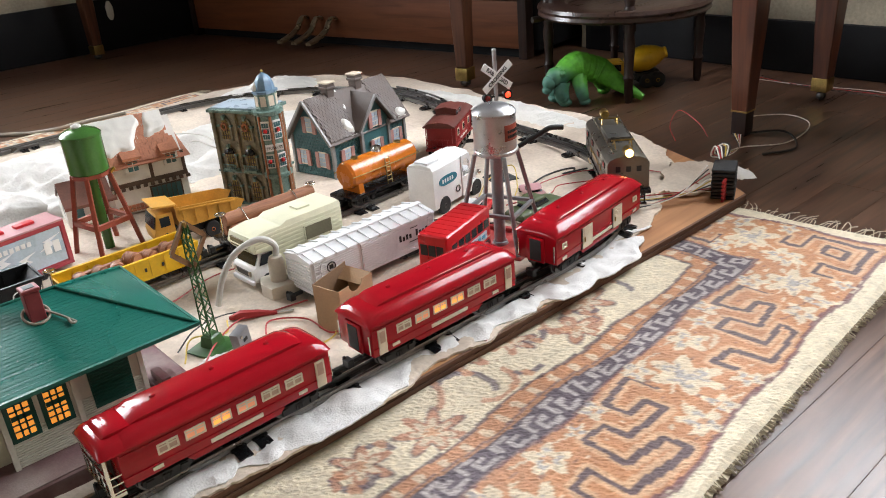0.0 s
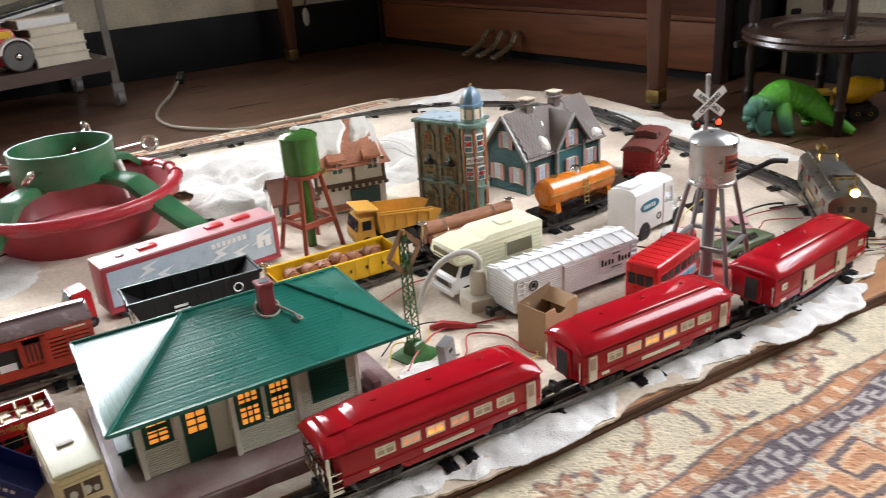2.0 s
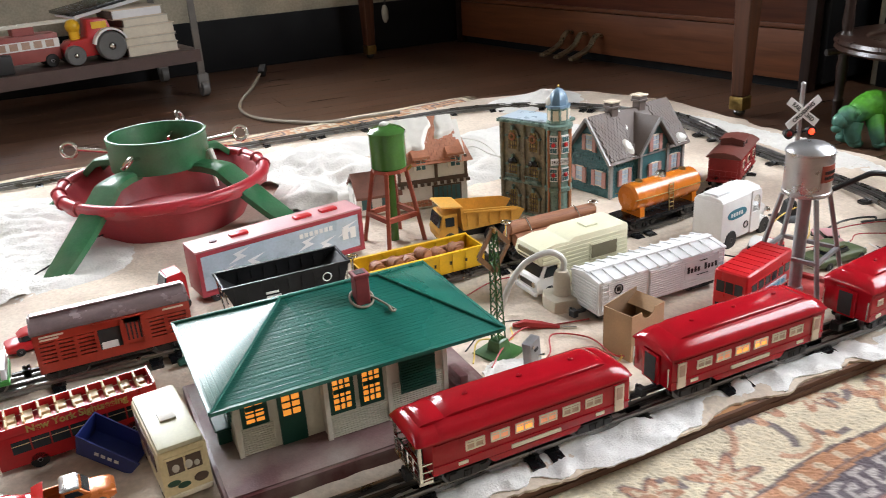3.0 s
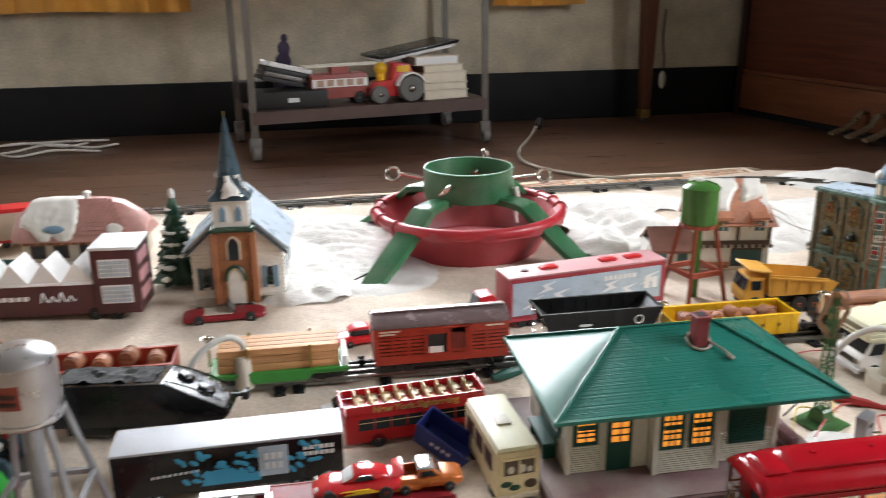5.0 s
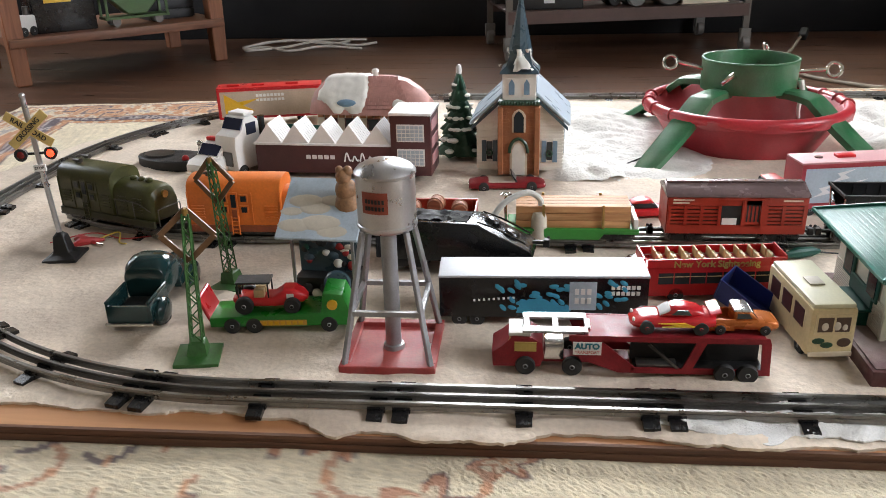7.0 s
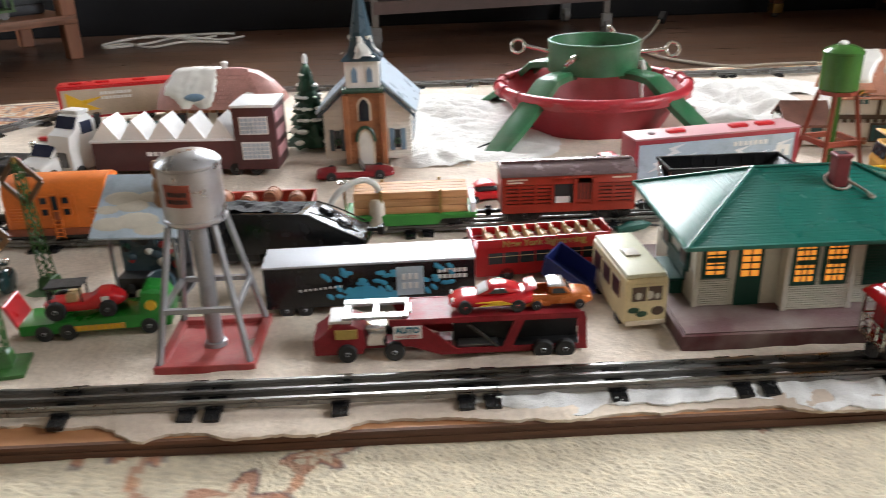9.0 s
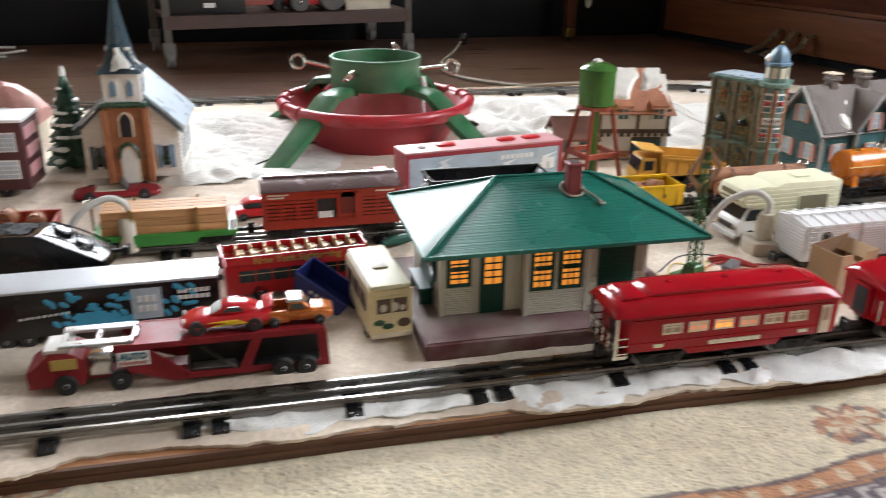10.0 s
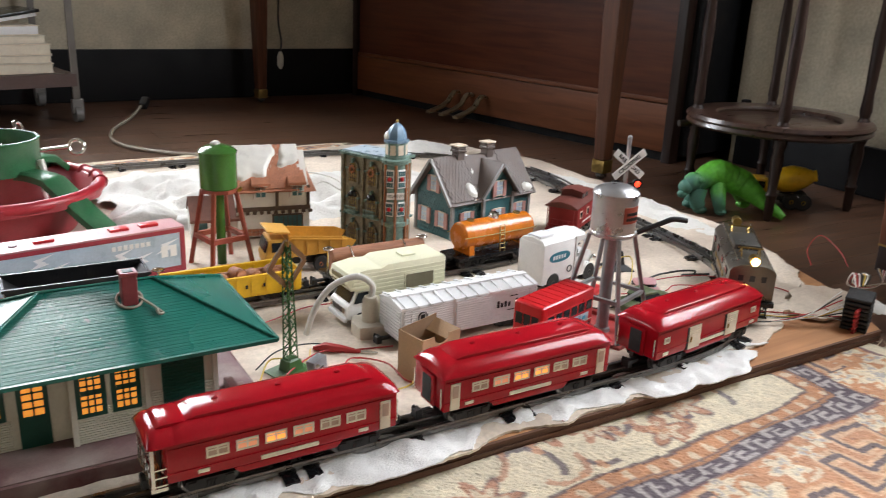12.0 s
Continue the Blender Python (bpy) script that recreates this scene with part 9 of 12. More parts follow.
# the car carrier with two cars riding on it
def car_carrier(m):
    c = thing("toy_car_carrier", "dark red toy car carrier with an open upper deck", "toy truck", m)
    bm = bm_new()
    side_body(bm, [(-0.138, 0.008), (-0.09, 0.008), (-0.086, 0.02), (-0.088, 0.034), (-0.098, 0.04), (-0.118, 0.041), (-0.13, 0.03), (-0.139, 0.024)], 0.021, 0.12, 0.002)
    cab = part("cab", bm, "carrier", c, "dark red cab")
    bm = bm_new()
    prism(bm, ((-0.131, 0.0265), (-0.128, 0.0265), (-0.117, 0.0385), (-0.12, 0.0395)), -0.018, 0.018)
    part("windscreen", bm, "gold", cab)
    for s in (-1, 1):
        pbox("side_window", (-0.116, s * 0.0195, 0.026, -0.094, s * 0.0212, 0.036), "gold", cab)
    pbox("roof_fin", (-0.122, -0.016, 0.04, -0.1, 0.016, 0.044), "white", cab, "", 0.001)
    pbox("engine_block", (-0.086, -0.012, 0.012, -0.066, 0.012, 0.032), "chrome", c, "", 0.0015)
    pbox("chassis", (-0.09, -0.009, 0.008, 0.0, 0.009, 0.013), "carrier", c)
    for s in (-1, 1):
        bm = bm_new()
        prism(bm, ((-0.062, 0.041), (0.133, 0.041), (0.131, 0.047), (-0.062, 0.047)), s * 0.0225, s * 0.0245)
        prism(bm, ((0.0, 0.006), (0.135, 0.006), (0.1345, 0.012), (0.0, 0.012)), s * 0.0225, s * 0.0245)
        prism(bm, ((-0.06, 0.041), (-0.03, 0.041), (0.004, 0.012), (0.0, 0.006), (-0.012, 0.006), (-0.05, 0.02)), s * 0.0225, s * 0.0245)
        prism(bm, ((0.05, 0.012), (0.06, 0.012), (0.072, 0.041), (0.062, 0.041)), s * 0.0225, s * 0.0245)
        prism(bm, ((0.126, 0.012), (0.1345, 0.012), (0.133, 0.041), (0.124, 0.041)), s * 0.0225, s * 0.0245)
        part("side_frame", bm, "carrier", c)
        pl = pbox("sign_plate", (-0.058, s * 0.0245, 0.026, -0.03, s * 0.0256, 0.04), "white", c, "white printed plate")
        text("lettering", "AUTO", 0.0086, "tealprint", pl, side_m(-0.044, s * 0.0259, 0.0355, 0 if s < 0 else 180), "", "CENTER", 0.0004)
        text("lettering", "TRANSPORT", 0.0043, "redtoy", pl, side_m(-0.044, s * 0.0259, 0.0288, 0 if s < 0 else 180))
        for x in (-0.105, -0.058, 0.09, 0.112):
            tyre(c, x, s * (0.0205 if x < 0 else 0.0285), 0.0102, 0.0102, 0.007)
    pbox("upper_deck", (-0.046, -0.0225, 0.0445, 0.128, 0.0225, 0.0465), "carrier", c)
    # black deck and an added black plate stand in for the shaded lower well
    pbox("lower_deck", (0.004, -0.0225, 0.008, 0.13, 0.0225, 0.01), "blackmatt", c)
    pbox("well_shade_plate", (0.002, -0.003, 0.01, 0.128, 0.003, 0.0442), "blackmatt", c)
    bm = bm_new()
    for y in (-0.0155, 0.0155):
        box(bm, -0.108, y - 0.0055, 0.0465, -0.043, y + 0.0055, 0.0495)
    for x in (-0.107, -0.078, -0.046):
        box(bm, x, -0.01, 0.0465, x + 0.006, 0.01, 0.049)
    part("loading_ramp", bev(bm, 0.0006, 1), "silver", c, "silver loading ramp")
    bm = bm_new()
    bar(bm, (0.046, -0.023, 0.012), (0.016, -0.023, 0.038), 0.0026)
    part("strut", bm, "dullsteel", c)
    pbox("lower_ramp", (0.006, -0.02, 0.0105, 0.046, -0.006, 0.0135), "silver", c, "grey metal lower ramp", 0.001)


M["racered"] = mat("bright_red_die_cast", (0.5, 0.016, 0.022), 0.2, 0, 0.12, 60, 0, 400, 0.4)
M["olive"] = mat("olive_drab_paint", (0.075, 0.10, 0.04), 0.5, 0, 0.15, 60)
M["carrier"] = mat("dark_red_die_cast", (0.22, 0.013, 0.018), 0.5, 0, 0.25, 50, 0.15, 500)
M["carrier"].node_tree.nodes["Principled BSDF"].inputs["Specular IOR Level"].default_value = 0.3
car_carrier(pose(0.292, 0.031, 0, 0, 0, 0))


def race_car(m):
    """A plump little racer that looks to +x."""
    c = thing("toy_race_car", "glossy red toy race car riding on the carrier", "toy car", m)
    bm = bm_new()
    shell(bm, [(-0.042, 0.011, 0.009, 0.0165), (-0.04, 0.0155, 0.0062, 0.0185), (-0.033, 0.0182, 0.005, 0.0195), (-0.022, 0.0188, 0.0046, 0.0192), (-0.008, 0.0172, 0.0046, 0.018), (0.01, 0.0172, 0.0046, 0.0175), (0.024, 0.0188, 0.0046, 0.017), (0.033, 0.0176, 0.005, 0.0148), (0.039, 0.0145, 0.006, 0.012), (0.042, 0.009, 0.0075, 0.0098)], 0.75, 24)
    part("body", bm, "racered", c)
    bm = bm_new()
    shell(bm, [(-0.03, 0.009, 0.015, 0.0205), (-0.024, 0.0115, 0.015, 0.0242), (-0.012, 0.0128, 0.015, 0.0272), (0.0, 0.0128, 0.015, 0.0268), (0.008, 0.0118, 0.015, 0.0225), (0.015, 0.01, 0.015, 0.0172)], 0.75, 24)
    cab = part("cabin", bm, "racered", c)
    bm = bm_new()
    shell(bm, [(0.0035, 0.0108, 0.0185, 0.0252), (0.008, 0.0112, 0.0178, 0.0229), (0.0135, 0.0098, 0.0165, 0.0186)], 0.7, 16)
    part("windscreen", bm, "whitegrey", cab, "pale printed windscreen")
    for k in (-1, 1):
        bm = bm_new()
        prism(bm, ((-0.017, 0.0195), (0.003, 0.0195), (-0.003, 0.0245), (-0.013, 0.0245)), k * 0.0112, k * 0.0131)
        part("side_window", bm, "darkglass", cab)
        bm = bm_new()
        ball(bm, (0.0385, k * 0.0095, 0.0128), 0.0026, 0.6, 1.2, 0.9, 8)
        part("headlight", bm, "white", c)
        for x in (-0.026, 0.026):
            tyre(c, x, k * 0.0158, 0.0074, 0.0074, 0.006, "rubber", "racered")
    bm = bm_new()
    side_body(bm, [(-0.044, 0.0235), (-0.034, 0.0205), (-0.034, 0.0218), (-0.0445, 0.025)], 0.0155, 0, 0.0005)
    part("spoiler", bm, "racered", c)
    return c


_c = race_car(pose(0.332, 0.03, 0.0465, 0, 0, 180))
bm = bm_new()
prism(bm, ((-0.022, 0.0095), (0.012, 0.0085), (-0.004, 0.0115), (0.016, 0.0125), (-0.01, 0.0135)), 0.0168, 0.0187)
part("flash", bm, "yellow", _c, "yellow lightning flash")


def pickup(name, label, m, n, w, h, paint, roof, category="toy truck"):
    c = thing(name, label, category, m)
    hh, r = w / 2, h * 0.2
    bm = bm_new()
    shell(bm, [(-n * 0.12, hh * 0.97, r * 0.7, h * 0.6), (0.0, hh, r * 0.7, h * 0.62), (n * 0.2, hh, r * 0.7, h * 0.61), (n * 0.34, hh * 0.98, r * 0.7, h * 0.58), (n * 0.45, hh * 0.92, r * 0.8, h * 0.53), (n * 0.5, hh * 0.76, r, h * 0.44)], 0.5)
    part("body", bm, paint, c)
    bm = bm_new()
    box(bm, -n / 2, -hh * 0.96, r * 0.7, -n * 0.1, hh * 0.96, h * 0.36)
    for k in (-1, 1):
        box(bm, -n / 2, k * hh * 0.96, h * 0.34, -n * 0.1, k * hh * 0.82, h * 0.62)
    box(bm, -n / 2, -hh * 0.9, h * 0.34, -n / 2 + n * 0.03, hh * 0.9, h * 0.6)
    part("load_bed", bev(bm, h * 0.025, 2), paint, c, "open load bed")
    bm = bm_new()
    shell(bm, [(-n * 0.12, hh * 0.8, h * 0.5, h * 0.9), (-n * 0.1, hh * 0.86, h * 0.5, h * 0.95), (n * 0.07, hh * 0.86, h * 0.5, h * 0.95), (n * 0.12, hh * 0.82, h * 0.5, h * 0.88), (n * 0.2, hh * 0.76, h * 0.5, h * 0.62)], 0.4)
    cab = part("cab", bm, paint, c)
    for k in (-1, 1):
        bm = bm_new()
        prism(bm, ((-n * 0.08, h * 0.64), (n * 0.13, h * 0.64), (n * 0.08, h * 0.84), (-n * 0.08, h * 0.84)), k * hh * 0.8, k * hh * 0.9)
        part("side_window", bm, "darkglass", cab)
        for x in (-n * 0.3, n * 0.31):
            bm = bm_new()
            ball(bm, (x, k * hh * 0.9, r * 1.35), r * 1.25, 1.15, 0.35, 0.85, 14)
            part("wheel_arch", bm, paint, c)
    bm = bm_new()
    prism(bm, ((n * 0.125, h * 0.86), (n * 0.2, h * 0.63), (n * 0.208, h * 0.64), (n * 0.133, h * 0.87)), -hh * 0.7, hh * 0.7)
    part("windscreen", bm, "darkglass", cab)
    bm = bm_new()
    shell(bm, [(-n * 0.125, hh * 0.76, h * 0.88, h * 0.96), (-n * 0.1, hh * 0.84, h * 0.88, h), (n * 0.06, hh * 0.84, h * 0.88, h), (n * 0.1, hh * 0.78, h * 0.87, h * 0.95)], 0.45)
    part("roof", bm, roof, cab)
    for x in (-n * 0.3, n * 0.31):
        for s in (-1, 1):
            tyre(c, x, s * (hh - r * 0.05), r, r, r * 0.75)
    pbox("rear_bumper", (-n / 2 - 0.001, -hh * 0.9, r * 0.7, -n / 2 + 0.001, hh * 0.9, r * 0.7 + h * 0.08), "chrome", c)
    return c


M["copper"] = mat("copper_brown_enamel", (0.45, 0.125, 0.025), 0.25, 0.3, 0.15, 50)
pickup("toy_pickup", "orange-brown toy pickup riding on the carrier", pose(0.398, 0.031, 0.0465, 0, 0, 0), 0.07, 0.03, 0.026, "copper", "silver")


# the old dark pickup, its tail to the front track
def old_pickup(m):
    c = thing("toy_vintage_pickup", "dark green vintage toy pickup with round fenders", "toy truck", m)
    bm = bm_new()
    secs = []
    for x, w, lo, hi in ((0.012, 0.026, 0.016, 0.04), (0.03, 0.025, 0.016, 0.045), (0.055, 0.02, 0.016, 0.043), (0.076, 0.014, 0.018, 0.038), (0.082, 0.009, 0.02, 0.034)):
        secs.append([(x, -w, lo), (x, -w, (lo + hi) / 2), (x, -w * 0.7, hi - 0.004), (x, 0, hi), (x, w * 0.7, hi - 0.004), (x, w, (lo + hi) / 2), (x, w, lo)])
    loft(bm, secs)
    part("hood", bm, "pickgreen", c)
    bm = bm_new()
    shell(bm, [(-0.031, 0.021, 0.016, 0.05), (-0.0285, 0.0245, 0.016, 0.06), (-0.02, 0.0265, 0.016, 0.0668), (-0.004, 0.027, 0.016, 0.069), (0.01, 0.0265, 0.016, 0.066), (0.022, 0.025, 0.016, 0.055), (0.03, 0.024, 0.016, 0.044)], 0.6, 24)
    cab = part("cab", bm, "pickgreen", c)
    pbox("rear_window", (-0.0293, -0.011, 0.047, -0.0265, 0.011, 0.057), "darkglass", cab)
    for s in (-1, 1):
        pbox("side_window", (-0.014, s * 0.0215, 0.043, 0.012, s * 0.0255, 0.057), "darkglass", cab)
    bm = bm_new()
    for s in (-1, 1):
        box(bm, -0.084, s * 0.024 - 0.0015, 0.016, -0.03, s * 0.024 + 0.0015, 0.04)
        rod(bm, (-0.084, s * 0.024, 0.0405), (-0.03, s * 0.024, 0.0405), 0.0022, seg=8)
    box(bm, -0.084, -0.024, 0.016, -0.03, 0.024, 0.019)
    box(bm, -0.085, -0.0225, 0.016, -0.082, 0.0225, 0.037)
    bed = part("load_bed", bm, "pickgreen", c)
    pbox("load", (-0.078, -0.019, 0.019, -0.034, 0.019, 0.026), "blackmatt", bed, "dark load", 0.002)
    for s in (-1, 1):
        for x in (-0.055, 0.052):
            bm = bm_new()
            ball(bm, (x, s * 0.0275, 0.017), 0.019, 1.1, 0.42, 0.85, 14)
            part("fender", bm, "pickgreen", c)
            tyre(c, x, s * 0.0285, 0.0125, 0.0125, 0.008)
        bm = bm_new()
        ball(bm, (0.074, s * 0.0195, 0.032), 0.0055, seg=10)
        part("headlamp", bm, "chrome", c)
    bm = bm_new()
    rod(bm, (-0.087, -0.027, 0.015), (-0.087, 0.027, 0.015), 0.0022, seg=8)
    part("rear_bumper", bm, "chrome", c)


M["pickgreen"] = mat("dark_blue_green_enamel", (0.012, 0.04, 0.042), 0.14, 0.1, 0.1, 40, 0, 300, 0.4)
old_pickup(pose(-0.262, 0.155, 0, 0, 0, 93))

M["creamvan"] = mat("cream_white_plastic", (0.66, 0.54, 0.31), 0.42)
# the cream food van
_v = thing("toy_food_van", "cream toy food van with a painted front", "toy van", pose(0.49, 0.103, 0, 0, 0, -85))
bm = bm_new()
box(bm, -0.058, -0.0235, 0.009, 0.058, 0.0235, 0.062)
part("body", bev(bm, 0.004, 2), "creamvan", _v)
bm = bm_new()
box(bm, -0.056, -0.0215, 0.061, 0.056, 0.0215, 0.0665)
part("roof", bev(bm, 0.003, 2), "camper", _v)
pbox("roof_hatch", (-0.008, -0.008, 0.0665, 0.012, 0.008, 0.0685), "beige", _v, "", 0.001)
f = pbox("windscreen_frame", (0.0575, -0.019, 0.034, 0.0592, 0.019, 0.056), "creamvan", _v)
pbox("windscreen", (0.058, -0.016, 0.037, 0.0598, 0.016, 0.053), "timber", f, "dark brown interior behind the window")
for y, q in ((-0.009, 0.0045), (0.003, 0.005), (0.011, 0.0035)):
    bm = bm_new()
    ball(bm, (0.0598, y, 0.0385 + q), q, 0.15, 0.8, 1.0, 10)
    part("window_ware", bm, "beige", f)
pbox("window_bar", (0.0582, -0.001, 0.037, 0.0602, 0.001, 0.053), "creamvan", f)
bm = bm_new()
for y in (-0.013, -0.004):
    ball(bm, (0.0582, y, 0.024 + 0.003 * math.sin(y * 300)), 0.005, 0.16, 1.3, 0.7, 8)
part("painted_leaves", bm, "firgreen", _v, "dark green painted leaves")
bm = bm_new()
ball(bm, (0.0582, 0.013, 0.024), 0.0065, 0.12, 1.1, 0.8, 12)
part("painted_fruit", bm, "timber", _v, "brown painted fruit")
pbox("bumper", (0.058, -0.022, 0.009, 0.0605, 0.022, 0.014), "cream_trim", _v, "", 0.0008)
for s in (-1, 1):
    for k in range(3):
        pbox("side_window", (-0.045 + k * 0.032, s * 0.0232, 0.034, -0.022 + k * 0.032, s * 0.0243, 0.054), "brown", _v, "brown side hatch")
    for x in (-0.036, 0.036):
        tyre(_v, x, s * 0.02, 0.009, 0.009, 0.006)


def blue_tipper(m):
    c = thing("toy_tipper_body", "navy blue plastic tipper body tilted on its side", "toy part", m)
    bm = bm_new()
    prism(bm, ((-0.034, 0.0), (0.03, 0.0), (0.04, 0.026), (-0.036, 0.032)), -0.019, -0.0175)
    prism(bm, ((-0.034, 0.0), (0.03, 0.0), (0.04, 0.026), (-0.036, 0.032)), 0.0175, 0.019)
    box(bm, -0.034, -0.019, 0.0, 0.03, 0.019, 0.0016)
    prism(bm, ((-0.036, 0.0), (-0.0345, 0.0), (-0.0365, 0.032), (-0.038, 0.032)), -0.019, 0.019)
    part("body", bm, "blue", c)
    bm = bm_new()
    for k in range(4):
        box(bm, -0.014 + k * 0.008, -0.0196, 0.012, -0.009 + k * 0.008, -0.0188, 0.017)
    part("lettering", bm, "white", c)


blue_tipper(pose(0.436, 0.146, 0.0135, 12, 22, -36) @ Matrix.Scale(0.9, 4))

# small cars
toy_car("toy_convertible", "dark red open toy convertible in front of the church", pose(0.158, 0.606, 0, 0, 0, 4), 0.128, 0.046, 0.03, "carrier", None, 0.009, open_top=True)
toy_car("toy_car", "red toy car parked behind the slatted stock car", pose(0.372, 0.478, 0, 0, 0, 8), 0.085, 0.036, 0.03, "redtoy")
toy_car("toy_car", "small red and white toy hatchback near the silver tower", pose(1.375, 0.178, 0, 0, 0, 24), 0.1, 0.042, 0.032, "redtoy", "white")
toy_car("toy_jeep", "dull green toy jeep near the red baggage car", pose(1.445, 0.108, 0, 0, 0, 2), 0.108, 0.044, 0.034, "olive")
toy_car("toy_police_car", "black and white toy police car behind the sightseeing bus", pose(0.338, 0.262, 0, 0, 0, 8), 0.075, 0.032, 0.026, "white", "black")
toy_car("toy_car", "small cream toy car beside the tender", pose(0.272, 0.226, 0, 0, 0, 4), 0.055, 0.028, 0.024, "cream")
def rescue_truck(m):
    c = thing("toy_rescue_truck", "white toy rescue truck with a red light bar", "toy truck", m)
    bm = bm_new()
    shell(bm, [(-0.055, 0.026, 0.01, 0.034), (-0.05, 0.03, 0.008, 0.04), (-0.01, 0.031, 0.008, 0.042), (0.02, 0.031, 0.008, 0.041), (0.045, 0.03, 0.009, 0.037), (0.055, 0.026, 0.011, 0.03)], 0.4)
    part("body", bm, "white", c)
    bm = bm_new()
    shell(bm, [(-0.05, 0.024, 0.036, 0.054), (-0.045, 0.027, 0.036, 0.06), (0.0, 0.027, 0.036, 0.061), (0.008, 0.0265, 0.036, 0.059), (0.026, 0.025, 0.036, 0.042)], 0.4)
    cab = part("cab", bm, "white", c)
    bm = bm_new()
    prism(bm, ((0.0265, 0.0415), (0.0235, 0.0405), (0.0085, 0.0565), (0.011, 0.0582)), -0.022, 0.022)
    part("windscreen", bm, "navyglass", cab)
    for y in (-0.0285, 0.0255):
        pbox("side_window", (-0.03, y, 0.043, 0.004, y + 0.003, 0.056), "navyglass", cab)
    pbox("light_bar", (-0.008, -0.021, 0.061, 0.002, 0.021, 0.0675), "redtoy", cab, "red light bar", 0.0015)
    pbox("bumper", (0.053, -0.027, 0.01, 0.058, 0.027, 0.017), "chrome", c, "", 0.001)
    for x in (-0.034, 0.034):
        for k in (-1, 1):
            tyre(c, x, k * 0.028, 0.0115, 0.0115, 0.008)


rescue_truck(pose(-0.372, 0.69, 0, 0, 0, -112))
toy_car("toy_car", "pale red toy car lying among the wires", pose(1.5, 0.165, 0, 0, 0, 60), 0.07, 0.034, 0.022, "pinkwhite")




def bottler_truck(m):
    """A truck shaped as a factory: saw-tooth roof, square tower at the tail."""
    c = thing("toy_factory_truck", "brown toy truck shaped as a factory with a white saw-tooth roof", "toy truck", m)
    hh = 0.034
    pbox("hall", (-0.193, -hh, 0.012, 0.055, hh, 0.062), "brown", c, "", 0.001)
    pbox("ledge", (-0.195, -hh - 0.002, 0.062, 0.055, hh + 0.002, 0.066), "whitegrey", c, "", 0.0008)
    for k in range(5):
        x = -0.192 + k * 0.049
        bm = bm_new()
        prism(bm, ((x, 0.066), (x + 0.0485, 0.066), (x + 0.025, 0.1)), -hh + 0.001, hh - 0.001)
        sk = part("skylight", bm, "white", c, "white saw-tooth skylight")
        bm = bm_new()
        for i in range(1, 4):
            f = i / 4
            bar(bm, (x + 0.025 + 0.0235 * f, -hh + 0.001, 0.1005 - 0.034 * f), (x + 0.025 + 0.0235 * f, hh - 0.001, 0.1005 - 0.034 * f), 0.0006)
        for i in range(1, 7):
            y = -hh + i * hh * 2 / 7
            bar(bm, (x + 0.0255, y, 0.1003), (x + 0.0485, y, 0.067), 0.0006)
        part("muntins", bm, "whitegrey", sk)
    pbox("tower", (0.055, -hh - 0.004, 0.012, 0.125, hh + 0.01, 0.118), "brown", c, "", 0.001)
    pbox("tower_roof", (0.053, -hh - 0.006, 0.118, 0.127, hh + 0.012, 0.123), "whitegrey", c, "", 0.001)
    for z in (0.03, 0.073):
        f = pbox("window", (0.066, -hh - 0.0055, z, 0.114, -hh - 0.0035, z + 0.03), "white", c)
        for i in range(6):
            for j in range(4):
                pbox("pane", (0.068 + i * 0.0075, -hh - 0.0062, z + 0.002 + j * 0.0068, 0.0743 + i * 0.0075, -hh - 0.005, z + 0.0074 + j * 0.0068), "bluegrey", f)
    bm = bm_new()
    for z in (0.03, 0.06, 0.09):
        box(bm, 0.1248, -0.028, z, 0.126, 0.03, z + 0.018)
    part("end_poster", bm, "pinkwhite", c, "pink and white printed end")
    bm = bm_new()
    for k in range(4):
        tube(bm, smooth_path([(-0.03 + k * 0.014, -hh - 0.0006, 0.034), (-0.026 + k * 0.014, -hh - 0.0006, 0.05 - 0.006 * (k % 2)), (-0.021 + k * 0.014, -hh - 0.0006, 0.036), (-0.018 + k * 0.014, -hh - 0.0006, 0.038)], 4), 0.0014, 5)
    for k in range(5):
        box(bm, -0.1 + k * 0.011, -hh - 0.0008, 0.038, -0.092 + k * 0.011, -hh, 0.045)
    part("lettering", bm, "whitegrey", c, "pale flowing letters")
    turned = pose(-0.238, 0.0, 0, 0, 0, 68) @ Matrix.Diagonal((0.9, 0.9, 0.94, 1))
    bm = bm_new()
    side_body(bm, [(-0.038, 0.012), (0.035, 0.012), (0.035, 0.098), (0.022, 0.113), (-0.004, 0.112), (-0.017, 0.088), (-0.036, 0.08), (-0.04, 0.06)], 0.03, 0.12, 0.006)
    bmesh.ops.transform(bm, matrix=turned, verts=bm.verts[:])
    cab = part("cab", bm, "white", c, "white truck cab turned aside")
    bm = bm_new()
    prism(bm, ((-0.0185, 0.0895), (-0.0145, 0.0885), (-0.0035, 0.1085), (-0.0075, 0.1095)), -0.0235, 0.0235)
    bmesh.ops.transform(bm, matrix=turned, verts=bm.verts[:])
    part("windscreen", bm, "navyglass", cab)
    for y in (-0.0295, 0.0265):
        pbox("side_window", (-0.004, y, 0.078, 0.022, y + 0.003, 0.1), "navyglass", cab, "", 0, turned)
    pbox("grille", (-0.0415, -0.018, 0.022, -0.038, 0.018, 0.05), "dullsteel", cab, "", 0.001, turned)
    pbox("roof_fairing", (0.0, -0.022, 0.112, 0.03, 0.022, 0.119), "white", cab, "", 0.003, turned)
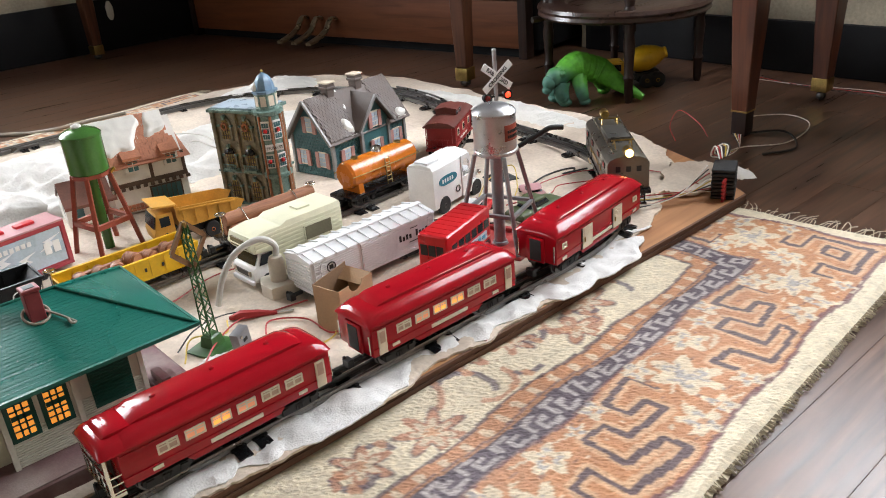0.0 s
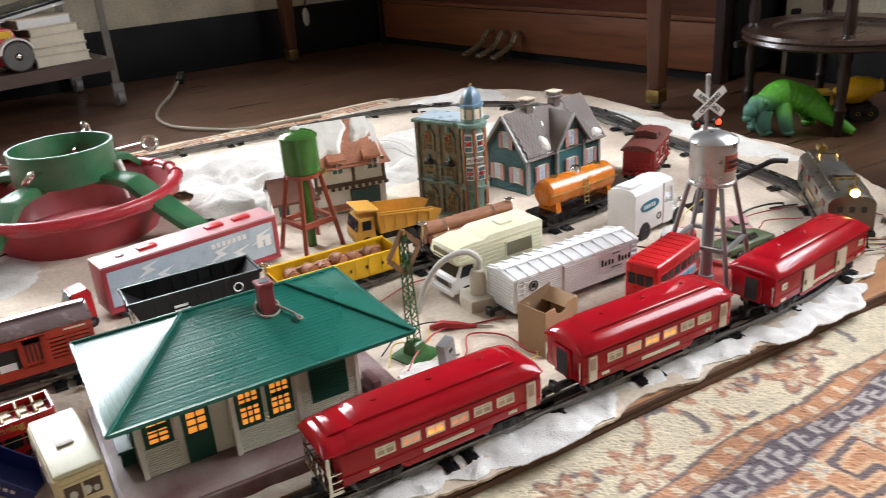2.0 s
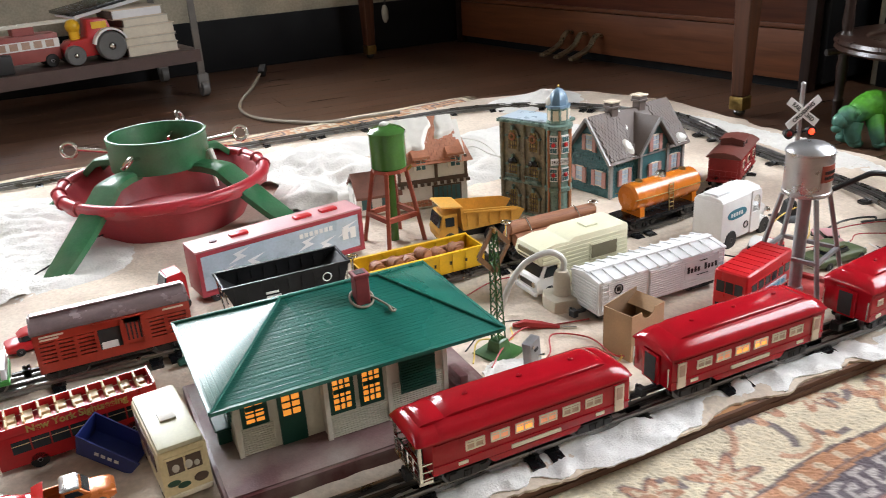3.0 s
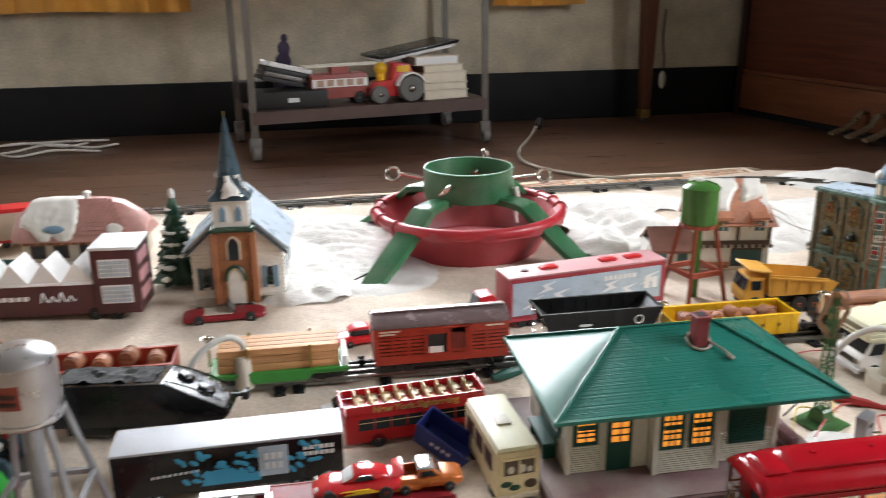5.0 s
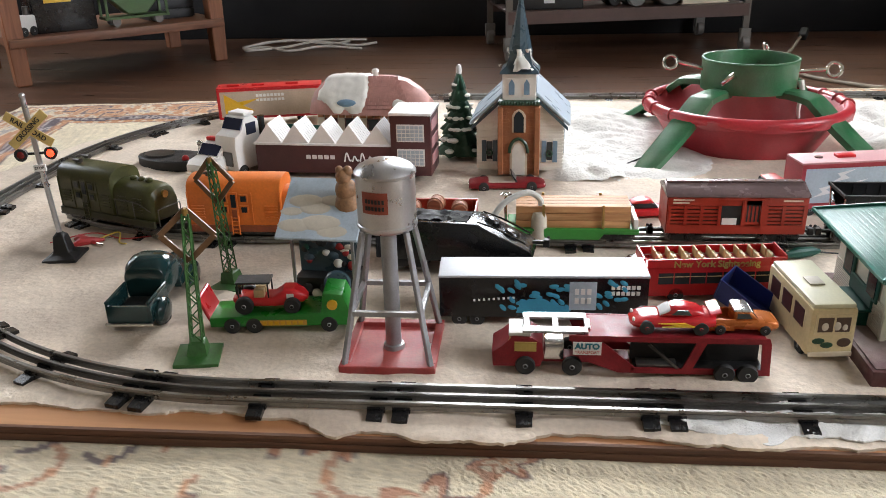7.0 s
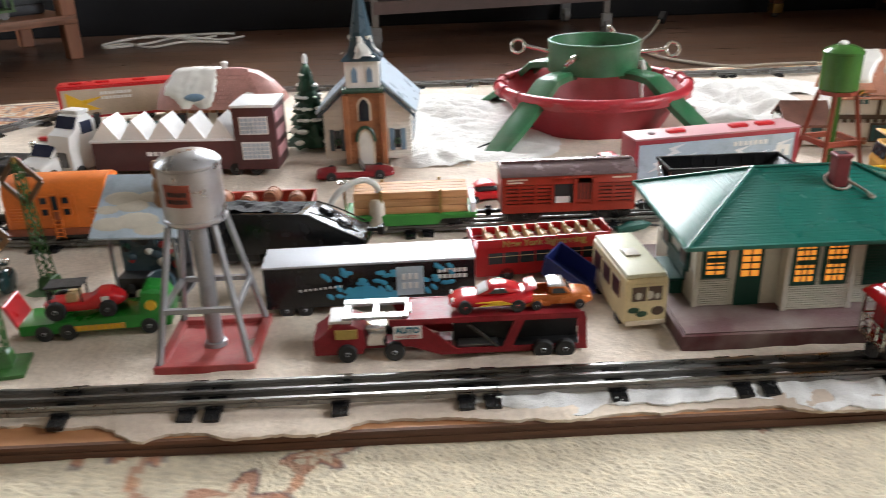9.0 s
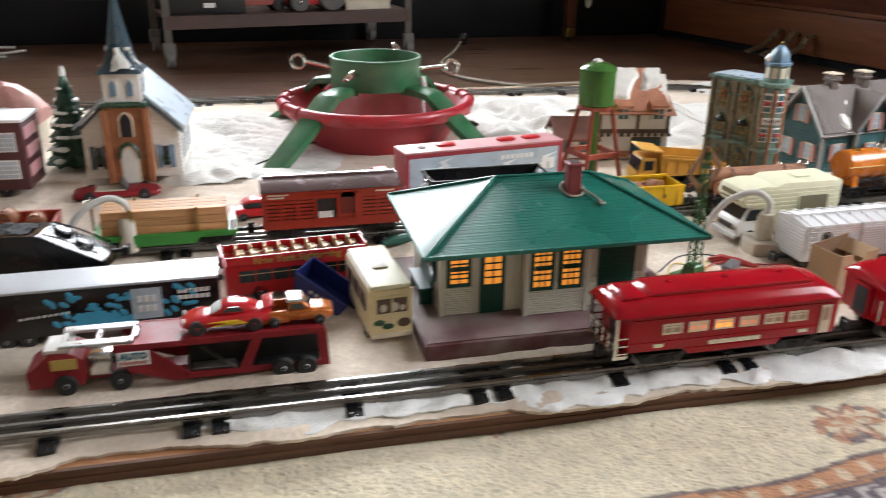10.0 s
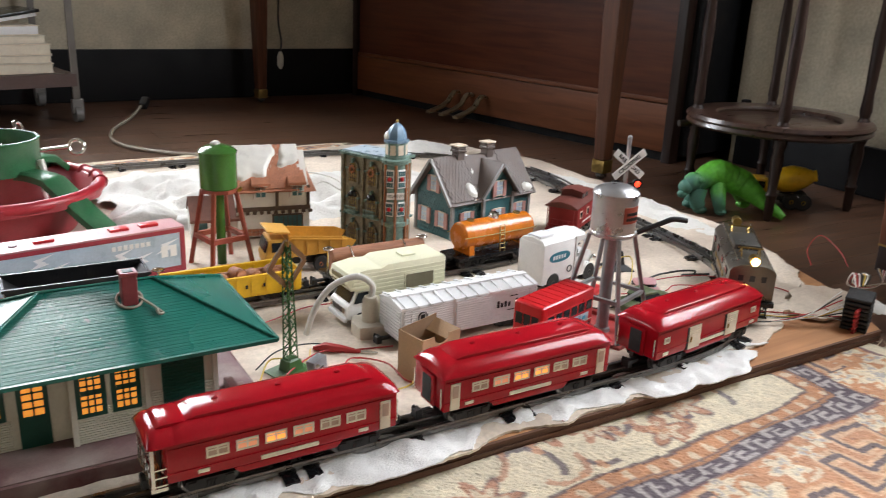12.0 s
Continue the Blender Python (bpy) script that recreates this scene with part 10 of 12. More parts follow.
    for y in (-0.024, 0.024):
        bm = bm_new()
        rod(bm, turned @ Vector((0.044, y, 0.02)), turned @ Vector((0.044, y, 0.106)), 0.0065, seg=14)
        part("exhaust_stack", bm, "black", c, "black upright exhaust stack")
    pbox("fifth_wheel", (0.03, -0.02, 0.012, 0.07, 0.02, 0.03), "black", c, "", 0.001, turned)
    for x in (-0.024, 0.045):
        for s in (-1, 1):
            p = turned @ Vector((x, s * 0.028, 0.0115))
            tyre(c, p.x, p.y, p.z, 0.0115, 0.009).rotation_euler.z = radians(68)
    for x in (0.05, 0.085):
        for s in (-1, 1):
            tyre(c, x, s * 0.03, 0.0115, 0.0115, 0.009)


bottler_truck(pose(-0.095, 0.682, 0, 0, 0, -4))


def hauler(m):
    c = thing("toy_flatbed_hauler", "bright green toy flatbed hauler with yellow lamps", "toy truck", m)
    bm = bm_new()
    side_body(bm, [(-0.08, 0.008), (0.078, 0.008), (0.08, 0.024), (0.072, 0.045), (0.05, 0.048), (0.046, 0.024), (-0.08, 0.02)], 0.023, 0.08, 0.002)
    part("body", bm, "hgreen", c)
    for s in (-1, 1):
        bm = bm_new()
        rod(bm, (0.06, s * 0.022, 0.034), (0.06, s * 0.0245, 0.034), 0.006, seg=12)
        part("side_lamp", bm, "yellow", c, "yellow side lamp")
        bm = bm_new()
        for k in range(7):
            box(bm, -0.02 + k * 0.0068, s * 0.0226, 0.0108, -0.0152 + k * 0.0068, s * 0.0242, 0.0148)
        part("lettering", bm, "yellow", c)
        pbox("name_strip", (-0.023, s * 0.0222, 0.0096, 0.03, s * 0.0236, 0.016), "ochre", c)
        for x in (-0.055, -0.03, 0.055):
            tyre(c, x, s * 0.021, 0.0095, 0.0095, 0.006)
    bm = bm_new()
    prism(bm, ((-0.081, 0.014), (-0.077, 0.014), (-0.089, 0.044), (-0.093, 0.044)), -0.021, 0.021)
    part("tail_ramp", bev(bm, 0.001, 1), "redtoy", c, "raised red tail ramp")


M["hgreen"] = mat("bright_green_plastic", (0.015, 0.2, 0.022), 0.3, 0, 0.2, 30)
hauler(pose(-0.09, 0.108, 0, 0, 0, 5))
_k = thing("toy_buggy", "red toy dune buggy with a black roof on the green hauler", "toy car", pose(-0.104, 0.107, 0.0215, 0, 0, 5))
bm = bm_new()
shell(bm, [(-0.04, 0.009, 0.01, 0.017), (-0.034, 0.0135, 0.007, 0.019), (-0.012, 0.0145, 0.006, 0.0175), (0.006, 0.0145, 0.006, 0.0185), (0.018, 0.0145, 0.006, 0.027), (0.03, 0.013, 0.007, 0.027), (0.039, 0.01, 0.009, 0.021), (0.044, 0.005, 0.012, 0.016)])
part("body", bm, "redtoy", _k)
bm = bm_new()
box(bm, -0.036, -0.0125, 0.034, 0.004, 0.0125, 0.0362)
part("roof", bev(bm, 0.001, 1), "blackmatt", _k, "flat black roof")
for x in (-0.033, 0.001):
    for y in (-0.011, 0.011):
        bm = bm_new()
        bar(bm, (x, y, 0.016), (x, y, 0.0342), 0.0016)
        part("roof_post", bm, "blackmatt", _k)
for y in (-0.006, 0.006):
    pbox("seat", (-0.016, y - 0.0045, 0.016, -0.004, y + 0.0045, 0.026), "tanseat", _k, "", 0.0015)
pbox("number_patch", (0.022, -0.0146, 0.0165, 0.03, -0.0136, 0.0225), "white", _k, "small white patch")
for x, r in ((-0.026, 0.0105), (0.028, 0.0095)):
    for y in (-0.0165, 0.0165):
        tyre(_k, x, y, r, r, 0.008)
pbox("wing_post", (-0.038, -0.003, 0.012, -0.032, 0.003, 0.027), "black", _k)


def dump_truck(m):
    c = thing("toy_dump_truck", "ochre yellow toy dump truck with a raised open body", "toy truck", m)
    hh = 0.029
    bm = bm_new()
    side_body(bm, [(0.04, 0.016), (0.078, 0.016), (0.08, 0.03), (0.076, 0.038), (0.07, 0.06), (0.04, 0.06)], hh * 0.92, 0.08, 0.002)
    cab = part("cab", bm, "ochre", c)
    bm = bm_new()
    prism(bm, ((0.0775, 0.039), (0.079, 0.039), (0.0735, 0.057), (0.0715, 0.057)), -hh * 0.78, hh * 0.78)
    part("windscreen", bm, "darkglass", cab)
    for s in (-1, 1):
        pbox("side_window", (0.048, s * hh * 0.86, 0.04, 0.066, s * hh * 0.93, 0.055), "darkglass", cab)
    o = ((-0.085, 0.034), (0.03, 0.03), (0.036, 0.052), (0.034, 0.066), (-0.075, 0.058), (-0.098, 0.05))
    for s in (-1, 1):
        bm = bm_new()
        prism(bm, o, s * (hh - 0.001), s * (hh + 0.001))
        sd = part("body_side", bm, "ochre", c)
        for k in range(5):
            x = -0.07 + k * 0.023
            pbox("rib", (x - 0.0016, s * (hh + 0.0008), 0.036, x + 0.0016, s * (hh + 0.0026), 0.0565 + k * 0.0014), "ochre", sd)
        pbox("rail", (-0.076, s * (hh - 0.0005), 0.0565, 0.034, s * (hh + 0.003), 0.06), "ochre", sd, "", 0.0005, Matrix.Rotation(-0.07, 4, "Y"))
    bm = bm_new()
    prism(bm, ((-0.085, 0.034), (0.03, 0.03), (0.03, 0.032), (-0.085, 0.036)), -hh, hh)
    prism(bm, ((0.03, 0.03), (0.032, 0.03), (0.036, 0.07), (0.033, 0.07)), -hh, hh)
    part("body_floor", bm, "ochre", c)
    bm = bm_new()
    prism(bm, ((0.03, 0.067), (0.075, 0.073), (0.075, 0.076), (0.03, 0.071)), -hh * 0.95, hh * 0.95)
    part("cab_shield", bev(bm, 0.001, 1), "ochre", c)
    pbox("chassis", (-0.075, -0.012, 0.013, 0.06, 0.012, 0.028), "blackmatt", c)
    for x in (-0.055, -0.028, 0.058):
        for s in (-1, 1):
            tyre(c, x, s * 0.025, 0.0145, 0.0145, 0.009, "rubber", "orangetoy")


dump_truck(pose(1.04, 0.485, 0, 0, 0, 173) @ Matrix.Diagonal((0.84, 1.0, 1.0, 1)))

# ---- the tree stand ----
M["rimred"] = mat("red_rim_plastic", (0.4, 0.022, 0.032), 0.35, 0, 0.15, 20)


def tree_stand(m):
    t = thing("christmas_tree_stand", "empty green steel tree stand in a dusty red plastic water bowl", "tree stand", m)
    bm = bm_new()
    seg = 48
    prof = ((0.128, 0.004, 0), (0.142, 0.006, 0), (0.178, 0.072, 1), (0.186, 0.081, 1), (0.2, 0.085, 1), (0.206, 0.08, 1), (0.204, 0.066, 1), (0.199, 0.065, 1), (0.198, 0.074, 1), (0.188, 0.072, 1), (0.182, 0.06, 1), (0.148, 0.001, 0), (0.128, 0.0, 0))
    prof = [(r * 0.93, z, f) for r, z, f in prof]
    rings = []
    for r, z, f in prof:
        rings.append([bm.verts.new(((r + f * 0.0035 * math.cos(12 * i * 6.2832 / seg)) * math.cos(i * 6.2832 / seg), (r + f * 0.0035 * math.cos(12 * i * 6.2832 / seg)) * math.sin(i * 6.2832 / seg), z)) for i in range(seg)])
    for p, q in zip(rings, rings[1:] + rings[:1]):
        for i in range(seg):
            bm.faces.new((p[i], p[(i + 1) % seg], q[(i + 1) % seg], q[i]))
    bmesh.ops.recalc_face_normals(bm, faces=bm.faces[:])
    bowl = part("bowl", bm, "bowlred", t, "dusty red plastic bowl with a rolled rim")
    bm = bm_new()
    lathe(bm, ((0.117, 0.0045), (0.117, 0.0085)), 40)
    part("bowl_floor", bm, "bowlred", bowl)
    for deg in (-8, 8, 24, 40, 56, 158, 176, 194, 212):
        q = radians(deg)
        bm = bm_new()
        tube(bm, [((0.183 + 0.0115 * math.cos(i * 0.524)) * math.cos(q), (0.183 + 0.0115 * math.cos(i * 0.524)) * math.sin(q), 0.078 + 0.0115 * math.sin(i * 0.524)) for i in range(12)], 0.0026, 6, True)
        part("rim_wrap", bm, "bowlred", bowl)
    bm = bm_new()
    lathe(bm, [(0.183 + 0.0105 * math.cos(a * 0.524), 0.078 + 0.0105 * math.sin(a * 0.524)) for a in range(12)], 64, close=True)
    part("rolled_rim", bm, "rimred", bowl, "glossy red rolled rim")
    bm = bm_new()
    lathe(bm, ((0.085, 0.108), (0.088, 0.108), (0.0885, 0.162), (0.09, 0.1645), (0.0885, 0.1665), (0.0845, 0.1665), (0.0835, 0.163), (0.0835, 0.11)), 48, close=True)
    collar = part("collar", bm, "standgreen", t, "green steel collar ring")
    for k in range(4):
        a = radians(222 + 90 * k)
        m2 = Matrix.Rotation(a, 4, "Z")
        bm = bm_new()
        path = smooth_path([(0.072, 0, 0.112), (0.105, 0, 0.113), (0.138, 0, 0.109), (0.152, 0, 0.101), (0.2, 0, 0.064), (0.25, 0, 0.03), (0.298, 0, 0.0)], 4)
        secs = []
        for i, p in enumerate(path):
            w = 0.017 + 0.0085 * math.sin(i / (len(path) - 1) * 2.7)
            q = path[min(i + 1, len(path) - 1)] - path[max(i - 1, 0)]
            nrm = Vector((-q.z, 0, q.x)).normalized()
            c = [p + Vector((0, -w, 0)) - nrm * 0.011, p + Vector((0, -w, 0)), p + Vector((0, -w * 0.7, 0)) + nrm * 0.004, p + Vector((0, w * 0.7, 0)) + nrm * 0.004, p + Vector((0, w, 0)), p + Vector((0, w, 0)) - nrm * 0.011, p + Vector((0, w * 0.85, 0)) - nrm * 0.011, p + Vector((0, w * 0.85, 0)) - nrm * 0.001, p + Vector((0, -w * 0.85, 0)) - nrm * 0.001, p + Vector((0, -w * 0.85, 0)) - nrm * 0.011]
            secs.append([m2 @ Vector((v.x, v.y, max(v.z, 0.0))) for v in c])
        loft(bm, secs)
        part("leg", bm, "standgreen", t, "scuffed green steel leg")
        a2 = radians((181, 240, 349, 64)[k])
        d = Vector((math.cos(a2), math.sin(a2), 0))
        bm = bm_new()
        p0, p1 = d * 0.06 + Vector((0, 0, 0.138)), d * (0.118 if k == 1 else 0.135) + Vector((0, 0, 0.158 if k in (0, 3) else 0.146))
        rod(bm, p0, p1, 0.0036, seg=10)
        side = Vector((-d.y, d.x, 0))
        up = (Vector((0, 0, 1)) + side * (0.0, 0.9, 0.3, 0.5)[k]).normalized()
        ring = [p1 + d * 0.014 + (d * math.cos(i * 0.524) + up * math.sin(i * 0.524)) * 0.013 for i in range(12)]
        tube(bm, ring, 0.0034, 8, True)
        part("eye_bolt", bm, "chrome", collar, "tarnished eye bolt")
    bm = bm_new()
    tube(bm, smooth_path([(0.083, -0.045, 0.13), (0.088, -0.048, 0.105), (0.084, -0.05, 0.08), (0.086, -0.052, 0.06)], 4), [0.006 - 0.00025 * i for i in range(13)], 8)
    part("rag_strip", bm, "porcelain", t, "hanging white strip")


tree_stand(pose(0.614, 0.905, 0))


# ---- signals and lamp posts ----
def crossing_sign(m, label, arms="white"):
    t = thing("crossing_signal", label, "toy signal", m, "railroad crossing signals")
    bm = bm_new()
    lathe(bm, ((0.034, 0), (0.034, 0.005), (0.02, 0.009), (0.0155, 0.012), (0.011, 0.034), (0.007, 0.037), (0.004, 0.04)), 4)
    bmesh.ops.transform(bm, matrix=Matrix.Rotation(math.pi / 4, 4, "Z"), verts=bm.verts[:])
    part("base", bev(bm, 0.001, 1), "blackmatt", t, "black base")
    bm = bm_new()
    rod(bm, (0, 0, 0.035), (0, 0, 0.228), 0.0036, seg=12)
    ball(bm, (0, 0, 0.229), 0.0042, seg=10)
    part("post", bm, "silver", t, "silver post")
    for k, (ang, words) in enumerate(((38, "CROSSING"), (-38, "RAIL  ROAD"))):
        mm = Matrix.Translation((0, -0.0055 - 0.0016 * (1 - k), 0.186)) @ Matrix.Rotation(radians(-ang), 4, "Y")
        bm = bm_new()
        box(bm, -0.034, -0.001, -0.0065, 0.034, 0.0006, 0.0065, mm)
        b = part("sign_arm", bev(bm, 0.0004, 1), arms, t, "crossbuck arm")
        text("lettering", words, 0.0092, "ink", b, mm @ pose(0, -0.0014, 0, 90, 0, 0), "", bold=0.0002)
    bm = bm_new()
    bar(bm, (-0.021, 0, 0.152), (0.021, 0, 0.152), 0.003)
    part("lamp_bar", bm, "blackmatt", t)
    for s in (-1, 1):
        bm = bm_new()
        rod(bm, (s * 0.02, -0.006, 0.152), (s * 0.02, 0.004, 0.152), 0.0088, 0.006, 18)
        h = part("lamp_hood", bm, "blackmatt", t)
        bm = bm_new()
        ball(bm, (s * 0.02, -0.006, 0.152), 0.0052, 1, 0.6, 1, 12)
        part("lens", bm, "redlamp" if s > 0 else "darkred", h, "lit red lens" if s > 0 else "unlit red lens")
    bm = bm_new()
    box(bm, -0.008, -0.005, 0.128, 0.008, -0.002, 0.137)
    pl = part("plate", bm, "white", t, "small white plate")
    text("lettering", "STOP", 0.0055, "ink", pl, pose(0, -0.0054, 0.1325, 90, 0, 0))
    return t


M["darkred"] = mat("unlit_red_lens", (0.16, 0.012, 0.01), 0.15)
crossing_sign(pose(1.522, 0.262, 0, 0, 0, -14), "crossbuck railroad crossing signal with one red lamp lit")
M["yellowed"] = mat("yellowed_enamel", (0.62, 0.45, 0.16), 0.4)
_cs = crossing_sign(pose(-0.482, 0.29, 0, 0, 0, 6), "yellowed crossbuck railroad crossing signal leaning by the curve", "yellowed")
_cs.matrix_basis = pose(-0.455, 0.29, 0.0005, 0, -3, 6)


def lattice_post(m, label, top=True):
    t = thing("toy_floodlight_mast", label, "toy mast", m, "green lattice masts")
    bm = bm_new()
    lathe(bm, ((0.033, 0), (0.033, 0.004), (0.015, 0.0065), (0.012, 0.02), (0.0085, 0.022)), 4)
    bmesh.ops.transform(bm, matrix=Matrix.Rotation(math.pi / 4, 4, "Z"), verts=bm.verts[:])
    part("base", bm, "mastgreen", t, "green base")
    bm = bm_new()
    for k in range(4):
        a = radians(45 + 90 * k)
        bar(bm, (0.0085 * math.cos(a), 0.0085 * math.sin(a), 0.02), (0.0045 * math.cos(a), 0.0045 * math.sin(a), 0.165), 0.0017)
        b = radians(45 + 90 * (k + 1))
        for j in range(12):
            z0, z1 = 0.022 + j * 0.0118, 0.022 + (j + 1) * 0.0118
            r0, r1 = 0.0085 - 0.004 * j / 12, 0.0085 - 0.004 * (j + 1) / 12
            c, d = (a, b) if j % 2 else (b, a)
            bar(bm, (r0 * math.cos(c), r0 * math.sin(c), z0), (r1 * math.cos(d), r1 * math.sin(d), z1), 0.0012)
    part("lattice_mast", bm, "mastgreen", t, "green lattice mast")
    if top:
        bm = bm_new()
        for e in (-1, 1):
            bar(bm, (e * 0.027, 0, 0.141), (0, 0, 0.113), 0.0026, 0.006)
            bar(bm, (e * 0.027, 0, 0.141), (0, 0, 0.169), 0.0026, 0.006)
        part("bracket", bm, "bracket", t, "brown diamond-shaped bracket")
    bm = bm_new()
    rod(bm, (0, 0, 0.163), (0, 0, 0.17), 0.0035, seg=10)
    part("cap", bm, "brass", t)
    return t


M["mastgreen"] = mat("grass_green_mast_paint", (0.035, 0.115, 0.025), 0.42, 0, 0.3, 60)
M["bracket"] = mat("brown_bracket_plastic", (0.15, 0.075, 0.03), 0.4, 0, 0.25, 60)
lattice_post(pose(0.889, 0.134, 0, 0, -1.5, 20), "green lattice toy mast beside the station")
lattice_post(pose(-0.163, 0.027, 0, 0, 3, 12), "green lattice toy floodlight mast beside the front track")
lattice_post(pose(-0.186, 0.208, 0, 0, -3, -15), "green lattice toy floodlight mast near the newsstand")


def goose_lamp(m, label, block=True):
    t = thing("toy_street_lamp", label, "toy street lamp", m, "goose-neck lamps")
    if block:
        bm = bm_new()
        prism(bm, [(-0.02, -0.024), (0.02, -0.024), (0.026, 0), (0.02, 0.024), (-0.02, 0.024), (-0.026, 0)], 0, 0.022, "z")
        part("base", bev(bm, 0.004, 2), "beige", t, "chunky beige base")
    bm = bm_new()
    lathe(bm, ((0.0125, 0.012), (0.011, 0.05), (0.0085, 0.056), (0.004, 0.057)), 16)
    part("socket", bm, "beige", t)
    bm = bm_new()
    tube(bm, smooth_path([(0, 0, 0.05), (0.002, 0, 0.072), (-0.018, 0.002, 0.085), (-0.05, 0.004, 0.074), (-0.072, 0.006, 0.045), (-0.085, 0.008, 0.006)], 6), 0.0042, 10)
    part("goose_neck", bm, "greyhose", t, "grey-white bent tube")


M["greyhose"] = mat("grey_white_tube", (0.55, 0.54, 0.5), 0.45)
goose_lamp(pose(1.024, 0.196, 0, 0, 0, -12), "beige bent-tube toy lamp on a chunky base")
goose_lamp(pose(0.206, 0.34, 0, 0, 0, 25), "beige bent-tube toy lamp beside the tender", False)


def newsstand(m):
    t = thing("toy_newsstand", "weathered toy newsstand with a blue-grey slanting roof", "toy building", m)
    bm = bm_new()
    box(bm, -0.046, -0.03, 0.0, 0.046, 0.045, 0.006)
    part("base", bm, "greyleg", t)
    pbox("back_wall", (-0.045, 0.03, 0.006, 0.045, 0.034, 0.147), "greyleg", t)
    pbox("counter", (-0.044, -0.02, 0.006, 0.044, 0.03, 0.034), "blackmatt", t, "", 0.001)
    pbox("display_wall", (-0.043, 0.006, 0.034, 0.043, 0.012, 0.118), "slateblue", t, "dark wall hung with small wares")
    bm = bm_new()
    prism(bm, ((-0.044, 0.104), (-0.042, 0.1), (0.05, 0.158), (0.048, 0.163)), -0.06, 0.058, "x")
    rf = part("roof", bev(bm, 0.001, 1), "bluegrey", t, "chipped blue-grey slanting roof")
    rng = random.Random(14)
    for x, f, r in ((-0.028, 0.6, 0.02), (-0.012, 0.48, 0.018), (0.0, 0.25, 0.024), (-0.035, 0.2, 0.02), (0.02, 0.12, 0.018), (0.012, 0.62, 0.016), (-0.045, 0.42, 0.013)):
        mm = pose(x, -0.043 + 0.091 * f, 0.1043 + 0.0588 * f, 32.5, 0, 0)
        bm = bm_new()
        ball(bm, (0, 0, 0), r, 1.3, 0.6, 0.05, 12, mm)
        part("paint_loss", bm, "beige", rf, "bare tan patches")
    bm = bm_new()
    for x, z, r in ((0.038, 0.128, 0.011), (0.04, 0.112, 0.014), (0.036, 0.142, 0.008), (0.046, 0.104, 0.01), (0.043, 0.148, 0.005), (0.031, 0.149, 0.004)):
        ball(bm, (x - 0.006, 0.012 - (z - 0.12) * 0.15, z + (z - 0.12) * 0.4 + 0.027), r * 1.45, 1, 0.9, 1.1, 12)
    part("ornament", bm, "ornbrown", rf, "small brown ornament")
    for i in range(34):
        bm = bm_new()
        r = rng.uniform(0.0035, 0.007)
        ball(bm, (rng.uniform(-0.038, 0.038), 0.004, rng.uniform(0.04, 0.11)), r, rng.uniform(0.8, 1.4), 0.5, rng.uniform(0.7, 1.3), 10)
        part("ware", bm, rng.choice(("blackmatt", "porcelain", "slateblue", "dkgreen", "caboose", "beige", "dullsteel")), t)
    bm = bm_new()
    lathe(bm, ((0.004, -0.003), (0.017, -0.004), (0.0195, 0.0), (0.017, 0.004), (0.004, 0.003)), 22)
    bmesh.ops.transform(bm, matrix=pose(0.02, -0.026, 0.03, 78, 0, 10), verts=bm.verts[:])
    part("round_drum", bm, "slateblue", t, "dark blue round drum")
    for i in range(5):
        bm = bm_new()
        ball(bm, (-0.036 + i * 0.012, -0.024, 0.012 + 0.008 * (i % 2)), 0.0075, 1, 0.5, 1, 10)
        part("display_disc", bm, ("dullsteel", "blackmatt", "cream", "blackmatt", "dkgreen")[i], t)
    for x in (-0.044, 0.044):
        pbox("post", (x - 0.002, -0.022, 0.006, x + 0.002, -0.018, 0.1145), "greyleg", t)


M["ornbrown"] = mat("tan_brown_ornament", (0.3, 0.16, 0.08), 0.55, 0, 0.3, 120)
newsstand(pose(-0.054, 0.188, 0, 0, 0, -4) @ Matrix.Scale(0.85, 4))

# ---- the open cardboard box ----
_b = thing("cardboard_box", "small open cardboard box with a thumb notch", "box", pose(1.036, 0.058, 0, 0, 0, 12))
W, D, H = 0.06, 0.044, 0.062
notch = [(-W / 2, 0), (W / 2, 0), (W / 2, H)] + [(0.0 + 0.012 * math.cos(radians(a)), H - 0.011 * math.sin(radians(a)) * 1.0) for a in range(0, 181, 20)] + [(-W / 2, H)]
bm = bm_new()
prism(bm, notch, -D / 2, -D / 2 + 0.001)
part("front_panel", bm, "card", _b)
bm = bm_new()
prism(bm, [(-W / 2, 0), (W / 2, 0), (W / 2, H + 0.006), (-W / 2, H)], D / 2 - 0.001, D / 2)
part("back_panel", bm, "cardshade", _b)
for s in (-1, 1):
    pbox("side_panel", (s * W / 2 - 0.0005, -D / 2 + 0.001, 0, s * W / 2 + 0.0005, D / 2 - 0.001, H), "card", _b)
pbox("bottom_panel", (-W / 2, -D / 2 + 0.001, 0.0002, W / 2, D / 2 - 0.001, 0.0012), "cardshade", _b)
bm = bm_new()
box(bm, 0, -D / 2, 0, 0.0008, D / 2, 0.02, pose(W / 2, 0, H, 0, -125, 0))
part("flap", bm, "card", _b)

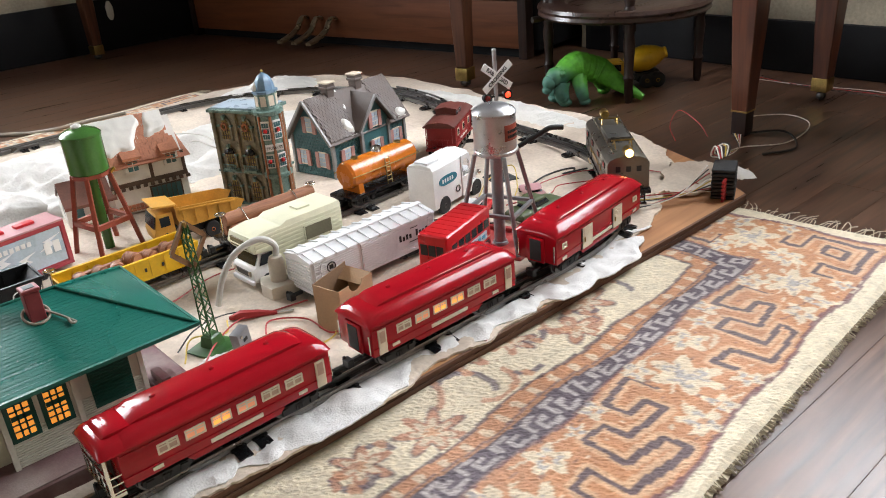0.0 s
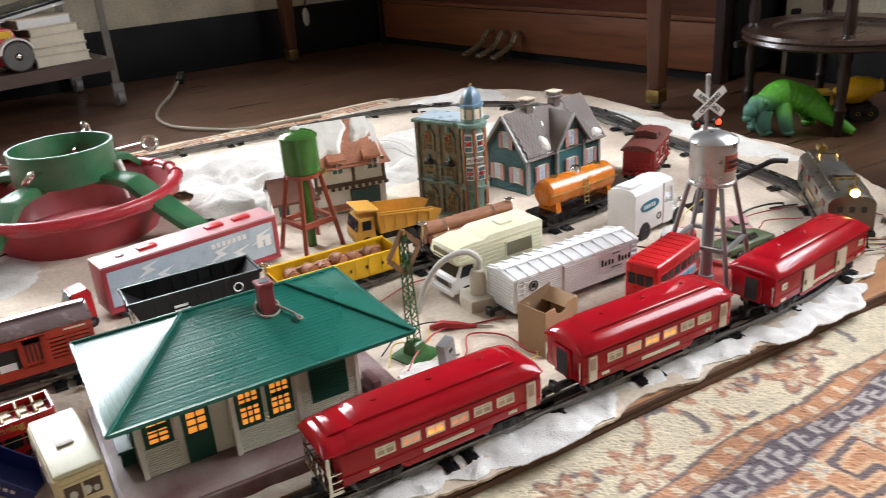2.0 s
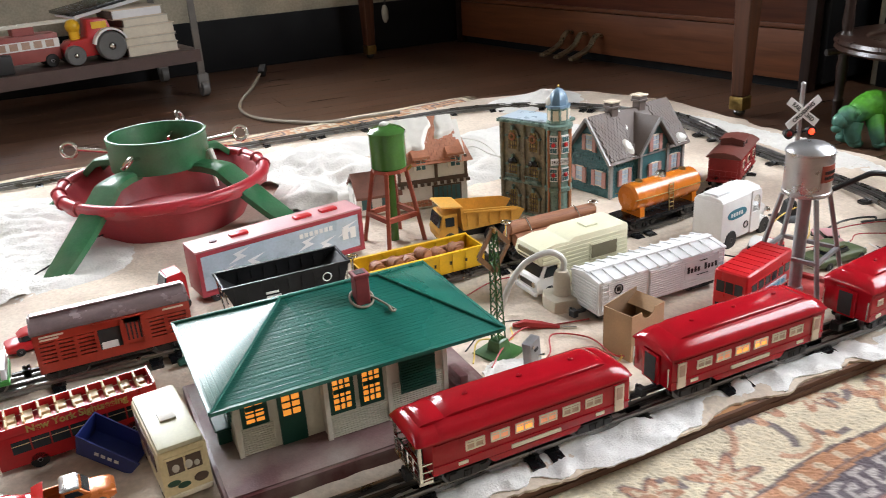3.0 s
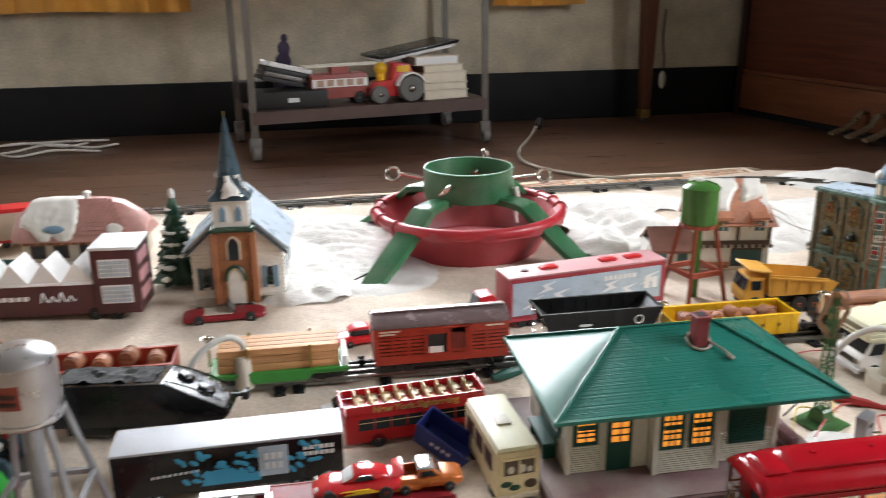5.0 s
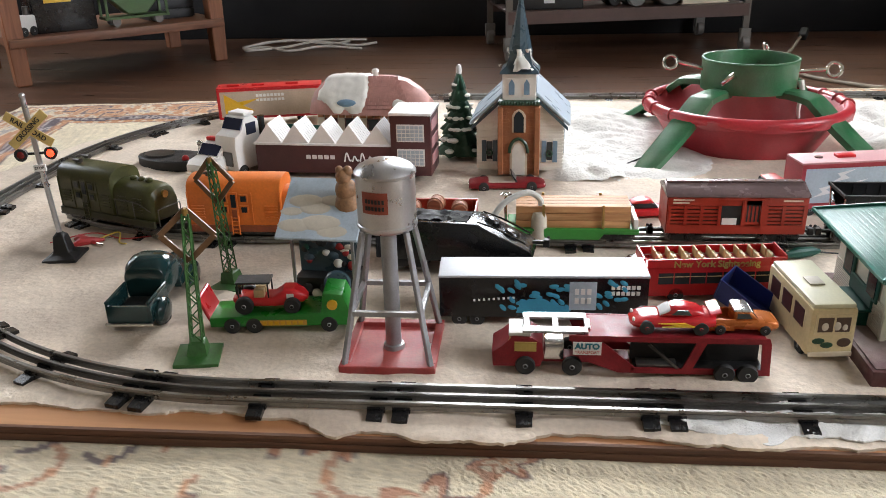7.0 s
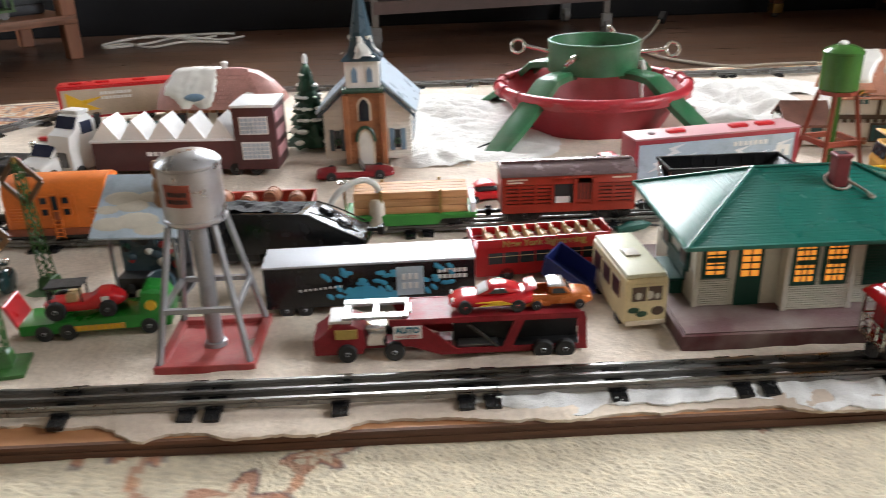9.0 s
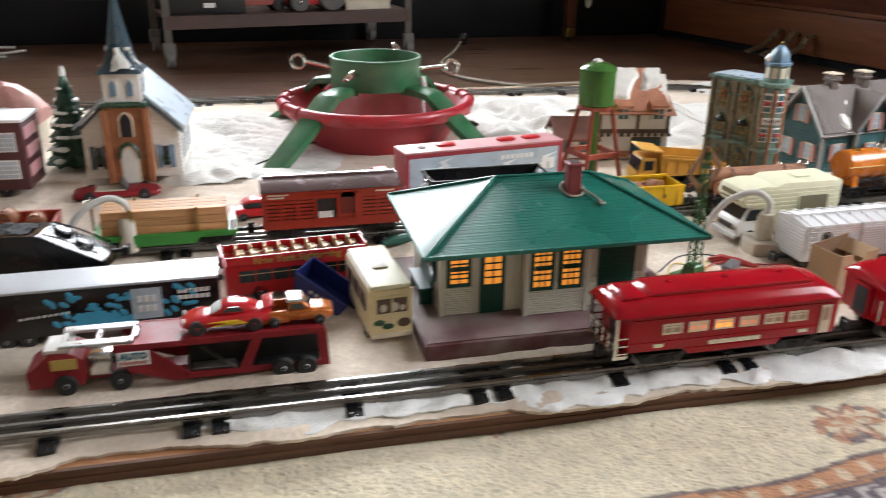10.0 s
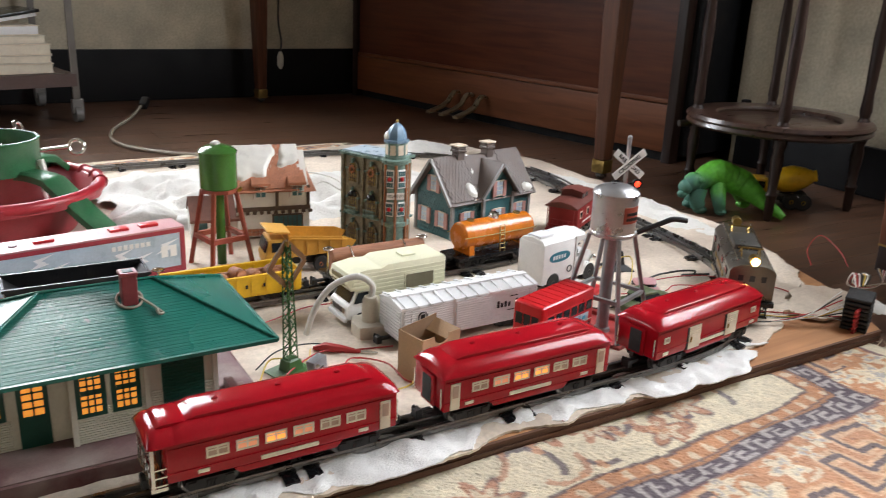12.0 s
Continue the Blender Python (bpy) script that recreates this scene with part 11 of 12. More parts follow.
# the grey toggle switch, standing on edge
_s = thing("toggle_switch", "small grey metal toggle switch standing on edge", "switch", pose(0.9, 0.07, 0, 0, -8, 28))
pbox("housing", (-0.011, -0.006, 0, 0.011, 0.006, 0.05), "greyleg", _s, "", 0.001)
for z in (0.012, 0.036):
    pbox("slot", (-0.003, -0.0068, z, 0.004, -0.0055, z + 0.004), "blackmatt", _s)
bm = bm_new()
rod(bm, (0.005, -0.006, 0.026), (0.008, -0.013, 0.028), 0.0018, seg=8)
part("lever", bm, "chrome", _s)
for x, z in ((-0.006, 0.045), (0.006, 0.006)):
    bm = bm_new()
    rod(bm, (x, -0.006, z), (x, -0.0075, z), 0.002, seg=8)
    part("screw", bm, "chrome", _s)


# ---- wires ----
def wire(label, pts, r, material, z=0.006):
    bm = bm_new()
    full = [(p[0], p[1], p[2] if len(p) > 2 else z) for p in pts]
    tube(bm, smooth_path(full, 7), r, 6)
    return solo("wire", bm, material, label, "wire", group="loose wires")


wire("thin yellow wire lying across the felt", [(0.905, 0.066), (0.93, 0.042), (0.97, 0.032), (1.0, 0.036), (1.012, 0.05)], 0.0011, "wire_y")
wire("thin red wire beside the cardboard box", [(0.9, 0.075), (0.935, 0.09), (0.965, 0.13), (1.0, 0.1), (1.0, 0.05), (1.012, 0.038)], 0.0011, "wire_r")
wire("tangled red wire behind the lattice mast", [(0.86, 0.1), (0.89, 0.125, 0.012), (0.94, 0.16, 0.008), (0.985, 0.15), (1.03, 0.14)], 0.0011, "wire_r")
wire("tangled tan wire behind the lattice mast", [(0.845, 0.12), (0.87, 0.15, 0.016), (0.91, 0.14, 0.01), (0.93, 0.175)], 0.001, "wire_y")
wire("tangled black wire behind the lattice mast", [(0.85, 0.15), (0.88, 0.16, 0.02), (0.93, 0.185, 0.01), (0.97, 0.17)], 0.001, "wire_k")
wire("red wire beside the inner track", [(0.8, 0.27), (0.9, 0.28), (0.98, 0.31), (1.05, 0.3)], 0.001, "wire_r")
for k, (a, b) in enumerate((((0.935, 0.178), (0.985, 0.142)), ((-0.47, 0.345), (-0.43, 0.33)), ((-0.46, 0.32), (-0.425, 0.345)))):
    c = thing("alligator_clip", "red plastic test clip lying among wires", "wire clip", None, "red clips")
    d = Vector((b[0] - a[0], b[1] - a[1], 0))
    bm = bm_new()
    tube(bm, [(a[0], a[1], 0.006), (a[0] + d.x * 0.25, a[1] + d.y * 0.25, 0.009), (a[0] + d.x * 0.6, a[1] + d.y * 0.6, 0.008), (b[0], b[1], 0.006)], [0.0025, 0.0065, 0.0055, 0.0022], 8)
    part("boot", bm, "wire_r", c)
    bm = bm_new()
    rod(bm, (b[0], b[1], 0.006), (b[0] + d.x * 0.35, b[1] + d.y * 0.35, 0.006), 0.0018, seg=6)
    part("jaw", bm, "chrome", c)
wire("yellow wire loop near the crossing signal", [(-0.44, 0.33), (-0.41, 0.36, 0.012), (-0.40, 0.34, 0.004), (-0.385, 0.33)], 0.0012, "wire_y")
wire("thin red wire near the crossing signal", [(-0.5, 0.33), (-0.45, 0.36, 0.01), (-0.4, 0.35), (-0.36, 0.36)], 0.001, "wire_r")
wire("black wire with a knot beside the curved track", [(1.49, 0.18), (1.545, 0.19, 0.01), (1.58, 0.2, 0.006), (1.6, 0.185, 0.012), (1.615, 0.17, 0.014), (1.6, 0.165, 0.01), (1.6, 0.182, 0.006), (1.645, 0.165)], 0.0017, "wire_k")
wire("dark wire across the felt to the tower", [(1.25, 0.2), (1.3, 0.205, 0.012), (1.36, 0.13), (1.4, 0.12)], 0.0012, "wire_k")
wire("yellow wire rising from the silver tower", [(1.4, 0.2), (1.47, 0.24, 0.02), (1.53, 0.24, 0.03), (1.5, 0.2, 0.01), (1.46, 0.17)], 0.001, "wire_y")
wire("red wire beside the curved track", [(1.46, 0.14), (1.52, 0.18), (1.6, 0.16, 0.012), (1.66, 0.13), (1.7, 0.06), (1.69, -0.03)], 0.001, "wire_r")
wire("thin pink wire on the felt", [(1.43, 0.16), (1.5, 0.13, 0.01), (1.55, 0.15), (1.6, 0.12)], 0.001, "wire_r")
wire("dark wire over the snowy ground by the church", [(0.36, 0.72), (0.42, 0.77, 0.014), (0.47, 0.82, 0.018), (0.52, 0.85, 0.012)], 0.0016, "wire_k")
wire("grey wire lying in the cotton snow", [(1.13, 0.76, 0.02), (1.2, 0.8, 0.06), (1.23, 0.75, 0.05), (1.29, 0.72, 0.03), (1.3, 0.66, 0.015)], 0.0016, "wire_w")
wire("white wire looped in the cotton snow", [(1.12, 0.8, 0.05), (1.17, 0.83, 0.075), (1.24, 0.82, 0.06), (1.26, 0.76, 0.03)], 0.0014, "wire_w")
wire("thin dark wire along the inner track", [(-0.35, 0.42), (-0.2, 0.45, 0.01), (-0.05, 0.43), (0.1, 0.44)], 0.0012, "wire_k")

_g = thing("string_light_plug", "dark green string-light plug lying beside the inner track", "plug")
bm = bm_new()
tube(bm, [(0.528, 0.31, 0.008), (0.545, 0.317, 0.0085), (0.566, 0.325, 0.008), (0.578, 0.329, 0.007)], [0.004, 0.0075, 0.0065, 0.0025], 10)
part("shell", bm, "dkgreen", _g)
bm = bm_new()
tube(bm, smooth_path([(0.576, 0.328, 0.006), (0.61, 0.328, 0.003), (0.65, 0.31, 0.003), (0.7, 0.3, 0.003)], 5), 0.0012, 6)
part("lead", bm, "wire_k", _g)

# wiring block at the board's corner
_p = thing("plug_block", "stack of black plugs with red wire ends at the board's corner", "wiring block", pose(1.688, -0.075, -0.003, 0, -6, 25))
for k in range(8):
    bm = bm_new()
    box(bm, -0.02 + 0.0015 * (k % 2), -0.02, 0.001 + k * 0.0066, 0.022, 0.016, 0.0062 + k * 0.0066)
    part("plug", bev(bm, 0.0012, 1), "blackmatt", _p)
for k in range(6):
    bm = bm_new()
    rod(bm, (-0.018, -0.006, 0.004 + k * 0.0066), (-0.031, -0.003, 0.004 + k * 0.0066), 0.0026, seg=6)
    part("wire_end", bm, "wire_r", _p)
rng = random.Random(31)
for k in range(7):
    wire("thin wire running from the plug block to the floor", [(1.69 + 0.004 * k, -0.066, 0.055), (1.71 + 0.008 * k, -0.045, 0.068 - 0.002 * k), (1.76 + 0.012 * k, -0.01 + 0.004 * k, 0.03), (1.86, 0.02 + 0.004 * k, -0.004), (1.96, 0.05, -0.022), (2.04, 0.09 + 0.003 * k, -0.022)], 0.0011, ("wire_w", "wire_r", "wire_w", "wire_k", "wire_y", "wire_w", "wire_k")[k])
for k in range(8):
    wire("thin wire lying over the board's corner", [(1.672, -0.07 + 0.002 * k, 0.006 + 0.006 * k), (1.64 - 0.006 * k, -0.05 + 0.02 * rng.random(), 0.012), (1.6 - 0.012 * k, -0.01 + 0.03 * rng.random(), 0.006), (1.53, 0.03 + 0.012 * k, 0.007)], 0.0009, ("wire_w", "wire_r", "wire_k", "wire_y", "wire_w", "wire_r", "wire_k", "wire_w")[k])
wire("white wire loop on the floorboards", [(2.05, 0.11, -0.024), (2.14, 0.14, -0.02), (2.22, 0.09, -0.024), (2.2, 0.03, -0.024), (2.13, 0.0, -0.024), (2.04, 0.0, -0.024), (1.98, 0.05, -0.024), (1.93, 0.06, -0.024)], 0.0012, "wire_w")
wire("dark wire loop on the floorboards", [(2.05, 0.1, -0.024), (2.1, 0.03, -0.02), (2.03, -0.03, -0.024), (1.96, 0.0, -0.024)], 0.0022, "wire_k")
wire("red wire arching over the floorboards", [(1.93, 0.17, -0.02), (1.97, 0.21, -0.005), (2.05, 0.24, 0.004), (2.03, 0.18, -0.01), (2.0, 0.14, -0.024)], 0.001, "wire_r")
for k in range(3):
    wire("pale wire along the wall side of the floor", [(2.47 + 0.02 * k, 0.3, -0.024), (2.46, 0.16 + 0.02 * k, -0.022), (2.49 - 0.02 * k, 0.02, -0.024), (2.47, -0.15, -0.024)], 0.0009, ("wire_w", "wire_r", "wire_k")[k])

# the black turntable beside the factory truck
_o = thing("toy_turntable", "black toy turntable with a small chrome mast", "toy accessory", pose(-0.468, 0.735, 0, 0, 0, -12))
bm = bm_new()
prism(bm, [(0.085 * math.cos(i / 24 * 6.2832), 0.04 * math.sin(i / 24 * 6.2832)) for i in range(24)], 0.0, 0.02, "z")
part("base", bev(bm, 0.002, 1), "blackmatt", _o)
bm = bm_new()
prism(bm, [(-0.04 + 0.03 * math.cos(i / 20 * 6.2832), 0.024 * math.sin(i / 20 * 6.2832)) for i in range(20)], 0.02, 0.0235, "z")
part("plate", bm, "dullsteel", _o)
bm = bm_new()
rod(bm, (0.05, 0, 0.02), (0.052, 0, 0.045), 0.004, seg=10)
ball(bm, (0.052, 0, 0.048), 0.006, seg=10)
part("mast", bm, "chrome", _o)
bm = bm_new()
ball(bm, (0.03, -0.02, 0.022), 0.007, seg=10)
part("red_knob", bm, "redtoy", _o)
# dark green open box beside the cab
_d = thing("toy_skip", "dark green open toy skip beside the factory truck", "toy accessory", pose(-0.235, 0.79, 0, 0, 0, -8))
for dims in ((-0.05, -0.025, 0, 0.05, -0.022, 0.06), (-0.05, 0.022, 0, 0.05, 0.025, 0.06), (-0.05, -0.022, 0, -0.047, 0.022, 0.06), (0.047, -0.022, 0, 0.05, 0.022, 0.06)):
    pbox("side", dims, "dkgreen", _d, "", 0.0008)
pbox("bottom", (-0.047, -0.022, 0.0, 0.047, 0.022, 0.003), "dkgreen", _d)
# switch machine in the corner behind the caboose
_m = thing("switch_machine", "black toy switch machine beside the curved track", "toy accessory", pose(1.64, 0.78, 0, 0, 0, 50))
pbox("housing", (-0.055, -0.02, 0, 0.055, 0.02, 0.018), "blackmatt", _m, "", 0.003)
bm = bm_new()
rod(bm, (0.03, 0, 0.018), (0.03, 0, 0.032), 0.006, seg=12)
part("lantern", bm, "blackmatt", _m)
# white cloth scrap beside the mast
sheet("snow_felt", ((0.85, 0.06), (0.89, 0.045), (0.91, 0.09), (0.87, 0.12), (0.845, 0.1)), 0.006, 0.012, 0.006, "cotton", "small white felt scrap under the lattice mast", 0.003, 0.001)

# ---- furniture and things round the layout ----
def piano():
    """An upright piano, seen from its kneeboard down; its front runs from the far corner towards the east wall."""
    a, b = Vector((2.085, 2.56, 0)), Vector((2.385, 0.955, 0))
    d = (b - a).normalized()
    n = (b - a).length
    m = Matrix.Translation((a.x, a.y, FLOOR)) @ Matrix.Rotation(math.atan2(d.y, d.x), 4, "Z")
    # local x runs along the front towards the camera's right, local y points into the case
    p = thing("upright_piano", "dark mahogany upright piano with three brass pedals", "piano", m)
    pbox("bottom_rail", (0.03, -0.006, 0.03, n - 0.05, 0.03, 0.17), "mahogany_px", p, "lighter brown bottom rail", 0.004)
    pbox("kneeboard", (0.03, 0.004, 0.172, n - 0.05, 0.03, 0.62), "mahogany_p", p, "dark red-brown kneeboard", 0.003)
    pbox("kneeboard_moulding", (0.03, -0.004, 0.172, n - 0.05, 0.004, 0.186), "mahogany_px", p, "", 0.003)
    # near-black strip stands in for the shade under the bottom rail
    pbox("toe_shadow_board", (0.03, 0.02, 0.0, n - 0.05, 0.03, 0.03), "base", p)
    pbox("case", (0.0, 0.031, 0.02, n, 0.42, 1.25), "base", p, "", 0.006)
    for x in (0.0, n - 0.05):
        pbox("end_post", (x, -0.012, 0.0, x + 0.03, 0.031, 0.62), "darkwood", p, "", 0.004)
    pbox("keybed", (0.0, -0.36, 0.62, n, 0.031, 0.69), "mahogany_px", p, "", 0.006)
    pbox("fallboard", (0.05, -0.32, 0.69, n - 0.05, 0.031, 0.76), "black", p, "", 0.01)
    for k in range(3):
        x = 0.68 + k * 0.072
        bm = bm_new()
        secs = []
        for y, w, z in ((0.02, 0.008, 0.085), (-0.012, 0.009, 0.098), (-0.03, 0.011, 0.1), (-0.045, 0.012, 0.088), (-0.06, 0.012, 0.066), (-0.09, 0.014, 0.05), (-0.135, 0.016, 0.038), (-0.155, 0.012, 0.034)):
            secs.append([(x - w, y, z - 0.005), (x + w, y, z - 0.005), (x + w, y, z + 0.002), (x, y, z + 0.006), (x - w, y, z + 0.002)])
        loft(bm, secs)
        part("pedal", bm, "pedalbrass", p, "worn brass pedal")
    for wx, wy in ((1.63, 2.45), (2.05, 0.905)):
        l = m.inverted() @ Vector((wx, wy, FLOOR))
        bm = bm_new()
        secs = []
        for z, w in ((0.052, 0.018), (0.3, 0.024), (0.55, 0.029), (0.62, 0.029)):
            secs.append([(l.x - w, l.y - w, z), (l.x + w, l.y - w, z), (l.x + w, l.y + w, z), (l.x - w, l.y + w, z)])
        loft(bm, secs)
        leg = part("leg", bev(bm, 0.003, 1), "legp", p, "tapered square leg")
        pbox("brass_ferrule", (l.x - 0.0195, l.y - 0.0195, 0.018, l.x + 0.0195, l.y + 0.0195, 0.052), "brass", leg, "brass ferrule", 0.002)
        bm = bm_new()
        ball(bm, (l.x, l.y, 0.011), 0.011, 1.4, 1.4, 1, 10)
        part("caster", bm, "dullsteel", leg)


M["mahogany_p"] = wood("piano_mahogany", (0.062, 0.0165, 0.009), (0.115, 0.034, 0.015), 0.34, 4.0, 0, 0.05)
M["mahogany_px"] = wood("piano_mahogany_rail", (0.11, 0.036, 0.014), (0.19, 0.066, 0.026), 0.4, 4.0, 0, 0.05)
M["legp"] = wood("piano_leg_wood", (0.05, 0.017, 0.008), (0.105, 0.036, 0.015), 0.42, 6.0, 2, 0.1)
for k in ("mahogany_p", "mahogany_px", "legp"):
    M[k].node_tree.nodes["Principled BSDF"].inputs["Specular IOR Level"].default_value = 0.3
M["pedalbrass"] = mat("worn_dark_brass", (0.34, 0.27, 0.17), 0.3, 0.8, 0.1, 120)
piano()


def bench():
    """A piano bench with tapered legs; it reaches out of sight to the south."""
    a, b = Vector((2.06, 0.1, 0)), Vector((2.375, 0.085, 0))
    t = thing("piano_bench", "reddish wooden piano bench with tapered brass-tipped legs", "bench")
    off = Vector((-0.03, -0.36, 0))
    for p, cast in ((a, False), (b, True), (a + off, False), (b + off, True)):
        bm = bm_new()
        secs = []
        for z, w in ((FLOOR + 0.05, 0.017), (0.25, 0.027), (0.44, 0.033)):
            secs.append([(p.x - w, p.y - w, z), (p.x + w, p.y - w, z), (p.x + w, p.y + w, z), (p.x - w, p.y + w, z)])
        loft(bm, secs)
        leg = part("leg", bev(bm, 0.002, 1), "leg", t)
        pbox("brass_tip", (p.x - 0.0176, p.y - 0.0176, FLOOR + (0.022 if cast else 0.048), p.x + 0.0176, p.y + 0.0176, FLOOR + 0.052), "brass", leg, "brass band", 0.001)
        if not cast:
            pbox("foot", (p.x - 0.0155, p.y - 0.0155, FLOOR, p.x + 0.0155, p.y + 0.0155, FLOOR + 0.048), "darkwood", leg, "dark wooden foot", 0.001)
            continue
        bm = bm_new()
        ball(bm, (p.x, p.y, FLOOR + 0.011), 0.011, 1, 1, 1, 10)
        part("caster", bm, "dullsteel", leg)
    pbox("seat", (2.0, -0.32, 0.44, 2.44, 0.16, 0.5), "mahogany", t, "", 0.008)


bench()


def round_stand():
    t = thing("round_plant_stand", "dark turned-wood round stand with a low ring shelf", "plant stand")
    cx, cy = 2.278, 0.557
    for k, (x, y) in enumerate(((2.158, 0.70), (2.135, 0.434), (2.398, 0.415), (2.42, 0.69))):
        bm = bm_new()
        prof = ((0.009, 0.0), (0.012, 0.012), (0.0125, 0.05), (0.016, 0.06), (0.0115, 0.068), (0.0135, 0.1), (0.0165, 0.14), (0.013, 0.16), (0.0175, 0.17), (0.0175, 0.19), (0.013, 0.2), (0.0185, 0.212), (0.0125, 0.224), (0.016, 0.24), (0.013, 0.28), (0.0165, 0.4), (0.0115, 0.5), (0.017, 0.52), (0.014, 0.6), (0.0165, 0.7), (0.012, 0.74))
        lathe(bm, [(r * 0.85, z) for r, z in prof], 18, (x, y, FLOOR))
        part("leg", bm, "darkwood", t, "turned leg")
    bm = bm_new()
    lathe(bm, ((0.14, 0.166), (0.205, 0.166), (0.212, 0.172), (0.209, 0.18), (0.214, 0.186), (0.21, 0.194), (0.2, 0.197), (0.145, 0.195), (0.14, 0.19)), 56, (cx, cy, -0.008), close=True)
    part("ring_shelf", bm, "shelfwood", t, "moulded ring shelf")
    bm = bm_new()
    lathe(bm, ((0.0, 0.174), (0.141, 0.174), (0.141, 0.184), (0.0, 0.184)), 40, (cx, cy, -0.008))
    part("shelf_panel", bm, "shelfwood", t)
    bm = bm_new()
    lathe(bm, ((0.0, 0.70), (0.2, 0.70), (0.215, 0.712), (0.2, 0.73), (0.0, 0.73)), 48, (cx, cy, 0))
    part("top", bm, "darkwood", t)
    bm = bm_new()
    rod(bm, (2.115, 0.715, 0.15), (2.165, 0.697, 0.152), 0.008, seg=12)
    part("clamp", bm, "dullsteel", t, "small metal clamp")


M["shelfwood"] = wood("brown_shelf_wood", (0.025, 0.012, 0.009), (0.06, 0.03, 0.02), 0.28, 6.0, 0, 0.05, 0.3)
round_stand()

# the green dinosaur, one plain figure
def dino_skin():
    """Lime rubber that turns bluish in patches towards the head and the legs."""
    m = M["dino"].copy()
    m.name = "lime_to_blue_rubber"
    n, l = m.node_tree.nodes, m.node_tree.links
    tc, sep = n.new("ShaderNodeTexCoord"), n.new("ShaderNodeSeparateXYZ")
    l.new(tc.outputs["Object"], sep.inputs[0])
    no = n.new("ShaderNodeTexNoise")
    no.inputs["Scale"].default_value = 25
    l.new(tc.outputs["Object"], no.inputs["Vector"])
    add = n.new("ShaderNodeMath")
    add.operation = "MULTIPLY_ADD"
    add.inputs[1].default_value = 0.09
    along = n.new("ShaderNodeMath")
    l.new(sep.outputs[0], along.inputs[0]), l.new(sep.outputs[2], along.inputs[1])
    l.new(no.outputs[0], add.inputs[0]), l.new(along.outputs[0], add.inputs[2])
    r = n.new("ShaderNodeMapRange")
    r.inputs[1].default_value, r.inputs[2].default_value = 2.085, 2.155
    l.new(add.outputs[0], r.inputs[0])
    b = n["Principled BSDF"]
    old = b.inputs["Base Color"].links[0].from_socket
    mx = n.new("ShaderNodeMix")
    mx.data_type = "RGBA"
    mx.inputs[6].default_value = (0.07, 0.2, 0.15, 1)
    l.new(r.outputs[0], mx.inputs[0]), l.new(old, mx.inputs[7]), l.new(mx.outputs[2], b.inputs["Base Color"])
    return m


M["dinomix"] = dino_skin()
bm = bm_new()
path = smooth_path([(2.024, 0.556, 0.04), (2.05, 0.552, 0.054), (2.078, 0.545, 0.061), (2.105, 0.531, 0.053), (2.127, 0.512, 0.042), (2.139, 0.485, 0.024), (2.146, 0.458, 0.008), (2.153, 0.432, -0.005), (2.16, 0.41, -0.0165)], 14)
radii = [0.018, 0.028, 0.034, 0.032, 0.032, 0.024, 0.0165, 0.0125, 0.008]
rr = []
for i in range(len(radii) - 1):
    rr += [radii[i] + (radii[i + 1] - radii[i]) * k / 14 for k in range(14)]
rr.append(radii[-1])
tube(bm, path, [r * (1 + 0.01 * math.sin(i * 1.57) + 0.012 * math.sin(i * 0.9)) for i, r in enumerate(rr)], 22)
ball(bm, (2.017, 0.558, 0.045), 0.022, 1.0, 1.0, 1.05, 18)
ball(bm, (2.002, 0.563, 0.034), 0.0165, 1.0, 1.1, 1.1, 16)
ball(bm, (1.994, 0.564, 0.018), 0.011, 1.1, 1.1, 0.9, 12)
ball(bm, (2.02, 0.538, 0.054), 0.008, 1.0, 1.0, 1.0, 10)
for pts, rs in (
        (((2.03, 0.55, 0.03), (2.026, 0.548, 0.008), (2.03, 0.546, -0.008), (2.036, 0.544, -0.018)), (0.02, 0.018, 0.0165, 0.0125)),
        (((2.07, 0.53, 0.035), (2.058, 0.515, 0.018), (2.057, 0.508, 0.0), (2.062, 0.506, -0.016)), (0.02, 0.0165, 0.0145, 0.011)),
        (((2.06, 0.575, 0.03), (2.05, 0.585, 0.008), (2.045, 0.585, -0.015)), (0.02, 0.017, 0.0125)),
        (((2.15, 0.53, 0.02), (2.165, 0.532, 0.0), (2.165, 0.53, -0.014)), (0.022, 0.019, 0.0125))):
    limb = smooth_path(list(pts), 6)
    widths = [rs[min(i // 6, len(rs) - 2)] + (rs[min(i // 6, len(rs) - 2) + 1] - rs[min(i // 6, len(rs) - 2)]) * (i - 6 * min(i // 6, len(rs) - 2)) / 6 for i in range(len(limb))]
    tube(bm, limb, [w * (1 + 0.03 * math.sin(i * 2.2)) for i, w in enumerate(widths)], 14)
    ball(bm, pts[-1], rs[-1] * 1.15, 1.15, 1.15, 0.75, 12)
solo("toy_dinosaur", bm, "dinomix", "lime green rubber toy dinosaur with a bluish head", "toy dinosaur")


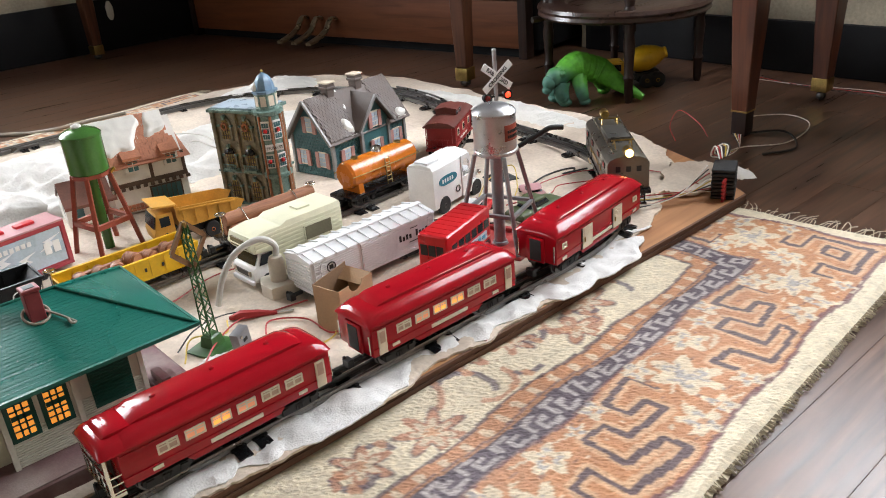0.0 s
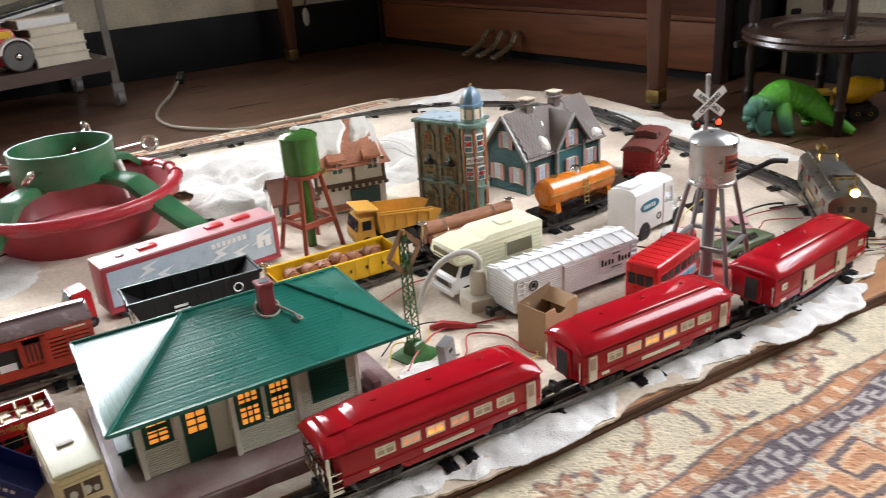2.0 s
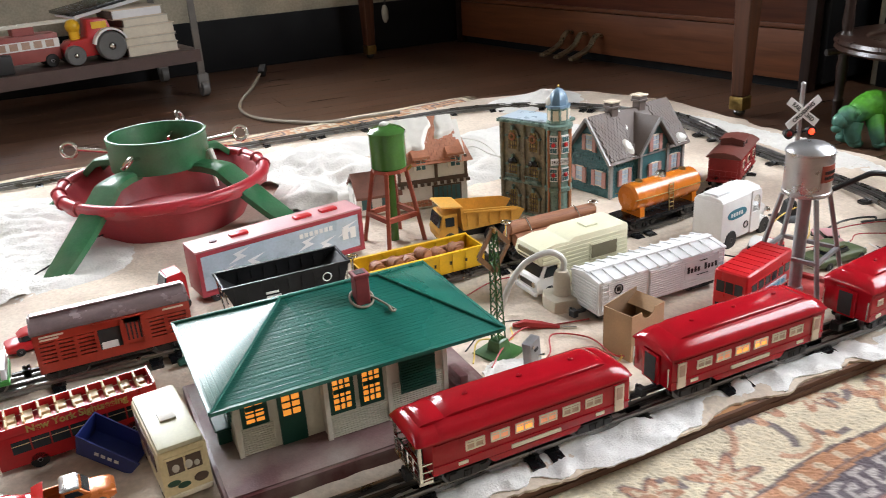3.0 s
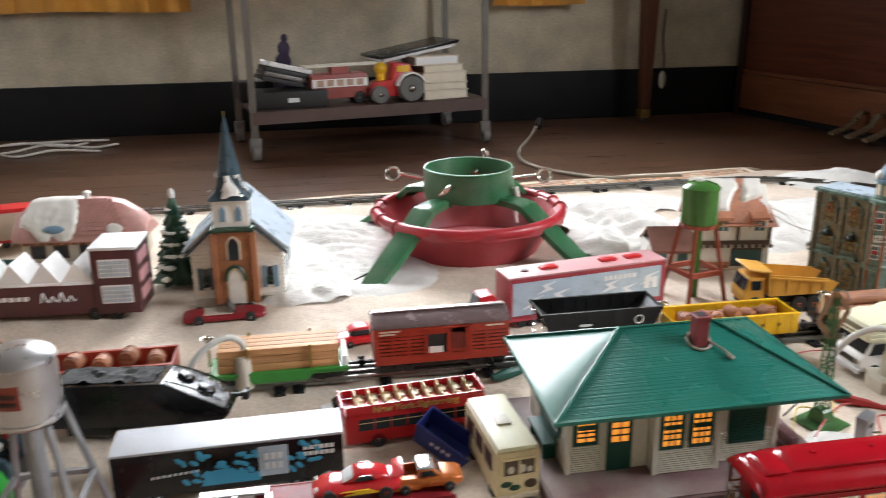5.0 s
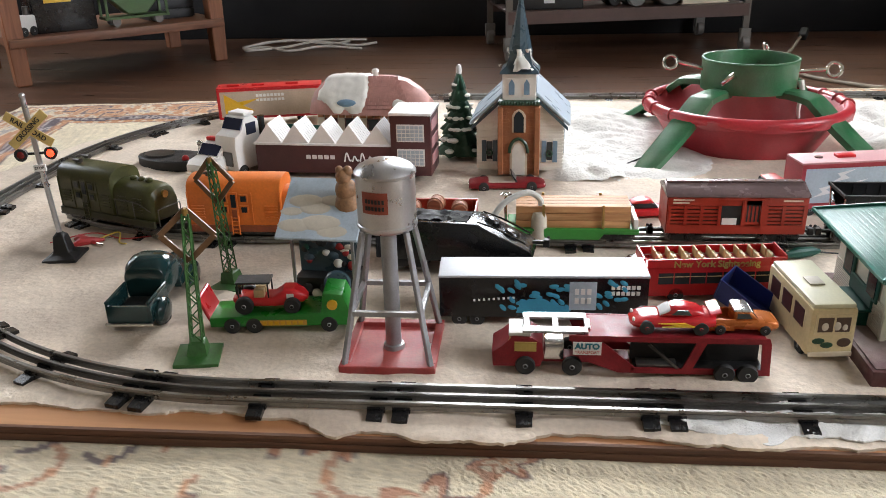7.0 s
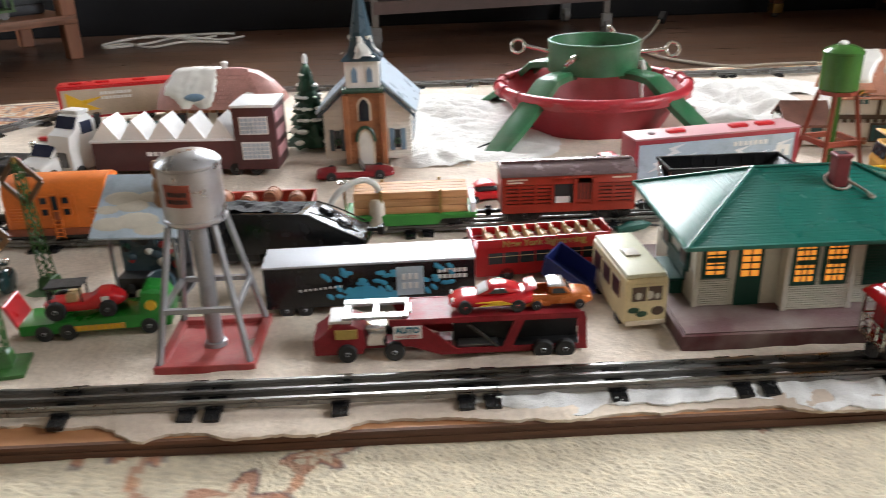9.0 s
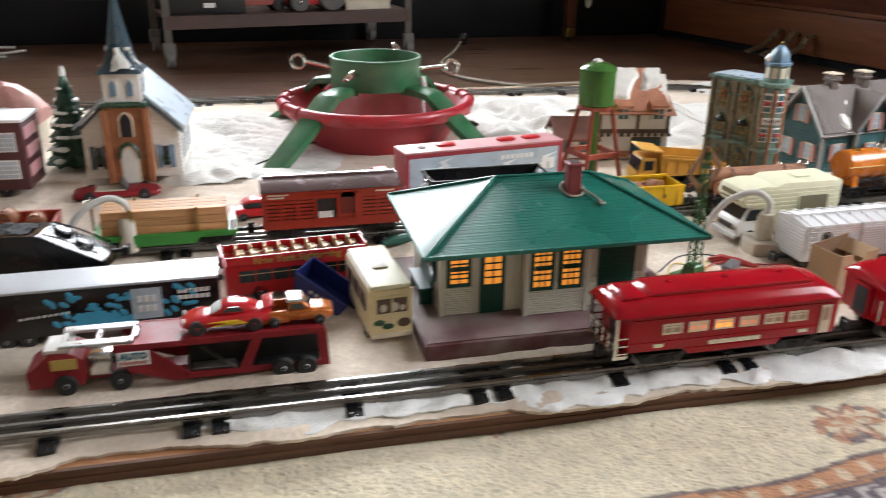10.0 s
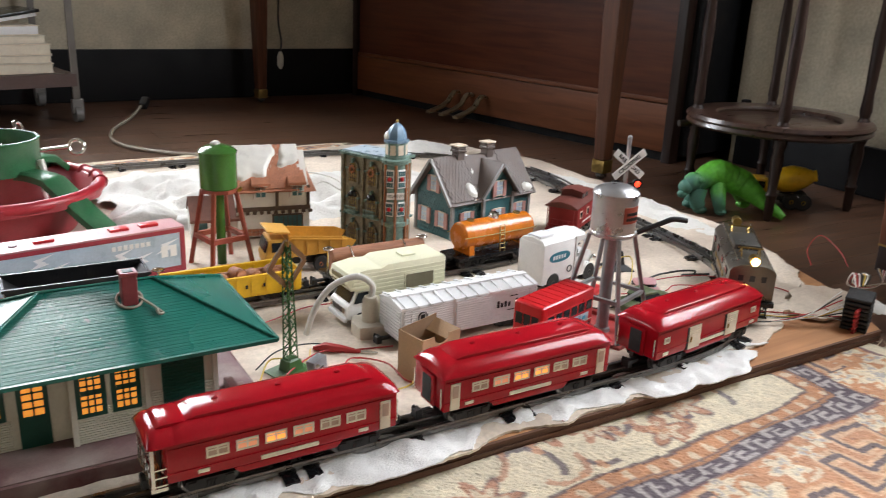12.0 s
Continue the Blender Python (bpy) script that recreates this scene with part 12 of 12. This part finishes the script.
def cement_mixer():
    t = thing("toy_cement_mixer", "yellow toy cement mixer under the round stand", "toy truck", pose(2.27, 0.52, FLOOR, 0, 0, -42) @ Matrix.Scale(0.6, 4))
    pbox("cab", (-0.1, -0.045, 0.045, -0.045, 0.045, 0.115), "yellow", t, "", 0.005)
    for s in (-1, 1):
        pbox("side_window", (-0.09, s * 0.044, 0.078, -0.058, s * 0.0465, 0.105), "black", t)
    bm = bm_new()
    lathe(bm, ((0.022, -0.08), (0.05, -0.035), (0.054, 0.01), (0.04, 0.055), (0.022, 0.085), (0.024, 0.095)), 24)
    bmesh.ops.transform(bm, matrix=pose(0.045, 0, 0.115, 0, 78, 0), verts=bm.verts[:])
    part("drum", bm, "yellow", t, "yellow mixing drum")
    pbox("chassis", (-0.1, -0.03, 0.03, 0.12, 0.03, 0.048), "blackmatt", t, "", 0.003)
    for x in (-0.07, 0.05, 0.095):
        for s in (-1, 1):
            tyre(t, x, s * 0.045, 0.032, 0.032, 0.022, "rubber", "yellow")


cement_mixer()


# ---- the metal cart by the far wall ----
CART = pose(0.085, 2.0, FLOOR, 0, 0, 11.4)


def cart():
    t = thing("metal_cart", "rolling metal shelf cart with grey posts and a brown shelf", "cart", CART)
    for x in (0.055, 0.855):
        for y in (0.0, 0.38):
            bm = bm_new()
            box(bm, x - 0.011, y - 0.003, 0.07, x + 0.011, y + 0.003, 0.63)
            box(bm, x - 0.003, y, 0.07, x + 0.003, y + 0.022, 0.63)
            p = part("post", bm, "cartgrey", t, "grey angle-iron post")
            bm = bm_new()
            rod(bm, (x - 0.012, y, 0.027), (x + 0.012, y, 0.027), 0.026, seg=20)
            box(bm, x - 0.018, y - 0.01, 0.03, x + 0.018, y + 0.01, 0.075)
            part("caster", bev(bm, 0.002, 1), "casters", p, "grey caster wheel")
    for z in (0.15, 0.6):
        bm = bm_new()
        box(bm, 0.051, -0.004, z, 0.859, 0.385, z + 0.006)
        box(bm, 0.051, -0.006, z - 0.034, 0.859, 0.0, z + 0.006)
        box(bm, 0.051, 0.38, z - 0.034, 0.859, 0.387, z + 0.006)
        part("shelf", bm, "cartbrown", t, "brown metal shelf")


M["cartgrey"] = mat("grey_brown_cart_paint", (0.13, 0.115, 0.1), 0.45, 0.3, 0.2, 20)
M["casters"] = mat("grey_caster_rubber", (0.16, 0.15, 0.14), 0.5)
M["cartbrown"] = mat("brown_cart_shelf_paint", (0.085, 0.05, 0.042), 0.5, 0, 0.2, 20)
cart()
SH = 0.156


def on_cart(x, y, rz=0, z=SH):
    return CART @ pose(x, y, z, 0, 0, rz)


_z = SH
for k, (w, d, h, dx, rz, mt) in enumerate(((0.17, 0.13, 0.03, 0.0, 4, "paper"), (0.165, 0.125, 0.026, 0.004, -3, "paper"), (0.175, 0.12, 0.034, -0.004, 6, "paper"), (0.16, 0.12, 0.026, -0.012, 10, "paper"), (0.17, 0.11, 0.03, -0.03, 7, "whitegrey"))):
    b = thing("book", "thick old book with yellowed pages lying in a stack", "book", on_cart(0.72 + dx, 0.1, rz, _z), "stacked books")
    pbox("page_block", (-w / 2 + 0.004, -d / 2 + 0.002, 0.003, w / 2 - 0.004, d / 2 - 0.004, h - 0.003), mt, b, "yellowed page block", 0.001)
    for z in (0, h - 0.003):
        pbox("cover", (-w / 2, -d / 2, z, w / 2, d / 2, z + 0.003), "beige" if k % 2 else "cream_trim", b, "", 0.0006)
    pbox("spine", (-w / 2 - 0.001, -d / 2, 0.003, -w / 2 + 0.002, d / 2, h - 0.003), "timber", b)
    _z += h
_l = thing("board_game", "flat dark-edged board leaning over the books", "board game", on_cart(0.66, 0.2, 5, _z + 0.004) @ pose(0, 0, 0, 0, -9, 0))
pbox("lid", (-0.16, -0.1, 0.012, 0.14, 0.1, 0.022), "black", _l, "", 0.002)
pbox("tray", (-0.15, -0.09, 0.0, 0.13, 0.09, 0.012), "whitegrey", _l, "", 0.002)


def tractor_toy():
    t = thing("toy_farm_tractor", "red toy farm tractor with big grey wheels", "toy tractor", on_cart(0.535, 0.07, 0))
    bm = bm_new()
    side_body(bm, [(-0.075, 0.02), (0.075, 0.02), (0.08, 0.06), (0.06, 0.125), (0.0, 0.13), (-0.008, 0.075), (-0.06, 0.07), (-0.08, 0.05)], 0.04, 0.1, 0.006)
    part("body", bm, "redtoy", t)
    for x, r in ((-0.055, 0.03), (0.055, 0.045)):
        for s in (-1, 1):
            tyre(t, x, s * 0.05, r, r, 0.028, "tyregrey", "blackmatt")
            bm = bm_new()
            ball(bm, (x, s * 0.065, r), r * 0.2, 1, 0.4, 1, 10)
            part("hub_cap", bm, "chrome", t)
    for s in (-1, 1):
        bm = bm_new()
        pts = [(0.055 + 0.053 * math.cos(radians(a)), 0.047 + 0.053 * math.sin(radians(a))) for a in range(20, 171, 15)]
        prism(bm, pts + [(0.055 + 0.047 * math.cos(radians(a)), 0.047 + 0.047 * math.sin(radians(a))) for a in range(170, 19, -15)], s * 0.036, s * 0.066)
        part("fender", bm, "white", t, "white fender")
    pbox("decal", (0.01, -0.0405, 0.1, 0.055, -0.037, 0.12), "yellow", t, "yellow decal")
    bm = bm_new()
    ball(bm, (-0.035, 0, 0.11), 0.022, seg=14)
    rod(bm, (-0.035, 0, 0.07), (-0.035, 0, 0.1), 0.016, seg=12)
    part("driver_peg", bm, "yellow", t, "round-headed yellow peg")


tractor_toy()


def fire_engine():
    t = thing("toy_fire_engine", "faded red and white toy fire engine with a ladder", "toy truck", on_cart(0.36, 0.1, 2))
    pbox("body", (-0.1, -0.04, 0.02, 0.09, 0.04, 0.1), "fadedred", t, "", 0.004)
    pbox("band", (-0.1, -0.0415, 0.058, 0.09, -0.0395, 0.085), "white", t, "white window band")
    for k in range(5):
        pbox("window", (-0.085 + k * 0.034, -0.0425, 0.062, -0.062 + k * 0.034, -0.041, 0.082), "cream_dim", t)
    bm = bm_new()
    for y in (-0.02, 0.02):
        bar(bm, (-0.12, y, 0.125), (0.16, y, 0.128), 0.007)
    for k in range(13):
        bar(bm, (-0.11 + k * 0.021, -0.02, 0.1255), (-0.11 + k * 0.021, 0.02, 0.1255), 0.005)
    part("ladder", bm, "cream", t, "cream ladder")
    pbox("turntable", (-0.03, -0.025, 0.1, 0.03, 0.025, 0.122), "fadedred", t)
    for x in (-0.07, 0.06):
        for s in (-1, 1):
            tyre(t, x, s * 0.038, 0.02, 0.02, 0.014)


M["fadedred"] = mat("faded_red_plastic", (0.3, 0.07, 0.06), 0.45)
fire_engine()
M["purple"] = mat("dark_purple_plush", (0.03, 0.018, 0.045), 0.9, 0, 0.4, 60)
_c = thing("dark_toy_case", "dark grey plastic case with a white label", "case", on_cart(0.2, 0.1, -4))
pbox("body", (-0.13, -0.07, 0, 0.11, 0.07, 0.055), "blackmatt", _c, "", 0.005)
pbox("label_patch", (-0.02, -0.0712, 0.02, 0.015, -0.07, 0.034), "whitegrey", _c)
_c = thing("magazine_stack", "slanting stack of grey and black magazines", "magazines", on_cart(0.17, 0.14, 6, SH + 0.055) @ pose(0, 0, 0.018, 0, 14, 0))
for k in range(4):
    pbox("magazine", (-0.075 + 0.004 * k, -0.055, k * 0.016, 0.075 + 0.003 * k, 0.055, k * 0.016 + 0.014), ("blackmatt", "dullsteel", "blackmatt", "whitegrey")[k], _c, "", 0.002)
bm = bm_new()
for x, z, r in ((0.0, 0.0, 0.035), (0.004, 0.05, 0.032), (-0.004, 0.1, 0.028), (0.0, 0.145, 0.022), (0.004, 0.18, 0.012)):
    ball(bm, (x, 0, z + 0.03), r, 1.0, 0.8, 1.25, 12)
solo("plush_figure", bm, "purple", "dark purple plush standing on the cart shelf", "plush toy", on_cart(0.21, 0.25, 0, SH))
_c = thing("black_box", "small black box lying at the cart shelf's end", "box", on_cart(0.105, 0.28, 0))
pbox("body", (-0.055, -0.04, 0, 0.06, 0.04, 0.07), "blackmatt", _c, "", 0.004)


# ---- the low table at the left ----
def low_table():
    a, b = Vector((-0.872, 2.1, 0)), Vector((-1.335, 1.66, 0))
    d = (a - b).normalized()
    n = (a - b).length
    m = Matrix.Translation((b.x, b.y, FLOOR)) @ Matrix.Rotation(math.atan2(d.y, d.x), 4, "Z")
    t = thing("low_table", "orange-brown wooden table with a low shelf", "table", m)
    for x in (0.0, n):
        for y in (0.0, 0.42):
            bm = bm_new()
            secs = []
            for z, w in ((0, 0.022), (0.3, 0.027), (0.7, 0.03)):
                secs.append([(x - w, y - w, z), (x + w, y - w, z), (x + w, y + w, z), (x - w, y + w, z)])
            loft(bm, secs)
            part("leg", bev(bm, 0.003, 1), "table", t)
    pbox("shelf", (-0.02, -0.035, 0.115, n + 0.02, 0.45, 0.142), "table_x", t, "", 0.003)
    pbox("top", (-0.06, -0.06, 0.7, n + 0.06, 0.48, 0.735), "table_x", t, "", 0.005)
    pbox("apron", (0.03, -0.01, 0.6, n - 0.03, 0.01, 0.7), "table_x", t, "", 0.002)
    return m, n


M["table_x"] = wood("table_shelf_wood", (0.13, 0.055, 0.03), (0.27, 0.12, 0.065), 0.45, 6.0, 0, 0.08)
M["hoppergreen"] = mat("dull_green_wagon", (0.06, 0.13, 0.035), 0.45)
M["slatgrey"] = mat("dark_grey_slats", (0.03, 0.032, 0.038), 0.5)
TM, TN = low_table()
_h = thing("hopper_wagon", "green toy hopper wagon on the table's low shelf", "toy train car", TM @ pose(0.39, 0.06, 0.142, 0, 0, 0))
bm = bm_new()
prism(bm, ((-0.1, 0.105), (-0.03, 0.035), (0.03, 0.035), (0.1, 0.105)), -0.035, 0.035)
part("bin", bev(bm, 0.003, 1), "hoppergreen", _h, "green hopper bin")
bm = bm_new()
for s in (-1, 1):
    box(bm, -0.105, s * 0.036 - 0.002, 0.1, 0.105, s * 0.036 + 0.002, 0.108)
    for x in (-0.098, 0.098):
        box(bm, x - 0.004, s * 0.034 - 0.003, 0.025, x + 0.004, s * 0.034 + 0.003, 0.105)
box(bm, -0.105, -0.034, 0.022, 0.105, 0.034, 0.03)
part("frame", bm, "hoppergreen", _h)
for x in (-0.07, 0.07):
    for s in (-1, 1):
        bm = bm_new()
        rod(bm, (x, s * 0.022, 0.014), (x, s * 0.03, 0.014), 0.014, seg=16)
        part("wheel", bm, "dullsteel", _h)
_k = thing("storage_case", "black case with a yellow label on the table's low shelf", "case", TM @ pose(0.16, 0.1, 0.142, 0, 0, 0))
pbox("body", (-0.085, -0.07, 0, 0.1, 0.07, 0.16), "black", _k, "", 0.006)
pbox("label_patch", (-0.05, -0.0725, 0.09, 0.03, -0.0705, 0.135), "yellow", _k, "plain yellow label")
_k = thing("dark_crate", "dark grey crate on the table's low shelf", "crate", TM @ pose(0.52, 0.16, 0.142, 0, 0, 0))
for i in range(5):
    pbox("slat", (-0.07, -0.06 - 0.002, 0.004 + i * 0.032, 0.09, -0.052, 0.03 + i * 0.032), "slatgrey", _k, "", 0.001)
pbox("inner_box", (-0.068, -0.052, 0.0, 0.088, 0.06, 0.158), "blackmatt", _k)
_k = thing("white_toy_engine", "small white and grey toy engine on the table's low shelf", "toy", TM @ pose(0.04, 0.03, 0.142, 0, 0, 30))
pbox("body", (-0.035, -0.02, 0.012, 0.035, 0.02, 0.06), "white", _k, "", 0.006)
bm = bm_new()
rod(bm, (0.02, 0, 0.06), (0.02, 0, 0.085), 0.01, seg=12)
part("funnel", bm, "dullsteel", _k)
for s in (-1, 1):
    tyre(_k, -0.018, s * 0.02, 0.014, 0.014, 0.008), tyre(_k, 0.018, s * 0.02, 0.014, 0.014, 0.008)

# ---- cords, curtains ----
bm = bm_new()
tube(bm, smooth_path([(1.14, 2.28, 0.0), (1.08, 2.16, FLOOR + 0.006), (1.0, 1.98, FLOOR + 0.006), (0.965, 1.82, FLOOR + 0.006), (0.985, 1.69, FLOOR + 0.006), (1.06, 1.58, FLOOR + 0.006), (1.13, 1.51, FLOOR + 0.008), (1.22, 1.44, -0.004), (1.3, 1.39, 0.006)], 8), 0.005, 8)
c = solo("extension_cord", bm, "cord", "grey-brown extension cord with its plug on the floor", "power cord")
bm = bm_new()
box(bm, -0.018, -0.013, -0.011, 0.03, 0.013, 0.014, pose(1.155, 2.3, 0.004, 0, -25, 62))
part("plug", bev(bm, 0.003, 1), "blackmatt", c, "black plug")
for k, pts in enumerate((((-0.85, 2.3), (-0.8, 2.22), (-0.7, 2.33), (-0.6, 2.42), (-0.45, 2.36), (-0.36, 2.38)), ((-0.86, 2.32), (-0.78, 2.42), (-0.62, 2.5), (-0.5, 2.47), (-0.42, 2.5)), ((-0.84, 2.28), (-0.76, 2.3), (-0.66, 2.24), (-0.55, 2.3), (-0.4, 2.28)), ((-0.86, 2.34), (-0.72, 2.46), (-0.55, 2.4), (-0.47, 2.42)))):
    bm = bm_new()
    tube(bm, smooth_path([(x, y, FLOOR + 0.006 + 0.006 * (i % 2)) for i, (x, y) in enumerate(pts)], 8), 0.0045, 6)
    solo("lamp_cord", bm, "wire_w", "white lamp cord lying on the floor", "power cord", group="white cords")
bm = bm_new()
tube(bm, smooth_path([(1.765, 2.6, 0.4), (1.76, 2.598, 0.28), (1.77, 2.595, 0.2), (1.764, 2.592, 0.15)], 6), 0.004, 6)
c = solo("hanging_cord", bm, "wire_k", "dark cord hanging down the wall to a pale plug", "power cord")
bm = bm_new()
lathe(bm, ((0.005, 0.085), (0.013, 0.1), (0.014, 0.135), (0.006, 0.155)), 12, (1.764, 2.592, 0))
part("plug", bm, "cream", c, "pale plug")
for x0, x1 in ((-1.35, -0.085), (1.04, 1.4)):
    bm = bm_new()
    n = int((x1 - x0) / 0.012)
    lo, hi = [], []
    for i in range(n + 1):
        x = x0 + (x1 - x0) * i / n
        y = 2.545 + 0.014 * math.sin(x * 62) + 0.006 * math.sin(x * 23)
        lo.append(bm.verts.new((x, y, 0.428 + 0.004 * math.sin(x * 9))))
        hi.append(bm.verts.new((x, y + 0.01, 1.7)))
    for i in range(n):
        bm.faces.new((lo[i], lo[i + 1], hi[i + 1], hi[i]))
    r = bmesh.ops.extrude_face_region(bm, geom=bm.faces[:])
    for v in r["geom"]:
        if isinstance(v, bmesh.types.BMVert):
            v.co.y += 0.003
    bmesh.ops.recalc_face_normals(bm, faces=bm.faces[:])
    cu = solo("curtain", bm, "curtain", "orange and yellow striped curtain hanging on the far wall", "curtain", group="curtains")
    pbox("rod", (x0 - 0.03, 2.55, 1.7, x1 + 0.03, 2.57, 1.72), "brass", cu)
    bm = bm_new()
    for x in (x0, x1):
        box(bm, x - 0.006, 2.57, 1.7, x + 0.006, 2.62, 1.72)
    part("rod_bracket", bm, "brass", cu)

# ---- the floor, plank by plank ----
floor = thing("floor", "dark brown varnished wooden floorboards with worn joints", "floor", kind="structure")
bm = bm_new()
box(bm, X0 - 0.1, Y0 - 0.1, FLOOR - 0.05, X1 + 0.1, Y1 + 0.1, FLOOR - 0.012)
part("subfloor", bm, "base", floor)
_rng = random.Random(11)
_plank = {}


def plank_mesh(n):
    if n not in _plank:
        b = bm_new()
        box(b, -n / 2 + 0.0002, -0.0429, -0.012, n / 2 - 0.0002, 0.0429, 0)
        e = [k for k in b.edges if all(v.co.z > -0.001 for v in k.verts)]
        bmesh.ops.bevel(b, geom=e, offset=0.0004, segments=1, affect="EDGES")
        _plank[n] = finish("plank", b)
        _plank[n].materials.append(M["floor"])
    return _plank[n]


y = Y0
while y < Y1:
    x, n = X0 - 0.1, _rng.choice((0.4, 0.8, 1.2, 1.6))
    while x < X1 + 0.09:
        n = min(n, round(X1 + 0.1 - x, 3))
        p = new("plank", plank_mesh(n))
        p.parent = floor
        p.matrix_basis = pose(x + n / 2, y + 0.043, FLOOR - 0.0002 * _rng.random(), 0, 0, 0)
        x, n = x + n, _rng.choice((1.2, 1.6, 2.0, 2.4))
    y += 0.086
